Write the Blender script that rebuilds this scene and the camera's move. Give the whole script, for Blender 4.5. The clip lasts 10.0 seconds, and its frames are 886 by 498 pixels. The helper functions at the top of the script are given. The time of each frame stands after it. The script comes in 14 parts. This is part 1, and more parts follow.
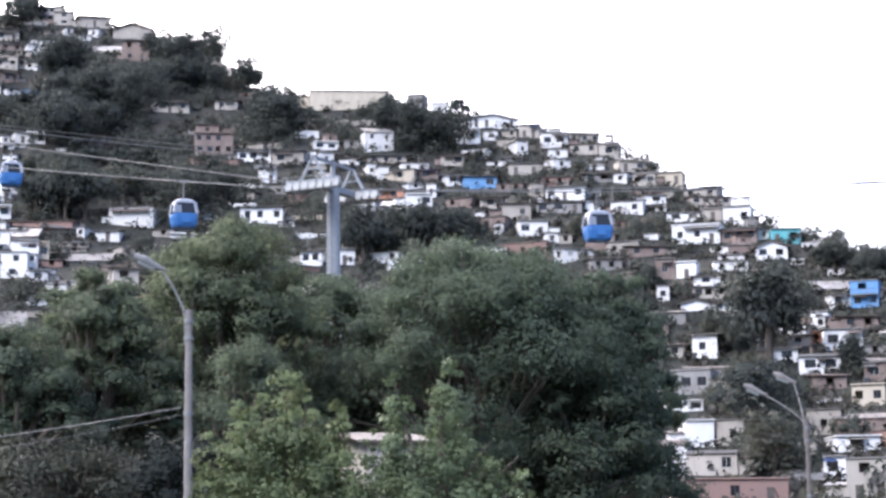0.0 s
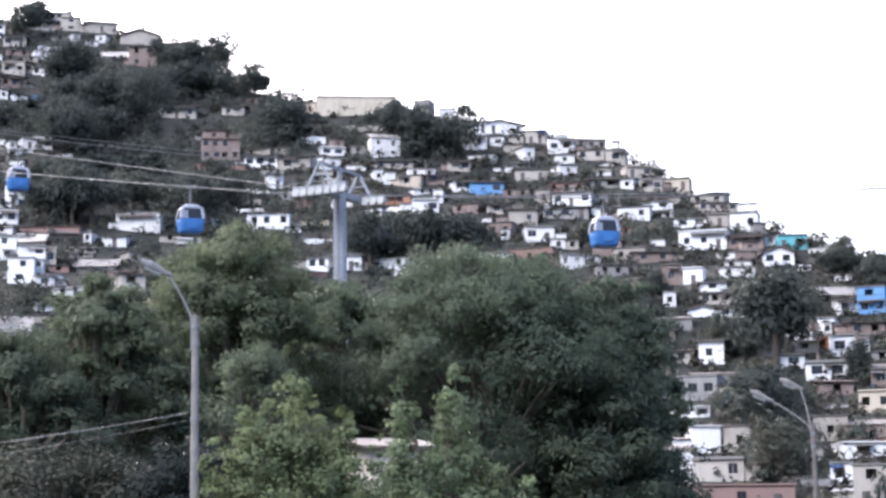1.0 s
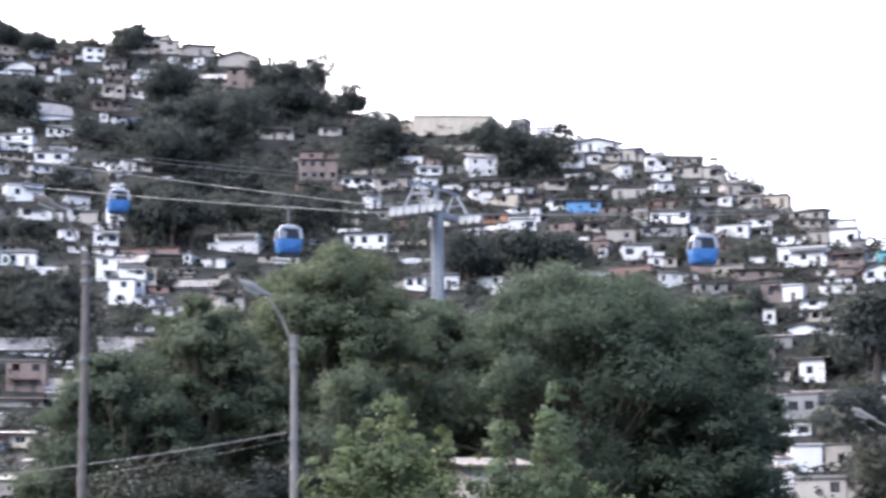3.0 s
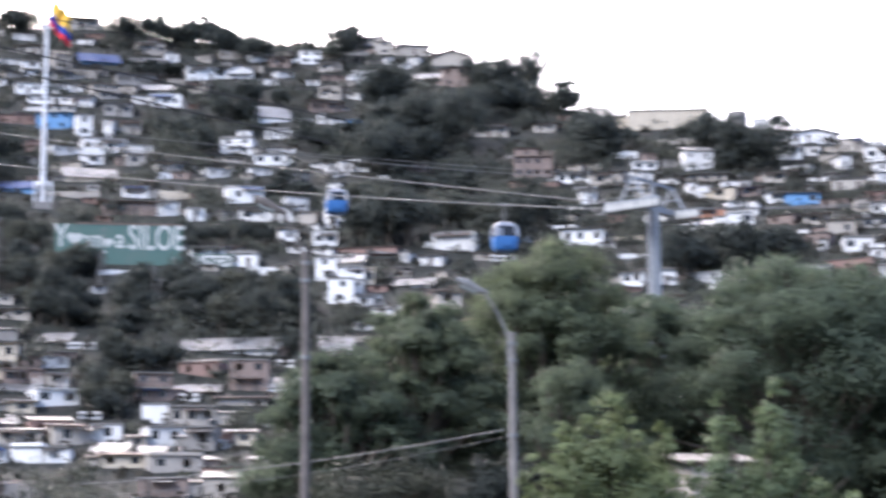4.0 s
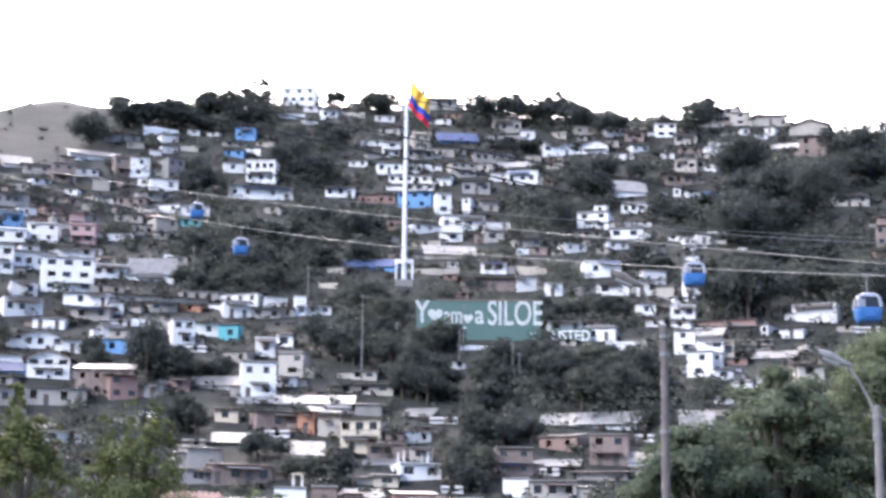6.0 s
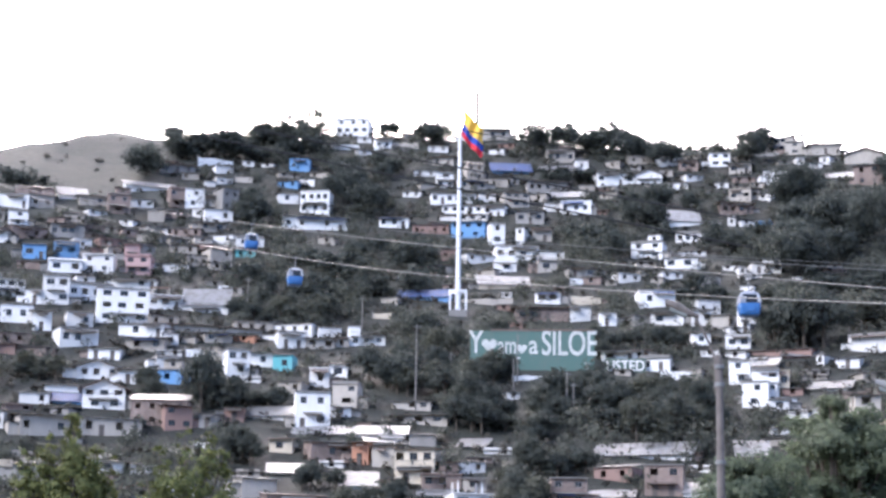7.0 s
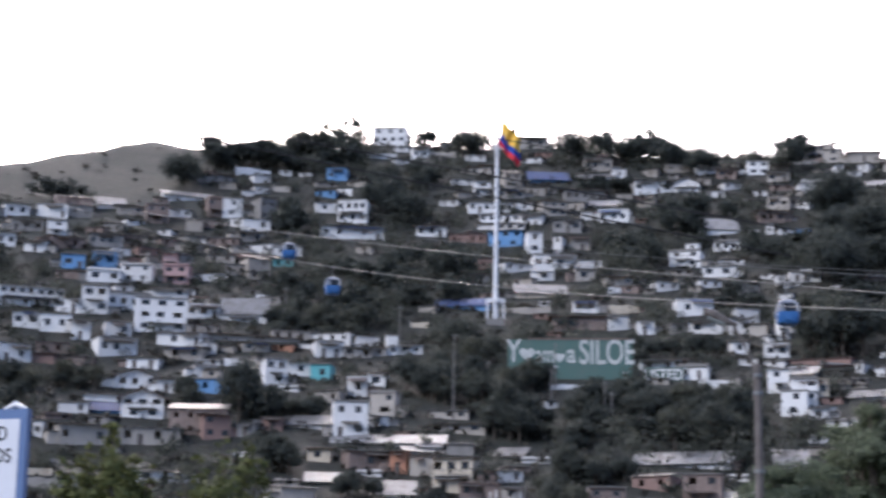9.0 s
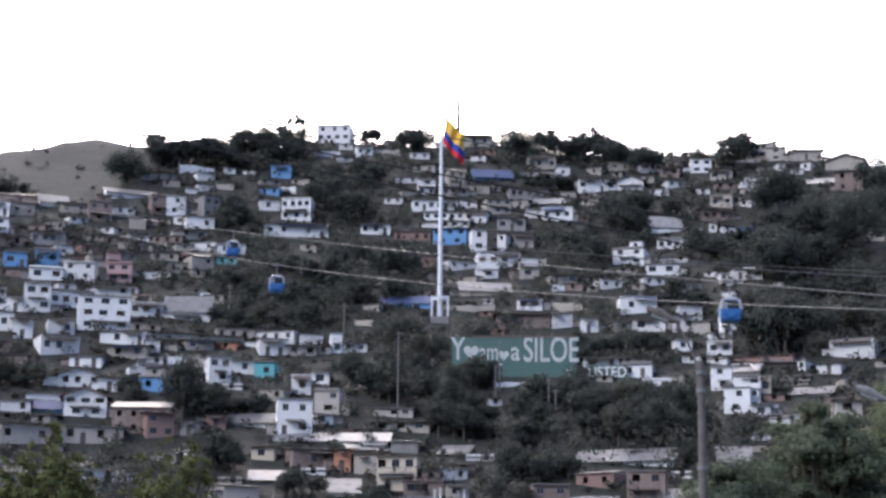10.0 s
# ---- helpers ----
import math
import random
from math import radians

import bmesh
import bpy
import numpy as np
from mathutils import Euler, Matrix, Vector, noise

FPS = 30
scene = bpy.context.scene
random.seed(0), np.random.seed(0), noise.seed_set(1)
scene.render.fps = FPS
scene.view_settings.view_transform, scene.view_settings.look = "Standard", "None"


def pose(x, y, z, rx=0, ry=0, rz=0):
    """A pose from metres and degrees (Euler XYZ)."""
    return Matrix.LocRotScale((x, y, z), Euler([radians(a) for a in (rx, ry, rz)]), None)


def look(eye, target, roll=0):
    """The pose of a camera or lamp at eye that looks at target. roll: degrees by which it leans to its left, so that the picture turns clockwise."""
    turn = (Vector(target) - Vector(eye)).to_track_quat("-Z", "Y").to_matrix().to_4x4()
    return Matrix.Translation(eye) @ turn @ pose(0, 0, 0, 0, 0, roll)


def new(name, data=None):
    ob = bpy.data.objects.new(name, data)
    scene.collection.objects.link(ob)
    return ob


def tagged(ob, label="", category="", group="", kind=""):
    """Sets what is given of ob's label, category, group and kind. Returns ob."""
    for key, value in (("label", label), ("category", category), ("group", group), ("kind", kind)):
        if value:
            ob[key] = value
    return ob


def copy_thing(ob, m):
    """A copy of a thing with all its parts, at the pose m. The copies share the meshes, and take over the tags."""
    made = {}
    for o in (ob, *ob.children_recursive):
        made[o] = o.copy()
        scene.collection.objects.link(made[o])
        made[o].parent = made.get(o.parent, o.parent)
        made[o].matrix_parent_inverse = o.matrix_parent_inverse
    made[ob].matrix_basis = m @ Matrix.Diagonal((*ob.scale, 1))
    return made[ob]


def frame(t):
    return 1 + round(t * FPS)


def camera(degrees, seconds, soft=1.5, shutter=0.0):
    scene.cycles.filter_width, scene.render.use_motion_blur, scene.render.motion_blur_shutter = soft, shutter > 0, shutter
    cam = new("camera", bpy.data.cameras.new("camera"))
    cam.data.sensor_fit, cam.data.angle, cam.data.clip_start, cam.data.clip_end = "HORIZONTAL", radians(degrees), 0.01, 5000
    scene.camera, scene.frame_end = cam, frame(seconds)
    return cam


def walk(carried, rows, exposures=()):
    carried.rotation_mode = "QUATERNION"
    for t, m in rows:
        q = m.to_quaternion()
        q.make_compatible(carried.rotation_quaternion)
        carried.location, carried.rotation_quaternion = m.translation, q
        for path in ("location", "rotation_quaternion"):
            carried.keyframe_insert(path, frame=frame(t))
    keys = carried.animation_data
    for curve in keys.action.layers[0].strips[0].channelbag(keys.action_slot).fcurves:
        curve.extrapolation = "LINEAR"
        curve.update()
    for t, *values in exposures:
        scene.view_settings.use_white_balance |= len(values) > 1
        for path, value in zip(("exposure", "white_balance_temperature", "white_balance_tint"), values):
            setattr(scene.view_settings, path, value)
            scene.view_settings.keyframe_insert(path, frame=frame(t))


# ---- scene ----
cam = camera(25, 10.0, soft=2.8, shutter=0.7)
walk(cam, [
    (0.00, look((0, 0, 2), (-0.000, 100.000, 17.838), -0.82)),
    (0.50, look((0, 0, 2), (-0.031, 100.000, 17.859), -0.77)),
    (1.00, look((0, 0, 2), (-0.330, 99.999, 18.137), -0.74)),
    (1.50, look((0, 0, 2), (-1.015, 99.995, 18.542), -0.63)),
    (2.00, look((0, 0, 2), (-1.884, 99.982, 18.953), -0.53)),
    (2.20, look((0, 0, 2), (-2.280, 99.974, 19.104), -0.53)),
    (3.30, look((0, 0, 2), (-7.524, 99.717, 19.146), -0.65)),
    (3.50, look((0, 0, 2), (-9.566, 99.541, 19.087), -0.62)),
    (4.00, look((0, 0, 2), (-16.148, 98.688, 19.102), -0.45)),
    (4.50, look((0, 0, 2), (-22.510, 97.434, 19.824), -0.20)),
    (5.00, look((0, 0, 2), (-27.683, 96.092, 20.924), 0.07)),
    (5.50, look((0, 0, 2), (-31.368, 94.953, 21.971), 0.38)),
    (6.00, look((0, 0, 2), (-33.703, 94.150, 22.915), 0.63)),
    (7.50, look((0, 0, 2), (-37.023, 92.894, 24.870), 0.87)),
    (8.00, look((0, 0, 2), (-37.793, 92.584, 25.004), 0.97)),
    (8.50, look((0, 0, 2), (-39.191, 92.000, 24.931), 1.12)),
    (8.75, look((0, 0, 2), (-39.555, 91.845, 24.921), 1.08)),
    (9.00, look((0, 0, 2), (-38.085, 92.464, 24.899), 0.96)),
    (9.50, look((0, 0, 2), (-35.639, 93.434, 24.877), 0.71)),
    (10.00, look((0, 0, 2), (-35.425, 93.515, 24.825), 0.59)),
], [(0, 1.99, 5900, 15), (2, 1.99, 5900, 15), (3.5, 1.96, 5900, 15), (5, 2.11, 5900, 15), (6, 2.21, 5900, 15), (7.5, 2.10, 5900, 15), (8.2, 1.37, 5900, 15), (9, 1.25, 5900, 15), (10, 1.25, 5900, 15)])
# ---- world and light ----
EYE = 2.0
world = bpy.data.worlds.new("sky")
scene.world = world
world.use_nodes = True
nt = world.node_tree
sky = nt.nodes.new("ShaderNodeTexSky")
sky.sky_type = "NISHITA"
sky.sun_disc = False
sky.sun_elevation = radians(34)
sky.sun_rotation = radians(-35)
sky.dust_density = 6.5
sky.air_density = 0.6
sky.ozone_density = 0.8
nt.links.new(sky.outputs[0], nt.nodes["Background"].inputs[0])
nt.nodes["Background"].inputs[1].default_value = 0.15

# Added as frontal fill for the house fronts; the sky's sun stands ahead-left.
sun = new("sun", bpy.data.lights.new("sun", "SUN"))
sun.data.energy = 1.15
sun.data.angle = radians(30)
sun.data.color = (1.0, 0.96, 0.9)
sun.matrix_world = look((0, 0, 60), (0.3 * 60, 0.5 * 60, -0.42 * 60 + 60))


# ---- materials ----
def material(name, rough=0.8, metal=0.0):
    m = bpy.data.materials.new(name)
    m.use_nodes = True
    b = m.node_tree.nodes["Principled BSDF"]
    b.inputs["Roughness"].default_value = rough
    b.inputs["Metallic"].default_value = metal
    return m, m.node_tree, b


def ramp(nt, fac, stops):
    r = nt.nodes.new("ShaderNodeValToRGB")
    while len(r.color_ramp.elements) < len(stops):
        r.color_ramp.elements.new(0.5)
    for e, (p, c) in zip(r.color_ramp.elements, stops):
        e.position, e.color = p, (*c, 1)
    nt.links.new(fac, r.inputs[0])
    return r.outputs[0]


def coords(nt, scale=(1, 1, 1), kind="Object"):
    c, mp = nt.nodes.new("ShaderNodeTexCoord"), nt.nodes.new("ShaderNodeMapping")
    mp.inputs["Scale"].default_value = scale
    nt.links.new(c.outputs[kind], mp.inputs[0])
    return mp.outputs[0]


def noise_tex(nt, vec, scale, detail=4.0, rough=0.6):
    n = nt.nodes.new("ShaderNodeTexNoise")
    n.inputs["Scale"].default_value, n.inputs["Detail"].default_value = scale, detail
    n.inputs["Roughness"].default_value = rough
    nt.links.new(vec, n.inputs["Vector"])
    return n.outputs["Fac"]


def mix(nt, a, b, fac, mode="MIX"):
    m = nt.nodes.new("ShaderNodeMix")
    m.data_type, m.blend_type = "RGBA", mode
    for sock, val in ((m.inputs[0], fac), (m.inputs[6], a), (m.inputs[7], b)):
        if hasattr(val, "links"):
            nt.links.new(val, sock)
        elif isinstance(val, tuple):
            sock.default_value = (*val, 1)
        else:
            sock.default_value = val
    return m.outputs[2]


def bump(nt, b, height, strength=0.4, dist=0.05):
    n = nt.nodes.new("ShaderNodeBump")
    n.inputs["Strength"].default_value, n.inputs["Distance"].default_value = strength, dist
    nt.links.new(height, n.inputs["Height"])
    nt.links.new(n.outputs[0], b.inputs["Normal"])


def plaster(name, base, stain, rough=0.85, amount=0.55):
    """Painted render: broad weather stains running down, fine grain, house to house differences."""
    m, nt, b = material(name, rough)
    big = noise_tex(nt, coords(nt, (0.5, 0.5, 0.16)), 1.3, 6, 0.65)
    fine = noise_tex(nt, coords(nt), 7.0, 5)
    rnd = nt.nodes.new("ShaderNodeObjectInfo").outputs["Random"]
    k = ramp(nt, big, [(0.42, (0, 0, 0)), (0.72, (amount,) * 3)])
    col = mix(nt, base, stain, k)
    col = mix(nt, col, ramp(nt, fine, [(0.3, (0.85, 0.85, 0.85)), (0.7, (1, 1, 1))]), 0.7, "MULTIPLY")
    col = mix(nt, col, ramp(nt, rnd, [(0.0, (0.78, 0.77, 0.76)), (0.45, (0.95, 0.95, 0.95)), (1.0, (1, 1, 1))]), 1.0, "MULTIPLY")
    nt.links.new(col, b.inputs["Base Color"])
    bump(nt, b, fine, 0.3, 0.02)
    return m


def brickwork(name, c1, c2, mortar):
    m, nt, b = material(name, 0.9)
    br = nt.nodes.new("ShaderNodeTexBrick")
    for key, val in (("Color1", c1), ("Color2", c2), ("Mortar", mortar)):
        br.inputs[key].default_value = (*val, 1)
    br.inputs["Scale"].default_value = 1.0
    br.inputs["Brick Width"].default_value, br.inputs["Row Height"].default_value = 0.42, 0.2
    br.inputs["Mortar Size"].default_value = 0.015
    sep, com, add = (nt.nodes.new("ShaderNodeSeparateXYZ"), nt.nodes.new("ShaderNodeCombineXYZ"), nt.nodes.new("ShaderNodeMath"))
    nt.links.new(coords(nt), sep.inputs[0])
    nt.links.new(sep.outputs[0], add.inputs[0])
    nt.links.new(sep.outputs[1], add.inputs[1])
    nt.links.new(add.outputs[0], com.inputs[0])
    nt.links.new(sep.outputs[2], com.inputs[1])
    nt.links.new(com.outputs[0], br.inputs["Vector"])
    big = noise_tex(nt, coords(nt, (0.5, 0.5, 0.2)), 1.2, 5)
    col = mix(nt, br.outputs["Color"], ramp(nt, big, [(0.3, (0.55, 0.53, 0.52)), (0.7, (1, 1, 1))]), 1.0, "MULTIPLY")
    nt.links.new(col, b.inputs["Base Color"])
    bump(nt, b, br.outputs["Fac"], 0.3, -0.02)
    return m


def sheet(name, base, rust, amount=0.5, metal=0.0, rough=0.55):
    """Corrugated roofing: ribs along the slope, rust and lichen patches."""
    m, nt, b = material(name, rough, metal)
    w = nt.nodes.new("ShaderNodeTexWave")
    w.inputs["Scale"].default_value = 3.6
    nt.links.new(coords(nt), w.inputs["Vector"])
    big = noise_tex(nt, coords(nt), 0.7, 6, 0.7)
    rnd = nt.nodes.new("ShaderNodeObjectInfo").outputs["Random"]
    col = mix(nt, base, rust, ramp(nt, big, [(0.42, (0, 0, 0)), (0.62, (amount,) * 3)]))
    col = mix(nt, col, ramp(nt, rnd, [(0.0, (0.55, 0.55, 0.55)), (1.0, (1, 1, 1))]), 1.0, "MULTIPLY")
    nt.links.new(col, b.inputs["Base Color"])
    bump(nt, b, w.outputs["Fac"], 0.5, 0.05)
    return m


def leaves(name, dark, light, sub=0.15):
    m, nt, b = material(name, 0.7)
    isl = nt.nodes.new("ShaderNodeNewGeometry").outputs["Random Per Island"]
    rnd = nt.nodes.new("ShaderNodeObjectInfo").outputs["Random"]
    patch = noise_tex(nt, coords(nt), 0.6, 3)
    col = ramp(nt, isl, [(0.0, dark), (0.6, tuple((a + c) / 2 for a, c in zip(dark, light))), (1.0, light)])
    col = mix(nt, col, ramp(nt, patch, [(0.35, (0.75, 0.77, 0.78)), (0.65, (1.1, 1.08, 1.0))]), 1.0, "MULTIPLY")
    col = mix(nt, col, ramp(nt, rnd, [(0.0, (0.7, 0.75, 0.8)), (0.6, (1, 1, 1)), (1.0, (1.15, 1.08, 0.95))]), 1.0, "MULTIPLY")
    nt.links.new(col, b.inputs["Base Color"])
    b.inputs["Specular IOR Level"].default_value = 0.25
    tr, ms = nt.nodes.new("ShaderNodeBsdfTranslucent"), nt.nodes.new("ShaderNodeMixShader")
    nt.links.new(col, tr.inputs["Color"])
    ms.inputs[0].default_value = sub
    nt.links.new(b.outputs[0], ms.inputs[1])
    nt.links.new(tr.outputs[0], ms.inputs[2])
    nt.links.new(ms.outputs[0], nt.nodes["Material Output"].inputs[0])
    return m


def plain(name, color, rough=0.6, metal=0.0, vary=0.25, scale=3.0):
    m, nt, b = material(name, rough, metal)
    n = noise_tex(nt, coords(nt), scale, 5)
    lo = tuple(c * (1 - vary) for c in color)
    nt.links.new(ramp(nt, n, [(0.3, lo), (0.7, color)]), b.inputs["Base Color"])
    bump(nt, b, n, 0.1, 0.01)
    return m


def hill_ground():
    m, nt, b = material("hillside_soil", 0.95)
    v = coords(nt)
    big, mid, fine = noise_tex(nt, v, 0.03, 5), noise_tex(nt, v, 0.22, 6, 0.7), noise_tex(nt, v, 1.6, 5, 0.7)
    col = ramp(nt, mid, [(0.3, (0.022, 0.026, 0.022)), (0.5, (0.034, 0.037, 0.03)), (0.72, (0.075, 0.062, 0.052))])
    col = mix(nt, col, (0.036, 0.04, 0.03), ramp(nt, big, [(0.45, (0, 0, 0)), (0.65, (0.6, 0.6, 0.6))]))
    col = mix(nt, col, ramp(nt, fine, [(0.3, (0.45, 0.45, 0.45)), (0.7, (1.1, 1.1, 1.1))]), 1.0, "MULTIPLY")
    nt.links.new(col, b.inputs["Base Color"])
    bump(nt, b, fine, 0.8, 0.4)
    return m


WALLS = {
    "W": plaster("white_paint", (0.92, 0.915, 0.905), (0.6, 0.58, 0.55), 0.85, 0.4),
    "C": plaster("bare_render", (0.5, 0.46, 0.41), (0.27, 0.24, 0.21)),
    "G": plaster("grey_concrete", (0.34, 0.33, 0.32), (0.18, 0.17, 0.16)),
    "Y": plaster("sand_paint", (0.68, 0.6, 0.48), (0.4, 0.34, 0.26)),
    "U": plaster("blue_paint", (0.16, 0.35, 0.64), (0.26, 0.37, 0.5)),
    "T": plaster("turquoise_paint", (0.14, 0.46, 0.5), (0.24, 0.36, 0.38)),
    "O": plaster("orange_paint", (0.5, 0.25, 0.16), (0.34, 0.22, 0.17)),
    "R": plaster("red_paint", (0.36, 0.235, 0.2), (0.28, 0.21, 0.19)),
    "P": plaster("pink_paint", (0.5, 0.34, 0.33), (0.36, 0.27, 0.26)),
    "B": brickwork("clay_block", (0.33, 0.25, 0.215), (0.26, 0.195, 0.17), (0.33, 0.3, 0.28)),
}
WALL_WORDS = {"W": "white-painted", "C": "bare cement-rendered", "G": "grey concrete", "Y": "sand-coloured", "U": "blue-painted",
              "T": "turquoise-painted", "O": "orange-painted", "R": "dull red", "P": "pink-painted", "B": "unplastered clay-block"}
M_ZINC = sheet("fibre_cement_sheet", (0.19, 0.18, 0.17), (0.16, 0.11, 0.08), 0.7)
M_LIGHT = sheet("pale_metal_sheet", (0.29, 0.29, 0.295), (0.16, 0.145, 0.13), 0.8, 0.0, 0.5)
M_CLAY = sheet("clay_roof", (0.23, 0.175, 0.15), (0.15, 0.12, 0.105), 0.6, 0.0, 0.85)
M_BLUE = sheet("blue_sheet", (0.05, 0.1, 0.28), (0.12, 0.14, 0.2), 0.5, 0.0, 0.75)
M_SLAB = plaster("slab_edge", (0.27, 0.26, 0.25), (0.18, 0.17, 0.16))
M_FRAME = plain("window_frame_paint", (0.4, 0.39, 0.38), 0.6)
M_DARKFRAME = plain("dark_frame_paint", (0.07, 0.06, 0.055), 0.6)
M_DOOR = plain("door_paint", (0.13, 0.11, 0.1), 0.6)
M_GLASS, _, _b = material("window_glass", 0.12)
_b.inputs["Base Color"].default_value = (0.02, 0.022, 0.026, 1)
M_TANK = plain("tank_plastic", (0.03, 0.035, 0.04), 0.5)
M_LEAF = leaves("hill_leaves", (0.058, 0.067, 0.063), (0.098, 0.109, 0.097), 0.4)
M_LEAFD = leaves("dark_canopy_leaves", (0.09, 0.114, 0.083), (0.155, 0.194, 0.128), 0.5)
M_LEAFB = leaves("bright_leaves", (0.095, 0.128, 0.075), (0.165, 0.21, 0.115), 0.25)
M_LEAFY = leaves("yellowish_leaves", (0.075, 0.095, 0.035), (0.21, 0.215, 0.075), 0.2)
# Canopy leaf copies with shade put into the colour: dark, then half-way.
M_LEAFS = leaves("shade_painted_leaves", (0.026, 0.031, 0.027), (0.052, 0.06, 0.048), 0.2)
M_LEAFM = leaves("half_shade_leaves", (0.085, 0.106, 0.078), (0.145, 0.178, 0.116), 0.5)
M_SCRUB = leaves("dry_scrub", (0.045, 0.046, 0.043), (0.085, 0.08, 0.071), 0.3)
M_BARK = plain("bark", (0.12, 0.1, 0.08), 0.95, 0, 0.5)
M_STEEL = plain("galvanised_steel", (0.2, 0.205, 0.21), 0.6, 0.0)
M_TOWER = plain("tower_paint", (0.31, 0.33, 0.355), 0.5)
M_POLE = plain("concrete_post", (0.24, 0.225, 0.215), 0.9, 0, 0.35)
M_POLE_BROWN = plain("weathered_post", (0.17, 0.15, 0.14), 0.9, 0, 0.4)
M_SHEAVE = plain("worn_white_paint", (0.58, 0.58, 0.56), 0.6, 0, 0.3)
M_LENS = plain("lamp_lens", (0.2, 0.22, 0.22), 0.4, 0, 0.1)
M_CABIN = plain("cabin_pale_paint", (0.24, 0.27, 0.33), 0.45, 0, 0.08)
M_TILE = plain("red_roof_tile", (0.14, 0.055, 0.05), 0.8, 0, 0.35)
M_WHITE = plain("white_enamel", (0.82, 0.83, 0.85), 0.4, 0, 0.08)
M_CABBLUE = plain("cabin_blue", (0.045, 0.16, 0.42), 0.35, 0, 0.1)
M_CABLE = plain("steel_rope", (0.19, 0.19, 0.19), 0.6, 0.2)
M_WIRE = plain("black_wire", (0.02, 0.02, 0.022), 0.7)
M_SOIL = hill_ground()


def dry_grass():
    m, nt, b = material("dry_hilltop_grass", 0.95)
    v = coords(nt)
    mid, fine = noise_tex(nt, v, 0.05, 6, 0.65), noise_tex(nt, v, 0.9, 6, 0.7)
    col = ramp(nt, mid, [(0.35, (0.04, 0.045, 0.038)), (0.6, (0.063, 0.064, 0.054)), (0.75, (0.09, 0.085, 0.074))])
    col = mix(nt, col, ramp(nt, fine, [(0.3, (0.7, 0.7, 0.7)), (0.7, (1.1, 1.1, 1.1))]), 1.0, "MULTIPLY")
    nt.links.new(col, b.inputs["Base Color"])
    bump(nt, b, fine, 0.6, 0.3)
    return m


M_GRASS = dry_grass()


# ---- mesh helpers ----
def mesh_of(name, verts, faces, mat, mats=None, idx=None):
    me = bpy.data.meshes.new(name)
    me.from_pydata(verts, [], faces)
    for mm in (mats or [mat]):
        me.materials.append(mm)
    if idx is not None:
        me.polygons.foreach_set("material_index", idx)
    me.update()
    return me


def put(name, me, parent=None, m=None, label=""):
    ob = new(name, me)
    ob.parent = parent
    if m is not None:
        ob.matrix_basis = m
    return tagged(ob, label)


def box(V, F, x0, x1, y0, y1, z0, z1):
    n = len(V)
    V += [(x0, y0, z0), (x1, y0, z0), (x1, y1, z0), (x0, y1, z0), (x0, y0, z1), (x1, y0, z1), (x1, y1, z1), (x0, y1, z1)]
    F += [tuple(n + k for k in q) for q in ((0, 3, 2, 1), (4, 5, 6, 7), (0, 1, 5, 4), (1, 2, 6, 5), (2, 3, 7, 6), (3, 0, 4, 7))]


def tube(V, F, pts, radii, seg=8):
    """A tapered tube through the points, closed at both ends."""
    n0 = len(V)
    for i, p in enumerate(pts):
        p = Vector(p)
        a, b = Vector(pts[max(i - 1, 0)]), Vector(pts[min(i + 1, len(pts) - 1)])
        d = (b - a).normalized()
        u = d.cross(Vector((0.31, 0.17, 0.94))).normalized()
        if abs(d.z) > 0.9:
            u = d.cross(Vector((0, 1, 0))).normalized()
        v = d.cross(u)
        for k in range(seg):
            t = 2 * math.pi * k / seg
            V.append(tuple(p + (u * math.cos(t) + v * math.sin(t)) * radii[i]))
    for i in range(len(pts) - 1):
        for k in range(seg):
            a, b = n0 + i * seg + k, n0 + i * seg + (k + 1) % seg
            F.append((a, b, b + seg, a + seg))
    F.append(tuple(n0 + k for k in reversed(range(seg))))
    F.append(tuple(n0 + (len(pts) - 1) * seg + k for k in range(seg)))


def tube_mesh(name, pts, radii, mat, seg=8):
    V, F = [], []
    if not hasattr(radii, "__len__"):
        radii = [radii] * len(pts)
    tube(V, F, pts, radii, seg)
    return mesh_of(name, V, F, mat)


def box_mesh(name, dims, mat):
    V, F = [], []
    box(V, F, *dims)
    me = mesh_of(name, V, F, mat)
    return me


def text_mesh(name, words, size, mat, extrude=0.01, bold=0.0, squeeze=1.0):
    cu = bpy.data.curves.new(name, "FONT")
    cu.body, cu.size, cu.extrude, cu.offset, cu.align_x = words, size, extrude, bold, "CENTER"
    ob = bpy.data.objects.new(name, cu)
    scene.collection.objects.link(ob)
    bpy.context.view_layer.update()
    me = bpy.data.meshes.new_from_object(ob.evaluated_get(bpy.context.evaluated_depsgraph_get()))
    bpy.data.objects.remove(ob)
    me.materials.clear()
    me.materials.append(mat)
    me.transform(Matrix.Diagonal((squeeze, 1, 1, 1)))
    return me


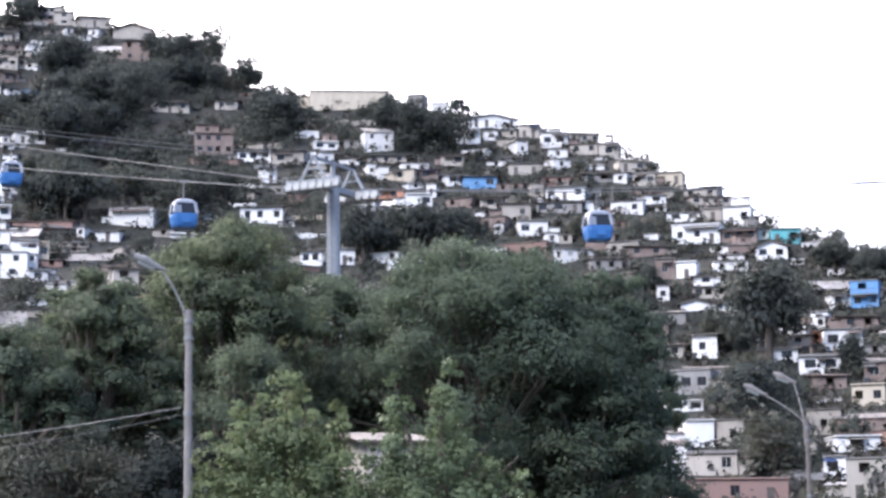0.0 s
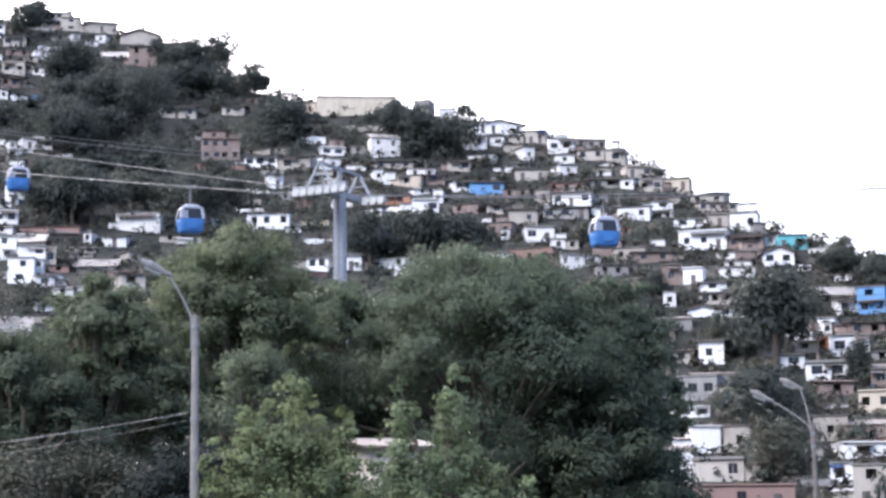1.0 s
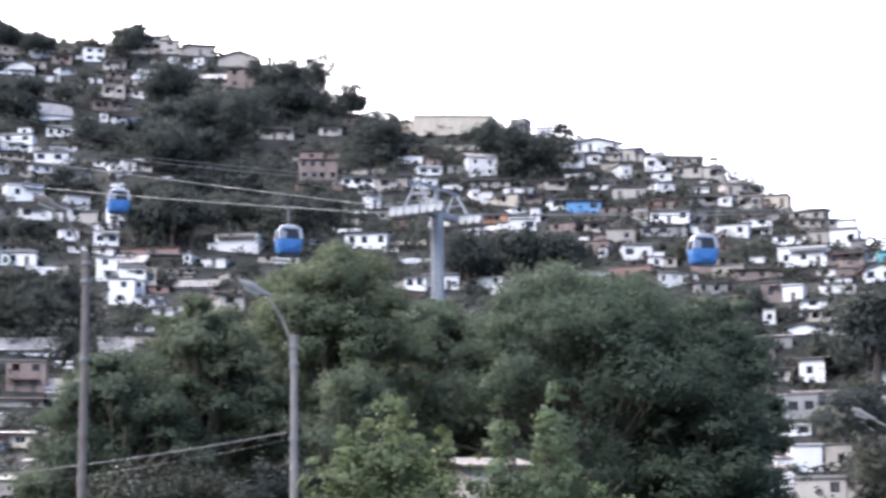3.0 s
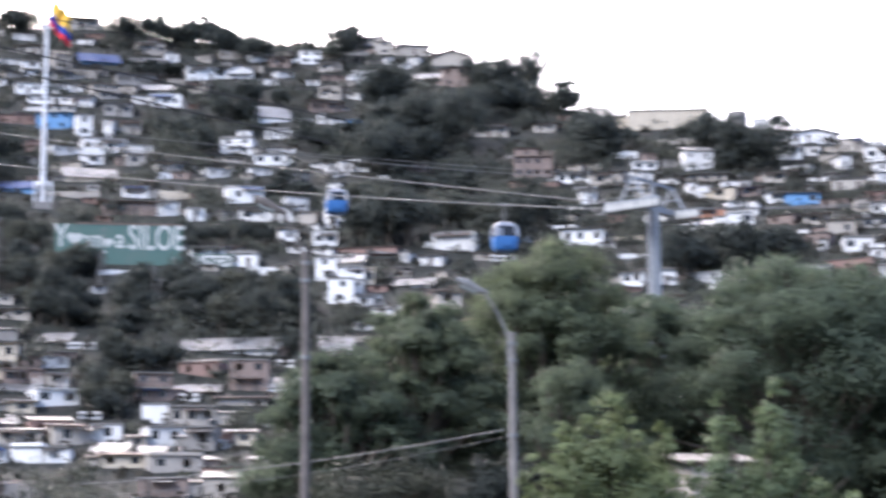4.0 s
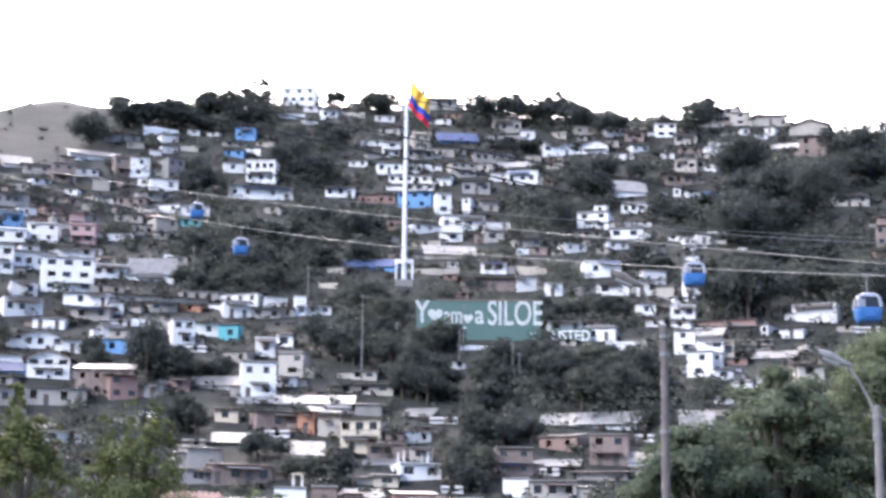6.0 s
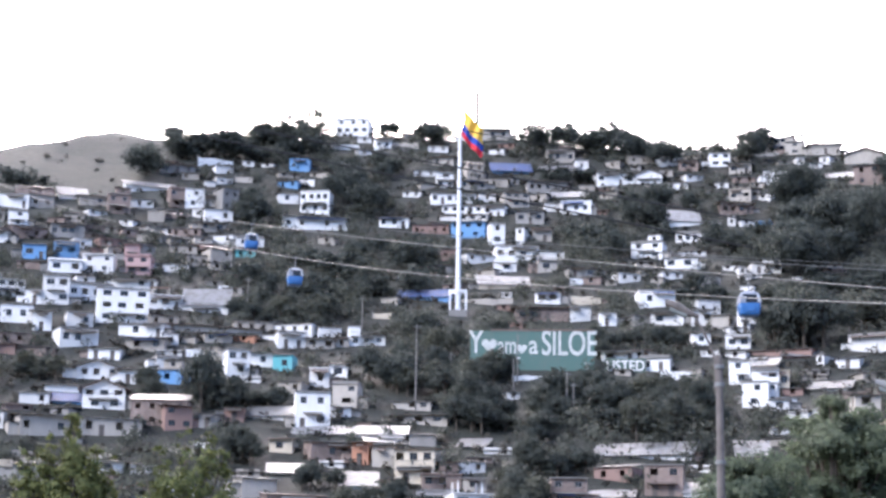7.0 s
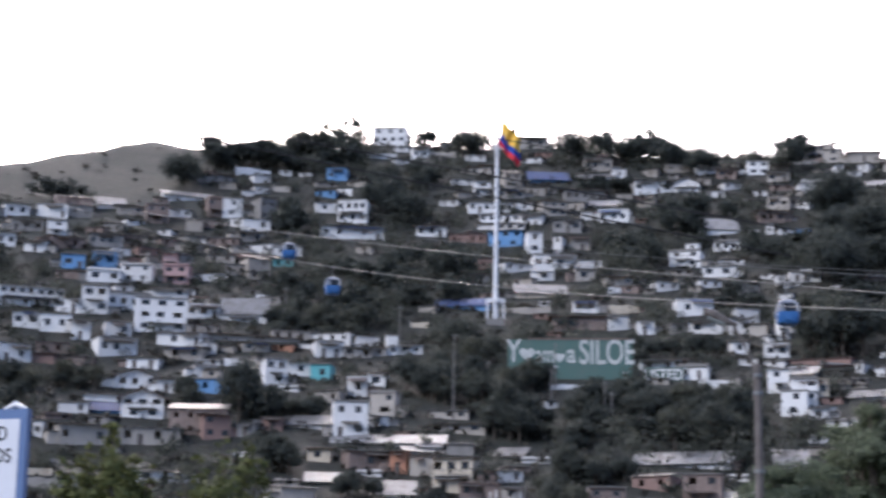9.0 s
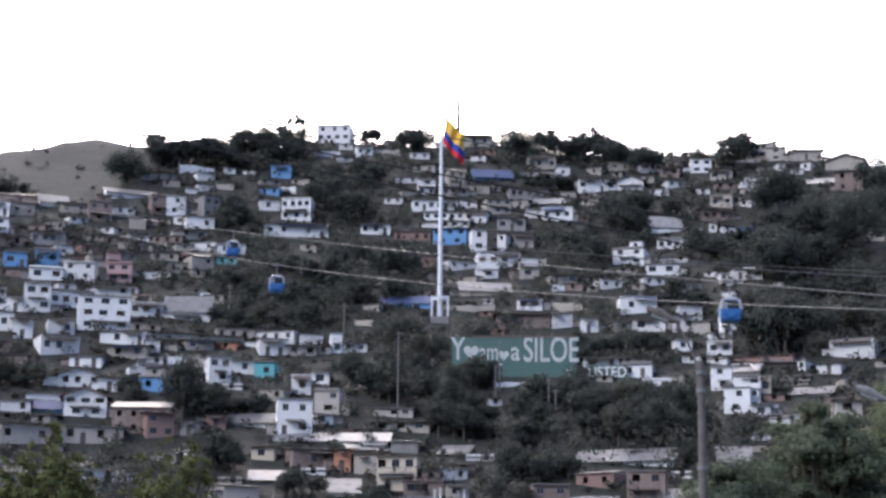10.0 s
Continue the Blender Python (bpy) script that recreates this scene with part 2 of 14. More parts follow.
# ---- ground ----
PROFILE = (
    (0, 0), (150, 0), (187, 0.8), (231, 8.9), (306, 28.2), (362, 52), (431, 82), (512, 120.8),
    (612, 177), (700, 232), (1125, 487),
)
RIDGE = (
    (-75, 335), (-60, 461), (-45, 552), (-36, 560), (-35.1, 568), (-34, 578), (-32.8, 588), (-31.2, 601),
    (-29.6, 596), (-27.9, 599), (-26.2, 601), (-24.5, 608), (-22.9, 607), (-21.2, 608), (-19.5, 611), (-17.8, 599),
    (-16.2, 593), (-14.5, 595), (-12.9, 597), (-11.3, 593), (-10.4, 591), (-10.3, 589), (-9.6, 584), (-8.5, 578),
    (-7.3, 566), (-6.3, 544), (-5.3, 527), (-4.1, 522), (-1.5, 514), (0.2, 503), (2.2, 488), (3.6, 479),
    (4.6, 472), (5.2, 462), (6, 447), (7, 433), (8.3, 423), (8.9, 407), (10.3, 390), (11.6, 378),
    (12.5, 378), (20, 338), (35, 285), (60, 230),
)


def interp(tab, x):
    if x <= tab[0][0]:
        return tab[0][1]
    for (a, b), (c, d) in zip(tab, tab[1:]):
        if x <= c:
            return b + (d - b) * (x - a) / (c - a)
    return tab[-1][1]


def ground_z(x, y):
    """Height of the hill: a slope that steepens away from the valley, up to a ridge, and falls behind it."""
    r, az = math.hypot(x, y), math.degrees(math.atan2(x, y))
    rr = interp(RIDGE, az)
    if az < -75:
        rr = max(160, RIDGE[0][1] - (-75 - az) * 6)
    if az > 60:
        rr = max(160, RIDGE[-1][1] - (az - 60) * 6)
    z = interp(PROFILE, min(r, rr))
    k = min(1, max(0, (r - 190) / 75))
    z += k * 0.6 * math.sin(x * 0.07 + 1) * math.sin(y * 0.08)
    if r > rr:
        z -= min((r - rr) * 0.12, z)
    return max(z, -3.0)


def build_ground():
    azs = [-180 + 2 * i for i in range(53)] + [-75 + 0.5 * i for i in range(191)] + [21 + 3 * i for i in range(53)]
    rs = [0.5, 20, 60, 100, 120] + [150 + 6 * i for i in range(85)] + [670, 690, 720, 850, 1100, 1600, 2400, 3500, 4500]
    V = [(r * math.sin(radians(a)), r * math.cos(radians(a)), ground_z(r * math.sin(radians(a)), r * math.cos(radians(a)))) for a in azs for r in rs]
    n = len(rs)
    F, idx = [], []
    for i in range(len(azs)):
        j = (i + 1) % len(azs)
        for k in range(n - 1):
            F.append((i * n + k, i * n + k + 1, j * n + k + 1, j * n + k))
            idx.append(1 if -75 < azs[i] < -29.5 and rs[k] > interp(RIDGE, azs[i]) - 75 + 2.2 * (azs[i] + 29.5) + 20 * math.sin(azs[i] * 2) else 0)
        F.append((len(azs) * n, i * n, j * n))
        idx.append(0)
    V.append((0, 0, ground_z(0, 0.1)))
    me = mesh_of("ground", V, F, None, [M_SOIL, M_GRASS], idx)
    me.polygons.foreach_set("use_smooth", [True] * len(me.polygons))
    tagged(new("ground", me), "steep hillside of dark soil, scrub and grass", "ground", kind="structure")


build_ground()


# ---- trees ----
def leaf_cloud(seed, lobes, n, size, per=26, spread=0.16, shell=0.75, wild=0.28):
    """Leaf blades in tufts over the lobes (x, y, z, rx, rz) of a crown: arrays of corners, four to a blade."""
    rng = np.random.default_rng(seed)
    lob = np.array(lobes, float)
    wgt = lob[:, 3] ** 2
    nt_ = max(4, n // per)
    li = rng.choice(len(lob), nt_, p=wgt / wgt.sum())
    d = rng.normal(size=(nt_, 3))
    d[:, 2] = d[:, 2] * 0.9 + 0.25
    d /= np.linalg.norm(d, axis=1)[:, None]
    rad = shell + (1 - shell) * rng.random(nt_) ** 0.5
    rad *= 1 + 0.16 * np.sin(d[:, 0] * 7 + li) * np.sin(d[:, 1] * 6 + 2 * li)
    inner = rng.random(nt_) < 0.12
    rad[inner] *= rng.random(inner.sum())
    sc = np.stack([lob[li, 3], lob[li, 3], lob[li, 4]], 1)
    tuft = lob[li, :3] + d * rad[:, None] * sc
    ti = np.repeat(np.arange(nt_), per)
    off = rng.normal(size=(len(ti), 3)) * spread * lob[li[ti], 3][:, None]
    off[:, 2] *= 0.7
    c = tuft[ti] + off
    nrm = d[ti] + off / (spread * lob[li[ti], 3][:, None]) * 0.2 + rng.normal(size=c.shape) * wild + np.array([0, 0, 0.2])
    nrm /= np.linalg.norm(nrm, axis=1)[:, None]
    a = np.cross(nrm, rng.normal(size=c.shape))
    a /= np.linalg.norm(a, axis=1)[:, None]
    b = np.cross(nrm, a)
    s = (size * (0.6 + 0.8 * rng.random(len(c))))[:, None]
    droop = nrm * s * 0.18
    return np.stack([c - a * s, c - b * s * 0.42 + droop, c + a * s, c + b * s * 0.42 + droop], 1).reshape(-1, 3)


def leaf_mesh(name, quads, mat):
    n = len(quads)
    me = bpy.data.meshes.new(name)
    me.vertices.add(n)
    me.vertices.foreach_set("co", quads.astype(np.float32).ravel())
    me.loops.add(n)
    me.loops.foreach_set("vertex_index", np.arange(n, dtype=np.int32))
    me.polygons.add(n // 4)
    me.polygons.foreach_set("loop_start", np.arange(0, n, 4, dtype=np.int32))
    me.materials.append(mat)
    me.update(calc_edges=True)
    me.validate()
    return me


def trunk_mesh(name, h, r, lobes, seed):
    rnd = random.Random(seed)
    V, F = [], []
    bend = rnd.uniform(-0.06, 0.06) * h
    tube(V, F, [(0, 0, -0.6), (bend * 0.4, 0, h * 0.3), (bend, 0.02 * h, h * 0.62), (bend * 0.7, 0, h * 0.9)], [r * 1.25, r, r * 0.7, r * 0.2], 8)
    for x, y, z, rx, rz in lobes:
        s = rnd.uniform(0.3, 0.55)
        tube(V, F, [(bend * s, 0, h * s), (x * 0.5 + bend * 0.3, y * 0.5, (h * s + z) / 2 + 0.05 * h), (x, y, z)], [r * 0.5, r * 0.32, r * 0.08], 6)
    return mesh_of(name, V, F, M_BARK)


def puff_lobes(seed, h, w, n, size=0.13, low=0.2, spires=()):
    """Many small puffs over a rounded crown, so that its outline is uneven and shade falls between them."""
    rnd = random.Random(seed)
    out = [(0, 0, h * 0.52, w * 0.27, h * 0.3)]
    for i in range(n):
        a, e = i * 2.4 + rnd.uniform(-0.4, 0.4), math.asin(min(1, max(-0.55, -0.5 + 1.5 * (i + 0.5) / n)))
        k = rnd.uniform(0.8, 1.08)
        rx = size * w * rnd.uniform(0.7, 1.3)
        z = h * (0.5 + low * 0.5) + (h * (0.5 - low * 0.5) - rx * 0.7) * math.sin(e) * k
        d = (w / 2 - rx * 0.8) * math.cos(e) * k
        out.append((d * math.cos(a), d * math.sin(a), z, rx, rx * rnd.uniform(0.65, 0.9)))
    for dx, top, r in spires:
        for k in range(5):
            out.append((dx + rnd.uniform(-0.3, 0.3) * r, rnd.uniform(-0.5, 0.5) * r, top - r * (0.6 + 1.15 * k), r * (0.55 + 0.16 * k), r * (0.6 + 0.1 * k)))
    return out


def pad_lobes(seed, h, w, n, size=0.15, low=0.45):
    """Flattened leaf pads laid over a wide dome, with a looser layer under it, as spreading trees have."""
    rnd = random.Random(seed)
    out = []
    for i in range(n):
        a, k = i * 2.4 + rnd.uniform(-0.3, 0.3), math.sqrt((i + 0.5) / n)
        r = size * w * rnd.uniform(0.6, 1.3)
        d = k * (w / 2 - r * 0.5)
        z = h - r * 0.5 - h * (1 - low) * (d / (w / 2)) ** 2.3 * rnd.uniform(0.8, 1.15) - h * rnd.uniform(0, 0.12)
        out.append((d * math.cos(a), d * math.sin(a), z, r, r * rnd.uniform(0.42, 0.62)))
        if i % 3 == 0:
            out.append((d * 0.75 * math.cos(a + 1), d * 0.75 * math.sin(a + 1), z - h * rnd.uniform(0.1, 0.22), r, r * 0.5))
    return out


def spreading_tree(x, y, h, w, seed, n, leaf, mat, label, low=0.45, trunk=0.45, pads=60, size=0.15):
    lobes = pad_lobes(seed, h, w, pads, size, low)
    t = tagged(new("tree"), label, "tree", "roadside trees")
    t.matrix_basis = Matrix.LocRotScale((x, y, ground_z(x, y)), Euler((0, 0, -math.atan2(x, y))), None)
    put("trunk", trunk_mesh("trunk", h * 0.8, trunk, lobes[::2], seed), t)
    put("crown", leaf_mesh("crown", leaf_cloud(seed, lobes, n, leaf, 30, 0.2, 0.55, 0.22), mat), t)
    return t


TREES = []
for i in range(9):
    tall = (1.0, 1.25, 0.8)[i % 3]
    lobes = puff_lobes(40 + i, 1.0 * tall, 1.0, 15, 0.19, 0.1)
    t = tagged(new("tree"), "dark green leafy tree on the hillside", "tree", "hillside trees")
    put("trunk", trunk_mesh("trunk", tall, 0.035, lobes, i), t)
    put("crown", leaf_mesh("crown", leaf_cloud(60 + i, lobes, 1600, 0.047, 12, 0.36, 0.6, 0.2), M_LEAF), t)
    TREES.append(t)
USED = set()


def tree(x, y, size, kind, stretch=1.0):
    """A hillside tree: crown width in metres, one of nine shapes."""
    rnd = random.Random(round(x * 31 + y * 17))
    m = Matrix.LocRotScale((x, y, ground_z(x, y) - 0.1), Euler((0, 0, rnd.random() * 6.28)), (size, size, size * stretch))
    if kind not in USED:
        USED.add(kind)
        TREES[kind].matrix_basis = m
        return
    o = TREES[kind]
    keep = o.matrix_basis.copy()
    o.matrix_basis = Matrix.Identity(4)
    copy_thing(o, m)
    o.matrix_basis = keep


FAR_LOBES = []


def far_tree(x, y, size, kind, stretch=1.0):
    """One of the many trees high on the slope, joined into a single mass of foliage."""
    tall = (1.0, 1.25, 0.8)[kind % 3] * stretch
    for a, b, c, rx, rz in puff_lobes(40 + kind, tall, 1.0, 12, 0.2, 0.08):
        FAR_LOBES.append((x + a * size, y + b * size, ground_z(x, y) + c * size, rx * size, rz * size))


def broad_tree(x, y, h, w, seed, n, leaf, mat, label, low=0.25, trunk=0.35, lobes_n=40, per=30, spread=0.2, size=0.11, spires=()):
    lobes = puff_lobes(seed, h, w, lobes_n, size, low, spires)
    t = tagged(new("tree"), label, "tree", "roadside trees")
    t.matrix_basis = Matrix.LocRotScale((x, y, ground_z(x, y)), Euler((0, 0, -math.atan2(x, y))), None)
    put("trunk", trunk_mesh("trunk", h, trunk, lobes, seed), t)
    put("crown", leaf_mesh("crown", leaf_cloud(seed, lobes, n, leaf, per, spread, 0.72), mat), t)
    return t


# ---- houses ----
def opening_panel(V, F, w, z0, h, holes, put_at):
    """A wall face with openings through it and their reveals. put_at(x, depth, z) gives the place."""
    xs = sorted({-w / 2, w / 2, *(v for o in holes for v in (o[0], o[2]))})
    zs = sorted({z0, h, *(v for o in holes for v in (o[1], o[3]))})
    for xa, xb in zip(xs, xs[1:]):
        for za, zb in zip(zs, zs[1:]):
            cx, cz = (xa + xb) / 2, (za + zb) / 2
            if any(o[0] < cx < o[2] and o[1] < cz < o[3] for o in holes):
                continue
            n = len(V)
            V += [put_at(xa, 0, za), put_at(xb, 0, za), put_at(xb, 0, zb), put_at(xa, 0, zb)]
            F.append((n, n + 1, n + 2, n + 3))
    for xa, za, xb, zb in holes:
        c = [(xa, za), (xb, za), (xb, zb), (xa, zb)]
        for (p, q), (r, s) in zip(c, c[1:] + c[:1]):
            n = len(V)
            V += [put_at(p, 0, q), put_at(r, 0, s), put_at(r, 0.2, s), put_at(p, 0.2, q)]
            F.append((n, n + 3, n + 2, n + 1))


PARTS = {}


def window_meshes(w, h, dark):
    key = (w, h, dark)
    if key not in PARTS:
        V, F = [], []
        t = 0.06
        box(V, F, -w / 2, w / 2, 0, 0.05, 0, t)
        box(V, F, -w / 2, w / 2, 0, 0.05, h - t, h)
        box(V, F, -w / 2, -w / 2 + t, 0, 0.05, t, h - t)
        box(V, F, w / 2 - t, w / 2, 0, 0.05, t, h - t)
        box(V, F, -t / 2, t / 2, 0.005, 0.045, t, h - t)
        PARTS[key] = (mesh_of("window", V, F, M_DARKFRAME if dark else M_FRAME), box_mesh("pane", (-w / 2 + 0.01, w / 2 - 0.01, 0.055, 0.07, 0.01, h - 0.01), M_GLASS))
    return PARTS[key]


def slab_mesh(name, corners, thick, mat):
    """A sheet of that thickness under four corners."""
    V = [tuple(c) for c in corners] + [(c[0], c[1], c[2] - thick) for c in corners]
    F = [(0, 1, 2, 3), (7, 6, 5, 4)] + [(k, k + 4, (k + 1) % 4 + 4, (k + 1) % 4) for k in range(4)]
    return mesh_of(name, V, F, mat)


HOUSES = [0]
SHACK_MATS = [*WALLS.values(), M_ZINC, M_CLAY, M_LIGHT, M_SLAB]
SHACKS = ([], [], [])


def shack(x, y, w, h, wall, roof):
    """One of the many small dwellings that show only in part between the others."""
    HOUSES[0] += 1
    rnd = random.Random(HOUSES[0] * 11 + 5)
    d, yaw = rnd.uniform(4, 6.5), rnd.uniform(-26, 26)
    m = Matrix.LocRotScale((x, y, ground_z(x, y) - 0.15), Euler((0, 0, -math.atan2(x, y) + radians(yaw))), None)
    rise = 0.0 if roof == "f" else h * 0.26
    top = h - rise
    V, F = [], []
    holes = []
    n = max(1, int(w / 2.4))
    for s in range(max(1, round(top / 2.7))):
        sh = top / max(1, round(top / 2.7))
        for k in range(n):
            cx = -w / 2 + w / n * (k + 0.5)
            if rnd.random() < 0.8:
                holes.append((cx - 0.45, s * sh + sh * 0.35, cx + 0.45, s * sh + sh * 0.35 + 1.0))
    opening_panel(V, F, w, -2.0, top, holes, lambda a, b, c: (a, b, c))
    opening_panel(V, F, d, -2.0, top, [], lambda a, b, c: (-w / 2 + b, d / 2 - a, c))
    opening_panel(V, F, d, -2.0, top, [], lambda a, b, c: (w / 2 - b, d / 2 + a, c))
    nv = len(V)
    V += [(w / 2, d, -2), (-w / 2, d, -2), (-w / 2, d, top), (w / 2, d, top), (-w / 2, 1.8, -2), (w / 2, 1.8, -2), (w / 2, 1.8, top), (-w / 2, 1.8, top)]
    F += [(nv, nv + 1, nv + 2, nv + 3), (nv + 4, nv + 5, nv + 6, nv + 7)]
    idx = [list(WALLS).index(wall)] * len(F)
    n0 = len(V)
    o = 0.35
    V += [(-w / 2 - o, -o, top + 0.05), (w / 2 + o, -o, top + 0.05), (w / 2 + o, d, top + rise + 0.15), (-w / 2 - o, d, top + rise + 0.15)]
    V += [(a, b, c - 0.1) for a, b, c in V[n0:n0 + 4]]
    F += [(n0, n0 + 1, n0 + 2, n0 + 3), (n0 + 7, n0 + 6, n0 + 5, n0 + 4)] + [(n0 + k, n0 + k + 4, n0 + (k + 1) % 4 + 4, n0 + (k + 1) % 4) for k in range(4)]
    rm = len(WALLS) + (3 if roof == "f" else rnd.choice((0, 0, 0, 0, 1, 2)))
    idx += [rm] * 6
    base = len(SHACKS[0])
    SHACKS[0].extend(tuple(m @ Vector(v)) for v in V)
    SHACKS[1].extend(tuple(base + k for k in f) for f in F)
    SHACKS[2].extend(idx)


ROOF_WORDS = {"f": "flat slab roof", "s": "corrugated lean-to roof", "g": "gabled sheet roof", "r": "worn clay roof", "m": "pale metal roof"}


def house(x, y, w, h, wall, roof, turn=None, bare=False):
    """A hillside dwelling: front wall centred at x, y, that wide and high, dug into the slope behind."""
    HOUSES[0] += 1
    rnd = random.Random(HOUSES[0] * 7 + 3)
    d = min(max(w * rnd.uniform(0.7, 1.1), 4.5), 9.0)
    if roof == "m":
        d = min(d, 3.4)
    yaw = rnd.uniform(-15, 15) if turn is None else turn
    storeys = max(1, round(h / 2.9))
    words = "%s %s house with a %s" % (WALL_WORDS[wall], ("one-storey", "two-storey", "three-storey", "tall")[min(storeys, 4) - 1], ROOF_WORDS[roof])
    ob = tagged(new("house"), words, "house", "hillside houses")
    ob.matrix_basis = Matrix.LocRotScale((x, y, ground_z(x, y) - 0.15), Euler((0, 0, -math.atan2(x, y) + radians(yaw))), None)
    rise = {"f": 0.0, "s": d * 0.12, "g": min(h * 0.34, w * 0.2), "r": d * 0.12, "m": h * 0.6 + d * 0.13}[roof]
    top = h if roof in "sr" else h * 0.4 if roof == "m" else h - rise - (0.18 if roof == "f" else 0.0)
    sh = top / storeys
    # openings of the front and of the two sides
    front, side = [], []
    for s in range(storeys):
        z = s * sh
        if sh < 1.7 or bare:
            continue
        n = max(1, int(w / rnd.uniform(1.9, 3.2)))
        slot = w / n
        ww, wh = rnd.choice(((1.1, 1.2), (1.4, 1.2), (1.2, 1.4), (1.7, 1.3)))
        ww, wh = min(ww, slot * 0.6), min(wh, sh * 0.45)
        ww, wh = round(ww, 1), round(wh, 1)
        for k in range(n):
            if rnd.random() < 0.16:
                continue
            cx = -w / 2 + slot * (k + 0.5) + rnd.uniform(-0.1, 0.1) * slot
            if s == 0 and rnd.random() < 0.3 and sh > 2.3:
                front.append((cx - 0.45, z + 0.05, cx + 0.45, z + 2.05, "door"))
            else:
                zz = z + sh * 0.38
                front.append((cx - ww / 2, zz, cx + ww / 2, zz + wh, "window" if rnd.random() < 0.72 else "open"))
        for k in (-1, 1):
            if rnd.random() < 0.55:
                cx = rnd.uniform(-0.25, 0.1) * d
                side.append((k, cx - ww / 2, z + sh * 0.38, cx + ww / 2, z + sh * 0.38 + wh))
    V, F = [], []
    opening_panel(V, F, w, -2.0, top, [o[:4] for o in front], lambda a, b, c: (a, b, c))
    opening_panel(V, F, d, -2.0, top, [o[1:] for o in side if o[0] < 0], lambda a, b, c: (-w / 2 + b, d / 2 - a, c))
    opening_panel(V, F, d, -2.0, top, [o[1:] for o in side if o[0] > 0], lambda a, b, c: (w / 2 - b, d / 2 + a, c))
    n = len(V)
    V += [(w / 2, d, -2), (-w / 2, d, -2), (-w / 2, d, top), (w / 2, d, top)]
    F.append((n, n + 1, n + 2, n + 3))
    n = len(V)
    V += [(-w / 2 + 0.2, 2.2, -2), (w / 2 - 0.2, 2.2, -2), (w / 2 - 0.2, 2.2, top), (-w / 2 + 0.2, 2.2, top)]
    F.append((n, n + 1, n + 2, n + 3))
    oh = rnd.uniform(0.4, 0.95)
    if roof == "g":
        n = len(V)
        V += [(-w / 2, 0, top), (w / 2, 0, top), (0, 0, top + rise), (-w / 2, d, top), (w / 2, d, top), (0, d, top + rise)]
        F += [(n, n + 1, n + 2), (n + 4, n + 3, n + 5)]
    elif roof in "srm":
        n = len(V)
        V += [(-w / 2, 0, top), (-w / 2, d, top), (-w / 2, d, top + rise), (w / 2, 0, top), (w / 2, d, top), (w / 2, d, top + rise)]
        F += [(n + 1, n, n + 2), (n + 3, n + 4, n + 5), (n + 4, n + 1, n + 2, n + 5)]
    body = put("wall", mesh_of("wall", V, F, WALLS[wall]), ob)
    if roof == "f":
        V, F = [], []
        box(V, F, -w / 2 - 0.12, w / 2 + 0.12, -oh * 0.6, d + 0.1, top, top + 0.16)
        if rnd.random() < 0.25:
            ph = rnd.uniform(0.3, 0.6)
            box(V, F, -w / 2, w / 2, 0.0, 0.12, top + 0.165, top + ph)
            box(V, F, -w / 2, -w / 2 + 0.12, 0.125, d, top + 0.165, top + ph)
            box(V, F, w / 2 - 0.12, w / 2, 0.125, d, top + 0.165, top + ph)
        put("roof", mesh_of("roof", V, F, M_SLAB if rnd.random() < 0.7 else WALLS[wall]), ob)
    elif roof == "g":
        e = rise / (w / 2) * oh
        mat = rnd.choice((M_ZINC, M_ZINC, M_CLAY))
        V, F = [], []
        prof = [(-w / 2 - oh, top - e), (0, top + rise), (w / 2 + oh, top - e), (w / 2 + oh, top - e + 0.1), (0, top + rise + 0.12), (-w / 2 - oh, top - e + 0.1)]
        V = [(a, -oh, b + 0.004) for a, b in prof] + [(a, d + oh, b + 0.004) for a, b in prof]
        F = [(0, 1, 4, 5), (1, 2, 3, 4), (11, 10, 7, 6), (10, 9, 8, 7)] + [(k, k + 6, (k + 1) % 6 + 6, (k + 1) % 6) for k in range(6)]
        put("roof", mesh_of("roof", V, F, mat), ob)
    else:
        sl = rise / d
        mat = {"s": rnd.choice((M_ZINC, M_ZINC, M_ZINC, M_ZINC, M_LIGHT, M_LIGHT, M_CLAY)), "r": M_CLAY, "m": M_BLUE if wall == "U" else M_LIGHT}[roof]
        za, zb = top - sl * oh + 0.08, top + rise + sl * 0.2 + 0.08
        put("roof", slab_mesh("roof", [(-w / 2 - oh, -oh, za), (w / 2 + oh, -oh, za), (w / 2 + oh, d + 0.2, zb), (-w / 2 - oh, d + 0.2, zb)], 0.075, mat), ob)
    dark = rnd.random() < 0.6
    for xa, za, xb, zb, what in front:
        if what == "open":
            continue
        if what == "door":
            put("door", box_mesh("door", (xa + 0.005, xb - 0.005, 0.1, 0.15, za + 0.005, zb - 0.005), M_DOOR), ob)
            continue
        fr, pane = window_meshes(round(xb - xa, 2), round(zb - za, 2), dark)
        wo = put("window", fr, ob, pose((xa + xb) / 2, 0.08, za))
        put("pane", pane, wo)
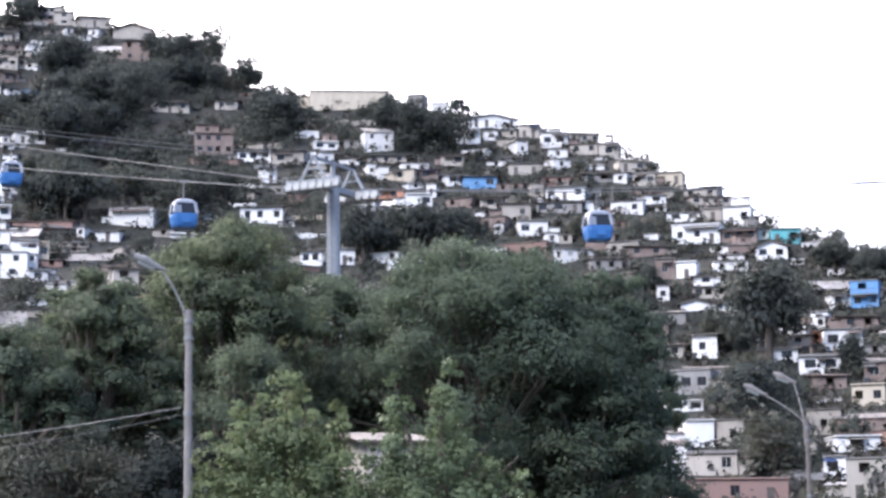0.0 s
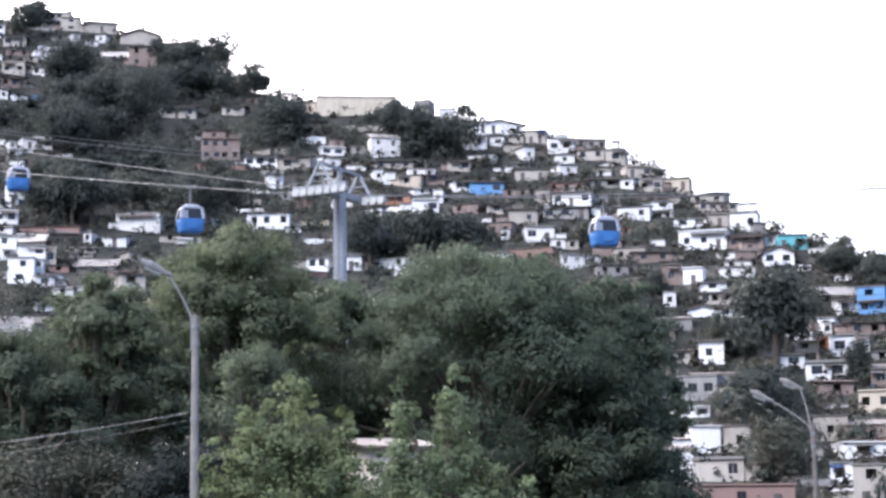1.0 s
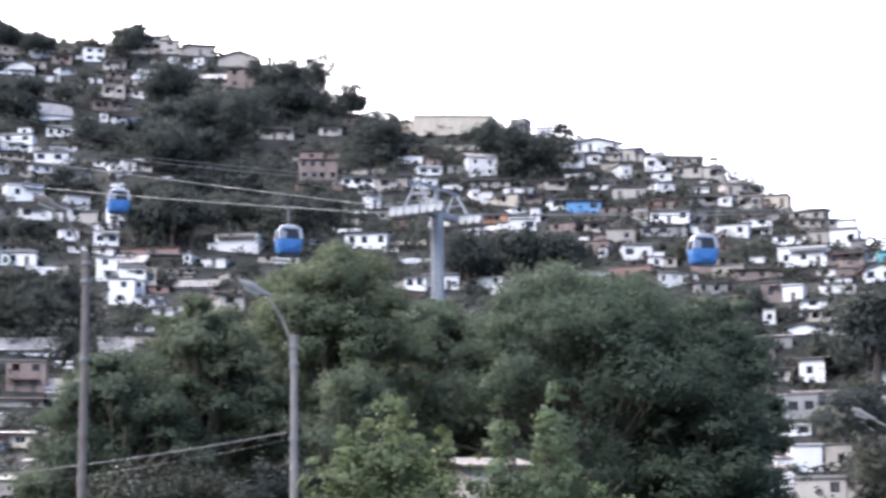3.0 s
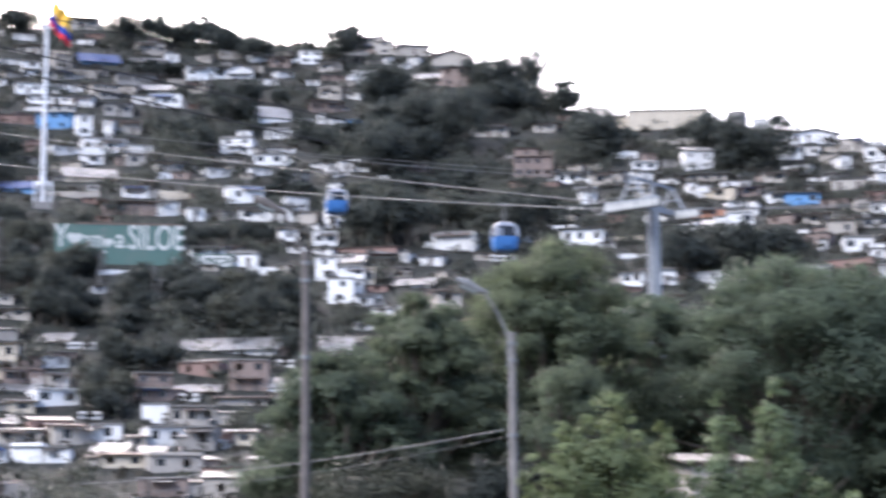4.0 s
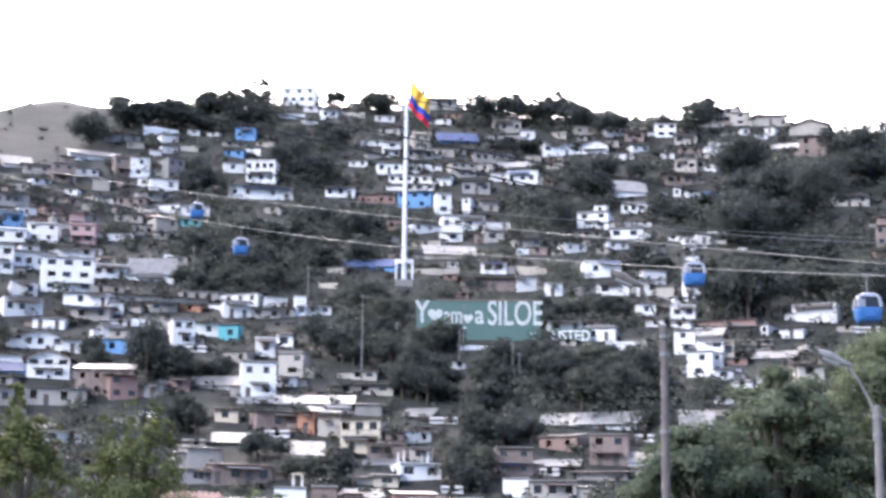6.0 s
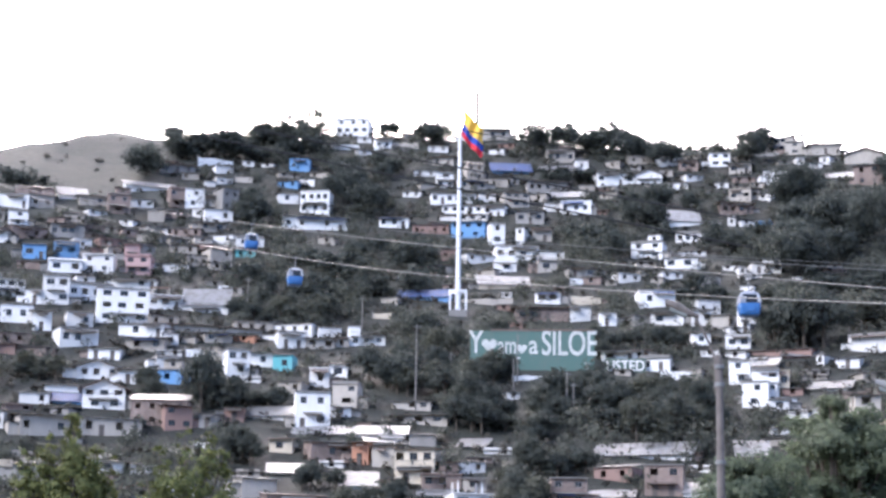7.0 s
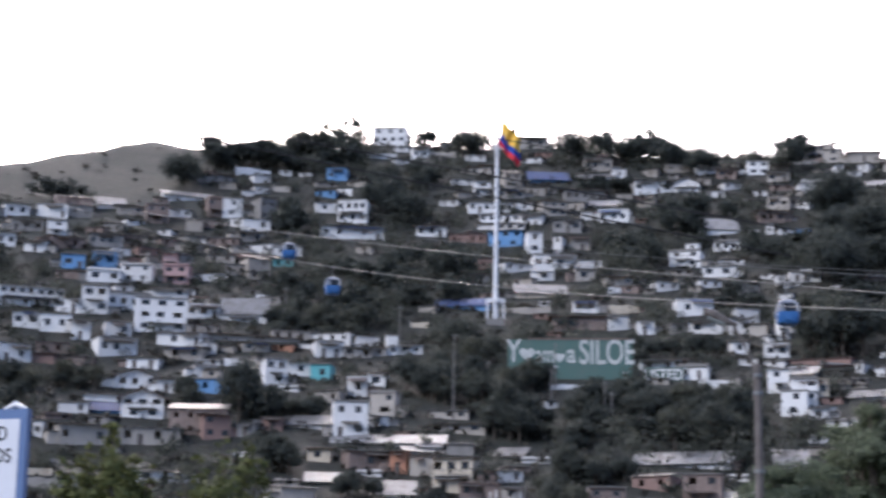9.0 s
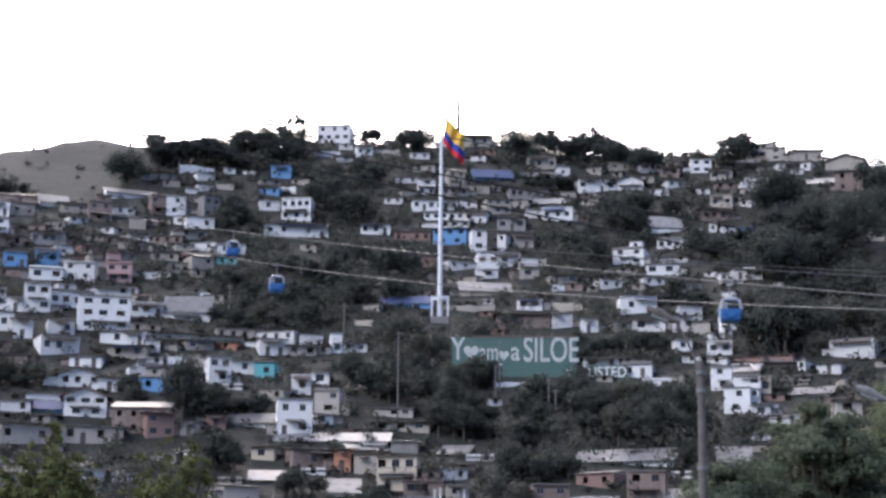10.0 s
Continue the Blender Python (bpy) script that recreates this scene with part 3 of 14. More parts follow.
    # balcony with a rail, for some houses of two or more storeys
    if storeys > 1 and rnd.random() < 0.4:
        z = sh
        V, F = [], []
        bw = w * rnd.uniform(0.5, 1.0)
        box(V, F, -bw / 2, bw / 2, -1.0, -0.003, z - 0.16, z)
        put("balcony", mesh_of("balcony", V, F, M_SLAB), ob)
        V, F = [], []
        box(V, F, -bw / 2, bw / 2, -1.0, -0.95, z + 0.85, z + 0.92)
        for k in range(int(bw / 0.35) + 1):
            xx = -bw / 2 + 0.03 + (bw - 0.06) * k / int(bw / 0.35 + 1)
            box(V, F, xx - 0.02, xx + 0.02, -0.99, -0.96, z, z + 0.85)
        put("rail", mesh_of("rail", V, F, M_DARKFRAME if rnd.random() < 0.5 else M_FRAME), ob)
    # additions: a shelter on the roof, a lean-to at the side, an awning over the front, a wash line
    if roof == "f" and w > 4 and rnd.random() < 0.2:
        aw, ad, ah = w * rnd.uniform(0.35, 0.7), d * 0.55, rnd.uniform(1.9, 2.4)
        ax = rnd.uniform(-0.5, 0.5) * (w - aw)
        V, F = [], []
        add = None
        if rnd.random() < 0.15:
            wm = rnd.choice((WALLS[wall], WALLS["C"], WALLS["B"]))
            for sx in (-1, 1):
                for yy in (d * 0.25, d * 0.25 + ad):
                    cx = ax + sx * (aw / 2 - 0.15)
                    add = put("shelter_post", box_mesh("shelter_post", (cx - 0.13, cx + 0.13, yy, yy + 0.26, top + 0.162, top + ah), wm), ob)
        else:
            opening_panel(V, F, aw, top + 0.162, top + ah, [(-0.5, top + 0.9, 0.5, top + 1.7)], lambda p, q, r: (ax + p, d * 0.25 + q, r))
            opening_panel(V, F, ad, top + 0.162, top + ah, [], lambda p, q, r: (ax - aw / 2, d * 0.25 + ad / 2 - p, r))
            opening_panel(V, F, ad, top + 0.162, top + ah, [], lambda p, q, r: (ax + aw / 2, d * 0.25 + ad / 2 + p, r))
            add = put("roof_shelter", mesh_of("roof_shelter", V, F, rnd.choice((WALLS[wall], WALLS["C"], WALLS["B"]))), ob)
        put("shelter_roof", slab_mesh("shelter_roof", [(ax - aw / 2 - 0.3, d * 0.25 - 0.5, top + ah + 0.06), (ax + aw / 2 + 0.3, d * 0.25 - 0.5, top + ah + 0.06), (ax + aw / 2 + 0.3, d * 0.25 + ad + 0.3, top + ah + 0.45), (ax - aw / 2 - 0.3, d * 0.25 + ad + 0.3, top + ah + 0.45)], 0.055, rnd.choice((M_ZINC, M_LIGHT, M_CLAY, M_ZINC))), ob)
    if rnd.random() < 0.55:
        sg, lw, lh = rnd.choice((-1, 1)), rnd.uniform(1.4, 2.8), min(top * 0.8, rnd.uniform(1.9, 2.4))
        xa, xb = sorted((sg * (w / 2 + 0.003), sg * (w / 2 + lw)))
        V, F = [], []
        box(V, F, xa, xb, 0.5, 0.5 + d * 0.5, -2.0, lh)
        add = put("lean_to", mesh_of("lean_to", V, F, rnd.choice((WALLS["B"], WALLS["C"], WALLS["G"], WALLS[wall]))), ob)
        put("lean_to_roof", slab_mesh("lean_to_roof", [(xa - 0.25, 0.1, lh + 0.08), (xb + 0.25, 0.1, lh + 0.08), (xb + 0.25, 0.8 + d * 0.5, lh + 0.5), (xa - 0.25, 0.8 + d * 0.5, lh + 0.5)], 0.06, rnd.choice((M_ZINC, M_LIGHT, M_CLAY))), add)
    if sh > 2.0 and rnd.random() < 0.5:
        aw = w * rnd.uniform(0.35, 0.9)
        ax = rnd.uniform(-0.5, 0.5) * (w - aw)
        put("awning", slab_mesh("awning", [(ax - aw / 2, -1.2, sh * 0.8), (ax + aw / 2, -1.2, sh * 0.8), (ax + aw / 2, -0.004, sh * 0.93), (ax - aw / 2, -0.004, sh * 0.93)], 0.05, rnd.choice((M_ZINC, M_ZINC, M_LIGHT, M_CLAY, M_BLUE))), ob)
    if roof == "f" and rnd.random() < 0.1:
        tx, ty = rnd.uniform(-0.3, 0.3) * w, d * 0.5
        tank = tagged(new("water_tank"), "dark plastic water tank on a flat roof", "water tank", "roof tanks")
        tank.matrix_basis = ob.matrix_basis @ pose(tx, ty, top + 0.16)
        put("drum", tube_mesh("drum", [(0, 0, 0), (0, 0, 0.9), (0, 0, 1.0)], [0.5, 0.55, 0.4], M_TANK, 12), tank)
        put("lid", tube_mesh("lid", [(0, 0, 1.002), (0, 0, 1.1)], [0.3, 0.25], M_TANK, 10), tank)
    return ob


house(-301.9, 420.9, 5.0, 4.6, "W", "f")
house(-296.6, 427.1, 6.5, 3.7, "W", "s")
house(-287.0, 418.0, 8.5, 3.7, "C", "s")
house(-289.4, 432.6, 7.9, 4.0, "W", "f")
house(-278.5, 418.8, 4.9, 4.5, "W", "f")
house(-282.2, 400.6, 6.8, 3.8, "W", "s")
house(-272.9, 401.6, 5.4, 3.0, "W", "s")
house(-268.9, 409.6, 8.9, 3.2, "B", "s")
house(-258.1, 395.8, 5.6, 3.9, "U", "f")
house(-252.9, 401.5, 6.0, 4.2, "U", "f")
house(-246.6, 391.3, 7.8, 3.3, "W", "f")
house(-240.8, 396.1, 7.2, 4.7, "W", "f")
house(-233.3, 401.6, 5.9, 4.8, "P", "f")
shack(-155.5, 272.4, 4.5, 2.0, "G", "s")
shack(-115.1, 416.6, 4.3, 2.3, "G", "f")
shack(23.1, 257.9, 4.4, 1.8, "B", "s")
shack(-61.5, 368.4, 4.7, 1.6, "B", "s")
shack(-60.7, 417.4, 5.5, 1.5, "C", "s")
shack(-20.6, 260.2, 2.6, 2.0, "C", "f")
shack(-19.5, 352.6, 2.8, 1.4, "C", "f")
shack(-73.4, 370.3, 3.9, 2.1, "R", "s")
shack(41.5, 403.2, 3.9, 1.4, "B", "f")
shack(11.2, 327.1, 4.0, 2.3, "R", "s")
shack(-106.4, 238.0, 5.8, 1.8, "W", "s")
shack(-228.0, 540.9, 4.1, 1.5, "C", "f")
shack(13.3, 340.1, 3.8, 2.2, "G", "f")
shack(-254.7, 453.6, 4.0, 2.4, "B", "f")
shack(-243.5, 421.3, 5.0, 2.3, "W", "s")
shack(16.7, 333.7, 3.4, 2.0, "R", "s")
shack(-81.2, 464.9, 5.2, 1.9, "B", "s")
shack(3.6, 247.9, 3.8, 1.4, "C", "s")
shack(-122.9, 453.4, 5.9, 1.8, "C", "s")
shack(-101.9, 232.6, 3.1, 2.2, "W", "s")
shack(-257.5, 420.8, 4.2, 2.1, "B", "s")
shack(-164.0, 273.9, 4.1, 1.8, "B", "f")
shack(6.7, 337.2, 5.2, 1.6, "R", "f")
shack(-81.9, 467.7, 3.6, 1.8, "C", "s")
shack(-12.7, 264.0, 4.3, 2.1, "B", "s")
shack(-49.6, 252.7, 3.4, 2.3, "R", "s")
shack(-16.6, 366.4, 2.9, 1.8, "B", "s")
shack(-149.0, 526.0, 3.7, 1.7, "C", "s")
shack(1.7, 298.7, 4.8, 2.2, "G", "s")
shack(15.0, 299.4, 4.9, 1.7, "W", "s")
shack(-1.6, 265.9, 3.0, 1.9, "B", "f")
shack(-188.4, 479.1, 3.9, 2.4, "B", "f")
shack(22.0, 334.5, 3.2, 1.7, "B", "f")
shack(-68.5, 323.1, 3.6, 1.8, "C", "s")
shack(-148.1, 516.9, 5.7, 2.0, "C", "s")
shack(-38.7, 357.0, 5.8, 2.2, "C", "s")
shack(-249.0, 438.6, 4.6, 1.6, "W", "s")
shack(-115.7, 410.0, 3.6, 1.4, "C", "s")
shack(11.4, 286.1, 2.8, 2.4, "C", "f")
shack(-108.5, 221.6, 5.4, 2.1, "C", "s")
shack(-122.6, 254.7, 3.6, 1.8, "W", "f")
shack(-152.5, 507.6, 5.2, 1.5, "R", "s")
shack(-33.2, 331.1, 3.6, 2.1, "W", "s")
shack(-126.3, 264.5, 5.7, 1.5, "W", "s")
shack(-63.1, 299.5, 4.7, 1.6, "C", "f")
shack(-132.1, 257.9, 5.3, 1.5, "C", "s")
shack(-153.9, 550.3, 3.0, 2.1, "G", "s")
shack(-7.7, 313.1, 4.2, 1.7, "R", "s")
shack(-15.3, 336.2, 5.1, 2.1, "C", "f")
shack(-123.7, 374.7, 2.7, 1.9, "G", "s")
shack(-134.8, 442.5, 4.6, 2.0, "B", "f")
shack(-147.5, 416.8, 3.4, 2.0, "R", "s")
shack(-249.1, 410.7, 4.4, 1.8, "R", "s")
shack(-93.6, 232.2, 4.8, 2.2, "B", "s")
shack(-49.2, 453.4, 4.4, 1.7, "R", "s")
shack(-27.1, 258.3, 4.3, 1.5, "C", "s")
shack(-124.1, 294.5, 3.4, 2.1, "B", "s")
shack(-5.3, 277.4, 3.7, 1.5, "C", "f")
shack(36.1, 330.0, 2.5, 2.4, "B", "f")
shack(-13.8, 470.4, 2.6, 1.6, "C", "s")
shack(-247.6, 420.1, 3.7, 1.6, "G", "s")
shack(-2.1, 350.7, 3.2, 1.8, "R", "f")
shack(-124.8, 196.3, 5.9, 1.5, "W", "f")
shack(-46.4, 333.2, 5.5, 2.1, "C", "s")
shack(10.1, 267.7, 2.8, 1.8, "C", "s")
shack(26.3, 436.3, 3.5, 1.4, "C", "s")
shack(-159.4, 264.7, 5.1, 1.7, "C", "f")
shack(-163.6, 425.6, 4.2, 2.0, "B", "f")
shack(-189.8, 302.0, 3.5, 2.1, "G", "s")
shack(-238.6, 515.6, 2.6, 1.5, "C", "s")
shack(-199.5, 540.2, 3.8, 1.5, "C", "s")
shack(-28.0, 350.7, 4.8, 2.3, "B", "s")
shack(12.2, 345.1, 3.5, 1.9, "B", "s")
shack(-176.9, 308.9, 2.6, 2.1, "G", "s")
shack(10.4, 274.3, 3.0, 1.8, "C", "f")
shack(-8.9, 270.3, 4.6, 1.7, "B", "s")
shack(0.6, 401.3, 4.0, 1.4, "C", "s")
shack(13.6, 305.0, 3.5, 1.5, "C", "s")
shack(-158.4, 529.0, 5.2, 1.4, "R", "f")
shack(-115.3, 538.2, 4.2, 1.9, "C", "f")
shack(-57.2, 371.2, 5.6, 2.0, "B", "s")
shack(-38.0, 279.2, 3.8, 2.2, "R", "s")
shack(-103.0, 237.3, 5.8, 2.2, "B", "s")
shack(-11.4, 343.9, 3.8, 2.1, "C", "s")
shack(13.2, 250.0, 5.8, 2.0, "B", "f")
shack(-157.9, 275.3, 5.5, 1.5, "R", "s")
shack(-74.7, 216.8, 5.3, 1.9, "C", "f")
shack(-108.0, 389.8, 4.2, 2.0, "R", "s")
shack(-214.6, 405.1, 4.5, 1.5, "G", "s")
shack(-29.2, 304.9, 4.0, 2.0, "G", "f")
shack(-66.1, 283.8, 5.1, 2.3, "G", "s")
shack(17.2, 284.2, 3.2, 2.1, "C", "s")
shack(-69.1, 336.5, 5.9, 2.1, "C", "s")
shack(-25.7, 244.4, 4.9, 1.9, "B", "s")
shack(-252.1, 438.1, 3.9, 2.0, "C", "s")
shack(-253.2, 456.0, 5.2, 1.4, "C", "s")
shack(-46.9, 356.2, 5.9, 1.5, "B", "s")
shack(-145.7, 227.9, 4.1, 2.3, "C", "s")
shack(-48.1, 385.2, 4.6, 1.9, "B", "s")
shack(-55.5, 453.5, 4.6, 2.0, "R", "s")
shack(-161.2, 283.7, 5.5, 2.3, "W", "s")
shack(-277.9, 493.8, 3.4, 1.8, "B", "s")
shack(-153.2, 530.2, 2.7, 2.0, "C", "s")
shack(-4.7, 244.7, 5.4, 1.7, "R", "s")
shack(-38.2, 290.7, 4.5, 1.9, "B", "s")
shack(43.4, 251.4, 5.8, 2.2, "C", "f")
shack(-140.0, 237.5, 4.6, 1.7, "R", "s")
shack(-2.0, 228.7, 5.0, 2.3, "R", "f")
shack(-126.1, 227.5, 4.1, 1.9, "G", "s")
shack(-141.5, 325.4, 3.0, 1.5, "B", "s")
shack(-55.6, 371.2, 5.8, 2.2, "C", "s")
shack(-128.5, 429.4, 4.4, 1.5, "B", "s")
shack(25.8, 316.1, 3.9, 2.0, "W", "s")
shack(17.2, 267.3, 2.5, 2.4, "W", "f")
shack(-43.0, 427.7, 4.5, 2.0, "C", "s")
shack(-163.0, 234.3, 3.4, 1.6, "G", "s")
shack(-144.1, 533.7, 4.6, 1.8, "C", "s")
shack(-21.6, 470.8, 3.6, 2.2, "G", "f")
shack(-71.4, 383.9, 4.9, 1.5, "G", "s")
shack(57.6, 254.8, 3.4, 2.4, "R", "f")
shack(-66.8, 256.0, 2.7, 2.1, "C", "s")
shack(35.4, 400.0, 5.9, 1.6, "C", "f")
shack(-107.7, 374.5, 3.2, 1.8, "C", "s")
shack(-40.5, 469.3, 4.5, 2.2, "C", "s")
shack(-114.4, 312.5, 4.0, 1.7, "B", "f")
shack(8.5, 346.5, 4.7, 2.0, "W", "f")
shack(22.2, 254.6, 3.0, 2.2, "B", "s")
shack(-48.0, 270.0, 4.6, 1.5, "G", "s")
shack(13.5, 268.2, 5.6, 1.5, "B", "s")
shack(-130.3, 225.4, 4.6, 1.5, "B", "s")
shack(0.4, 304.9, 5.0, 1.7, "C", "f")
shack(-26.1, 310.2, 2.5, 1.8, "C", "s")
shack(-71.2, 380.9, 4.7, 1.4, "C", "s")
shack(-5.9, 360.7, 3.2, 1.5, "C", "s")
shack(-169.7, 261.9, 3.2, 2.1, "G", "s")
shack(-31.2, 229.0, 4.4, 1.6, "B", "s")
shack(-42.5, 242.7, 5.8, 1.6, "C", "s")
shack(-69.3, 343.9, 5.4, 1.7, "W", "s")
shack(-198.2, 561.2, 4.9, 2.0, "R", "f")
shack(-34.9, 256.0, 3.6, 2.1, "C", "f")
shack(-207.0, 399.3, 4.4, 2.1, "C", "f")
shack(-112.4, 564.1, 4.5, 1.5, "C", "s")
shack(28.5, 254.8, 4.8, 1.5, "W", "s")
shack(59.4, 361.4, 5.9, 1.4, "B", "s")
shack(-1.9, 322.2, 4.7, 2.0, "G", "s")
shack(-94.6, 376.7, 4.3, 2.3, "C", "f")
shack(-34.5, 431.8, 5.9, 2.0, "G", "f")
shack(42.8, 256.1, 4.9, 1.7, "B", "f")
shack(-26.0, 232.5, 5.0, 2.2, "B", "s")
shack(-2.6, 317.7, 4.6, 1.4, "G", "s")
shack(-214.8, 412.4, 5.0, 1.5, "B", "f")
shack(-54.2, 239.0, 3.8, 2.0, "C", "s")
shack(-48.2, 380.1, 3.2, 2.1, "W", "s")
shack(-37.3, 222.7, 3.9, 1.9, "C", "s")
shack(-33.5, 393.2, 3.1, 1.7, "B", "s")
shack(11.8, 258.1, 3.1, 2.2, "C", "s")
shack(53.7, 369.0, 4.9, 1.8, "W", "s")
shack(-253.7, 379.8, 5.0, 1.5, "C", "s")
shack(-28.7, 450.5, 4.2, 1.6, "C", "s")
shack(-124.0, 262.3, 3.6, 2.2, "C", "s")
shack(11.4, 450.1, 2.9, 1.5, "G", "s")
shack(44.8, 424.7, 6.0, 2.2, "R", "s")
shack(-30.9, 264.5, 4.1, 2.2, "C", "f")
shack(67.6, 300.9, 3.4, 2.0, "C", "s")
shack(56.6, 268.2, 5.4, 2.0, "C", "f")
shack(-51.6, 484.7, 4.8, 1.8, "B", "s")
shack(-176.3, 256.8, 4.2, 1.7, "R", "s")
shack(-32.2, 406.7, 3.1, 1.8, "W", "s")
shack(-55.8, 322.3, 2.8, 2.3, "R", "s")
shack(-9.9, 287.2, 4.3, 2.2, "C", "f")
shack(-81.4, 214.1, 2.9, 2.3, "C", "f")
shack(-243.0, 431.2, 4.8, 2.1, "C", "f")
shack(16.8, 459.0, 4.5, 1.5, "G", "s")
shack(-226.3, 544.6, 5.5, 2.2, "G", "s")
shack(28.8, 274.2, 3.1, 2.3, "B", "f")
shack(-47.7, 410.6, 4.1, 1.5, "W", "s")
shack(-40.3, 448.6, 5.3, 1.6, "W", "s")
shack(-122.0, 373.6, 2.5, 1.7, "C", "s")
shack(-196.7, 304.4, 5.3, 2.2, "W", "f")
shack(-51.4, 334.1, 5.4, 1.9, "R", "s")
shack(-59.4, 262.9, 4.0, 2.3, "C", "s")
shack(-29.0, 309.5, 2.7, 2.0, "C", "s")
shack(-234.5, 435.5, 4.5, 2.2, "C", "f")
shack(-59.3, 379.3, 5.2, 2.0, "C", "f")
shack(32.3, 374.1, 3.1, 1.8, "B", "s")
shack(-11.3, 265.1, 4.5, 2.2, "R", "s")
shack(-55.7, 320.5, 2.9, 1.9, "C", "f")
shack(-251.2, 416.3, 2.7, 2.0, "C", "s")
shack(-140.4, 435.4, 2.7, 1.6, "B", "s")
shack(-38.9, 261.9, 3.9, 1.6, "B", "s")
shack(-27.8, 358.1, 5.0, 2.0, "B", "f")
shack(-52.1, 510.6, 4.1, 2.1, "B", "s")
shack(-43.6, 231.5, 3.3, 1.6, "G", "f")
shack(-35.8, 302.4, 3.4, 2.2, "B", "s")
shack(-24.9, 344.9, 4.8, 1.9, "G", "f")
shack(-42.5, 435.5, 5.3, 1.4, "W", "f")
shack(-23.1, 382.6, 3.4, 2.3, "W", "s")
shack(-39.4, 260.3, 3.7, 1.9, "B", "s")
shack(40.4, 252.5, 6.0, 1.8, "G", "f")
shack(-6.6, 282.7, 4.2, 2.3, "G", "f")
shack(32.1, 363.9, 5.4, 1.5, "B", "s")
shack(-187.6, 351.6, 5.2, 2.2, "C", "f")
shack(-134.9, 385.5, 5.4, 1.8, "C", "s")
shack(-191.5, 277.8, 4.0, 1.8, "C", "s")
shack(13.7, 353.2, 5.1, 1.5, "B", "s")
shack(-177.4, 336.1, 5.3, 1.9, "G", "s")
shack(-51.6, 350.7, 3.8, 2.1, "R", "s")
shack(-179.5, 290.8, 2.5, 1.4, "G", "f")
shack(-8.8, 301.6, 4.9, 2.1, "B", "s")
shack(-95.4, 376.9, 4.5, 1.4, "B", "s")
shack(25.5, 291.7, 3.3, 1.6, "B", "f")
shack(13.2, 367.8, 5.8, 2.1, "B", "s")
shack(-31.2, 426.6, 3.9, 2.0, "R", "f")
shack(-129.9, 442.9, 2.7, 1.4, "C", "f")
shack(15.4, 275.6, 2.8, 2.1, "C", "s")
shack(-162.4, 296.0, 5.5, 1.6, "C", "f")
shack(28.1, 303.8, 2.7, 2.2, "W", "f")
shack(-152.5, 233.5, 3.2, 1.7, "W", "f")
shack(-43.0, 240.8, 5.6, 2.0, "B", "s")
shack(-165.3, 248.7, 4.1, 1.4, "R", "s")
shack(-31.8, 318.1, 3.1, 2.2, "R", "s")
shack(72.7, 318.8, 5.0, 2.0, "C", "s")
shack(-14.7, 241.7, 5.0, 2.2, "R", "s")
shack(0.1, 260.3, 2.7, 2.2, "C", "s")
shack(-141.4, 405.3, 4.8, 1.4, "R", "s")
shack(-53.8, 266.1, 3.8, 1.8, "B", "f")
shack(-252.6, 492.0, 4.0, 2.1, "C", "s")
shack(48.3, 423.5, 2.9, 2.1, "C", "s")
shack(-19.0, 310.2, 5.5, 2.3, "B", "s")
shack(-73.2, 382.5, 2.6, 1.9, "C", "s")
shack(6.6, 461.9, 2.7, 1.7, "B", "f")
shack(-225.1, 497.0, 4.0, 2.0, "B", "s")
shack(-14.3, 360.3, 5.9, 2.1, "C", "f")
shack(67.3, 311.0, 3.6, 1.7, "G", "f")
shack(21.7, 335.2, 4.5, 1.4, "C", "s")
shack(-239.4, 432.0, 4.8, 2.1, "C", "s")
shack(-170.4, 457.2, 5.3, 1.7, "C", "f")
shack(-67.8, 437.2, 3.0, 1.9, "B", "s")
shack(-42.9, 238.9, 3.3, 1.6, "B", "f")
shack(-188.8, 479.4, 4.3, 2.1, "C", "s")
shack(-49.6, 243.3, 5.8, 1.7, "C", "s")
shack(-122.2, 245.8, 4.5, 1.8, "C", "s")
shack(1.6, 284.1, 3.5, 2.3, "B", "f")
shack(-243.8, 432.4, 4.6, 2.1, "C", "s")
shack(-125.0, 530.4, 5.5, 1.6, "G", "s")
shack(22.5, 355.3, 3.2, 1.5, "C", "s")
shack(-33.5, 367.7, 4.5, 1.7, "C", "s")
shack(5.0, 275.4, 3.4, 2.0, "C", "s")
shack(-178.5, 431.2, 4.6, 1.6, "W", "s")
shack(-34.6, 333.8, 5.2, 1.6, "G", "f")
shack(-27.6, 269.3, 3.2, 1.9, "G", "f")
shack(8.7, 286.2, 3.0, 1.6, "W", "s")
shack(-194.7, 529.5, 3.1, 1.5, "C", "s")
shack(-22.2, 289.1, 3.1, 1.8, "C", "f")
shack(-19.2, 362.8, 2.6, 1.9, "R", "s")
shack(-181.5, 335.4, 5.1, 2.1, "B", "s")
shack(33.8, 439.2, 5.7, 1.9, "B", "f")
shack(-42.5, 386.0, 3.3, 1.5, "W", "s")
shack(-178.9, 277.0, 3.6, 1.8, "C", "s")
shack(-42.2, 331.9, 4.1, 1.9, "C", "f")
shack(-105.7, 389.6, 5.0, 1.8, "C", "s")
shack(2.4, 391.9, 5.9, 2.0, "C", "s")
shack(-2.2, 341.3, 2.7, 1.7, "B", "s")
shack(-51.5, 516.3, 3.8, 2.3, "R", "s")
shack(41.0, 249.4, 5.2, 1.6, "R", "s")
shack(-19.0, 242.2, 5.1, 1.9, "G", "s")
shack(-120.1, 447.1, 3.0, 1.5, "C", "f")
shack(-55.9, 394.2, 4.2, 2.2, "C", "s")
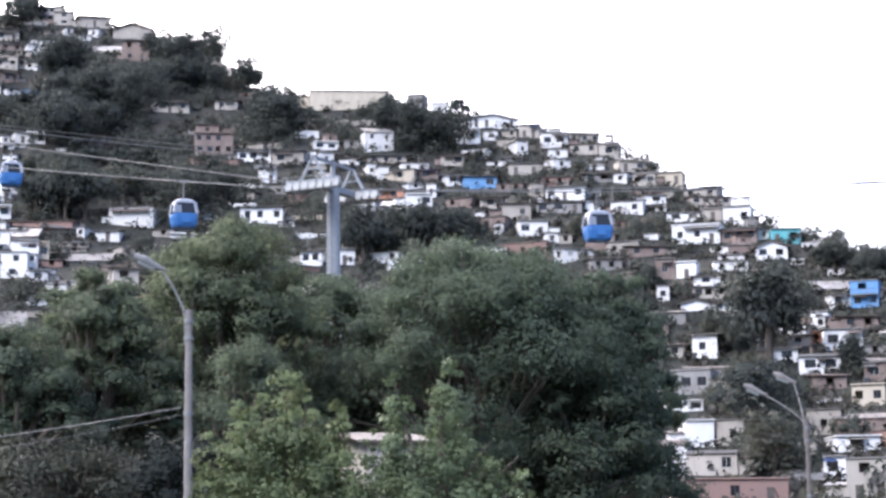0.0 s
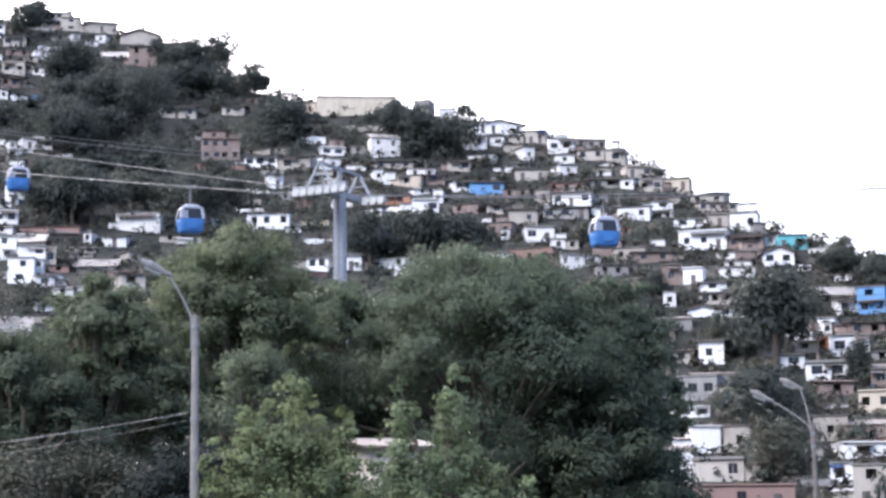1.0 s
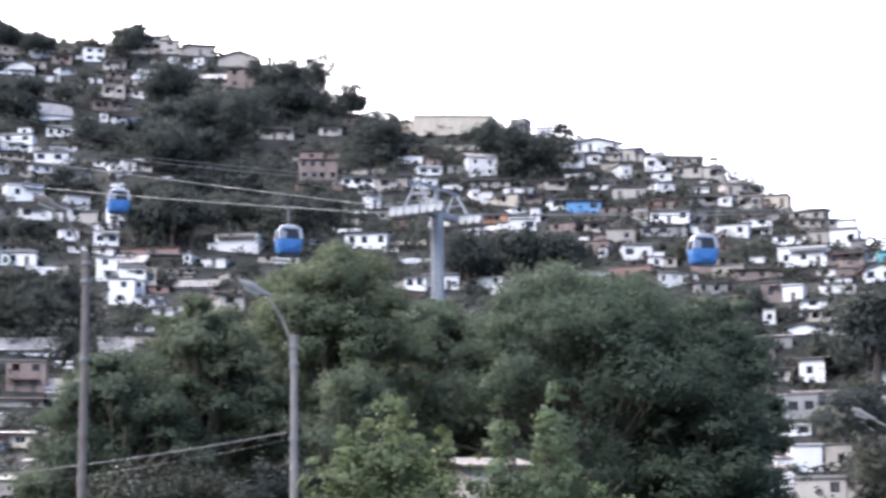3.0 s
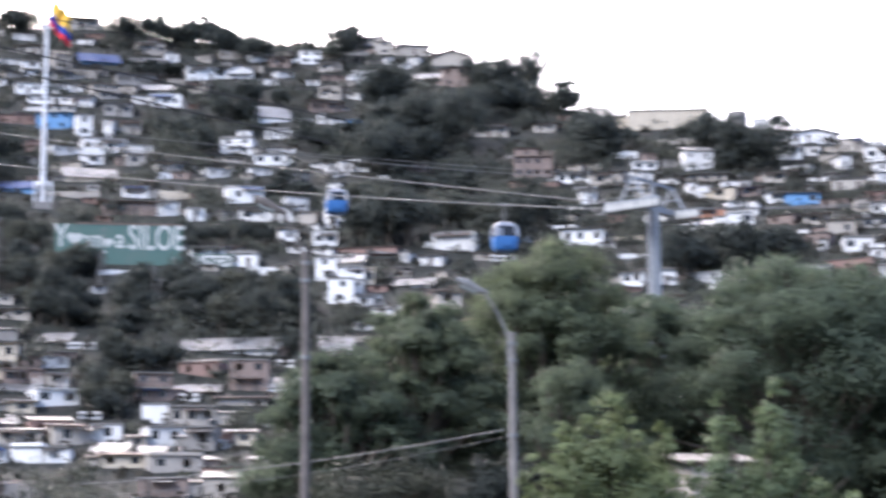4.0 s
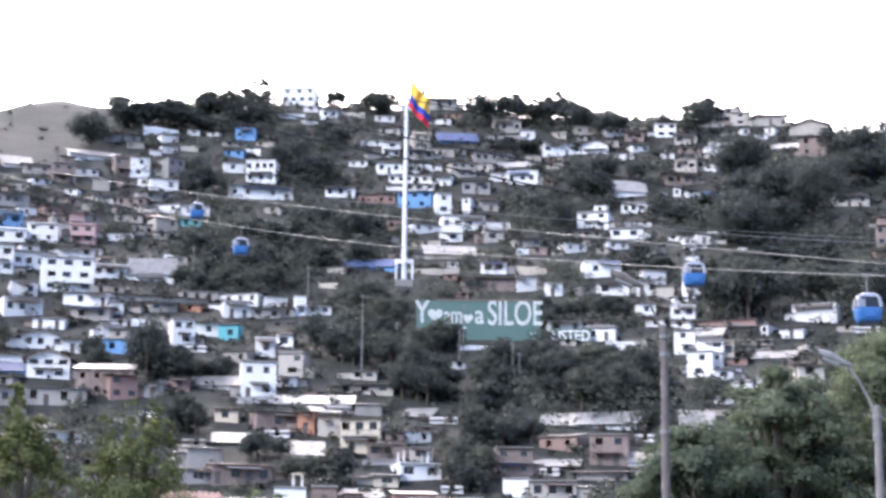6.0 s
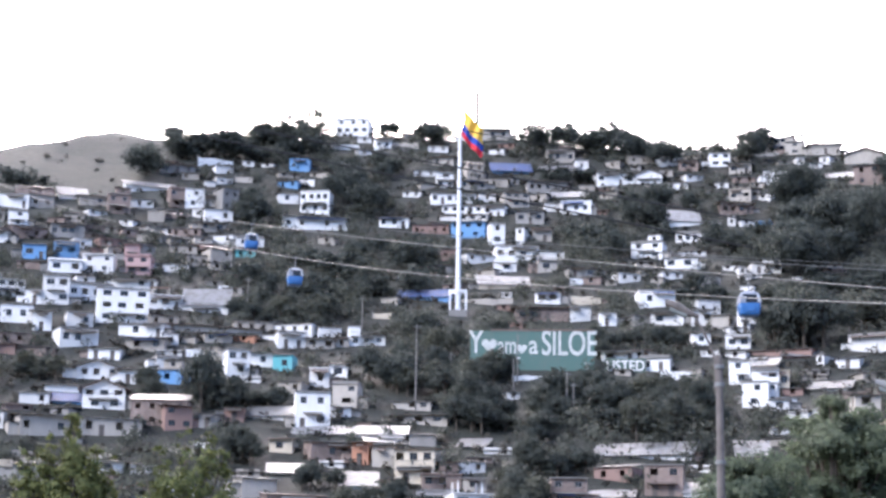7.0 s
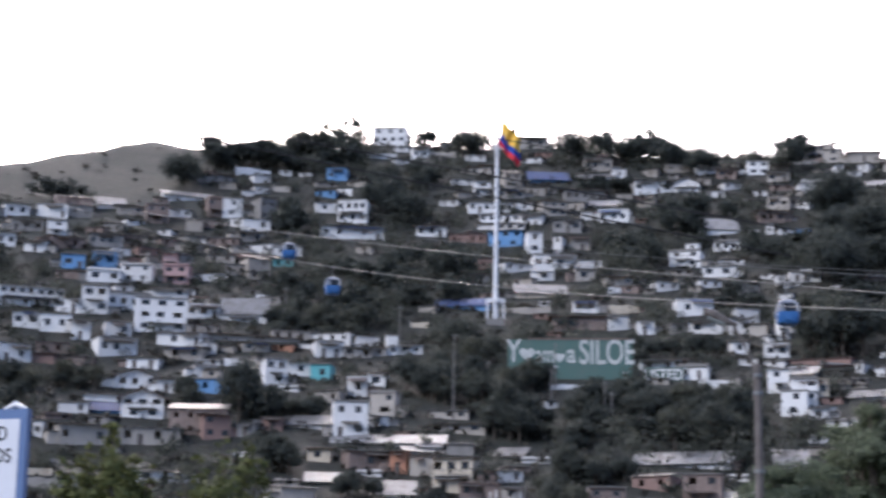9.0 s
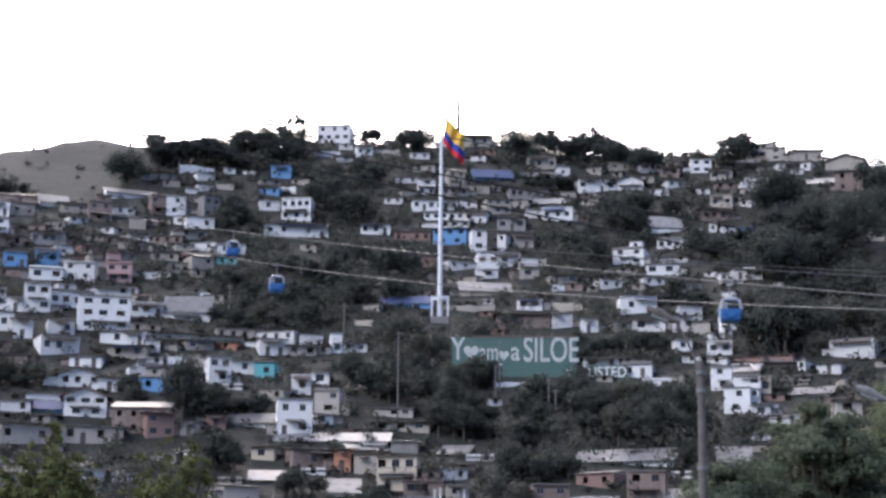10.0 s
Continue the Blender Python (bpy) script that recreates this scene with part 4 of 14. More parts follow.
shack(-239.5, 390.0, 2.6, 2.1, "C", "s")
shack(-12.7, 238.8, 5.7, 1.6, "R", "f")
shack(-23.2, 233.0, 3.3, 2.2, "B", "s")
shack(-54.1, 406.6, 2.9, 1.9, "G", "f")
shack(-25.8, 370.9, 6.0, 1.4, "R", "f")
shack(-69.1, 246.5, 5.3, 2.3, "R", "f")
shack(33.7, 323.1, 3.3, 1.6, "C", "s")
shack(-22.1, 349.8, 5.6, 2.4, "B", "f")
shack(-9.6, 232.9, 4.0, 2.1, "B", "s")
shack(-17.8, 361.7, 2.6, 1.9, "R", "s")
shack(-211.4, 435.8, 4.2, 1.6, "C", "s")
shack(-258.0, 430.4, 3.1, 2.1, "C", "s")
shack(59.5, 258.2, 3.8, 1.8, "C", "s")
shack(-17.9, 322.9, 5.9, 1.5, "R", "f")
shack(-119.7, 506.0, 3.6, 1.8, "W", "s")
shack(15.8, 330.0, 5.1, 1.8, "B", "f")
shack(-172.5, 426.9, 4.5, 1.8, "G", "s")
shack(-46.9, 248.4, 5.7, 2.4, "C", "f")
shack(-196.5, 299.4, 5.0, 1.4, "B", "s")
shack(-175.2, 438.9, 5.3, 2.3, "B", "f")
shack(-23.5, 301.4, 4.8, 1.9, "C", "f")
shack(-17.7, 331.5, 5.9, 1.7, "R", "s")
shack(-244.7, 410.0, 3.4, 3.6, "C", "s")
house(-282.1, 449.8, 7.5, 3.6, "W", "m")
house(-275.5, 449.3, 7.5, 2.9, "C", "s")
shack(-270.2, 443.1, 5.2, 2.2, "W", "s")
house(-267.0, 448.5, 6.0, 5.7, "B", "f")
shack(-260.0, 440.5, 3.6, 2.5, "W", "s")
house(-256.1, 449.1, 4.4, 3.5, "C", "s")
house(-262.7, 417.2, 8.4, 3.7, "G", "s")
house(-247.5, 363.8, 14.3, 4.8, "W", "f")
house(-237.8, 365.4, 3.6, 3.4, "W", "f")
house(-233.6, 367.6, 5.7, 6.8, "W", "f")
house(-229.0, 374.6, 9.6, 4.1, "W", "f")
house(-214.3, 363.5, 11.0, 7.7, "W", "f")
house(-227.5, 390.0, 10.2, 2.4, "W", "s")
house(-212.7, 378.9, 7.4, 3.4, "W", "f")
house(-204.9, 382.6, 10.1, 5.4, "W", "m")
house(-238.0, 348.5, 5.5, 3.8, "W", "s")
house(-231.8, 350.2, 6.5, 4.2, "W", "s")
house(-224.6, 348.9, 3.9, 4.3, "W", "s")
house(-219.7, 355.6, 5.5, 3.5, "W", "f")
house(-212.6, 344.1, 7.9, 4.1, "W", "f")
house(-205.8, 356.9, 9.5, 3.1, "W", "s")
house(-200.1, 348.7, 7.9, 2.9, "C", "s")
house(-224.9, 325.9, 6.8, 4.1, "W", "f")
house(-220.8, 329.9, 4.4, 2.2, "R", "s")
house(-203.6, 339.0, 6.3, 2.4, "W", "s")
house(-196.8, 325.7, 8.0, 3.9, "W", "g")
house(-190.5, 325.9, 3.4, 2.9, "W", "s")
house(-185.8, 310.1, 7.6, 5.5, "W", "g")
house(-197.2, 314.2, 6.2, 1.5, "W", "s")
house(-190.8, 309.4, 8.6, 2.1, "U", "m")
house(-189.3, 339.3, 4.6, 2.5, "W", "f")
house(-183.7, 329.8, 4.8, 3.0, "U", "f")
house(-185.5, 290.9, 8.6, 3.7, "C", "s")
shack(-193.4, 288.7, 1.7, 3.0, "W", "f")
house(-177.1, 298.4, 10.6, 3.2, "C", "s")
house(-250.2, 560.7, 10.8, 8.0, "W", "f")
shack(-240.6, 549.1, 4.4, 2.6, "W", "s")
house(-231.9, 543.6, 5.2, 4.2, "W", "s")
shack(-234.7, 535.9, 4.3, 2.5, "W", "s")
house(-244.7, 511.5, 5.8, 3.9, "U", "f")
shack(-244.0, 503.5, 6.5, 2.1, "C", "s")
shack(-236.9, 508.5, 5.7, 2.4, "C", "s")
shack(-240.2, 494.8, 5.9, 2.8, "U", "s")
shack(-258.9, 506.7, 3.3, 2.5, "W", "s")
shack(-254.0, 509.2, 3.6, 2.0, "W", "s")
shack(-260.8, 495.6, 5.2, 3.2, "W", "s")
shack(-255.9, 486.3, 4.8, 3.0, "W", "s")
shack(-265.8, 484.4, 4.8, 3.0, "C", "s")
house(-272.2, 488.3, 10.5, 2.6, "G", "s")
shack(-258.2, 482.2, 3.2, 2.5, "W", "s")
house(-267.3, 472.7, 21.9, 2.2, "W", "m")
house(-257.2, 462.3, 4.0, 5.7, "B", "f")
house(-253.2, 464.5, 5.2, 5.8, "W", "f")
shack(-248.8, 458.3, 3.0, 2.6, "W", "f")
house(-249.2, 468.3, 5.4, 3.3, "C", "s")
house(-242.2, 457.9, 7.5, 3.5, "W", "s")
house(-238.8, 448.4, 7.3, 2.8, "C", "s")
house(-223.9, 478.2, 8.0, 6.7, "W", "f")
house(-233.8, 482.3, 5.6, 3.2, "W", "s")
house(-217.1, 464.3, 16.9, 3.8, "W", "s")
shack(-207.8, 451.5, 4.3, 3.0, "C", "s")
house(-200.1, 477.2, 7.8, 3.1, "W", "s")
house(-223.4, 439.5, 7.1, 2.7, "W", "f")
shack(-220.2, 431.0, 4.9, 2.7, "T", "s")
shack(-220.9, 417.7, 3.4, 2.8, "C", "s")
shack(-216.1, 549.5, 6.1, 2.9, "W", "s")
shack(-209.6, 523.1, 6.6, 2.5, "W", "s")
house(-200.8, 516.3, 4.8, 4.7, "W", "f")
shack(-204.3, 513.3, 5.6, 2.1, "C", "s")
shack(-206.2, 504.5, 5.1, 2.7, "W", "s")
house(-192.9, 502.8, 12.5, 3.3, "W", "s")
house(-187.5, 495.2, 10.8, 2.4, "W", "s")
house(-184.6, 488.8, 12.9, 1.9, "W", "s")
house(-178.4, 475.6, 8.8, 4.6, "U", "s")
shack(-185.0, 508.4, 4.7, 3.4, "W", "s")
house(-178.7, 495.8, 6.1, 3.3, "W", "s")
house(-168.9, 472.2, 3.9, 6.1, "W", "f")
shack(-163.5, 474.1, 2.3, 4.8, "W", "f")
house(-160.0, 478.5, 7.1, 4.0, "C", "s")
house(-159.3, 460.2, 10.8, 4.1, "W", "f")
house(-158.7, 449.3, 5.5, 2.7, "W", "f")
house(-148.4, 451.2, 4.8, 3.2, "C", "f")
house(-175.4, 506.0, 7.0, 4.5, "C", "s")
shack(-171.9, 514.0, 4.7, 3.3, "C", "s")
house(-167.1, 492.4, 7.5, 3.9, "G", "s")
house(-165.8, 519.2, 10.2, 2.6, "W", "m")
shack(-165.0, 505.8, 4.3, 3.5, "W", "s")
house(-158.2, 505.3, 8.4, 4.1, "W", "f")
house(-188.0, 537.1, 10.8, 3.7, "U", "m")
house(-176.1, 544.7, 11.6, 2.1, "W", "m")
shack(-169.5, 547.3, 4.1, 3.2, "W", "f")
house(-177.5, 551.7, 8.4, 4.3, "C", "f")
house(-206.2, 571.4, 10.7, 3.8, "C", "s")
shack(-199.9, 554.1, 6.9, 2.5, "W", "s")
shack(-182.7, 528.3, 4.9, 2.6, "C", "s")
house(-209.1, 535.1, 6.7, 2.8, "C", "s")
house(-155.5, 535.4, 10.9, 4.1, "W", "s")
house(-146.7, 538.4, 7.5, 4.5, "W", "g")
shack(-134.3, 542.6, 5.3, 2.7, "W", "s")
shack(-143.6, 545.9, 4.0, 3.1, "C", "s")
house(-131.0, 560.4, 6.1, 4.5, "W", "f")
house(-138.8, 553.4, 5.7, 3.5, "B", "s")
shack(-125.4, 566.3, 4.9, 2.8, "C", "s")
house(-123.3, 552.9, 6.4, 3.4, "C", "s")
house(-111.6, 574.8, 5.8, 4.4, "C", "f")
shack(-102.4, 559.7, 3.6, 2.6, "W", "s")
shack(-125.0, 536.6, 3.9, 2.5, "W", "s")
house(-117.4, 525.6, 6.1, 3.8, "C", "f")
shack(-111.6, 527.8, 4.5, 2.6, "W", "s")
house(-115.8, 514.6, 8.9, 3.6, "B", "s")
house(-128.3, 503.9, 9.9, 4.7, "W", "m")
house(-122.4, 490.5, 8.2, 3.0, "W", "f")
house(-128.8, 470.2, 7.9, 4.5, "W", "f")
shack(-118.6, 475.9, 6.9, 2.0, "W", "s")
house(-117.9, 461.7, 8.1, 3.1, "W", "f")
shack(-117.4, 451.5, 5.3, 2.0, "W", "f")
shack(-126.6, 461.5, 4.8, 1.8, "C", "s")
shack(-115.4, 506.0, 2.0, 3.1, "W", "f")
shack(-107.8, 507.7, 5.2, 1.6, "U", "s")
shack(-106.8, 463.4, 3.6, 1.8, "W", "s")
shack(-102.4, 459.7, 1.8, 2.5, "W", "f")
shack(-99.3, 458.4, 3.7, 1.4, "W", "s")
house(-96.1, 463.1, 4.5, 2.8, "W", "f")
shack(-89.6, 459.3, 2.6, 1.2, "W", "s")
shack(-98.8, 447.7, 3.2, 1.9, "W", "s")
house(-195.7, 369.9, 20.8, 1.4, "C", "r")
shack(-198.0, 355.6, 3.1, 2.6, "W", "f")
shack(-195.8, 359.1, 2.9, 2.0, "C", "s")
house(-191.1, 363.3, 5.8, 2.2, "C", "s")
shack(-187.4, 367.5, 4.7, 2.0, "O", "s")
shack(-184.1, 372.5, 3.8, 1.8, "W", "s")
house(-177.1, 369.2, 5.9, 3.8, "W", "f")
house(-172.0, 372.2, 5.9, 2.3, "C", "s")
shack(-168.6, 375.4, 2.9, 2.7, "C", "s")
house(-166.6, 377.4, 2.4, 4.6, "W", "f")
house(-163.3, 379.4, 5.3, 2.3, "W", "s")
shack(-194.1, 348.0, 5.1, 1.6, "W", "s")
house(-175.2, 341.7, 4.4, 5.4, "W", "f")
house(-175.1, 351.3, 4.5, 3.0, "W", "s")
house(-170.0, 350.4, 3.9, 3.6, "T", "f")
shack(-171.4, 339.1, 4.3, 1.2, "W", "s")
house(-158.8, 343.6, 3.8, 4.0, "W", "f")
house(-158.2, 351.0, 3.5, 3.2, "W", "s")
house(-149.6, 335.1, 4.7, 4.6, "C", "f")
house(-149.0, 320.0, 6.2, 6.9, "W", "f")
house(-147.6, 328.9, 3.9, 2.1, "W", "s")
house(-158.0, 320.7, 8.9, 2.4, "W", "m")
house(-169.0, 307.6, 4.9, 4.5, "R", "s")
house(-162.6, 316.1, 3.5, 2.7, "R", "s")
house(-166.3, 415.5, 12.0, 2.7, "U", "m")
shack(-172.3, 409.2, 4.1, 2.2, "C", "s")
house(-153.4, 433.7, 11.9, 3.4, "Y", "m")
shack(-150.3, 426.8, 2.6, 1.3, "W", "s")
house(-140.0, 425.6, 5.8, 2.9, "W", "s")
house(-137.1, 412.8, 11.8, 3.3, "B", "r")
house(-129.1, 415.9, 4.6, 3.6, "W", "f")
shack(-122.7, 352.8, 2.6, 2.2, "W", "s")
house(-138.3, 339.9, 7.3, 1.8, "C", "s")
house(-133.7, 332.6, 10.2, 2.0, "C", "s")
house(-133.9, 320.1, 3.9, 2.3, "W", "m")
house(-115.4, 429.8, 8.2, 4.2, "W", "f")
house(-109.7, 416.8, 7.3, 3.2, "W", "s")
house(-122.3, 414.3, 3.7, 3.3, "W", "f")
house(-102.1, 417.2, 4.2, 3.8, "W", "s")
house(-97.5, 414.7, 3.6, 3.2, "C", "s")
shack(-92.3, 411.8, 5.3, 1.6, "W", "s")
house(-92.3, 419.0, 3.6, 4.1, "W", "f")
house(-90.1, 399.0, 5.1, 3.2, "W", "f")
house(-97.9, 400.2, 3.5, 3.1, "W", "s")
shack(-94.5, 392.8, 3.9, 2.2, "W", "s")
shack(-89.4, 393.0, 4.5, 1.7, "W", "s")
house(-84.7, 376.1, 4.0, 5.1, "W", "f")
house(-82.2, 387.4, 4.4, 2.2, "C", "m")
house(-77.8, 374.0, 6.3, 4.0, "Y", "f")
house(-77.6, 363.3, 5.4, 4.4, "W", "f")
shack(-72.2, 361.4, 3.0, 2.2, "W", "f")
shack(-67.7, 356.6, 3.2, 1.7, "W", "s")
house(-110.9, 383.8, 7.1, 2.4, "W", "s")
house(-102.7, 379.9, 6.2, 3.0, "W", "f")
house(-75.9, 394.8, 7.5, 1.7, "R", "m")
house(-141.4, 319.1, 19.5, 2.0, "W", "m")
house(-133.4, 318.2, 7.3, 1.3, "W", "m")
house(-147.6, 304.6, 4.0, 2.5, "Y", "s")
house(-137.8, 303.7, 7.0, 3.4, "B", "s")
house(-132.8, 304.3, 2.8, 3.9, "O", "s")
shack(-136.3, 300.5, 4.1, 1.2, "W", "s")
house(-128.7, 304.4, 3.7, 3.6, "C", "s")
house(-120.7, 298.5, 6.6, 5.8, "Y", "s")
house(-141.4, 293.7, 4.5, 1.9, "W", "m")
house(-127.5, 291.9, 4.9, 2.8, "W", "m")
shack(-147.4, 290.2, 5.8, 1.2, "C", "s")
house(-140.2, 282.1, 5.6, 3.1, "C", "s")
house(-137.7, 274.9, 4.2, 2.5, "G", "s")
house(-131.7, 277.9, 9.3, 3.1, "B", "s")
house(-115.6, 259.9, 4.4, 4.7, "W", "f")
house(-114.3, 269.2, 3.7, 3.2, "B", "f")
house(-108.8, 266.7, 2.8, 2.9, "B", "s")
house(-102.5, 249.3, 4.1, 2.9, "W", "f")
house(-111.5, 261.2, 3.9, 1.3, "C", "m")
house(-115.3, 294.2, 5.1, 1.2, "W", "m")
house(-115.9, 298.3, 6.3, 2.6, "B", "f")
house(-110.6, 299.7, 3.6, 2.4, "C", "f")
house(-107.6, 291.3, 6.7, 2.9, "W", "f")
house(-111.3, 286.1, 3.8, 2.0, "Y", "s")
house(-111.1, 277.1, 4.2, 1.4, "C", "m")
house(-103.1, 264.6, 6.3, 2.1, "C", "s")
house(-100.5, 250.0, 3.0, 2.5, "W", "f")
house(-96.8, 251.0, 4.0, 2.5, "W", "f")
house(-93.0, 251.9, 3.4, 2.3, "W", "f")
house(-96.1, 265.1, 4.0, 2.9, "C", "s")
house(-92.1, 269.2, 4.2, 2.9, "W", "f")
shack(-101.1, 287.8, 3.4, 1.2, "W", "s")
house(-88.6, 259.8, 4.2, 1.3, "G", "m")
house(-83.4, 251.0, 5.9, 1.9, "Y", "s")
house(-86.7, 265.7, 3.0, 1.7, "C", "s")
house(-95.0, 299.8, 5.7, 4.7, "B", "f")
house(-89.8, 305.6, 6.3, 1.3, "C", "m")
shack(-89.9, 301.9, 3.1, 1.2, "W", "s")
house(-91.5, 289.4, 3.9, 3.3, "W", "f")
house(-85.8, 290.1, 7.0, 3.1, "C", "f")
house(-77.6, 266.4, 3.9, 3.6, "G", "f")
house(-83.3, 268.9, 5.2, 3.0, "W", "f")
house(-80.4, 258.3, 4.2, 1.5, "Y", "m")
house(-76.5, 253.7, 6.0, 1.2, "W", "m")
house(-75.9, 272.6, 2.4, 2.1, "R", "s")
house(-119.7, 322.5, 3.9, 1.8, "W", "m")
shack(-114.4, 320.7, 4.8, 1.2, "W", "s")
house(-89.9, 324.8, 16.3, 2.6, "W", "m")
house(-82.1, 308.8, 6.1, 5.2, "B", "f")
house(-76.6, 309.7, 5.0, 2.2, "W", "m")
house(-75.1, 304.9, 5.1, 1.7, "C", "s")
shack(-79.0, 320.4, 3.7, 1.2, "W", "s")
house(-71.9, 328.2, 4.3, 3.2, "W", "m")
house(-81.5, 302.2, 7.8, 1.5, "C", "s")
house(-68.4, 299.8, 4.8, 1.4, "W", "m")
house(-76.3, 250.7, 7.1, 2.5, "C", "f")
house(-74.0, 237.7, 6.0, 2.6, "B", "f")
house(-74.3, 273.1, 4.7, 2.1, "Y", "s")
shack(-76.3, 269.4, 3.4, 1.3, "W", "s")
shack(-74.5, 291.6, 2.9, 1.2, "W", "s")
house(-71.3, 226.0, 3.8, 2.7, "W", "f")
house(-67.1, 225.7, 3.7, 2.6, "C", "f")
house(-117.4, 576.7, 10.6, 4.9, "C", "f")
house(-102.4, 575.0, 9.1, 3.2, "C", "s")
house(-89.5, 563.9, 11.0, 4.8, "C", "g")
shack(-107.9, 564.3, 2.4, 2.4, "W", "f")
shack(-100.8, 564.1, 3.2, 2.5, "W", "f")
house(-93.8, 550.1, 7.1, 2.5, "W", "m")
house(-85.5, 545.3, 7.8, 6.0, "B", "s")
shack(-120.0, 543.4, 6.2, 2.5, "B", "s")
house(-114.6, 527.2, 4.9, 3.6, "C", "s")
shack(-110.3, 507.1, 5.8, 2.0, "W", "s")
house(-98.5, 462.1, 4.4, 2.9, "W", "f")
shack(-101.3, 456.4, 3.2, 1.8, "W", "s")
house(-53.7, 461.9, 8.9, 5.5, "B", "f")
house(-69.5, 499.7, 10.0, 3.4, "C", "s")
house(-55.8, 506.4, 5.8, 2.7, "C", "s")
house(-91.5, 412.0, 2.3, 5.8, "W", "f")
house(-63.4, 400.5, 9.1, 4.2, "W", "f")
shack(-71.8, 390.5, 1.7, 2.3, "W", "f")
house(-66.2, 388.9, 4.8, 2.4, "W", "s")
house(-81.5, 395.2, 14.4, 1.4, "R", "r")
shack(-84.9, 389.9, 5.2, 1.4, "W", "s")
house(-78.9, 372.7, 5.0, 4.4, "W", "f")
house(-78.4, 360.6, 4.8, 5.2, "W", "f")
house(-73.7, 359.5, 3.5, 2.4, "W", "f")
shack(-69.5, 354.8, 3.8, 1.7, "W", "s")
house(-67.2, 374.0, 7.6, 1.9, "W", "m")
shack(-52.1, 394.1, 5.0, 1.2, "W", "s")
house(-56.5, 352.0, 4.5, 5.6, "C", "s")
house(-23.8, 509.4, 20.9, 5.4, "Y", "f", 3, True)
shack(-36.1, 510.7, 3.2, 4.1, "Y", "s")
shack(-6.9, 515.5, 4.2, 6.6, "G", "f")
shack(-0.3, 504.0, 3.9, 3.0, "W", "f")
house(3.8, 491.0, 5.0, 2.9, "C", "s")
shack(-45.7, 468.8, 6.5, 1.7, "C", "s")
house(-43.6, 455.4, 7.8, 3.0, "W", "s")
house(-35.7, 453.6, 7.4, 3.4, "C", "s")
shack(-30.6, 455.5, 2.9, 3.0, "W", "f")
house(-27.5, 468.7, 5.9, 2.4, "W", "f")
shack(-26.7, 455.2, 3.5, 3.0, "W", "f")
shack(-21.6, 456.0, 4.6, 1.9, "W", "s")
house(-38.5, 439.3, 3.1, 3.5, "W", "s")
house(-37.7, 409.3, 8.8, 3.8, "W", "s")
shack(-15.9, 447.2, 2.2, 3.0, "W", "f")
shack(-13.3, 444.8, 2.6, 3.1, "W", "f")
house(-12.8, 458.3, 9.2, 2.0, "C", "s")
house(-9.0, 443.4, 5.5, 2.9, "Y", "s")
house(-3.5, 445.5, 5.1, 2.5, "B", "s")
shack(-5.8, 437.5, 4.2, 1.7, "W", "s")
shack(-2.4, 429.5, 2.1, 3.3, "W", "f")
house(-13.0, 428.8, 9.2, 2.3, "O", "s")
house(-11.2, 419.4, 5.3, 2.0, "W", "m")
house(-5.0, 420.0, 5.7, 3.3, "W", "f")
house(-25.2, 375.7, 4.3, 2.9, "W", "s")
house(-18.6, 377.0, 3.6, 3.3, "W", "f")
house(2.4, 457.0, 5.3, 2.7, "C", "s")
house(3.5, 440.0, 5.1, 2.6, "W", "s")
house(12.9, 487.8, 12.0, 3.5, "W", "g")
shack(4.5, 489.5, 3.7, 3.0, "W", "s")
house(7.7, 473.9, 3.4, 3.9, "W", "f")
shack(11.9, 476.4, 3.4, 2.5, "W", "f")
shack(16.1, 478.7, 4.8, 2.3, "C", "s")
shack(15.6, 469.2, 4.6, 2.6, "C", "f")
shack(19.2, 464.1, 2.7, 3.5, "W", "f")
house(21.4, 478.0, 5.1, 3.5, "C", "f")
shack(27.2, 487.2, 5.1, 4.8, "W", "s")
house(27.1, 468.7, 6.3, 4.0, "W", "f")
shack(27.3, 459.7, 4.6, 2.3, "W", "f")
shack(27.6, 450.2, 4.4, 2.5, "W", "f")
house(34.4, 471.7, 7.6, 2.5, "C", "f")
house(33.5, 460.8, 6.4, 2.8, "C", "s")
house(38.9, 456.3, 4.6, 3.6, "C", "f")
house(43.2, 443.4, 6.4, 2.8, "C", "f")
shack(36.8, 455.0, 3.3, 1.2, "W", "s")
shack(12.6, 455.8, 4.6, 1.9, "W", "s")
house(19.1, 447.6, 7.7, 2.8, "C", "s")
shack(34.8, 447.1, 4.5, 1.6, "W", "s")
shack(39.5, 435.7, 3.1, 3.3, "W", "s")
house(44.5, 432.7, 5.0, 3.1, "C", "f")
house(8.5, 436.9, 7.5, 3.0, "U", "s")
shack(20.7, 427.5, 2.8, 3.2, "C", "f")
shack(19.9, 421.0, 3.0, 1.3, "W", "s")
house(26.5, 424.2, 8.5, 3.2, "W", "s")
shack(32.7, 426.2, 3.7, 1.9, "W", "s")
house(10.4, 417.4, 4.8, 2.5, "C", "s")
shack(7.8, 410.9, 2.1, 1.5, "W", "s")
house(15.4, 407.7, 5.8, 3.6, "C", "s")
house(24.5, 412.8, 9.5, 2.5, "G", "s")
house(32.0, 414.3, 4.1, 2.5, "W", "s")
house(38.5, 411.2, 6.8, 3.1, "W", "s")
house(45.4, 419.0, 4.8, 2.1, "W", "s")
house(18.2, 396.1, 5.9, 3.4, "W", "f")
shack(11.3, 397.8, 1.7, 2.4, "W", "f")
shack(21.6, 390.4, 2.8, 2.4, "W", "f")
shack(24.3, 390.2, 2.5, 2.0, "C", "f")
house(22.9, 377.8, 3.4, 2.9, "W", "f")
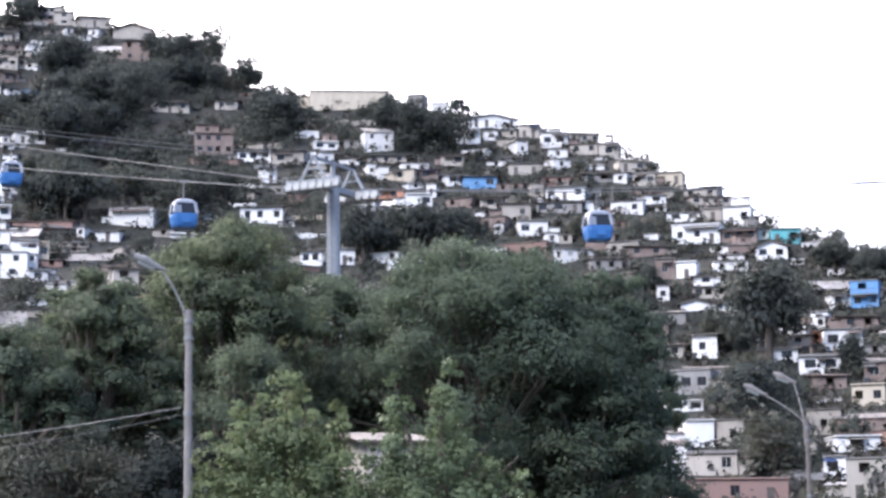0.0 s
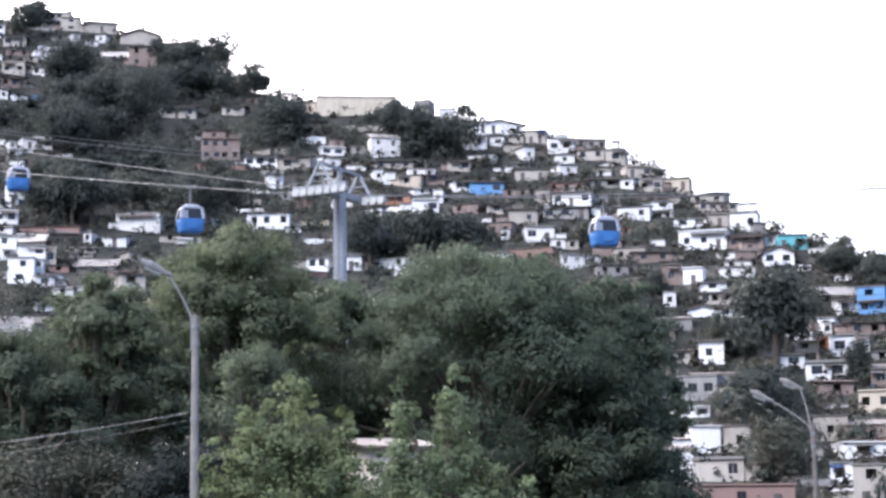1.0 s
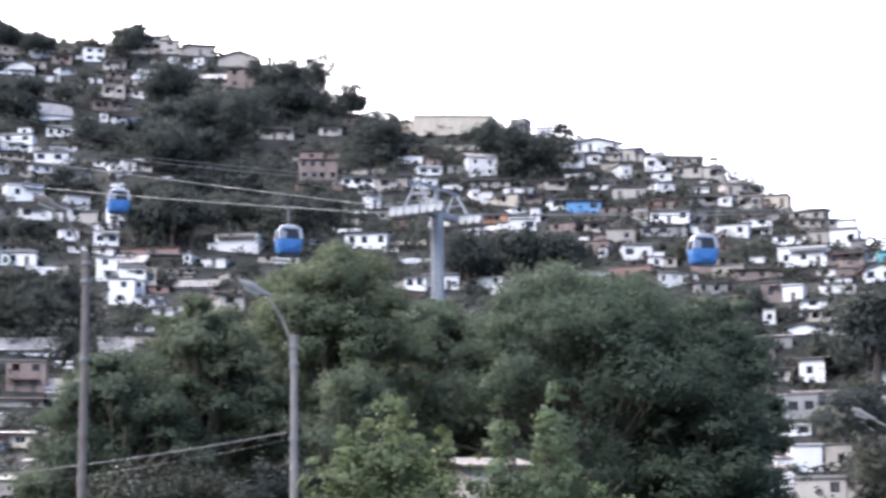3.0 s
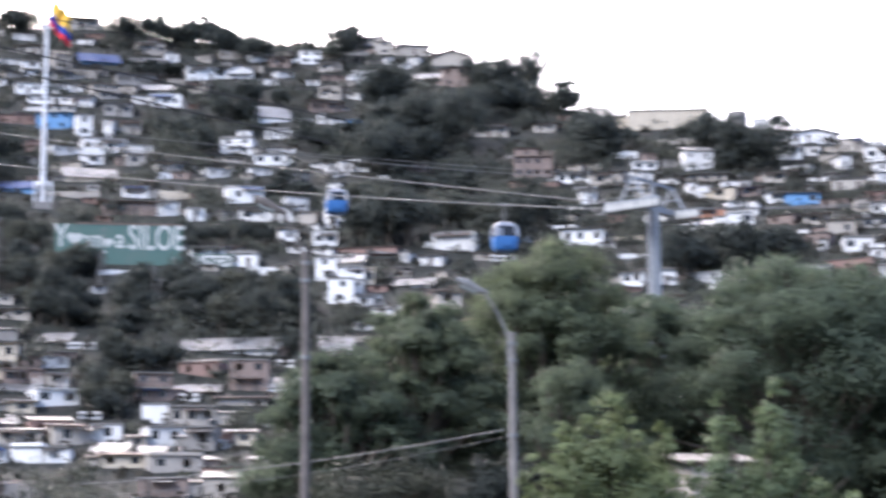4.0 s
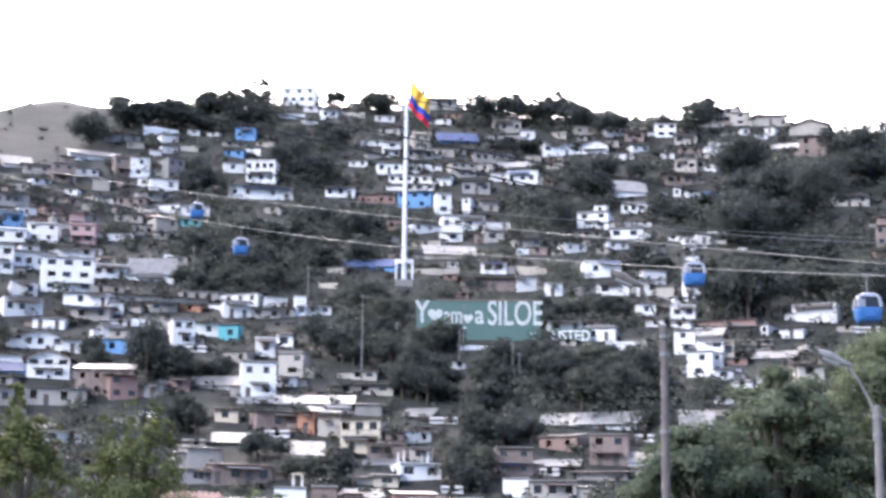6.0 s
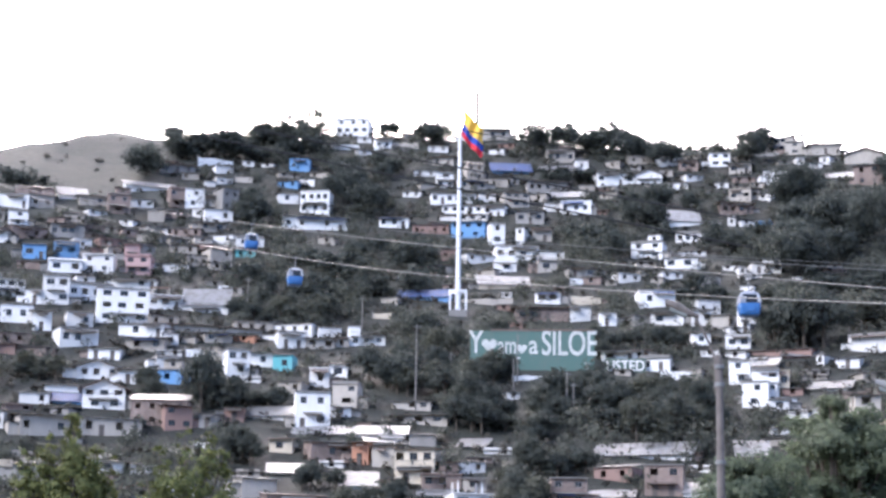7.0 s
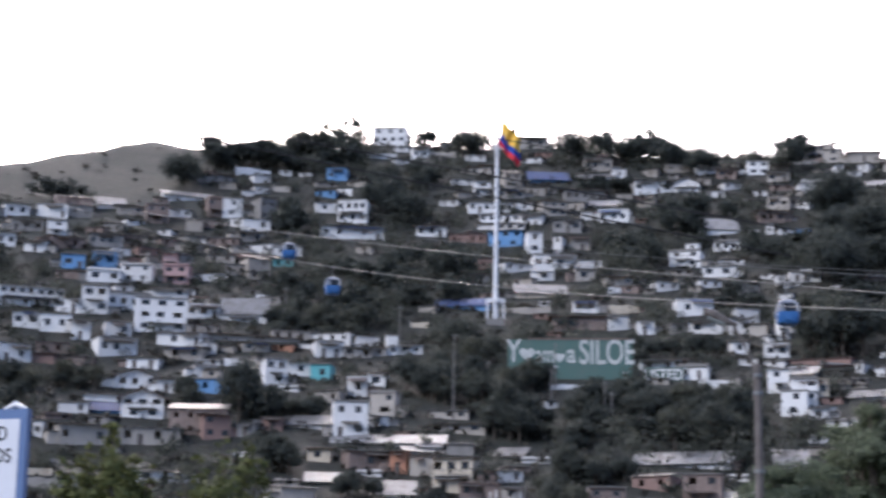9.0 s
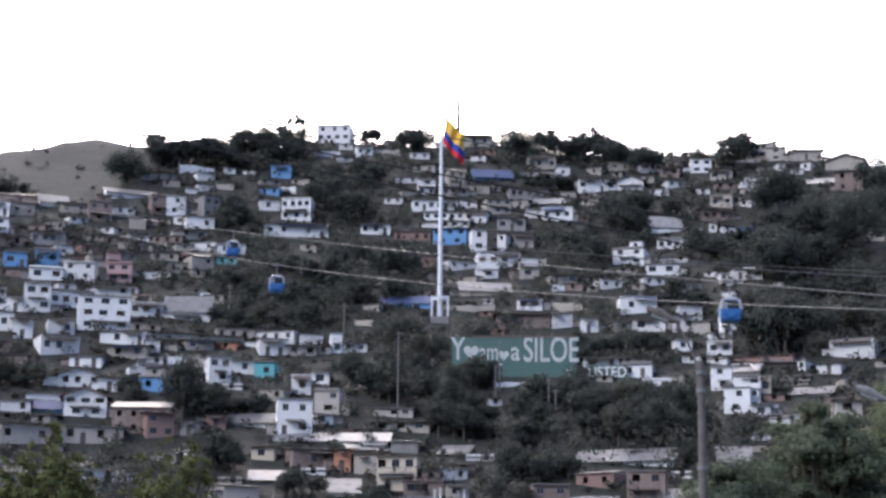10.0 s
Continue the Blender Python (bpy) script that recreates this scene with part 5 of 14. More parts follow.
shack(41.0, 389.3, 3.0, 2.0, "W", "s")
house(38.9, 377.0, 7.5, 2.2, "B", "s")
house(49.7, 432.7, 6.6, 3.0, "Y", "f")
house(55.5, 422.4, 7.2, 2.1, "C", "s")
shack(45.9, 413.0, 2.4, 1.5, "W", "s")
house(56.9, 415.1, 8.3, 2.1, "C", "s")
house(49.2, 403.0, 6.7, 2.2, "W", "s")
house(59.2, 396.1, 5.6, 4.3, "W", "f")
shack(62.1, 393.1, 2.2, 2.4, "G", "f")
house(49.2, 383.4, 9.3, 4.1, "W", "f")
house(54.9, 402.3, 4.3, 2.9, "C", "f")
house(57.3, 381.7, 6.9, 2.9, "B", "s")
shack(62.4, 383.0, 2.7, 1.9, "W", "f")
house(65.9, 378.8, 5.7, 3.2, "T", "f")
shack(69.9, 374.5, 3.9, 2.0, "W", "s")
house(61.4, 368.4, 5.7, 3.8, "W", "g")
shack(52.4, 374.9, 3.7, 2.0, "W", "s")
house(56.7, 374.2, 5.1, 1.8, "B", "f")
house(40.6, 361.7, 3.6, 4.1, "B", "f")
house(44.3, 360.8, 3.6, 3.5, "W", "f")
house(47.4, 356.4, 4.7, 2.0, "W", "s")
house(46.8, 349.4, 5.9, 2.3, "C", "s")
house(43.6, 343.2, 5.1, 2.2, "W", "g")
house(48.6, 342.1, 4.8, 2.1, "W", "s")
shack(38.7, 349.4, 2.2, 3.0, "W", "f")
shack(70.8, 356.5, 3.0, 1.9, "W", "s")
house(68.2, 347.9, 6.3, 1.8, "W", "m")
house(71.4, 336.5, 4.7, 5.0, "U", "f")
house(67.3, 337.9, 2.8, 2.7, "W", "s")
shack(65.4, 364.2, 2.6, 1.2, "W", "s")
house(62.5, 330.7, 2.8, 2.5, "W", "f")
shack(33.2, 331.8, 2.2, 2.3, "W", "f")
house(41.5, 317.3, 4.0, 4.0, "W", "s")
house(36.9, 318.4, 2.7, 2.3, "C", "s")
shack(50.9, 319.0, 1.6, 2.3, "W", "f")
shack(57.3, 327.0, 5.0, 1.3, "W", "s")
house(57.1, 319.9, 3.7, 2.0, "C", "s")
shack(60.0, 320.4, 1.6, 2.3, "O", "f")
house(63.3, 315.7, 6.1, 3.6, "W", "f")
house(53.4, 311.4, 3.8, 2.5, "W", "s")
house(57.3, 304.1, 6.3, 3.0, "W", "f")
house(56.5, 292.6, 4.9, 2.2, "B", "s")
shack(54.7, 283.8, 3.5, 1.2, "W", "s")
house(59.2, 279.3, 4.6, 3.4, "Y", "f")
house(64.3, 297.6, 3.3, 3.1, "B", "f")
shack(62.2, 328.2, 1.4, 2.3, "W", "f")
house(34.8, 297.0, 9.6, 3.9, "G", "f")
house(34.0, 283.5, 5.2, 1.9, "W", "f")
house(32.9, 259.4, 3.8, 3.8, "W", "f")
house(32.0, 241.9, 6.1, 3.0, "C", "f")
house(32.6, 224.7, 11.5, 3.2, "R", "f")
house(24.7, 230.7, 5.3, 4.0, "W", "f")
house(20.5, 231.6, 2.8, 3.0, "W", "s")
house(52.1, 253.2, 5.6, 2.3, "W", "f")
house(45.7, 236.1, 2.6, 3.0, "W", "f")
house(46.5, 221.2, 4.9, 5.1, "C", "f")
house(41.5, 235.4, 4.2, 1.3, "W", "m")
house(-172.5, 268.0, 6.4, 3.1, "G", "s")
house(-172.4, 523.6, 11.2, 3.7, "G", "s")
house(68.1, 325.4, 6.2, 2.4, "B", "s")
house(-225.8, 317.2, 3.9, 4.9, "W", "s")
house(-166.2, 280.0, 5.2, 2.3, "W", "s")
house(-173.8, 525.1, 10.0, 3.1, "G", "s")
house(36.0, 437.2, 8.1, 2.2, "G", "s")
house(-138.5, 447.9, 7.0, 2.6, "C", "s")
house(-192.8, 517.8, 8.1, 2.8, "C", "s")
house(-216.4, 332.8, 5.8, 2.0, "B", "s")
house(-165.0, 310.8, 3.2, 2.7, "G", "s")
house(-240.2, 410.5, 3.6, 4.4, "P", "s")
house(27.9, 362.6, 2.9, 2.6, "C", "g")

shack(-229.4, 563.9, 6.8, 2.8, "C", "s")
shack(-140.2, 563.4, 4.6, 3.1, "C", "s")
shack(-188.4, 523.0, 8.2, 3.6, "C", "s")
shack(-283.9, 437.6, 6.5, 3.6, "C", "f")
shack(-175.2, 455.0, 5.1, 4.1, "R", "s")
shack(-231.2, 438.8, 6.6, 3.2, "W", "s")
shack(32.0, 398.8, 10.0, 2.9, "R", "s")
shack(-234.4, 425.2, 6.8, 2.9, "C", "s")
shack(9.1, 380.2, 6.4, 4.1, "W", "s")
shack(54.9, 261.5, 7.9, 3.6, "B", "s")
shack(-112.9, 244.0, 6.5, 2.9, "W", "s")
shack(-195.6, 527.2, 4.9, 6.5, "C", "s")
shack(25.9, 378.2, 6.6, 3.2, "W", "s")
shack(-6.1, 451.5, 6.5, 3.2, "W", "s")
shack(-153.2, 557.0, 9.5, 3.6, "C", "s")
shack(-228.6, 409.2, 8.1, 2.9, "W", "s")
shack(-14.9, 468.4, 7.1, 6.5, "W", "r")
shack(-113.0, 542.5, 4.6, 2.9, "W", "f")
shack(-91.8, 313.2, 6.6, 3.2, "R", "s")
shack(-145.0, 557.5, 7.8, 4.1, "W", "s")
shack(26.2, 436.6, 8.6, 2.9, "R", "s")
shack(-250.1, 418.1, 6.9, 2.9, "R", "s")
shack(-242.1, 440.1, 7.5, 3.2, "B", "s")
shack(-221.0, 419.9, 5.6, 6.5, "C", "s")
shack(67.2, 299.6, 6.2, 3.6, "W", "s")
shack(-246.2, 428.8, 6.2, 3.2, "C", "s")
shack(-286.9, 438.6, 10.2, 6.5, "B", "s")
shack(-272.0, 426.1, 4.5, 3.2, "B", "s")
shack(-125.2, 248.2, 6.9, 4.1, "W", "s")
shack(34.5, 379.9, 6.1, 3.6, "C", "s")
shack(-196.5, 288.2, 8.8, 4.1, "C", "s")
shack(-225.1, 418.6, 8.0, 2.9, "C", "f")
shack(-182.6, 378.9, 10.5, 3.2, "W", "s")
shack(-102.4, 425.6, 5.4, 3.6, "W", "f")
shack(3.5, 419.1, 5.8, 2.9, "B", "s")
shack(-162.6, 441.8, 7.6, 2.9, "C", "s")
shack(-243.8, 467.4, 4.8, 6.5, "G", "f")
shack(37.2, 336.6, 7.4, 2.9, "G", "s")
shack(52.8, 362.9, 6.4, 2.9, "W", "r")
shack(30.5, 382.8, 5.6, 3.6, "B", "f")
shack(-122.0, 253.0, 8.6, 4.1, "W", "s")
shack(-170.9, 443.5, 5.6, 2.9, "G", "s")
shack(-189.0, 476.0, 9.6, 3.6, "R", "s")
shack(-161.1, 525.1, 4.5, 4.1, "C", "s")
shack(-166.8, 456.2, 9.2, 2.9, "W", "s")
shack(-101.6, 235.2, 8.0, 3.2, "B", "s")
shack(-111.8, 548.4, 7.5, 3.6, "W", "r")
shack(-126.4, 446.4, 5.4, 3.2, "W", "s")
shack(14.8, 432.9, 5.9, 2.9, "B", "s")
shack(-173.0, 307.6, 10.0, 6.5, "B", "s")
shack(-271.2, 432.9, 5.8, 3.6, "C", "s")
shack(-2.1, 380.9, 5.5, 2.9, "R", "s")
shack(71.0, 313.2, 5.2, 3.6, "G", "s")
shack(-258.4, 422.9, 5.1, 3.2, "B", "f")
shack(50.0, 264.6, 4.5, 3.6, "C", "f")
shack(-114.5, 308.2, 4.9, 2.9, "W", "s")
shack(-206.4, 367.2, 6.4, 3.2, "C", "s")
shack(-67.0, 239.1, 4.6, 3.6, "C", "s")
shack(7.8, 462.6, 6.5, 3.2, "W", "s")
shack(-254.0, 410.5, 4.5, 2.9, "W", "f")
shack(-161.8, 336.6, 4.8, 3.2, "C", "s")
shack(-151.2, 463.2, 6.2, 3.2, "W", "s")
shack(26.2, 250.1, 7.6, 3.2, "W", "s")
shack(-101.2, 271.9, 6.0, 3.2, "R", "s")
shack(19.1, 381.6, 5.2, 2.9, "R", "s")
shack(36.0, 260.0, 5.4, 3.6, "C", "f")
shack(-265.8, 456.8, 7.6, 3.2, "W", "s")
shack(-12.2, 379.5, 7.6, 2.9, "W", "s")
shack(-108.0, 448.8, 5.8, 3.6, "G", "s")
shack(15.5, 383.4, 9.5, 2.9, "R", "f")
shack(-161.1, 550.8, 4.6, 3.2, "C", "r")
shack(8.8, 400.6, 7.9, 2.9, "B", "f")
shack(76.8, 338.2, 5.8, 2.9, "C", "s")
shack(-128.0, 320.1, 4.6, 2.9, "G", "s")
shack(-174.1, 381.4, 5.0, 3.2, "W", "s")
shack(-137.1, 533.5, 5.9, 2.9, "W", "s")
shack(-112.8, 230.5, 5.2, 2.9, "W", "r")
shack(-153.9, 522.1, 5.0, 2.9, "C", "s")
shack(-248.2, 438.6, 7.6, 2.9, "G", "s")
shack(-241.0, 418.0, 5.5, 3.2, "G", "s")
shack(-231.0, 428.4, 6.0, 3.2, "R", "s")
shack(-117.6, 231.4, 4.8, 2.9, "C", "s")
shack(-253.5, 389.2, 8.1, 2.9, "B", "s")
shack(41.9, 305.1, 9.9, 2.9, "G", "r")
shack(-188.8, 376.5, 10.1, 3.2, "C", "s")
shack(-16.9, 418.9, 5.1, 2.9, "W", "s")
shack(31.5, 370.2, 7.5, 2.9, "G", "r")
shack(-222.8, 338.1, 8.6, 3.2, "B", "s")
shack(-251.4, 430.4, 6.2, 2.9, "B", "s")
tagged(new("small_houses", mesh_of("small_houses", SHACKS[0], SHACKS[1], None, SHACK_MATS, SHACKS[2])), "crowded small brick, cement and white houses on the slope", "houses", kind="stuff")

far_tree(-272.0, 385.7, 4.5, 1, 0.90)
far_tree(-273.8, 382.0, 5.6, 0, 1.15)
far_tree(-271.6, 384.8, 5.5, 1, 0.90)
far_tree(-270.6, 381.8, 4.9, 5, 1.14)
far_tree(-271.7, 381.1, 5.7, 2, 1.00)
far_tree(-269.5, 382.6, 4.9, 8, 1.10)
tree(-254.2, 356.1, 3.7, 4, 1.33)
tree(-209.2, 307.6, 4.9, 6, 1.03)
tree(-213.4, 309.0, 4.4, 1, 1.09)
tree(-213.6, 304.5, 5.2, 7, 1.01)
tree(-208.0, 304.2, 4.1, 3, 0.87)
tree(-212.7, 310.1, 4.8, 5, 0.98)
tree(-212.1, 309.3, 4.3, 3, 1.10)
tree(-207.7, 299.0, 5.0, 2, 0.89)
tree(-209.2, 322.0, 3.3, 4, 0.87)
tree(-204.7, 323.1, 5.1, 2, 0.94)
tree(-202.2, 319.9, 4.0, 1, 1.04)
tree(-208.3, 320.8, 3.6, 6, 0.89)
tree(-205.6, 322.0, 3.5, 7, 0.96)
tree(-208.2, 318.5, 4.7, 1, 0.94)
tree(-204.6, 317.8, 3.6, 0, 0.88)
tree(-208.5, 317.1, 3.5, 0, 0.89)
tree(-148.6, 362.2, 6.2, 8, 0.86)
tree(-147.8, 350.6, 7.1, 3, 0.91)
tree(-144.5, 347.7, 5.0, 7, 1.10)
tree(-147.4, 358.4, 6.6, 5, 0.93)
tree(-151.8, 351.1, 6.9, 6, 1.15)
tree(-137.4, 350.6, 6.1, 0, 1.07)
tree(-152.0, 368.4, 4.9, 2, 1.11)
tree(-146.2, 348.6, 6.1, 6, 1.04)
tree(-144.8, 352.4, 6.2, 6, 0.93)
tree(-136.9, 349.1, 4.6, 3, 1.14)
tree(-145.4, 371.0, 6.5, 7, 0.90)
tree(-142.0, 347.1, 6.3, 0, 0.92)
tree(-139.0, 359.0, 5.1, 2, 1.14)
tree(-123.5, 332.3, 5.0, 7, 1.08)
tree(-129.3, 360.0, 5.6, 1, 1.06)
tree(-129.3, 339.2, 6.4, 5, 0.89)
tree(-139.9, 357.1, 5.4, 7, 1.14)
tree(-134.5, 347.4, 6.4, 7, 0.92)
tree(-130.2, 359.6, 5.5, 5, 1.12)
tree(-126.3, 332.3, 5.2, 1, 1.08)
tree(-126.8, 339.1, 6.6, 7, 1.13)
tree(-135.4, 351.8, 6.5, 2, 1.11)
tree(-123.5, 333.9, 5.0, 0, 0.93)
tree(-130.6, 353.1, 4.4, 7, 1.01)
tree(-125.9, 344.2, 5.8, 6, 1.01)
tree(-122.3, 337.5, 5.1, 0, 1.15)
tree(-130.1, 350.1, 5.9, 7, 1.12)
tree(-121.1, 331.1, 5.5, 7, 1.00)
tree(-133.4, 355.8, 5.6, 5, 1.08)
tree(-127.7, 340.3, 6.0, 5, 0.94)
tree(-91.3, 342.5, 4.6, 5, 1.12)
tree(-100.1, 349.4, 5.3, 0, 0.86)
tree(-104.7, 351.2, 6.5, 1, 0.96)
tree(-112.7, 340.3, 6.0, 1, 1.02)
tree(-97.2, 350.8, 7.1, 3, 1.05)
tree(-100.5, 346.7, 6.7, 6, 1.13)
tree(-92.4, 346.4, 5.0, 5, 0.92)
tree(-109.9, 338.6, 5.2, 6, 1.15)
tree(-103.3, 344.9, 7.0, 0, 0.98)
tree(-109.7, 340.2, 6.8, 5, 1.02)
tree(-109.3, 354.0, 5.6, 7, 1.00)
tree(-86.6, 334.5, 6.8, 4, 1.03)
tree(-90.9, 344.2, 6.4, 7, 1.04)
tree(-93.7, 352.8, 6.6, 4, 0.92)
tree(-115.0, 344.8, 4.6, 8, 1.02)
tree(-111.9, 346.4, 6.5, 1, 1.13)
tree(-110.0, 329.1, 4.4, 2, 0.94)
tree(-93.1, 332.7, 5.9, 1, 1.11)
tree(-99.4, 337.1, 6.1, 8, 1.02)
tree(-107.3, 348.3, 5.1, 6, 1.00)
tree(-113.6, 344.2, 6.8, 4, 0.97)
tree(-93.6, 348.7, 5.3, 0, 0.98)
tree(-110.5, 345.2, 6.3, 1, 1.09)
tree(-110.0, 332.3, 6.5, 8, 0.92)
tree(-90.4, 339.2, 5.5, 6, 1.11)
tree(-111.3, 396.7, 3.5, 7, 0.91)
tree(-106.7, 396.4, 4.8, 6, 1.04)
tree(-107.4, 397.8, 3.2, 4, 0.93)
tree(-104.2, 396.5, 4.0, 1, 1.09)
tree(-102.4, 396.0, 4.8, 0, 1.05)
tree(-106.7, 395.4, 4.1, 1, 0.96)
tree(-113.8, 396.5, 3.2, 3, 1.10)
tree(-115.3, 394.0, 4.4, 2, 1.03)
tree(-105.5, 396.2, 3.3, 8, 1.10)
far_tree(-94.2, 501.2, 8.5, 0, 0.93)
far_tree(-93.9, 495.2, 9.0, 5, 1.07)
far_tree(-89.4, 474.1, 9.0, 0, 1.03)
far_tree(-101.3, 518.2, 10.9, 8, 1.00)
tree(-82.1, 420.0, 9.6, 6, 1.06)
far_tree(-90.2, 463.8, 8.5, 4, 0.98)
tree(-78.4, 400.9, 10.0, 6, 1.13)
far_tree(-95.0, 489.4, 10.9, 0, 1.00)
far_tree(-91.7, 481.3, 10.7, 2, 1.13)
far_tree(-103.0, 476.5, 6.6, 3, 0.93)
far_tree(-102.6, 485.3, 6.2, 7, 0.95)
far_tree(-105.8, 488.2, 5.3, 1, 1.01)
far_tree(-107.8, 480.0, 7.4, 2, 1.02)
far_tree(-101.1, 478.4, 4.9, 0, 0.90)
far_tree(-211.1, 487.2, 9.2, 5, 1.07)
far_tree(-219.1, 496.3, 7.1, 0, 1.13)
far_tree(-258.0, 536.7, 6.8, 0, 0.97)
far_tree(-261.5, 551.7, 6.0, 3, 0.92)
far_tree(-252.2, 521.2, 8.4, 6, 1.05)
far_tree(-252.4, 521.6, 7.9, 5, 0.91)
far_tree(-267.1, 546.2, 7.7, 4, 0.89)
far_tree(-247.5, 524.5, 8.0, 0, 1.00)
far_tree(-247.6, 528.3, 8.2, 6, 0.90)
far_tree(-263.0, 550.4, 7.0, 7, 1.06)
far_tree(-258.4, 524.3, 8.2, 1, 0.98)
far_tree(-241.3, 474.1, 7.7, 2, 0.87)
far_tree(-231.2, 459.7, 7.4, 0, 1.07)
far_tree(-233.8, 460.6, 6.2, 2, 1.04)
far_tree(-237.6, 464.3, 6.5, 5, 0.94)
far_tree(-233.7, 456.7, 6.6, 5, 1.01)
far_tree(-235.4, 461.4, 6.6, 5, 1.01)
far_tree(-232.4, 461.3, 8.3, 1, 1.10)
far_tree(-178.3, 412.6, 5.8, 2, 0.89)
far_tree(-185.5, 417.1, 4.5, 1, 1.11)
far_tree(-183.6, 417.4, 4.5, 2, 0.89)
far_tree(-196.6, 427.5, 4.6, 3, 1.11)
far_tree(-188.5, 425.6, 6.5, 0, 1.08)
far_tree(-187.5, 433.7, 5.3, 8, 0.85)
far_tree(-191.2, 429.9, 7.0, 1, 0.91)
far_tree(-193.1, 442.7, 6.8, 3, 0.91)
far_tree(-180.5, 414.9, 4.8, 1, 1.13)
far_tree(-203.6, 431.9, 4.6, 6, 1.01)
far_tree(-200.8, 428.3, 5.9, 3, 0.90)
far_tree(-188.5, 420.1, 5.8, 6, 0.87)
far_tree(-177.3, 413.6, 6.6, 8, 1.01)
far_tree(-193.0, 423.0, 5.2, 1, 0.89)
far_tree(-198.4, 445.8, 4.7, 6, 0.93)
far_tree(-180.4, 412.8, 5.8, 5, 0.90)
far_tree(-189.6, 423.5, 5.1, 7, 0.90)
far_tree(-190.9, 446.4, 6.2, 3, 1.02)
far_tree(-194.0, 422.0, 6.0, 7, 1.03)
far_tree(-187.5, 413.5, 3.8, 5, 1.14)
far_tree(-185.5, 397.4, 4.4, 2, 0.93)
tree(-190.2, 389.0, 5.0, 3, 0.95)
tree(-190.2, 382.9, 3.5, 0, 0.86)
tree(-193.4, 383.5, 5.1, 2, 1.06)
tree(-189.8, 384.2, 3.8, 3, 0.97)
far_tree(-188.5, 400.3, 5.3, 5, 1.00)
far_tree(-192.4, 416.2, 3.7, 2, 0.85)
far_tree(-190.9, 395.9, 4.8, 5, 1.14)
far_tree(-194.8, 407.3, 5.3, 1, 0.95)
far_tree(-186.0, 401.0, 4.5, 6, 1.13)
far_tree(-195.5, 410.9, 3.7, 8, 0.98)
far_tree(-200.2, 404.1, 3.5, 7, 0.89)
tree(-187.1, 388.3, 4.0, 6, 0.97)
far_tree(-188.3, 401.5, 5.2, 1, 1.12)
far_tree(-187.2, 405.4, 4.1, 1, 1.00)
tree(-184.3, 395.1, 4.2, 2, 1.11)
far_tree(-185.2, 407.4, 4.0, 3, 0.86)
far_tree(-191.7, 406.0, 5.0, 6, 1.01)
tree(-189.7, 393.7, 4.4, 0, 1.00)
far_tree(-186.4, 405.7, 4.3, 4, 1.11)
far_tree(-201.8, 406.7, 4.2, 7, 1.01)
tree(-180.1, 389.3, 4.8, 7, 1.13)
tree(-190.3, 390.6, 4.3, 0, 1.09)
far_tree(-189.1, 406.7, 4.8, 2, 1.04)
tree(-179.6, 393.4, 4.4, 4, 0.99)
far_tree(-202.6, 405.2, 3.5, 5, 0.95)
far_tree(-183.6, 398.8, 5.0, 0, 0.93)
far_tree(-194.1, 413.7, 3.6, 3, 1.07)
far_tree(-201.3, 406.9, 5.1, 2, 1.03)
far_tree(-195.5, 394.2, 5.1, 0, 0.91)
far_tree(-194.3, 405.9, 4.1, 2, 0.97)
far_tree(-166.2, 565.1, 8.1, 1, 1.04)
far_tree(-172.8, 575.6, 6.2, 0, 1.14)
far_tree(-163.1, 576.9, 6.6, 7, 0.92)
far_tree(-164.4, 562.5, 6.4, 1, 1.08)
far_tree(-160.7, 564.1, 7.5, 6, 1.06)
far_tree(-173.0, 563.0, 6.4, 0, 0.90)
far_tree(-184.6, 558.3, 6.7, 7, 1.01)
far_tree(-179.2, 564.8, 7.1, 4, 1.04)
far_tree(-171.0, 563.6, 6.1, 4, 0.95)
far_tree(-164.3, 568.8, 7.5, 3, 1.00)
far_tree(-157.5, 564.9, 8.2, 8, 0.97)
far_tree(-186.5, 559.2, 5.8, 1, 1.02)
far_tree(-173.8, 569.1, 5.5, 7, 0.87)
far_tree(-168.6, 569.0, 7.3, 3, 0.93)
far_tree(-163.8, 564.7, 5.8, 4, 1.02)
far_tree(-124.7, 587.9, 5.9, 2, 0.96)
far_tree(-122.3, 579.7, 6.8, 3, 1.14)
far_tree(-135.3, 500.5, 7.1, 2, 1.13)
far_tree(-142.4, 501.7, 5.6, 7, 1.07)
far_tree(-133.7, 498.9, 6.5, 8, 1.09)
far_tree(-139.7, 496.7, 7.9, 1, 1.15)
far_tree(-135.8, 500.4, 7.1, 4, 0.88)
far_tree(-135.9, 464.0, 7.1, 7, 1.00)
far_tree(-141.5, 480.1, 6.1, 1, 1.07)
far_tree(-143.3, 481.1, 6.5, 2, 1.00)
far_tree(-143.3, 485.3, 6.2, 3, 0.92)
far_tree(-144.8, 475.4, 5.2, 4, 1.05)
far_tree(-146.6, 480.6, 5.8, 0, 1.04)
far_tree(-136.9, 468.9, 6.2, 8, 1.10)
far_tree(-141.0, 467.7, 5.4, 2, 1.08)
far_tree(-144.8, 473.9, 6.7, 3, 1.09)
far_tree(-144.6, 471.9, 5.7, 2, 0.97)
far_tree(-149.7, 477.6, 5.9, 7, 0.90)
far_tree(-277.9, 481.0, 5.8, 2, 1.09)
far_tree(-280.0, 479.2, 6.5, 1, 1.08)
far_tree(-277.6, 480.0, 6.7, 4, 1.12)
far_tree(-276.6, 480.0, 5.3, 4, 0.98)
far_tree(-276.9, 500.5, 7.7, 2, 0.86)
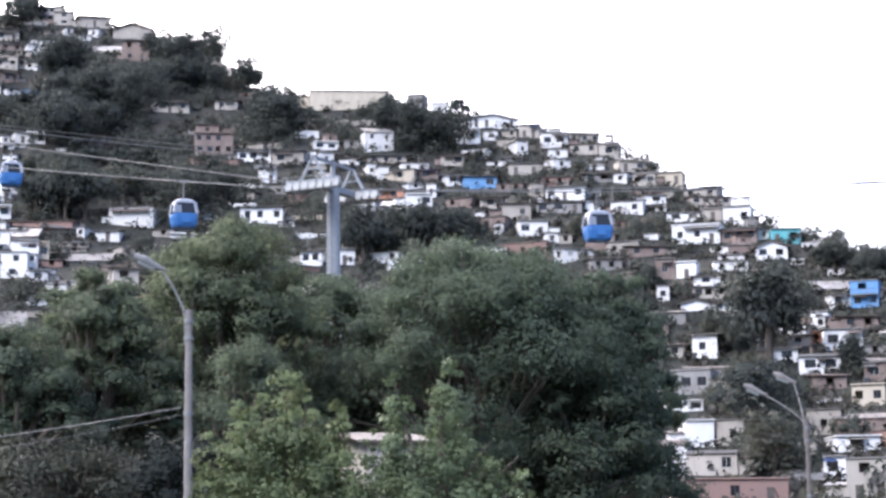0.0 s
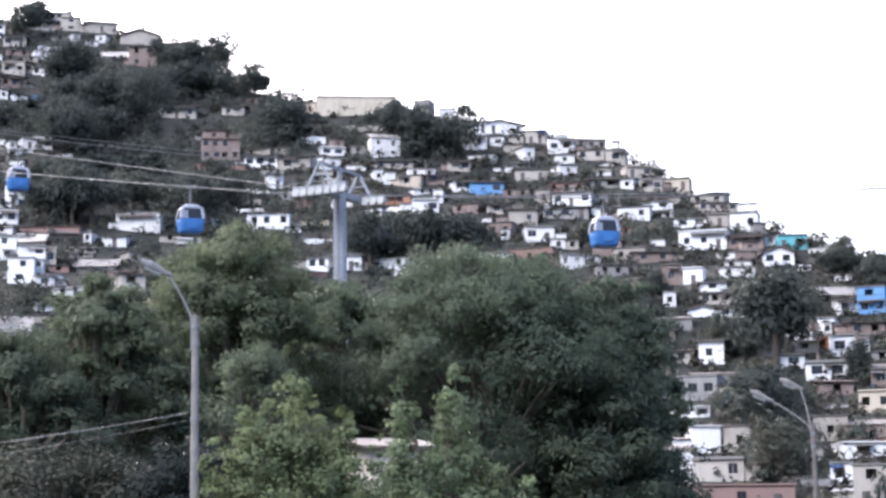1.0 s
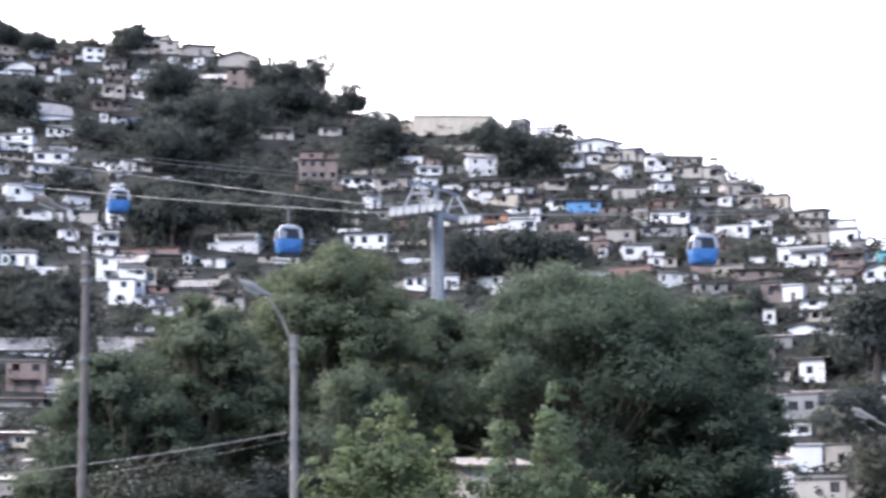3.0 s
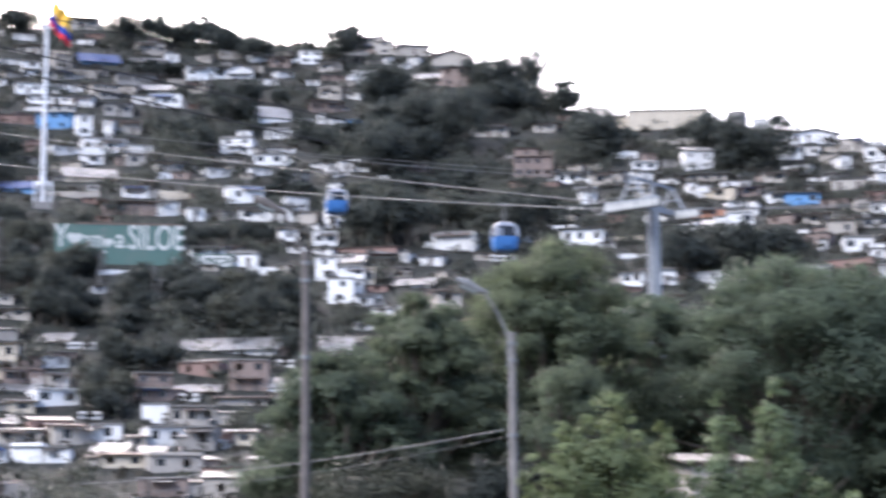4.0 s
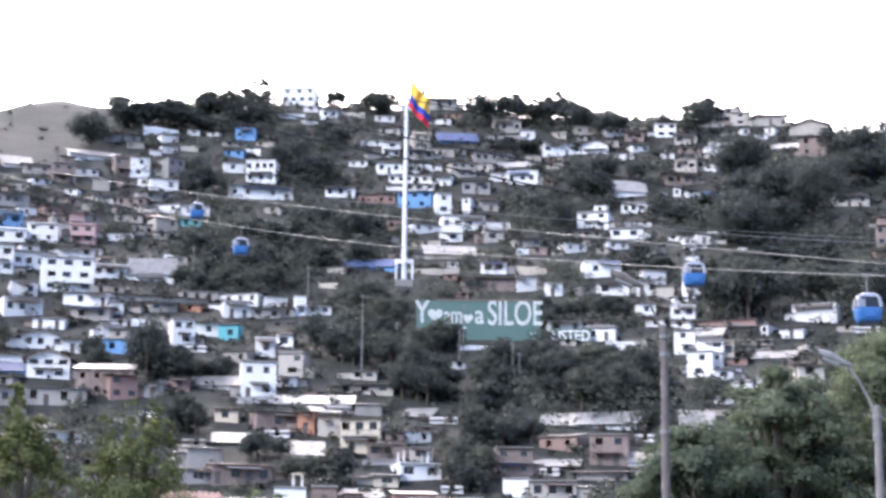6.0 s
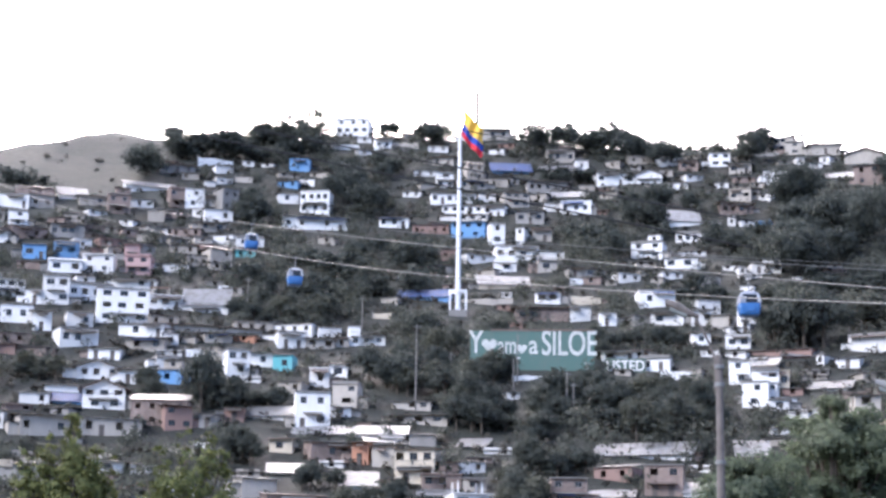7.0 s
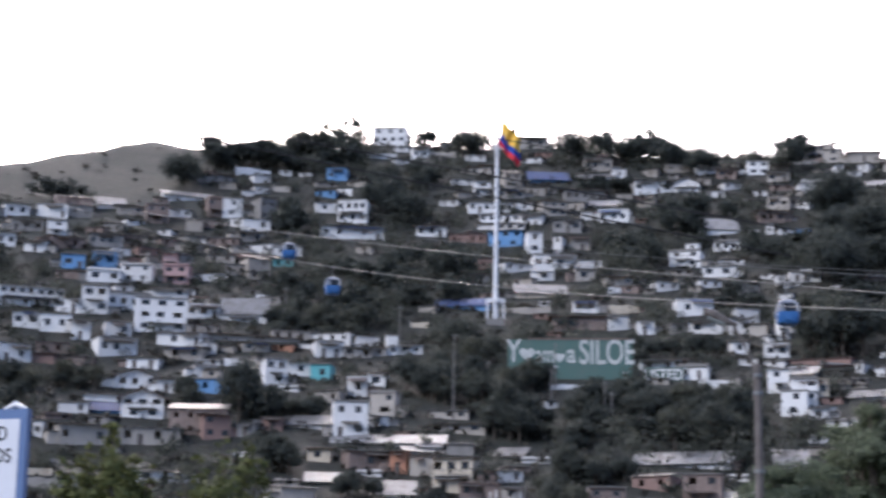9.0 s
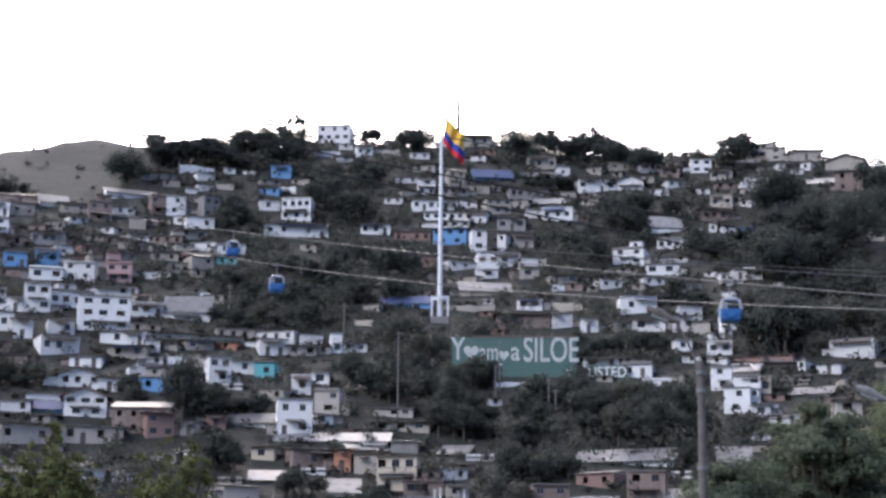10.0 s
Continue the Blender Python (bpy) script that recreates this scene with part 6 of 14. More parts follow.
far_tree(-273.0, 503.8, 7.7, 7, 0.93)
far_tree(-273.0, 503.8, 7.3, 4, 1.04)
far_tree(-276.4, 500.8, 7.5, 0, 0.98)
far_tree(-276.9, 509.6, 5.7, 2, 0.95)
tree(-167.8, 326.4, 4.1, 1, 1.02)
tree(-165.5, 324.2, 4.7, 6, 1.07)
tree(-165.8, 322.9, 4.4, 2, 1.02)
tree(-160.1, 325.3, 5.3, 8, 0.87)
tree(-163.6, 324.0, 5.0, 8, 0.91)
tree(-160.1, 327.5, 4.3, 5, 1.08)
tree(-170.6, 319.8, 5.1, 5, 1.01)
tree(-170.7, 322.6, 4.0, 4, 0.87)
tree(-159.8, 328.1, 4.4, 8, 1.05)
tree(-169.9, 321.9, 5.0, 4, 0.97)
far_tree(-102.9, 431.9, 5.5, 3, 0.93)
far_tree(-109.8, 435.4, 4.0, 4, 0.90)
far_tree(-102.8, 439.1, 3.9, 2, 0.95)
far_tree(-110.7, 433.6, 5.0, 5, 0.90)
far_tree(-104.5, 436.7, 4.0, 7, 0.88)
far_tree(-104.6, 433.6, 4.9, 5, 0.91)
far_tree(-107.7, 435.4, 5.8, 4, 1.01)
far_tree(-297.0, 443.8, 5.7, 2, 1.10)
far_tree(-291.7, 449.1, 4.4, 6, 0.98)
far_tree(-302.1, 442.1, 3.9, 3, 1.01)
far_tree(-295.8, 445.8, 4.6, 5, 0.92)
far_tree(-294.3, 446.2, 6.0, 0, 1.11)
far_tree(-298.8, 443.2, 6.2, 4, 0.88)
tree(-85.7, 356.3, 4.8, 5, 0.87)
tree(-90.0, 356.8, 4.6, 1, 1.15)
tree(-85.1, 339.5, 4.7, 5, 0.86)
tree(-86.5, 348.4, 4.9, 1, 1.07)
tree(-84.1, 343.4, 6.6, 4, 1.14)
tree(-85.5, 337.9, 4.1, 0, 1.05)
tree(-82.1, 343.8, 5.0, 0, 1.04)
tree(-179.5, 317.2, 4.5, 1, 0.98)
tree(-183.5, 322.5, 4.0, 7, 1.11)
tree(-187.5, 328.2, 3.3, 2, 1.05)
tree(-180.2, 316.3, 3.6, 0, 0.96)
tree(-185.3, 324.3, 5.0, 5, 0.98)
tree(-185.3, 323.2, 3.6, 7, 1.06)
far_tree(-174.9, 530.9, 4.5, 1, 1.06)
far_tree(-158.9, 535.4, 4.5, 3, 0.88)
far_tree(-163.0, 533.7, 4.7, 1, 0.90)
far_tree(-171.5, 533.6, 4.3, 1, 0.94)
far_tree(-166.7, 532.5, 4.7, 6, 1.01)
far_tree(-152.8, 538.2, 3.3, 8, 0.99)
far_tree(-165.6, 534.4, 4.6, 3, 0.96)
far_tree(-171.2, 533.2, 4.4, 7, 1.02)
far_tree(-170.5, 535.5, 3.2, 4, 0.92)
far_tree(-172.3, 533.3, 4.6, 3, 0.90)
far_tree(-164.4, 534.8, 3.9, 6, 0.95)
far_tree(-164.9, 535.7, 3.0, 2, 0.92)
far_tree(-152.6, 538.8, 3.1, 2, 0.90)
far_tree(-175.3, 531.9, 4.4, 2, 0.86)
far_tree(-152.8, 537.2, 4.3, 6, 1.07)
far_tree(-171.2, 533.2, 4.4, 6, 1.10)
far_tree(-170.0, 532.0, 3.7, 1, 0.94)
far_tree(-172.6, 534.3, 3.4, 3, 1.07)
tree(-117.0, 386.2, 4.9, 8, 1.02)
tree(-119.1, 393.9, 4.8, 3, 1.14)
tree(-115.2, 385.2, 4.2, 6, 0.94)
tree(-130.8, 364.8, 3.4, 0, 1.03)
tree(-128.0, 363.6, 3.5, 5, 1.01)
tree(-127.5, 363.8, 4.5, 7, 0.94)
tree(-130.4, 364.9, 3.7, 5, 0.87)
tree(-132.0, 361.7, 4.4, 4, 0.88)
far_tree(-226.1, 570.8, 6.6, 0, 1.10)
far_tree(-227.3, 563.4, 5.9, 2, 0.98)
far_tree(-238.4, 565.3, 5.2, 2, 0.60)
tree(-150.6, 296.4, 5.1, 7, 1.02)
tree(-155.2, 298.6, 4.3, 7, 0.97)
tree(-152.1, 295.7, 5.2, 7, 1.04)
tree(-148.7, 295.7, 4.7, 7, 0.93)
tree(-149.3, 297.6, 3.5, 5, 1.11)
tree(-152.4, 297.2, 4.3, 2, 1.08)
tree(-152.9, 296.4, 4.1, 8, 0.97)
tree(-134.0, 287.9, 3.7, 7, 1.08)
tree(-135.5, 288.8, 3.5, 4, 0.92)
tree(-130.8, 290.4, 3.6, 0, 0.96)
tree(-135.2, 287.3, 3.7, 6, 1.12)
tree(-125.2, 281.4, 4.0, 6, 1.08)
tree(-117.3, 283.7, 4.2, 4, 1.00)
tree(-117.6, 283.1, 4.7, 7, 1.05)
tree(-121.7, 281.8, 4.4, 6, 1.07)
tree(-119.2, 283.4, 4.2, 5, 0.98)
tree(-120.8, 281.7, 4.2, 7, 0.86)
tree(-99.1, 295.3, 4.3, 6, 0.96)
tree(-99.4, 293.6, 5.0, 6, 1.04)
tree(-99.1, 289.0, 4.4, 6, 1.09)
tree(-100.4, 292.8, 3.5, 5, 0.88)
tree(-102.5, 294.7, 4.9, 7, 1.00)
tree(-99.6, 290.4, 4.1, 3, 0.98)
tree(-107.3, 305.2, 3.5, 3, 0.95)
tree(-102.0, 290.6, 4.3, 4, 0.94)
tree(-99.2, 296.9, 4.5, 3, 1.13)
tree(-105.8, 308.9, 3.9, 5, 0.86)
tree(-103.9, 312.2, 5.9, 5, 1.08)
tree(-106.8, 317.5, 4.3, 0, 0.93)
tree(-101.6, 314.0, 4.9, 5, 1.00)
tree(-101.8, 319.7, 4.4, 5, 0.90)
tree(-105.3, 311.2, 5.2, 1, 0.86)
tree(-105.6, 311.1, 5.3, 4, 1.07)
tree(-97.1, 315.4, 5.5, 2, 1.01)
tree(-100.8, 311.6, 4.8, 5, 1.13)
tree(-123.5, 336.0, 5.5, 6, 0.89)
tree(-118.0, 334.8, 5.2, 2, 0.85)
tree(-122.9, 335.7, 5.3, 0, 0.91)
tree(-122.2, 337.5, 5.1, 4, 1.13)
tree(-122.0, 335.5, 4.8, 0, 1.07)
tree(-119.5, 340.7, 3.9, 6, 1.11)
tree(-85.9, 335.7, 4.8, 7, 0.99)
tree(-93.8, 338.8, 4.9, 1, 0.87)
tree(-80.2, 340.7, 4.1, 1, 1.00)
tree(-88.1, 334.1, 5.6, 2, 0.94)
tree(-83.1, 337.4, 5.3, 4, 0.93)
tree(-91.2, 337.4, 4.4, 8, 0.88)
tree(-92.9, 340.6, 4.3, 2, 1.12)
tree(-85.2, 339.5, 5.5, 4, 0.90)
tree(-94.0, 338.7, 5.0, 6, 0.89)
tree(-95.4, 338.3, 5.0, 1, 1.14)
tree(-83.8, 342.4, 3.8, 8, 0.93)
tree(-88.2, 334.6, 3.9, 0, 1.09)
tree(-75.2, 318.2, 3.8, 8, 1.02)
tree(-74.8, 316.8, 3.5, 3, 0.89)
tree(-71.0, 314.6, 3.0, 2, 0.90)
far_tree(-90.2, 478.1, 10.3, 2, 0.87)
far_tree(-79.3, 486.6, 7.4, 4, 1.09)
far_tree(-95.9, 489.7, 8.9, 0, 1.13)
far_tree(-91.9, 513.8, 8.1, 2, 0.95)
far_tree(-76.1, 513.9, 11.4, 8, 1.12)
far_tree(-93.7, 491.6, 8.3, 5, 1.03)
far_tree(-81.6, 506.5, 10.0, 0, 1.11)
far_tree(-81.5, 471.5, 10.0, 6, 0.95)
far_tree(-85.5, 489.1, 10.8, 0, 1.07)
far_tree(-79.7, 493.6, 7.8, 6, 1.14)
far_tree(-95.5, 469.9, 8.8, 4, 1.02)
far_tree(-93.5, 479.5, 8.5, 3, 1.05)
far_tree(-81.3, 507.5, 10.8, 3, 0.90)
far_tree(-90.3, 481.6, 7.7, 0, 0.87)
far_tree(-93.1, 477.5, 10.8, 8, 1.05)
far_tree(-77.7, 494.9, 8.8, 2, 0.95)
far_tree(-83.0, 478.4, 10.4, 8, 0.87)
far_tree(-88.3, 472.8, 8.1, 3, 0.99)
far_tree(-97.7, 509.7, 9.3, 5, 0.96)
far_tree(-96.7, 507.9, 8.6, 8, 0.88)
far_tree(-94.0, 493.1, 10.7, 5, 0.91)
far_tree(-66.8, 522.8, 9.7, 5, 1.02)
far_tree(-66.7, 521.8, 7.4, 5, 0.98)
far_tree(-75.3, 539.3, 8.0, 6, 1.02)
far_tree(-69.0, 535.1, 9.2, 8, 0.91)
far_tree(-60.9, 526.0, 7.4, 1, 0.93)
far_tree(-61.4, 519.9, 6.6, 1, 1.01)
far_tree(-70.3, 518.3, 9.9, 3, 1.06)
far_tree(-70.4, 521.3, 8.4, 3, 0.91)
far_tree(-74.1, 544.5, 6.7, 2, 1.06)
far_tree(-70.4, 536.9, 8.7, 2, 0.87)
far_tree(-71.3, 528.7, 7.6, 8, 1.08)
far_tree(-70.3, 539.4, 9.3, 4, 1.00)
far_tree(-65.8, 556.1, 7.3, 0, 1.07)
far_tree(-65.4, 555.7, 7.7, 7, 1.00)
far_tree(-64.5, 553.8, 6.0, 4, 1.06)
far_tree(-52.9, 536.4, 6.3, 0, 1.02)
far_tree(-51.6, 526.0, 8.0, 5, 0.94)
far_tree(-53.0, 536.4, 5.3, 4, 0.87)
tree(-86.1, 425.9, 7.2, 5, 0.88)
tree(-89.4, 428.3, 6.4, 6, 1.06)
tree(-79.4, 414.0, 6.6, 0, 0.97)
tree(-80.3, 430.1, 7.2, 7, 0.91)
tree(-83.9, 412.6, 4.8, 7, 0.90)
tree(-86.1, 427.4, 6.6, 0, 1.14)
tree(-78.3, 403.5, 6.5, 5, 0.86)
far_tree(-85.1, 433.2, 5.9, 6, 0.92)
tree(-81.4, 412.5, 6.1, 2, 0.96)
tree(-78.0, 415.7, 4.7, 8, 0.86)
far_tree(-90.4, 429.6, 4.9, 5, 0.89)
tree(-85.0, 407.2, 6.5, 4, 0.86)
far_tree(-83.5, 433.5, 5.7, 2, 1.00)
tree(-79.2, 411.4, 6.7, 4, 1.04)
tree(-82.3, 427.7, 5.2, 1, 1.09)
tree(-80.5, 420.9, 7.0, 1, 0.88)
tree(-77.9, 420.3, 7.2, 8, 1.06)
tree(-77.4, 421.4, 6.7, 4, 0.87)
tree(-56.0, 425.8, 6.7, 7, 0.96)
tree(-49.0, 433.7, 5.0, 6, 0.97)
tree(-55.3, 420.9, 7.0, 3, 0.98)
tree(-48.2, 433.3, 6.2, 0, 0.91)
far_tree(-52.9, 437.8, 4.9, 8, 0.94)
tree(-55.5, 420.9, 7.1, 4, 0.92)
tree(-49.2, 430.7, 5.6, 5, 1.06)
far_tree(-51.2, 438.5, 5.0, 6, 1.07)
tree(-57.6, 428.1, 4.7, 7, 1.02)
tree(-47.7, 423.8, 5.4, 4, 1.11)
tree(-57.4, 429.7, 5.3, 1, 0.98)
tree(-49.5, 426.1, 6.5, 3, 0.88)
far_tree(-41.3, 492.3, 7.0, 8, 1.13)
far_tree(-41.1, 497.8, 7.9, 2, 1.08)
far_tree(-45.9, 487.8, 6.5, 6, 1.13)
far_tree(-45.1, 495.5, 6.5, 6, 0.88)
far_tree(-44.6, 496.0, 8.1, 3, 1.11)
far_tree(-15.5, 489.3, 5.0, 3, 0.97)
far_tree(-13.8, 488.3, 5.2, 3, 0.95)
far_tree(-11.2, 486.9, 5.2, 4, 1.07)
far_tree(-13.5, 501.8, 5.2, 0, 1.13)
far_tree(-10.5, 485.4, 6.3, 5, 1.13)
far_tree(-16.3, 497.7, 5.3, 8, 1.09)
far_tree(-3.8, 478.5, 6.7, 0, 0.86)
far_tree(-7.1, 466.9, 5.9, 5, 0.94)
far_tree(-2.9, 475.0, 7.4, 2, 1.11)
far_tree(-4.1, 469.5, 8.2, 1, 1.01)
far_tree(-2.2, 469.5, 7.1, 0, 0.94)
far_tree(-8.3, 470.9, 6.5, 5, 1.07)
far_tree(-35.0, 481.2, 6.2, 1, 1.04)
far_tree(-41.4, 481.2, 4.4, 1, 0.92)
far_tree(-44.6, 479.4, 5.2, 8, 0.88)
far_tree(-41.4, 480.2, 5.5, 1, 1.08)
far_tree(-36.7, 483.1, 5.9, 2, 0.91)
far_tree(-39.0, 479.9, 4.9, 8, 0.99)
far_tree(-42.5, 483.6, 6.1, 1, 0.96)
far_tree(-45.9, 479.3, 6.0, 5, 0.89)
far_tree(-42.4, 486.7, 3.9, 6, 0.89)
far_tree(-37.6, 482.0, 6.2, 0, 0.99)
far_tree(-47.3, 482.7, 4.8, 3, 0.95)
tree(-4.4, 398.5, 5.0, 6, 0.98)
tree(-10.4, 384.9, 5.2, 8, 0.86)
tree(-17.6, 396.1, 6.5, 0, 1.10)
tree(-17.4, 391.6, 4.9, 6, 0.86)
tree(-16.5, 383.6, 6.6, 4, 0.97)
tree(-14.1, 394.7, 4.9, 7, 0.98)
tree(-10.4, 390.9, 6.9, 1, 0.98)
tree(-11.7, 384.3, 6.6, 5, 0.99)
tree(-10.9, 390.3, 5.1, 2, 0.90)
tree(-4.3, 390.0, 7.2, 3, 0.96)
tree(-6.0, 394.5, 5.2, 1, 1.05)
tree(-16.6, 384.6, 6.8, 4, 0.91)
tree(27.5, 394.0, 4.2, 7, 0.91)
tree(27.4, 397.1, 4.0, 2, 0.92)
tree(27.7, 393.0, 4.1, 4, 1.10)
tree(51.3, 312.8, 11.7, 6, 1.23)
tree(71.8, 366.5, 4.0, 6, 1.04)
tree(72.9, 364.8, 4.8, 4, 1.07)
tree(69.5, 362.4, 3.9, 3, 1.05)
tree(76.1, 354.9, 3.7, 7, 1.10)
tree(75.9, 355.5, 4.4, 2, 1.10)
tree(78.5, 356.5, 3.9, 3, 1.02)
tree(75.1, 354.6, 3.7, 8, 0.94)
tree(74.6, 350.1, 3.1, 2, 1.10)
tree(77.2, 353.7, 4.6, 8, 1.12)
tree(47.6, 327.0, 4.4, 8, 0.90)
tree(47.4, 316.5, 3.7, 0, 1.12)
tree(44.7, 324.9, 3.3, 4, 0.93)
tree(45.4, 324.3, 4.0, 8, 1.06)
tree(48.6, 327.9, 3.1, 4, 1.09)
tree(44.6, 318.4, 3.8, 3, 1.07)
tree(43.4, 323.6, 3.4, 6, 0.85)
tree(43.6, 323.1, 4.1, 1, 1.01)
tree(49.0, 325.3, 4.0, 2, 1.07)
tree(43.7, 325.1, 4.8, 7, 1.07)
tree(46.9, 326.2, 4.7, 5, 1.14)
tree(43.0, 275.7, 5.5, 4, 0.88)
tree(41.2, 271.4, 6.2, 0, 0.92)
tree(43.9, 277.6, 5.2, 4, 0.87)
tree(43.6, 273.0, 6.1, 5, 1.00)
tree(45.4, 276.3, 6.8, 6, 1.05)
tree(42.9, 279.7, 7.2, 7, 0.99)
tree(44.1, 275.5, 5.1, 7, 1.00)
tree(45.6, 278.3, 7.1, 6, 1.10)
tree(40.7, 272.5, 6.1, 8, 1.13)
tree(33.8, 341.3, 3.9, 3, 1.06)
tree(33.0, 349.4, 4.5, 2, 1.04)
tree(35.5, 352.7, 3.6, 0, 0.99)
tree(32.5, 349.5, 3.5, 7, 0.97)
tree(38.3, 353.4, 3.8, 2, 1.06)
tree(33.5, 341.4, 4.2, 7, 0.91)
tree(36.4, 350.6, 5.0, 7, 1.02)
tree(61.9, 302.7, 4.6, 7, 1.11)
tree(62.6, 302.6, 3.4, 6, 0.85)
far_tree(-74.1, 452.5, 4.4, 2, 0.92)
far_tree(-80.5, 446.3, 6.1, 6, 1.00)
far_tree(-68.8, 447.2, 5.5, 2, 1.14)
far_tree(-67.0, 447.5, 5.9, 4, 0.94)
far_tree(-74.2, 448.4, 5.3, 5, 0.92)
far_tree(-71.9, 452.3, 5.2, 4, 0.85)
far_tree(-76.3, 448.0, 5.6, 5, 0.93)
far_tree(-70.1, 450.6, 4.1, 1, 1.10)
far_tree(-74.0, 446.9, 4.8, 2, 0.88)
far_tree(-75.0, 446.2, 3.9, 2, 0.95)
far_tree(-84.1, 450.2, 4.3, 4, 1.15)
far_tree(-72.9, 448.1, 4.9, 0, 1.01)
far_tree(-80.8, 446.2, 4.7, 0, 1.02)
far_tree(-254.5, 522.3, 10.1, 5, 1.82)
far_tree(-248.8, 531.1, 9.3, 7, 1.35)
far_tree(-188.4, 557.0, 10.4, 8, 1.33)
far_tree(-179.4, 557.8, 11.5, 7, 0.72)
far_tree(-170.4, 560.2, 9.7, 5, 1.05)
far_tree(-157.5, 558.2, 11.7, 5, 1.00)
far_tree(-121.7, 574.7, 9.0, 4, 0.81)
far_tree(-262.5, 522.8, 9.8, 1, 0.89)
far_tree(-278.5, 499.6, 10.0, 8, 1.16)
far_tree(-222.9, 556.5, 8.6, 8, 1.11)
far_tree(-235.0, 558.0, 6.1, 8, 1.12)
far_tree(-274.5, 474.3, 12.0, 3, 1.04)
far_tree(-148.9, 563.1, 9.8, 3, 0.56)
far_tree(-268.4, 510.8, 13.7, 4, 0.51)
far_tree(-210.9, 483.5, 11.3, 3, 0.80)
far_tree(-219.2, 492.4, 9.9, 4, 0.78)
far_tree(-98.9, 516.1, 12.5, 5, 1.54)
far_tree(-89.0, 455.9, 11.3, 1, 1.14)
tree(-76.7, 399.2, 8.4, 2, 2.06)
far_tree(-62.8, 545.9, 9.6, 3, 1.17)
far_tree(-51.8, 518.9, 8.9, 6, 1.34)
far_tree(-72.0, 535.2, 11.9, 2, 1.25)
far_tree(-80.0, 545.7, 8.4, 1, 0.85)
far_tree(-40.8, 481.3, 14.0, 8, 1.07)
far_tree(-13.9, 480.8, 12.0, 5, 1.10)
far_tree(-7.0, 470.4, 10.1, 8, 1.67)
far_tree(1.5, 465.5, 12.1, 0, 1.02)
far_tree(-122.7, 562.8, 10.6, 8, 1.39)
tree(27.2, 391.1, 5.1, 2, 1.38)
tree(50.4, 309.9, 14.4, 4, 0.96)
tree(70.9, 359.1, 8.0, 0, 0.71)
tree(76.5, 350.2, 6.6, 2, 1.28)
tree(-15.1, 377.7, 10.4, 0, 1.10)
tree(-5.4, 386.0, 10.6, 8, 1.25)
far_tree(-101.6, 518.6, 14.5, 2, 1.20)
far_tree(-86.0, 488.5, 12.9, 4, 0.90)
far_tree(-73.8, 480.9, 14.9, 3, 1.15)
far_tree(-88.3, 459.1, 15.7, 4, 0.62)
tree(-83.3, 404.0, 11.3, 8, 1.04)
tree(-73.1, 402.4, 12.5, 3, 0.94)
tree(-53.2, 413.6, 11.5, 1, 0.67)
tree(40.0, 259.9, 10.4, 4, 0.84)
tree(2.3, 386.0, 10.6, 5, 1.05)
far_tree(-261.8, 522.5, 11.4, 2, 1.20)
far_tree(-236.5, 556.2, 8.5, 5, 0.81)
far_tree(-219.5, 555.8, 12.5, 5, 0.85)
far_tree(-268.0, 507.4, 12.8, 5, 0.93)
far_tree(-288.8, 514.5, 9.0, 8, 0.74)
far_tree(-146.2, 556.1, 12.0, 2, 0.81)
tree(38.9, 238.8, 7.8, 1, 0.83)
tree(-170.2, 317.9, 7.4, 3, 1.59)
tree(-57.5, 318.6, 8.8, 6, 1.30)
far_tree(-128.8, 514.8, 6.9, 2, 1.02)
tree(-59.4, 415.1, 8.1, 2, 1.03)
tree(-196.8, 382.4, 5.6, 6, 0.86)
far_tree(-264.0, 517.1, 5.6, 8, 1.34)
tree(-66.2, 412.2, 11.9, 0, 0.83)
far_tree(-219.2, 514.0, 6.9, 7, 0.59)
far_tree(-113.2, 478.6, 6.9, 2, 1.32)
far_tree(-222.5, 488.6, 10.0, 7, 0.71)
far_tree(-263.2, 512.6, 5.6, 3, 0.79)
far_tree(-206.5, 406.1, 6.9, 0, 1.03)
tree(-154.8, 385.1, 8.1, 5, 1.06)
tree(-1.4, 394.4, 5.6, 4, 0.69)
far_tree(-172.6, 424.4, 5.6, 4, 0.85)
far_tree(-223.8, 522.9, 8.1, 1, 0.58)
far_tree(-32.9, 492.0, 5.6, 3, 0.97)
far_tree(-226.9, 507.1, 10.0, 3, 0.85)
far_tree(-217.2, 518.2, 6.9, 2, 1.23)
tree(1.2, 400.0, 5.6, 0, 0.75)
far_tree(-171.9, 428.0, 5.6, 3, 0.74)
far_tree(-182.4, 442.0, 5.6, 6, 0.87)
far_tree(4.6, 498.8, 5.6, 0, 0.91)
far_tree(-232.4, 515.6, 5.6, 6, 0.91)
far_tree(-222.8, 496.8, 10.0, 5, 1.19)
far_tree(-179.4, 435.1, 10.0, 0, 0.90)
tree(-144.2, 377.1, 5.6, 7, 0.86)
far_tree(-265.4, 531.9, 5.6, 4, 0.84)
far_tree(-115.0, 486.0, 6.9, 7, 0.75)
tree(-54.1, 405.1, 11.9, 4, 0.65)
tree(-62.8, 424.8, 5.6, 6, 1.06)
far_tree(-258.8, 513.5, 5.6, 4, 0.66)
far_tree(-229.6, 512.1, 5.6, 8, 1.14)
far_tree(-138.0, 515.0, 10.0, 7, 0.60)
far_tree(-185.9, 460.8, 5.6, 2, 0.92)
far_tree(-177.9, 441.8, 8.1, 5, 1.20)
far_tree(-169.8, 417.4, 8.1, 8, 0.93)
tree(-139.6, 392.1, 5.4, 4, 0.71)
tree(51.6, 208.6, 7.5, 6, 1.01)
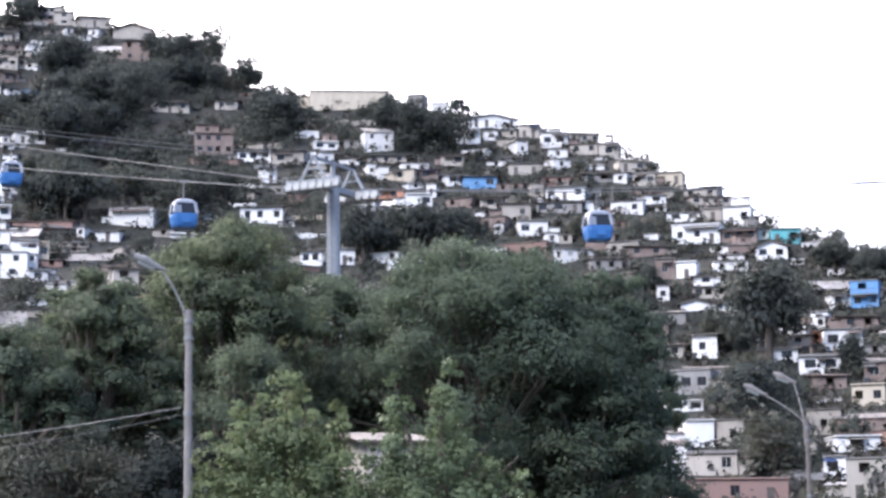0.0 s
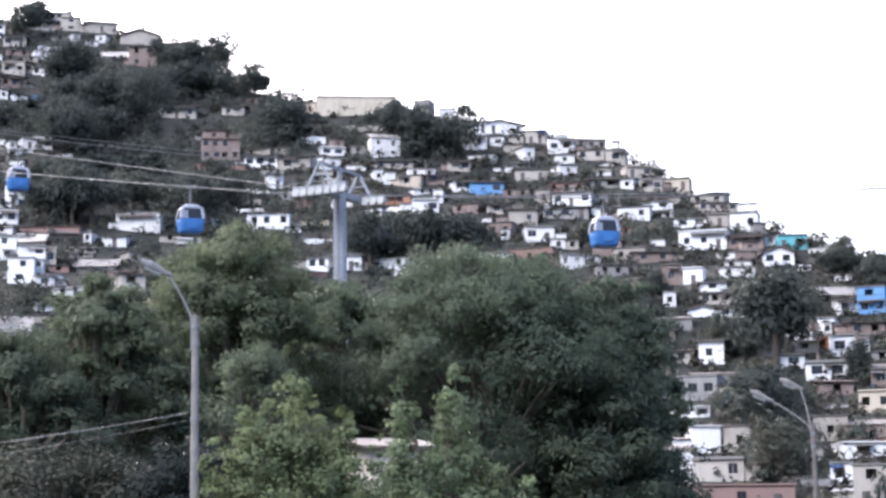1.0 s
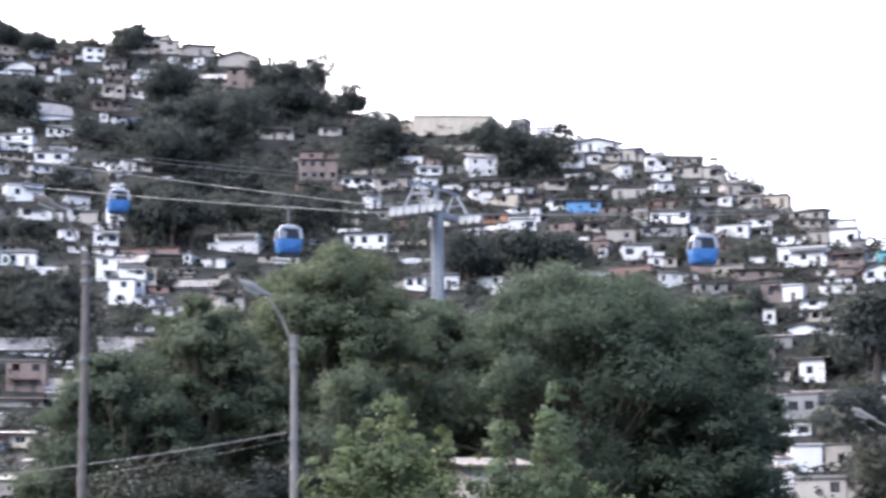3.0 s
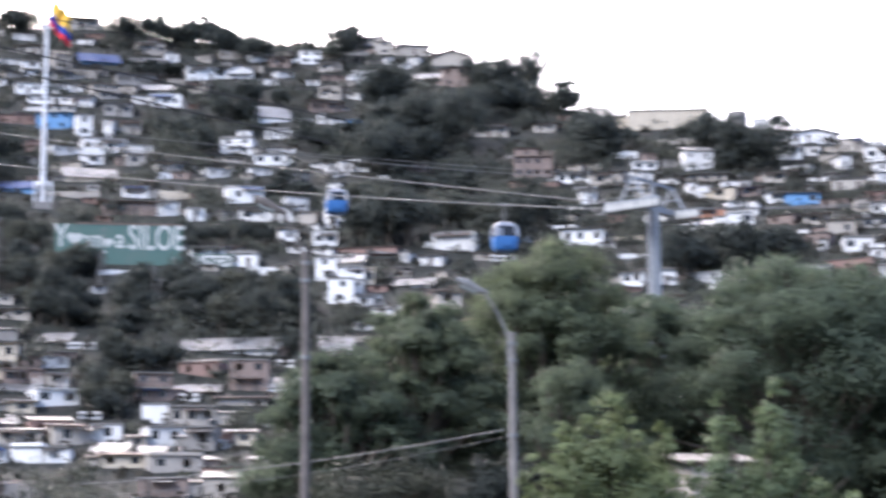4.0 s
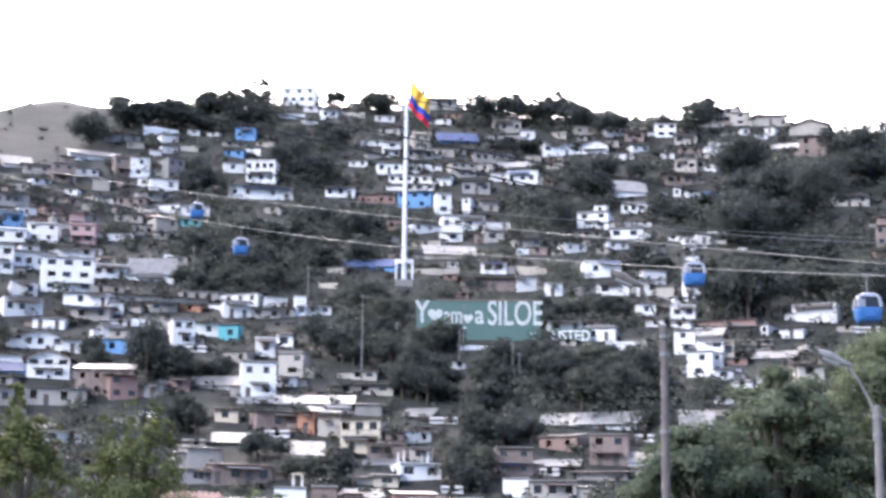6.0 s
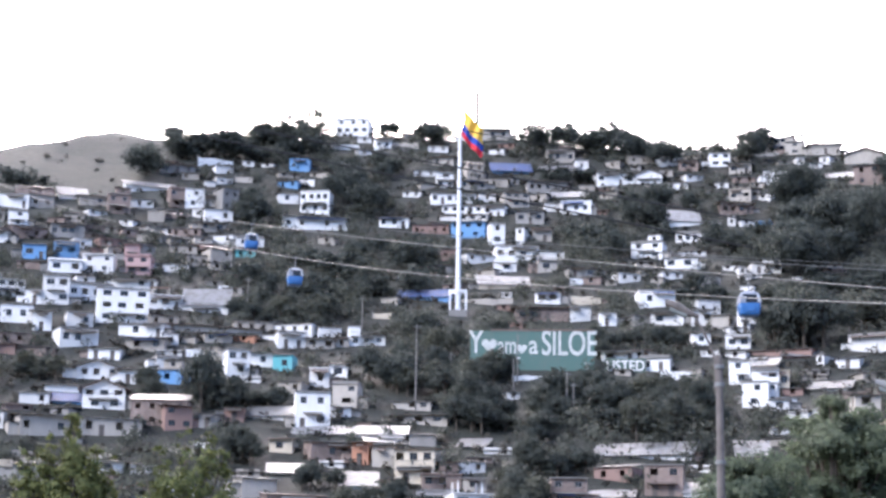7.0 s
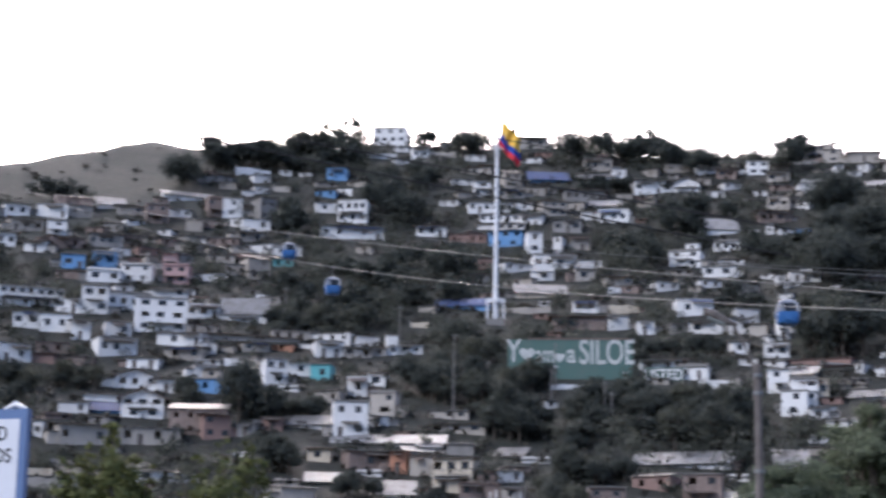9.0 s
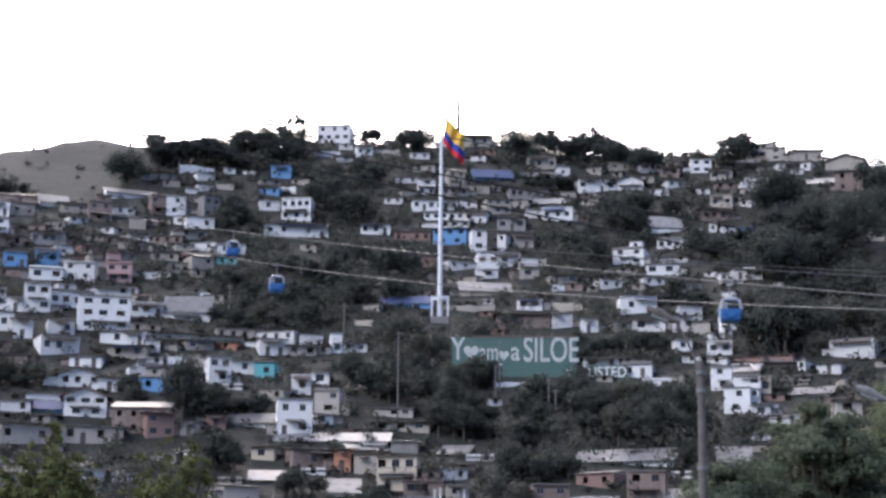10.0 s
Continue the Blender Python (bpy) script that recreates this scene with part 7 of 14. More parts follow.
tree(7.0, 328.6, 5.5, 7, 0.90)


# ---- retaining walls and utility poles on the slope ----
def retaining_wall(x, y, w, h, wall, turn):
    ob = tagged(new("retaining_wall"), "low %s retaining wall on the slope" % WALL_WORDS[wall], "wall", "retaining walls")
    ob.matrix_basis = Matrix.LocRotScale((x, y, ground_z(x, y)), Euler((0, 0, -math.atan2(x, y) + radians(turn))), None)
    V, F = [], []
    n = max(2, int(w / 1.6))
    rnd = random.Random(round(x * 7 + y))
    for k in range(n):
        box(V, F, -w / 2 + w * k / n, -w / 2 + w * (k + 1) / n, 0, 0.3, -1.5, h * rnd.uniform(0.75, 1.0))
    put("wall", mesh_of("wall", V, F, WALLS[wall]), ob)
    put("pier", box_mesh("pier", (-w / 2 - 0.304, -w / 2 - 0.004, -0.05, 0.35, -1.5, h * 1.15), M_SLAB), ob)


def utility_pole(x, y, h, lamp):
    ob = tagged(new("utility_pole"), "slim grey utility pole" + (" with a small lamp" if lamp else " with a short crossbar"), "pole", "utility poles")
    ob.matrix_basis = Matrix.LocRotScale((x, y, ground_z(x, y)), Euler((0, 0, -math.atan2(x, y))), None)
    put("post", tube_mesh("post", [(0, 0, -0.5), (0, 0, h)], [0.15, 0.1], M_POLE, 8), ob)
    if lamp:
        put("arm", tube_mesh("arm", [(0, 0, h - 0.1), (0.3, 0, h + 0.15), (0.8, 0, h + 0.2)], 0.04, M_STEEL, 6), ob)
        put("lamp_head", tube_mesh("lamp_head", [(0.75, 0, h + 0.2), (1.0, 0, h + 0.22), (1.3, 0, h + 0.18)], [0.08, 0.14, 0.06], M_WHITE, 8), ob)
    else:
        put("crossbar", box_mesh("crossbar", (-0.7, 0.7, -0.14, -0.1, h - 0.5, h - 0.4), M_STEEL), ob)


retaining_wall(-62.8, 322.6, 11.4, 1.4, "C", 16)
retaining_wall(-172.4, 285.8, 8.5, 1.2, "C", -14)
retaining_wall(-184.2, 351.8, 4.8, 1.9, "Y", 17)
retaining_wall(-146.9, 267.1, 10.8, 2.0, "G", 9)
retaining_wall(-169.4, 398.6, 3.9, 1.4, "Y", -5)
retaining_wall(-61.8, 246.8, 4.0, 1.0, "C", -10)
retaining_wall(-45.4, 263.5, 5.6, 1.9, "W", -2)
retaining_wall(-243.2, 539.6, 9.0, 1.9, "W", -7)
retaining_wall(-135.0, 240.2, 9.0, 1.1, "G", -9)
retaining_wall(-89.4, 232.0, 4.6, 1.9, "C", 17)
retaining_wall(-121.9, 211.2, 5.4, 1.1, "W", -15)
retaining_wall(-133.0, 215.9, 5.2, 1.8, "W", 10)
retaining_wall(-42.6, 421.6, 5.8, 1.1, "W", -3)
retaining_wall(-179.0, 265.6, 9.2, 1.5, "G", -22)
retaining_wall(61.4, 264.8, 12.2, 1.4, "C", 13)
retaining_wall(-45.6, 357.0, 10.0, 1.8, "C", 21)
retaining_wall(4.0, 368.9, 8.2, 2.0, "W", 10)
retaining_wall(5.0, 383.4, 5.1, 2.1, "W", 6)
retaining_wall(-181.0, 279.1, 4.9, 1.1, "C", 15)
retaining_wall(-188.1, 351.6, 7.2, 1.8, "W", 5)
retaining_wall(-32.2, 437.4, 4.6, 1.6, "G", 2)
retaining_wall(-252.2, 491.1, 4.8, 1.9, "C", -1)
retaining_wall(-119.9, 573.1, 7.8, 1.0, "G", -11)
retaining_wall(-21.6, 493.4, 10.8, 1.8, "C", 3)
retaining_wall(-24.8, 397.5, 9.2, 1.1, "W", 11)
retaining_wall(-20.9, 358.4, 9.5, 1.9, "C", 0)
retaining_wall(-267.1, 501.9, 11.0, 2.0, "W", 22)
retaining_wall(-49.2, 364.4, 7.5, 1.9, "Y", 1)
retaining_wall(-47.2, 236.8, 4.6, 1.9, "C", -16)
retaining_wall(-147.1, 221.4, 8.9, 2.0, "C", -9)
retaining_wall(-29.5, 412.6, 8.6, 1.1, "Y", -3)
retaining_wall(-123.4, 364.8, 6.8, 1.0, "W", 7)
retaining_wall(-173.0, 276.0, 8.0, 1.5, "C", -2)
retaining_wall(-33.1, 481.4, 5.8, 2.0, "W", -4)
retaining_wall(-150.9, 277.2, 5.5, 1.8, "W", 1)
retaining_wall(-226.9, 549.2, 8.2, 1.9, "C", 0)
retaining_wall(-216.6, 569.5, 3.2, 1.5, "W", 12)
retaining_wall(-7.1, 375.1, 7.0, 1.9, "W", 7)
retaining_wall(-131.5, 427.6, 6.9, 2.0, "Y", 9)
retaining_wall(-152.4, 419.0, 12.1, 1.6, "C", -10)
retaining_wall(-137.1, 442.1, 5.4, 1.4, "W", 15)
retaining_wall(-39.1, 364.6, 10.6, 1.8, "Y", -13)
retaining_wall(-140.4, 240.4, 5.8, 2.0, "Y", -1)
retaining_wall(-209.9, 403.0, 4.6, 1.2, "W", 3)
retaining_wall(-96.8, 376.1, 6.9, 1.8, "W", 2)
retaining_wall(-160.4, 301.0, 3.2, 1.2, "W", -19)
retaining_wall(-62.9, 257.1, 6.1, 1.0, "C", 2)
retaining_wall(-60.2, 480.0, 3.4, 1.1, "G", -6)
retaining_wall(-26.4, 443.0, 4.6, 1.9, "C", -22)
retaining_wall(-277.2, 526.1, 10.8, 1.2, "C", -15)
retaining_wall(-182.5, 270.8, 7.2, 1.2, "Y", 0)
retaining_wall(-236.9, 499.8, 5.0, 1.9, "W", -20)
utility_pole(-137.5, 340.1, 16.2, False)
utility_pole(-124.5, 357.8, 6.1, True)
utility_pole(-107.4, 341.6, 7.6, False)
utility_pole(-116.5, 435.2, 5.9, False)
utility_pole(-69.5, 411.6, 4.5, False)
utility_pole(-5.2, 450.0, 4.1, False)
utility_pole(-170.0, 388.9, 7.4, False)
utility_pole(36.0, 416.0, 5.0, False)
utility_pole(52.0, 327.8, 9.0, False)
utility_pole(-125.0, 361.5, 9.9, False)
utility_pole(-109.1, 343.0, 9.2, False)
utility_pole(-139.0, 361.8, 5.0, False)
utility_pole(-50.1, 469.9, 5.0, False)
utility_pole(-199.1, 391.6, 7.0, False)


# ---- low growth ----
SHRUBS = []


def shrub(x, y, size):
    SHRUBS.append((x, y, ground_z(x, y) + size * 0.3, size * 0.5, size * 0.42))


shrub(17.7, 320.9, 2.9)
shrub(18.6, 247.2, 3.5)
shrub(-70.9, 465.6, 2.6)
shrub(23.3, 268.8, 3.1)
shrub(-54.7, 315.6, 2.7)
shrub(-170.3, 272.3, 3.8)
shrub(-128.8, 496.2, 2.4)
shrub(3.4, 470.5, 2.5)
shrub(-59.2, 248.5, 4.4)
shrub(-45.0, 265.2, 3.4)
shrub(14.0, 388.4, 2.5)
shrub(-56.8, 322.5, 3.5)
shrub(37.9, 206.2, 3.6)
shrub(-213.9, 316.4, 5.0)
shrub(53.6, 364.9, 2.4)
shrub(-113.9, 497.6, 2.5)
shrub(-32.7, 238.5, 3.5)
shrub(-148.0, 206.8, 4.8)
shrub(7.6, 239.5, 2.7)
shrub(-188.9, 413.2, 3.3)
shrub(-73.5, 345.3, 4.5)
shrub(-252.3, 420.7, 3.0)
shrub(-166.7, 403.1, 2.7)
shrub(-29.7, 242.0, 2.3)
shrub(-127.3, 229.0, 4.7)
shrub(-95.8, 493.4, 4.4)
shrub(-275.1, 519.5, 3.3)
shrub(-102.8, 429.8, 4.1)
shrub(8.1, 282.0, 4.5)
shrub(-89.5, 333.5, 4.6)
shrub(48.4, 410.5, 3.1)
shrub(-79.7, 399.2, 4.6)
shrub(-7.9, 331.1, 2.4)
shrub(-13.8, 270.7, 3.2)
shrub(8.9, 222.9, 4.8)
shrub(-55.1, 439.7, 4.1)
shrub(-118.4, 180.9, 4.2)
shrub(-118.0, 281.7, 4.9)
shrub(-42.2, 484.7, 3.7)
shrub(-13.4, 236.6, 3.7)
shrub(-202.3, 392.7, 3.7)
shrub(9.7, 325.0, 3.5)
shrub(-146.5, 477.6, 3.8)
shrub(-229.1, 461.2, 2.8)
shrub(-55.5, 535.3, 3.1)
shrub(-19.5, 344.0, 4.0)
shrub(-201.3, 401.5, 4.4)
shrub(-74.6, 415.0, 3.0)
shrub(-244.2, 541.5, 3.5)
shrub(-14.6, 322.3, 2.7)
shrub(-203.9, 285.3, 3.4)
shrub(-87.5, 474.0, 4.1)
shrub(37.0, 324.6, 4.3)
shrub(-262.4, 377.3, 4.9)
shrub(-142.7, 203.8, 3.1)
shrub(-218.6, 503.7, 2.7)
shrub(-56.9, 210.9, 3.8)
shrub(-80.0, 410.9, 2.8)
shrub(-18.1, 219.4, 4.8)
shrub(-103.3, 472.3, 3.4)
shrub(-126.2, 180.8, 4.2)
shrub(-75.3, 349.7, 3.7)
shrub(-68.8, 531.9, 2.3)
shrub(-25.5, 416.5, 4.2)
shrub(-226.8, 550.1, 2.3)
shrub(-41.4, 253.7, 2.7)
shrub(-191.0, 429.3, 3.5)
shrub(-122.2, 394.7, 3.5)
shrub(3.0, 331.8, 3.5)
shrub(1.1, 298.7, 4.4)
shrub(-78.7, 513.9, 3.9)
shrub(-188.2, 406.8, 4.4)
shrub(-123.6, 321.0, 4.3)
shrub(-117.0, 176.4, 3.2)
shrub(17.9, 297.8, 3.5)
shrub(-65.1, 281.0, 3.2)
shrub(-160.3, 401.1, 3.4)
shrub(-2.5, 279.6, 2.2)
shrub(10.9, 214.0, 4.2)
shrub(-101.9, 389.6, 4.4)
shrub(-207.1, 438.0, 4.7)
shrub(-80.7, 489.1, 2.5)
shrub(-12.3, 214.1, 3.6)
shrub(-204.4, 295.7, 2.5)
shrub(-93.2, 519.5, 4.5)
shrub(10.9, 357.4, 3.3)
shrub(-62.2, 209.7, 2.8)
shrub(-35.4, 366.7, 3.4)
shrub(-155.5, 255.6, 4.6)
shrub(18.6, 330.2, 4.8)
shrub(-131.9, 205.2, 2.2)
shrub(-182.2, 385.0, 2.4)
shrub(-82.6, 206.7, 4.1)
shrub(-111.9, 497.3, 3.2)
shrub(24.6, 286.3, 4.0)
shrub(-45.2, 293.0, 2.8)
shrub(-168.7, 558.1, 2.3)
shrub(73.2, 369.2, 3.3)
shrub(-31.6, 334.9, 2.3)
shrub(-191.2, 414.3, 3.0)
shrub(-225.1, 315.3, 3.5)
shrub(-16.8, 414.6, 3.4)
shrub(-148.1, 225.2, 4.4)
shrub(-143.4, 362.8, 3.0)
shrub(-122.5, 525.6, 3.1)
shrub(-229.0, 403.1, 3.2)
shrub(-143.1, 524.1, 2.7)
shrub(-259.6, 461.0, 2.8)
shrub(-44.7, 295.5, 4.9)
shrub(-139.6, 476.4, 3.6)
shrub(-11.2, 290.4, 4.4)
shrub(-143.8, 472.2, 4.8)
shrub(-203.9, 301.0, 3.5)
shrub(-150.1, 212.9, 3.8)
shrub(-270.5, 519.5, 2.5)
shrub(-267.5, 374.4, 2.6)
shrub(-112.8, 204.0, 2.5)
shrub(-237.7, 343.1, 2.5)
shrub(-112.8, 457.0, 2.9)
shrub(-20.2, 396.6, 3.1)
shrub(-39.9, 220.8, 3.7)
shrub(-272.0, 520.5, 3.8)
shrub(-57.4, 320.7, 2.4)
shrub(-184.6, 343.4, 2.7)
shrub(-117.5, 378.8, 2.7)
shrub(-21.2, 480.6, 3.8)
shrub(-14.6, 373.6, 2.7)
shrub(-14.3, 223.9, 4.3)
shrub(-174.9, 241.2, 4.7)
shrub(-30.8, 432.8, 2.7)
shrub(-176.9, 413.2, 4.8)
shrub(-107.8, 484.7, 4.5)
shrub(-23.7, 485.2, 3.3)
shrub(-0.9, 248.1, 2.8)
shrub(-93.2, 445.2, 4.1)
shrub(-6.8, 261.6, 3.5)
shrub(-241.8, 526.4, 2.7)
shrub(-49.6, 359.4, 3.9)
shrub(-154.6, 384.2, 3.9)
shrub(-159.7, 258.4, 2.7)
shrub(21.5, 206.6, 4.5)
shrub(-183.6, 514.1, 3.5)
shrub(46.1, 296.3, 2.7)
shrub(-39.1, 487.1, 2.2)
shrub(55.8, 337.1, 4.8)
shrub(-64.6, 330.7, 4.0)
shrub(-88.0, 312.8, 2.5)
shrub(5.3, 360.5, 2.3)
shrub(-97.4, 214.8, 3.0)
shrub(-278.0, 389.3, 4.8)
shrub(-2.9, 258.8, 4.9)
shrub(-86.2, 470.3, 5.0)
shrub(49.5, 273.0, 2.3)
shrub(-60.4, 493.0, 2.4)
shrub(-53.6, 265.5, 4.2)
shrub(72.7, 367.1, 2.2)
shrub(60.3, 353.4, 4.3)
shrub(-98.3, 391.7, 3.0)
shrub(-113.1, 461.9, 2.8)
shrub(-161.4, 291.8, 2.5)
shrub(-144.1, 482.8, 3.6)
shrub(-95.5, 559.2, 2.6)
shrub(-23.0, 329.9, 3.1)
shrub(-51.6, 529.0, 2.3)
shrub(-79.7, 329.2, 2.6)
shrub(-13.5, 488.4, 4.0)
shrub(-6.4, 324.0, 4.6)
shrub(-251.8, 494.6, 3.3)
shrub(-161.1, 306.9, 3.9)
shrub(-194.9, 433.9, 2.9)
shrub(-4.4, 287.8, 2.9)
shrub(53.8, 348.1, 2.5)
shrub(-18.9, 327.5, 4.3)
shrub(-221.6, 562.6, 4.9)
shrub(-220.5, 512.8, 3.3)
shrub(35.3, 209.7, 3.6)
shrub(-50.8, 217.3, 4.4)
shrub(33.4, 344.9, 4.0)
shrub(-15.1, 475.9, 2.5)
shrub(-86.0, 243.5, 3.6)
shrub(-245.6, 431.6, 2.3)
shrub(60.6, 331.9, 2.7)
shrub(-61.1, 343.4, 3.4)
shrub(-109.5, 546.4, 2.9)
shrub(-132.2, 451.1, 4.3)
shrub(-47.4, 195.2, 3.8)
shrub(-8.1, 320.1, 3.1)
shrub(77.9, 345.2, 3.9)
shrub(-137.6, 526.2, 2.2)
shrub(-29.1, 219.8, 3.6)
shrub(6.2, 308.0, 4.6)
shrub(-181.8, 570.5, 2.5)
shrub(-43.8, 274.6, 4.2)
shrub(-7.7, 402.3, 3.2)
shrub(-29.3, 430.0, 4.7)
shrub(56.0, 336.9, 4.0)
shrub(-100.2, 174.0, 2.6)
shrub(-80.5, 528.9, 4.1)
shrub(-113.4, 341.9, 4.8)
shrub(12.0, 270.8, 4.5)
shrub(-36.7, 383.7, 2.6)
shrub(-44.3, 216.5, 4.5)
shrub(-4.3, 206.3, 3.2)
shrub(-41.3, 349.3, 3.4)
shrub(-178.5, 279.0, 4.3)
shrub(-119.9, 247.2, 3.3)
shrub(-86.9, 435.1, 3.0)
shrub(-95.6, 344.9, 3.9)
shrub(55.9, 347.5, 4.7)
shrub(-188.1, 422.5, 3.2)
shrub(-97.1, 180.5, 4.7)
shrub(-126.5, 341.9, 4.7)
shrub(-160.4, 269.0, 2.4)
shrub(-32.1, 322.0, 2.7)
shrub(79.1, 343.3, 3.4)
shrub(-22.0, 276.8, 4.2)
shrub(5.0, 358.7, 4.1)
shrub(8.5, 396.4, 3.8)
shrub(-225.1, 408.2, 3.3)
shrub(-57.7, 534.1, 4.2)
shrub(31.0, 400.1, 3.0)
shrub(-149.0, 209.5, 5.0)
shrub(-5.2, 373.0, 3.3)
shrub(-211.5, 405.8, 3.8)
shrub(-141.1, 211.5, 2.9)
shrub(-193.7, 422.0, 4.4)
shrub(-135.2, 499.4, 4.3)
shrub(-15.5, 303.9, 2.4)
shrub(-208.0, 424.4, 5.0)
shrub(-89.4, 378.6, 3.9)
shrub(-144.2, 230.8, 4.3)
shrub(-165.0, 440.0, 3.0)
shrub(-9.6, 232.5, 2.4)
shrub(-181.4, 424.0, 4.0)
shrub(-15.1, 288.4, 3.0)
shrub(9.2, 316.8, 3.3)
shrub(25.1, 334.4, 2.5)
shrub(-159.0, 361.2, 2.5)
shrub(42.1, 220.9, 3.1)
shrub(-6.3, 502.7, 3.0)
shrub(-63.9, 418.2, 2.5)
shrub(-66.3, 261.4, 3.6)
shrub(24.0, 435.6, 2.5)
shrub(-104.6, 346.6, 3.8)
shrub(-165.4, 242.9, 3.3)
shrub(-127.1, 236.0, 3.0)
shrub(-25.4, 297.0, 2.7)
shrub(80.1, 348.0, 3.6)
shrub(-43.8, 424.7, 3.2)
shrub(-103.5, 404.8, 4.0)
shrub(-11.0, 219.5, 4.5)
shrub(-27.7, 408.9, 4.8)
shrub(-85.7, 357.5, 2.8)
shrub(-173.1, 452.8, 3.7)
shrub(-146.3, 455.4, 4.5)
shrub(-1.2, 479.6, 2.6)
shrub(-155.3, 363.2, 3.3)
shrub(-3.3, 381.1, 3.0)
shrub(-107.1, 212.8, 3.9)
shrub(-174.8, 383.9, 2.7)
shrub(-51.0, 513.8, 3.8)
shrub(-71.1, 309.5, 3.2)
shrub(-20.8, 429.2, 3.8)
shrub(15.1, 356.3, 4.6)
shrub(42.3, 251.4, 4.2)
shrub(-154.9, 569.0, 2.3)
shrub(-170.8, 445.9, 4.7)
shrub(-126.2, 265.5, 4.6)
shrub(-63.9, 194.9, 3.5)
shrub(55.0, 348.9, 4.2)
shrub(-277.4, 426.4, 3.7)
shrub(-47.4, 310.4, 4.3)
shrub(-97.5, 222.4, 3.0)
shrub(12.7, 444.5, 3.3)
shrub(-2.3, 298.2, 2.9)
shrub(-231.3, 471.3, 3.8)
shrub(-0.8, 408.0, 3.0)
shrub(-111.5, 435.8, 4.3)
shrub(-151.0, 240.8, 4.8)
shrub(-101.4, 515.3, 4.1)
shrub(-176.9, 329.1, 4.0)
shrub(-45.9, 387.2, 3.7)
shrub(-123.7, 574.4, 3.2)
shrub(-86.8, 524.9, 3.7)
shrub(48.6, 266.8, 3.5)
shrub(-62.0, 426.3, 3.5)
shrub(44.4, 253.0, 2.6)
shrub(15.3, 216.0, 3.1)
shrub(-18.4, 336.9, 3.0)
shrub(42.9, 205.2, 2.8)
shrub(-1.7, 321.2, 5.0)
shrub(-42.7, 320.3, 2.5)
shrub(-44.4, 506.3, 2.9)
shrub(-77.9, 334.8, 3.4)
shrub(-203.2, 489.4, 3.9)
shrub(-120.1, 334.5, 3.8)
shrub(16.5, 387.2, 2.8)
shrub(-69.0, 466.7, 4.1)
shrub(-214.6, 450.8, 3.0)
shrub(-93.8, 179.4, 3.3)
shrub(31.2, 378.4, 3.4)
shrub(-19.3, 214.5, 3.3)
shrub(36.7, 365.0, 3.4)
shrub(58.1, 352.1, 3.3)
shrub(27.5, 386.1, 2.8)
shrub(-62.5, 419.1, 4.2)
shrub(-208.8, 310.5, 3.3)
shrub(21.2, 256.0, 2.5)
shrub(-49.1, 372.9, 2.9)
shrub(-113.6, 400.5, 3.3)
shrub(13.1, 287.0, 3.3)
shrub(-21.9, 217.5, 4.0)
shrub(-142.8, 364.6, 2.6)
shrub(-80.0, 532.4, 3.4)
shrub(-124.6, 179.6, 3.4)
shrub(-105.0, 177.3, 4.3)
shrub(33.2, 387.9, 3.0)
shrub(39.8, 392.7, 4.8)
shrub(-5.9, 282.5, 2.5)
shrub(-118.0, 171.7, 4.4)
shrub(3.5, 200.2, 3.5)
shrub(-97.9, 218.5, 3.1)
shrub(-81.6, 425.6, 3.6)
shrub(-2.9, 254.4, 3.0)
shrub(-22.5, 348.7, 4.7)
shrub(-68.4, 196.2, 4.7)
shrub(-228.8, 413.0, 4.2)
shrub(-152.9, 484.3, 3.4)
shrub(60.0, 357.7, 4.1)
shrub(-21.8, 493.1, 3.2)
shrub(-182.1, 452.8, 3.7)
shrub(16.7, 222.6, 3.8)
shrub(-82.3, 438.4, 2.5)
shrub(-97.1, 228.6, 4.5)
shrub(-22.3, 299.7, 3.1)
shrub(-100.3, 529.1, 4.1)
shrub(-220.1, 447.7, 2.7)
shrub(-11.1, 290.4, 2.8)
shrub(-42.9, 201.2, 2.7)
shrub(-241.6, 523.6, 2.5)
shrub(-99.3, 197.6, 3.9)
shrub(11.4, 323.3, 3.2)
shrub(32.7, 206.1, 2.3)
shrub(-26.4, 481.0, 3.1)
shrub(17.4, 421.8, 3.5)
shrub(-173.9, 252.1, 2.8)
shrub(-4.5, 323.5, 3.8)
shrub(-69.4, 252.5, 2.9)
shrub(-226.3, 525.6, 4.2)
shrub(-66.6, 344.1, 2.7)
shrub(-45.3, 490.7, 3.0)
shrub(-42.3, 270.6, 4.7)
shrub(-27.4, 251.5, 4.5)
shrub(-20.5, 283.0, 3.9)
shrub(10.7, 203.4, 3.2)
shrub(-4.4, 213.0, 4.0)
shrub(-59.8, 464.1, 4.1)
shrub(-151.9, 490.7, 4.4)
shrub(-164.1, 433.5, 4.8)
shrub(-135.7, 227.3, 3.7)
shrub(-231.8, 517.7, 3.3)
shrub(-245.3, 429.4, 4.9)
shrub(-21.2, 413.5, 3.1)
shrub(-154.1, 365.2, 4.9)
shrub(-43.6, 501.1, 4.1)
shrub(-37.6, 282.6, 2.7)
shrub(-4.0, 204.2, 4.9)
shrub(9.7, 199.9, 2.3)
shrub(-18.1, 468.4, 2.6)
shrub(-206.9, 441.5, 2.7)
shrub(42.7, 456.4, 4.2)
shrub(-134.9, 458.6, 3.6)
shrub(-114.7, 359.8, 3.5)
shrub(43.6, 400.7, 3.7)
shrub(-146.7, 261.8, 2.5)
shrub(24.3, 344.3, 2.3)
shrub(-103.9, 480.9, 2.3)
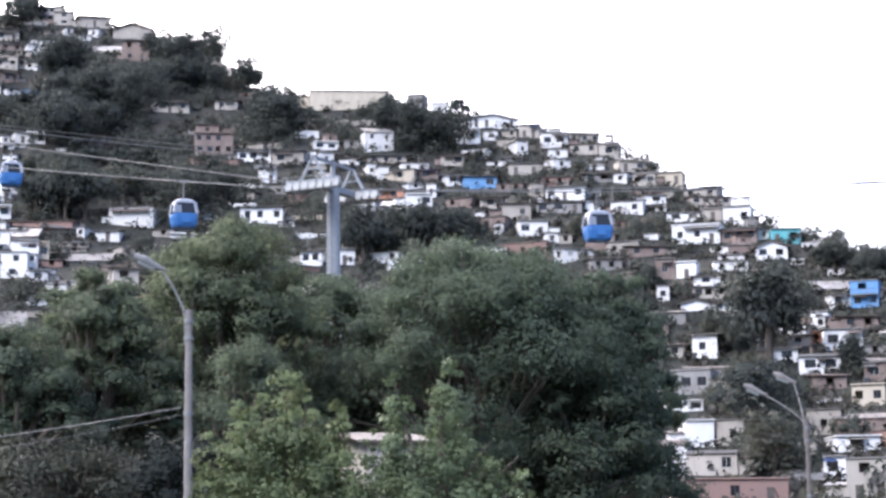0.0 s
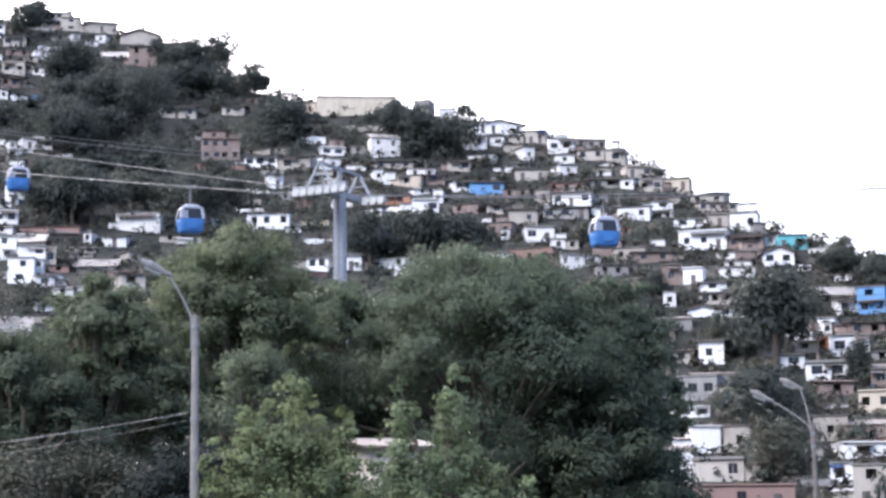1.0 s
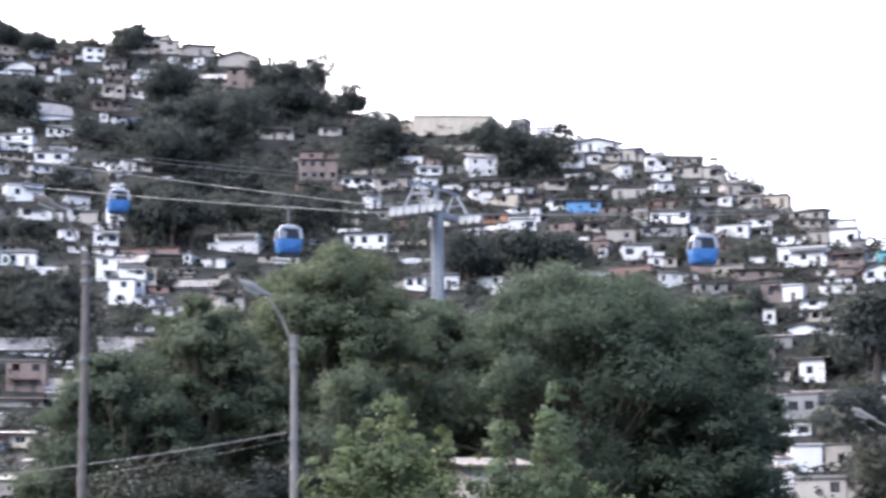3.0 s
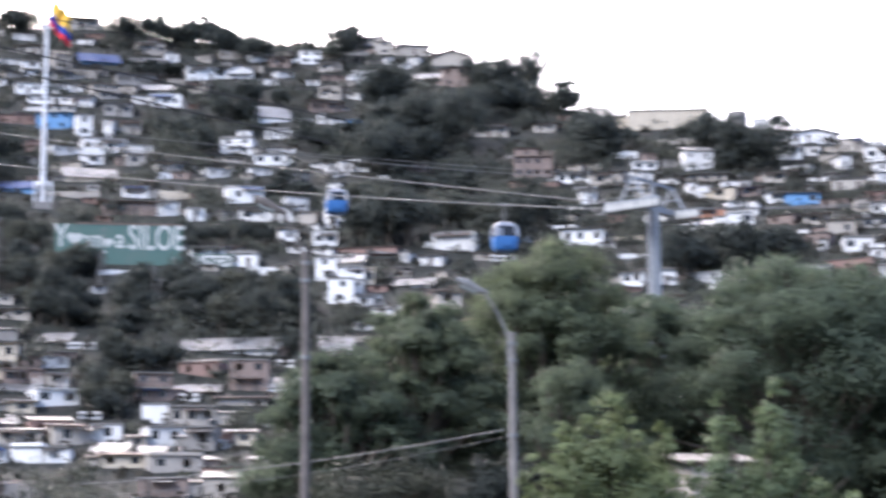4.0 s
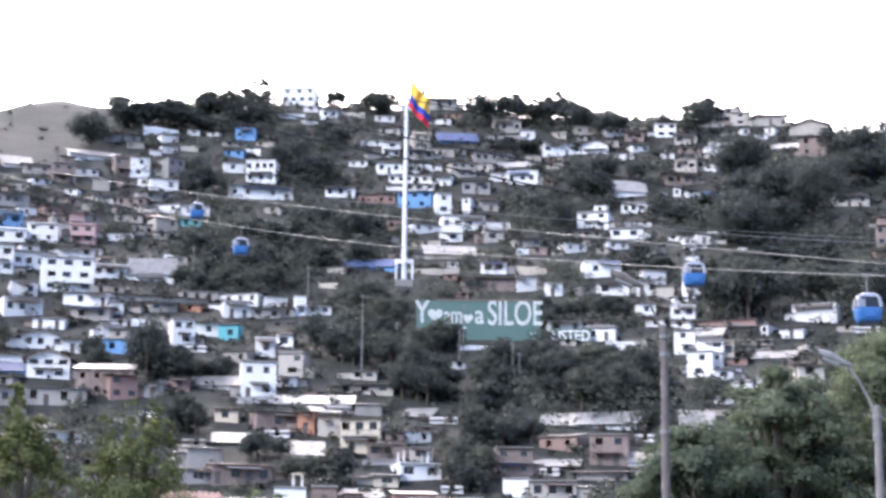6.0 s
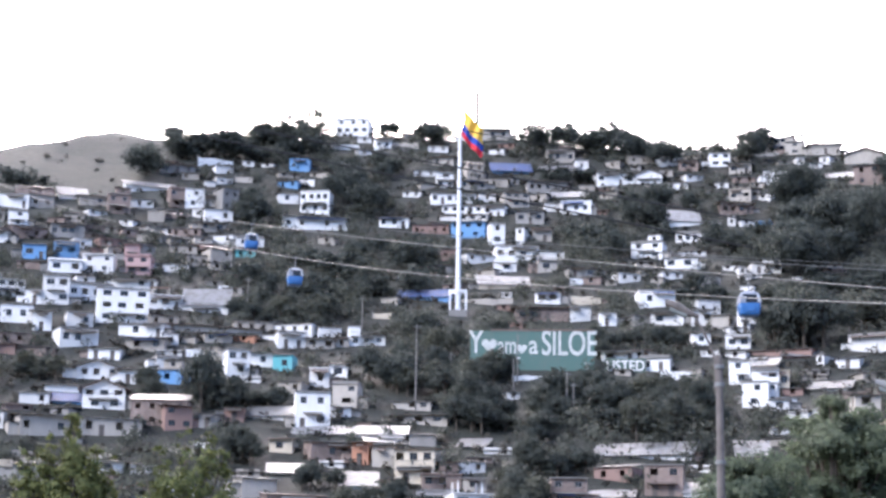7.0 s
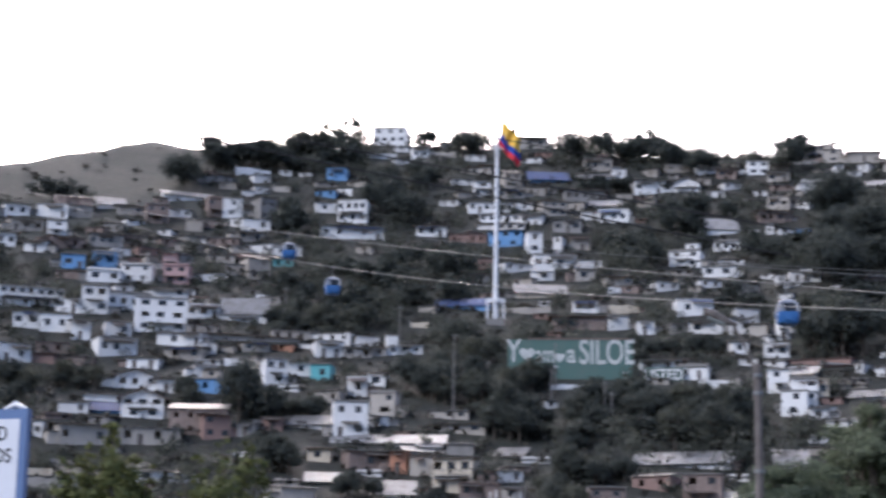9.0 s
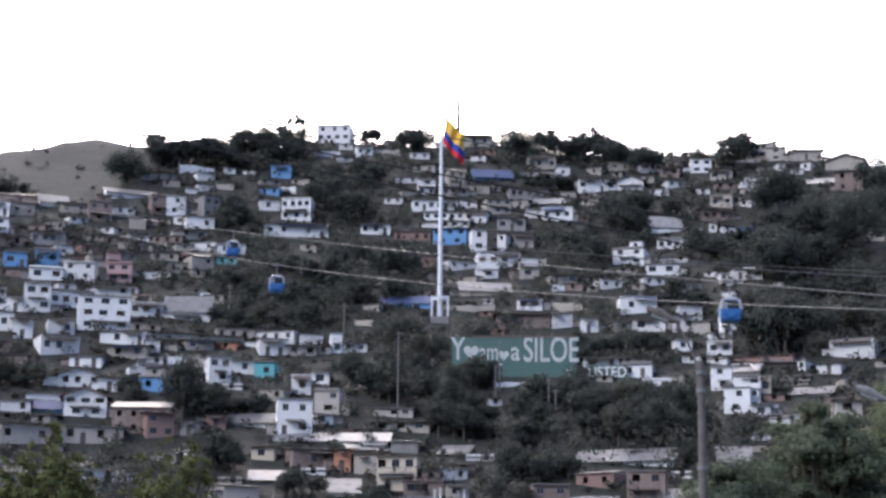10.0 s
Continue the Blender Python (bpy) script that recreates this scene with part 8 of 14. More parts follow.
shrub(-199.7, 495.1, 4.9)
shrub(-218.3, 418.9, 3.3)
shrub(-112.4, 402.2, 4.6)
shrub(-59.8, 379.1, 3.1)
shrub(41.5, 285.0, 4.7)
shrub(-147.7, 278.5, 3.8)
shrub(-39.3, 302.9, 3.1)
shrub(-91.5, 513.3, 3.2)
shrub(-124.7, 427.8, 4.5)
shrub(-127.4, 526.0, 4.2)
shrub(-31.8, 372.0, 2.9)
shrub(-8.9, 485.0, 3.2)
shrub(0.4, 277.7, 2.4)
shrub(-125.5, 215.7, 3.3)
shrub(-20.0, 491.1, 2.5)
shrub(-34.9, 474.2, 4.2)
shrub(-110.0, 460.0, 3.0)
shrub(-165.4, 285.0, 2.5)
shrub(-116.5, 548.0, 3.4)
shrub(-18.3, 261.5, 2.5)
shrub(-162.0, 556.6, 3.6)
shrub(-67.0, 330.7, 2.5)
shrub(-143.1, 473.1, 4.5)
shrub(-33.0, 226.2, 3.0)
shrub(-67.5, 278.3, 2.7)
shrub(-27.4, 484.7, 4.9)
shrub(30.7, 352.8, 2.8)
shrub(17.7, 438.4, 3.4)
shrub(-226.8, 527.4, 4.7)
shrub(-175.2, 533.8, 2.6)
shrub(-42.5, 487.5, 4.1)
shrub(-79.1, 341.6, 3.5)
shrub(-225.9, 418.8, 4.2)
shrub(-131.4, 358.4, 3.0)
shrub(-1.6, 200.8, 4.0)
shrub(-153.2, 236.3, 2.6)
shrub(-40.2, 312.7, 2.2)
shrub(-36.5, 345.1, 4.3)
shrub(8.8, 344.9, 3.0)
shrub(-47.5, 421.5, 3.0)
shrub(-106.8, 424.1, 3.6)
shrub(-103.7, 327.4, 3.8)
shrub(-125.7, 575.8, 2.3)
shrub(-168.0, 561.3, 4.4)
shrub(-192.0, 555.2, 4.9)
shrub(-88.6, 188.4, 2.5)
shrub(-66.1, 315.2, 2.9)
shrub(-133.8, 555.6, 2.5)
shrub(-197.1, 530.0, 3.3)
shrub(-125.9, 245.2, 2.5)
shrub(-149.7, 511.8, 3.5)
shrub(32.4, 347.0, 4.2)
shrub(-198.6, 574.0, 4.3)
shrub(-40.4, 229.6, 3.4)
shrub(-51.5, 223.9, 4.8)
shrub(-21.8, 395.9, 4.1)
shrub(-51.2, 433.2, 4.2)
shrub(-113.4, 340.0, 4.5)
shrub(-192.4, 269.8, 3.5)
shrub(-229.8, 415.7, 4.7)
shrub(-58.4, 383.6, 4.2)
shrub(-208.1, 483.8, 3.8)
shrub(-7.3, 474.0, 2.3)
shrub(25.4, 438.8, 3.1)
shrub(36.6, 244.5, 4.4)
shrub(-111.9, 232.0, 2.2)
shrub(36.7, 245.5, 3.9)
shrub(13.9, 337.5, 4.5)
shrub(-13.2, 331.7, 3.0)
shrub(-99.8, 512.1, 3.2)
shrub(36.2, 249.1, 4.3)
shrub(-244.0, 525.6, 2.3)
shrub(-44.7, 352.7, 2.9)
shrub(-36.1, 263.9, 2.6)
shrub(-41.1, 295.5, 4.5)
shrub(-92.8, 482.7, 4.0)
shrub(71.8, 316.2, 2.9)
shrub(-94.1, 556.9, 2.6)
shrub(-64.5, 467.4, 3.7)
shrub(-38.4, 355.8, 3.8)
shrub(-224.4, 407.6, 4.1)
shrub(-219.1, 566.8, 3.8)
shrub(44.7, 259.6, 3.6)
shrub(-148.1, 406.6, 3.5)
shrub(-33.6, 426.8, 3.0)
shrub(-32.5, 325.2, 2.9)
shrub(-23.4, 428.1, 3.6)
shrub(-110.4, 483.3, 4.1)
shrub(-1.3, 455.6, 2.8)
shrub(-150.5, 269.4, 3.6)
shrub(-89.6, 236.2, 2.3)
shrub(46.4, 299.1, 3.1)
shrub(-100.6, 362.3, 3.4)
shrub(-204.4, 326.7, 3.4)
shrub(-50.0, 196.5, 3.6)
shrub(62.6, 345.8, 2.6)
shrub(-64.5, 310.8, 4.3)
shrub(-121.4, 400.9, 3.0)
shrub(-84.1, 207.2, 4.6)
shrub(-176.7, 384.3, 3.9)
shrub(2.5, 371.3, 3.2)
shrub(-44.0, 314.8, 3.7)
shrub(-29.3, 421.8, 3.4)
shrub(-273.6, 430.4, 4.7)
shrub(-43.5, 379.4, 2.5)
shrub(-204.0, 303.6, 3.9)
shrub(-33.8, 333.4, 4.6)
shrub(-76.6, 427.9, 2.5)
shrub(-206.1, 368.1, 3.7)
shrub(-4.0, 357.6, 2.2)
shrub(-213.6, 424.9, 3.2)
shrub(79.9, 358.0, 2.8)
shrub(-2.0, 319.4, 4.2)
shrub(-129.1, 178.1, 3.4)
shrub(-169.5, 271.7, 2.3)
shrub(-137.9, 367.6, 2.9)
shrub(-10.6, 401.1, 3.6)
shrub(16.7, 429.0, 3.7)
shrub(-212.5, 482.5, 4.6)
shrub(15.3, 214.0, 3.8)
shrub(-61.0, 321.5, 2.2)
shrub(-137.8, 237.9, 3.7)
shrub(70.8, 360.6, 5.0)
shrub(-162.4, 334.5, 2.8)
shrub(4.9, 318.7, 2.9)
shrub(-176.4, 571.4, 4.3)
shrub(-174.7, 415.2, 3.5)
shrub(-11.7, 353.8, 4.8)
shrub(-57.2, 192.8, 4.1)
shrub(-77.6, 474.2, 2.9)
shrub(80.3, 354.4, 4.8)
shrub(-140.9, 506.8, 2.9)
shrub(-66.6, 451.3, 4.2)
shrub(-165.8, 474.2, 2.2)
shrub(15.5, 224.7, 3.8)
shrub(81.1, 357.5, 4.6)
shrub(-166.9, 270.5, 3.4)
shrub(23.3, 265.9, 2.8)
shrub(23.4, 340.5, 4.3)
shrub(-13.1, 285.8, 2.9)
shrub(-8.6, 340.7, 3.7)
shrub(-16.9, 293.4, 2.9)
shrub(-24.0, 211.0, 3.5)
shrub(-139.3, 369.2, 3.5)
shrub(11.2, 247.9, 3.9)
shrub(-7.4, 372.6, 4.4)
shrub(-184.3, 282.9, 3.3)
shrub(-15.5, 292.0, 2.6)
shrub(-41.2, 489.8, 3.3)
shrub(31.7, 353.2, 4.8)
shrub(8.9, 323.7, 3.6)
shrub(54.2, 359.9, 3.7)
shrub(-154.6, 265.6, 3.9)
shrub(-12.3, 319.5, 2.5)
shrub(-141.1, 219.8, 2.5)
shrub(-72.3, 518.3, 3.2)
shrub(38.2, 239.5, 3.0)
shrub(-23.1, 320.1, 3.5)
shrub(68.2, 313.1, 4.1)
shrub(-74.6, 345.9, 4.7)
shrub(-68.4, 319.0, 3.9)
shrub(-103.7, 215.3, 3.7)
shrub(-72.9, 430.2, 4.8)
shrub(-62.3, 424.2, 2.8)
shrub(-49.5, 326.7, 2.8)
shrub(-171.2, 319.3, 2.7)
shrub(15.9, 343.2, 3.1)
shrub(48.1, 284.0, 4.2)
shrub(-37.0, 429.0, 3.3)
shrub(24.6, 275.5, 4.3)
shrub(-119.8, 440.2, 3.4)
shrub(-23.0, 384.2, 2.9)
shrub(-112.3, 191.0, 4.7)
shrub(-173.1, 269.8, 4.5)
shrub(-34.3, 241.6, 3.6)
shrub(-14.9, 473.2, 4.1)
shrub(-48.4, 368.8, 2.9)
shrub(69.1, 330.3, 2.8)
shrub(43.5, 197.8, 3.7)
shrub(30.3, 448.5, 2.2)
shrub(-270.6, 383.0, 4.6)
shrub(-185.3, 412.6, 4.8)
shrub(6.2, 334.3, 4.3)
shrub(53.4, 317.8, 3.2)
shrub(-71.3, 451.8, 3.9)
shrub(-128.2, 395.2, 3.0)
shrub(-31.7, 203.6, 4.6)
shrub(-32.1, 333.0, 3.6)
shrub(78.7, 354.1, 3.7)
shrub(-106.8, 223.7, 4.1)
shrub(34.8, 340.6, 4.5)
shrub(-103.4, 229.0, 3.0)
shrub(-167.9, 561.1, 2.7)
shrub(38.0, 403.5, 3.0)
shrub(-54.3, 364.2, 2.9)
shrub(-127.9, 395.7, 3.3)
shrub(-186.2, 431.8, 2.9)
shrub(16.6, 272.5, 2.8)
shrub(0.3, 357.2, 4.5)
shrub(-105.5, 303.7, 3.9)
shrub(-4.7, 229.0, 2.5)
shrub(-25.4, 270.3, 4.0)
shrub(-184.8, 447.7, 4.1)
shrub(47.9, 308.0, 2.4)
shrub(-64.9, 317.7, 2.2)
shrub(-28.9, 434.9, 3.8)
shrub(-58.7, 521.0, 3.2)
shrub(52.3, 260.5, 4.3)
shrub(38.1, 262.0, 2.6)
shrub(-65.9, 471.7, 3.2)
shrub(-184.2, 402.4, 4.4)
shrub(-22.4, 204.5, 3.1)
shrub(-122.8, 438.7, 2.4)
shrub(-187.6, 393.0, 3.0)
shrub(-195.0, 275.7, 2.9)
shrub(-98.8, 509.6, 4.2)
shrub(-191.7, 513.9, 3.1)
shrub(-131.8, 528.0, 2.8)
shrub(-14.6, 343.4, 4.1)
shrub(-20.5, 221.2, 3.1)
shrub(-48.4, 366.9, 2.2)
shrub(-197.3, 291.6, 3.4)
shrub(-58.0, 425.3, 4.2)
shrub(-9.7, 468.4, 4.1)
shrub(-175.1, 570.1, 3.7)
shrub(-190.1, 406.9, 3.5)
shrub(-97.7, 291.2, 4.0)
shrub(-281.3, 501.4, 3.8)
shrub(-281.2, 510.5, 3.1)
shrub(-53.4, 287.6, 2.5)
shrub(-65.7, 195.6, 4.0)
shrub(-110.4, 542.8, 2.6)
shrub(-146.7, 439.3, 2.7)
shrub(-82.3, 538.5, 2.2)
shrub(15.1, 321.1, 3.3)
shrub(-15.5, 361.6, 4.8)
shrub(-29.2, 367.1, 3.5)
shrub(78.0, 364.6, 2.2)
shrub(59.1, 355.0, 2.4)
shrub(-43.5, 474.3, 4.9)
shrub(-25.6, 261.4, 2.3)
shrub(-55.5, 226.5, 3.4)
shrub(69.5, 301.4, 3.1)
shrub(-212.2, 434.4, 4.2)
shrub(40.4, 201.5, 3.3)
shrub(-111.8, 375.2, 3.4)
shrub(-130.5, 180.4, 3.9)
shrub(-215.2, 407.3, 2.5)
shrub(10.1, 280.6, 4.3)
shrub(-18.8, 270.9, 2.8)
shrub(75.6, 351.8, 3.6)
shrub(-249.3, 474.9, 5.0)
shrub(49.8, 422.1, 2.2)
shrub(-146.9, 265.3, 3.7)
shrub(29.8, 434.1, 3.7)
shrub(-7.7, 295.9, 4.6)
shrub(-108.5, 391.7, 3.6)
shrub(-172.0, 464.9, 4.4)
shrub(-45.4, 411.4, 4.1)
shrub(-15.0, 474.4, 2.9)
shrub(-61.4, 374.7, 3.1)
shrub(-126.2, 204.8, 4.8)
shrub(26.1, 245.7, 3.3)
shrub(-155.7, 496.7, 2.8)
shrub(-32.7, 235.1, 2.3)
shrub(-253.7, 538.1, 3.5)
shrub(-200.8, 544.9, 2.9)
shrub(27.6, 304.4, 4.0)
shrub(-72.0, 534.0, 3.8)
shrub(-132.8, 345.4, 4.0)
shrub(-101.1, 213.9, 4.7)
shrub(0.7, 311.8, 3.7)
shrub(-61.8, 216.3, 2.8)
shrub(-105.5, 339.0, 2.4)
shrub(22.5, 274.6, 3.9)
shrub(-79.7, 549.7, 4.1)
shrub(-86.4, 189.1, 4.8)
shrub(-123.5, 265.0, 3.9)
shrub(-251.2, 495.3, 4.2)
shrub(-57.4, 233.5, 2.8)
shrub(-42.4, 264.7, 4.0)
shrub(70.0, 306.2, 4.7)
shrub(-41.4, 305.1, 4.0)
shrub(26.8, 291.2, 3.6)
shrub(-273.3, 535.2, 5.0)
shrub(-86.0, 419.5, 4.9)
shrub(-41.7, 269.5, 3.9)
shrub(69.0, 327.8, 2.6)
shrub(30.9, 313.2, 3.5)
shrub(-106.0, 304.1, 4.9)
shrub(-220.7, 486.6, 3.0)
shrub(-30.8, 419.5, 3.2)
shrub(61.9, 300.7, 3.8)
shrub(-62.5, 510.7, 4.8)
shrub(-45.1, 509.5, 4.8)
shrub(40.0, 200.0, 2.5)
shrub(-138.6, 252.4, 4.0)
shrub(47.5, 443.8, 3.1)
shrub(-35.7, 260.9, 3.8)
shrub(-38.1, 421.9, 3.6)
shrub(-69.2, 399.1, 3.6)
shrub(-90.8, 368.2, 4.5)
shrub(-184.6, 429.6, 3.7)
shrub(-135.3, 576.1, 4.4)
shrub(-148.6, 278.4, 2.7)
shrub(-101.7, 371.7, 2.7)
shrub(-193.3, 408.2, 2.8)
shrub(-173.9, 568.0, 3.0)
shrub(30.4, 314.5, 4.3)
shrub(-5.9, 397.9, 3.9)
shrub(-74.3, 451.0, 3.0)
shrub(-117.7, 213.5, 3.9)
shrub(-3.6, 289.9, 3.3)
shrub(28.4, 292.0, 4.0)
shrub(21.1, 338.2, 4.0)
shrub(-182.5, 542.4, 3.1)
shrub(-123.6, 234.1, 3.0)
shrub(-136.9, 460.6, 2.3)
shrub(-206.4, 434.5, 2.6)
shrub(-176.2, 443.1, 4.8)
shrub(-246.4, 538.0, 3.8)
shrub(-51.2, 404.4, 3.5)
shrub(-51.0, 246.5, 2.6)
shrub(-196.9, 291.6, 4.7)
shrub(-98.2, 192.2, 2.2)
shrub(66.7, 390.3, 4.2)
shrub(-151.3, 388.8, 5.0)
shrub(-84.2, 485.5, 5.0)
shrub(-196.5, 515.0, 3.4)
shrub(-10.5, 506.2, 3.2)
shrub(-136.4, 264.4, 4.2)
shrub(-16.3, 215.4, 4.4)
shrub(-6.8, 201.5, 4.7)
shrub(-60.3, 512.8, 4.7)
shrub(-99.3, 291.4, 2.7)
shrub(-135.8, 255.0, 4.3)
shrub(0.1, 227.4, 3.6)
shrub(-196.0, 464.3, 3.8)
shrub(-8.1, 497.2, 3.0)
shrub(-29.4, 336.8, 3.5)
shrub(-150.9, 511.6, 3.9)
shrub(-23.3, 428.2, 4.6)
shrub(-181.8, 274.2, 3.7)
shrub(-64.6, 467.9, 4.0)
shrub(-83.3, 398.5, 3.3)
shrub(-221.5, 505.2, 4.9)
shrub(-269.2, 384.3, 3.7)
shrub(-220.4, 521.1, 3.3)
shrub(-202.8, 431.0, 2.5)
shrub(-220.1, 391.2, 4.9)
shrub(-97.9, 339.6, 4.8)
shrub(-76.1, 461.0, 3.0)
shrub(-164.4, 227.1, 2.5)
shrub(-197.5, 408.8, 4.1)
shrub(-262.9, 389.6, 3.9)
shrub(-126.2, 327.2, 2.6)
shrub(-121.4, 246.3, 4.1)
shrub(-141.4, 489.0, 4.6)
shrub(-165.3, 236.3, 2.7)
shrub(-57.9, 337.9, 3.8)
shrub(-208.6, 322.0, 4.2)
shrub(-117.4, 189.5, 2.5)
shrub(-175.9, 242.5, 3.2)
shrub(-46.7, 301.4, 3.0)
shrub(43.5, 452.8, 2.6)
shrub(-24.2, 248.6, 3.8)
shrub(-140.8, 401.7, 4.6)
shrub(-273.7, 522.1, 2.3)
shrub(-47.5, 300.2, 4.8)
shrub(-96.4, 340.5, 3.7)
shrub(-247.8, 421.7, 2.8)
shrub(-16.0, 497.7, 4.2)
shrub(-50.1, 493.5, 4.4)
shrub(6.4, 447.4, 4.8)
shrub(32.5, 402.1, 2.8)
shrub(42.4, 328.6, 4.7)
shrub(-49.3, 285.5, 4.2)
shrub(5.8, 213.1, 2.3)
shrub(-136.2, 197.8, 3.4)
shrub(29.4, 318.5, 2.8)
shrub(-61.9, 197.0, 4.1)
shrub(80.8, 351.7, 4.0)
shrub(-16.3, 299.4, 3.4)
shrub(-39.2, 371.8, 3.4)
shrub(-1.4, 465.8, 4.9)
shrub(-150.7, 519.8, 3.6)
shrub(-33.7, 202.3, 3.7)
shrub(-193.1, 561.2, 4.0)
shrub(-42.0, 206.4, 3.3)
shrub(-134.3, 235.0, 4.9)
shrub(-224.9, 411.7, 2.5)
shrub(27.6, 319.5, 4.5)
shrub(-101.6, 527.4, 3.0)
shrub(-142.2, 258.9, 4.4)
shrub(-175.0, 332.8, 2.7)
shrub(29.0, 328.0, 3.6)
shrub(-242.5, 334.5, 2.6)
shrub(-63.0, 417.8, 3.7)
shrub(-2.9, 209.5, 4.7)
shrub(-171.1, 270.5, 2.9)
shrub(-96.4, 220.3, 3.3)
shrub(-173.6, 431.6, 4.0)
shrub(-138.2, 528.3, 2.5)
shrub(-201.7, 292.6, 3.0)
shrub(-49.2, 267.4, 3.7)
shrub(24.4, 332.8, 4.1)
shrub(-157.8, 408.0, 2.3)
shrub(-62.9, 238.0, 2.6)
shrub(72.7, 370.6, 3.1)
shrub(47.4, 209.4, 3.8)
shrub(-49.1, 297.9, 4.3)
shrub(-10.1, 370.1, 4.0)
shrub(19.3, 359.7, 4.3)
shrub(-85.9, 340.3, 4.1)
shrub(-28.1, 438.8, 4.0)
shrub(-126.1, 377.6, 3.8)
shrub(-101.0, 177.8, 2.9)
shrub(-27.5, 330.5, 3.4)
shrub(-173.4, 470.3, 2.8)
shrub(-53.1, 487.6, 3.6)
shrub(-78.9, 560.4, 4.0)
shrub(-37.0, 242.9, 4.2)
shrub(-133.5, 190.5, 3.2)
shrub(-61.9, 483.5, 3.0)
shrub(-179.1, 463.3, 5.0)
shrub(-66.0, 359.5, 4.3)
shrub(-65.5, 263.2, 3.8)
shrub(40.5, 238.5, 3.5)
shrub(-120.6, 249.3, 3.5)
shrub(-100.8, 317.2, 4.4)
shrub(-19.7, 339.4, 4.6)
shrub(11.3, 459.2, 3.9)
shrub(-243.1, 433.6, 2.5)
shrub(-185.6, 459.2, 4.3)
shrub(-59.7, 524.0, 4.6)
shrub(-163.9, 247.0, 4.0)
shrub(-97.2, 189.1, 3.3)
shrub(-258.6, 423.5, 3.8)
shrub(-38.9, 267.2, 4.2)
shrub(-106.1, 201.5, 3.8)
shrub(-165.1, 348.6, 3.5)
shrub(-59.3, 481.6, 4.8)
shrub(-89.6, 331.1, 4.4)
shrub(-89.9, 519.6, 3.9)
shrub(-14.0, 369.1, 2.8)
shrub(-81.5, 515.8, 3.8)
shrub(-168.9, 467.1, 2.8)
shrub(24.0, 198.6, 4.4)
shrub(37.1, 335.5, 3.3)
shrub(-1.8, 273.2, 2.6)
shrub(-157.9, 499.6, 2.3)
shrub(-177.5, 251.6, 2.3)
shrub(-191.1, 433.8, 2.9)
shrub(-129.8, 381.7, 2.5)
shrub(-73.4, 378.1, 4.3)
shrub(-192.6, 379.7, 2.5)
shrub(-32.3, 497.7, 2.9)
shrub(-79.6, 326.4, 3.3)
shrub(-176.5, 328.7, 3.0)
shrub(-55.1, 275.9, 4.0)
shrub(-145.9, 386.5, 4.7)
shrub(-169.0, 325.6, 4.3)
shrub(-172.1, 525.2, 4.5)
shrub(49.1, 297.3, 4.2)
shrub(-164.5, 338.9, 4.2)
shrub(-142.4, 440.6, 2.9)
shrub(-275.0, 503.2, 4.4)
shrub(-188.9, 393.1, 3.7)
shrub(-106.9, 240.5, 2.4)
shrub(47.2, 287.2, 4.7)
shrub(-51.7, 494.7, 2.4)
shrub(12.4, 237.6, 2.5)
shrub(-187.1, 553.5, 4.2)
shrub(-91.7, 336.0, 3.7)
shrub(-60.4, 299.9, 4.1)
shrub(-285.0, 395.3, 3.2)
shrub(36.8, 334.4, 2.7)
shrub(-24.2, 287.5, 4.5)
shrub(-109.5, 361.2, 3.7)
shrub(-59.3, 481.1, 4.8)
shrub(-14.1, 338.6, 3.4)
shrub(-167.8, 400.5, 3.2)
shrub(-243.8, 425.8, 4.7)
shrub(-65.8, 251.8, 2.5)
shrub(-145.5, 379.3, 4.7)
shrub(-32.2, 394.2, 4.7)
shrub(-4.1, 205.5, 3.6)
shrub(-60.8, 536.2, 3.3)
shrub(-138.7, 397.4, 3.1)
shrub(-127.7, 544.5, 2.9)
shrub(-101.4, 431.9, 4.3)
shrub(-85.7, 403.3, 4.5)
shrub(22.0, 272.7, 3.6)
shrub(-232.2, 408.8, 2.7)
shrub(-89.0, 331.2, 4.1)
shrub(-101.5, 487.6, 3.2)
shrub(-105.6, 478.3, 2.5)
shrub(-9.6, 263.6, 2.8)
shrub(16.3, 358.7, 3.1)
shrub(-11.0, 234.9, 3.0)
shrub(-236.9, 514.9, 4.8)
shrub(23.3, 212.8, 3.2)
shrub(-9.7, 260.7, 3.6)
shrub(70.5, 318.6, 2.3)
shrub(-195.4, 272.1, 2.7)
shrub(8.7, 311.4, 3.8)
shrub(-144.4, 559.2, 2.9)
shrub(-10.9, 236.3, 4.8)
shrub(-144.1, 515.4, 4.4)
shrub(73.5, 366.9, 2.8)
shrub(-104.2, 495.5, 4.7)
shrub(-30.4, 393.2, 3.2)
shrub(7.1, 422.6, 2.5)
shrub(32.4, 385.0, 4.5)
shrub(-138.0, 516.8, 4.9)
shrub(-46.2, 436.3, 4.9)
shrub(-197.7, 424.4, 4.9)
shrub(-102.6, 512.1, 2.3)
shrub(-167.2, 444.4, 4.5)
shrub(-23.9, 389.9, 4.2)
shrub(-66.8, 518.7, 2.3)
shrub(22.6, 249.1, 3.3)
shrub(-76.2, 526.4, 4.8)
shrub(-78.8, 428.1, 3.0)
shrub(-105.3, 180.8, 2.2)
shrub(-151.3, 383.6, 4.6)
shrub(-30.2, 391.9, 3.5)
shrub(-45.4, 212.8, 3.2)
shrub(15.5, 261.0, 4.4)
shrub(-154.0, 522.9, 4.9)
shrub(-124.6, 427.3, 4.5)
shrub(77.1, 348.4, 3.6)
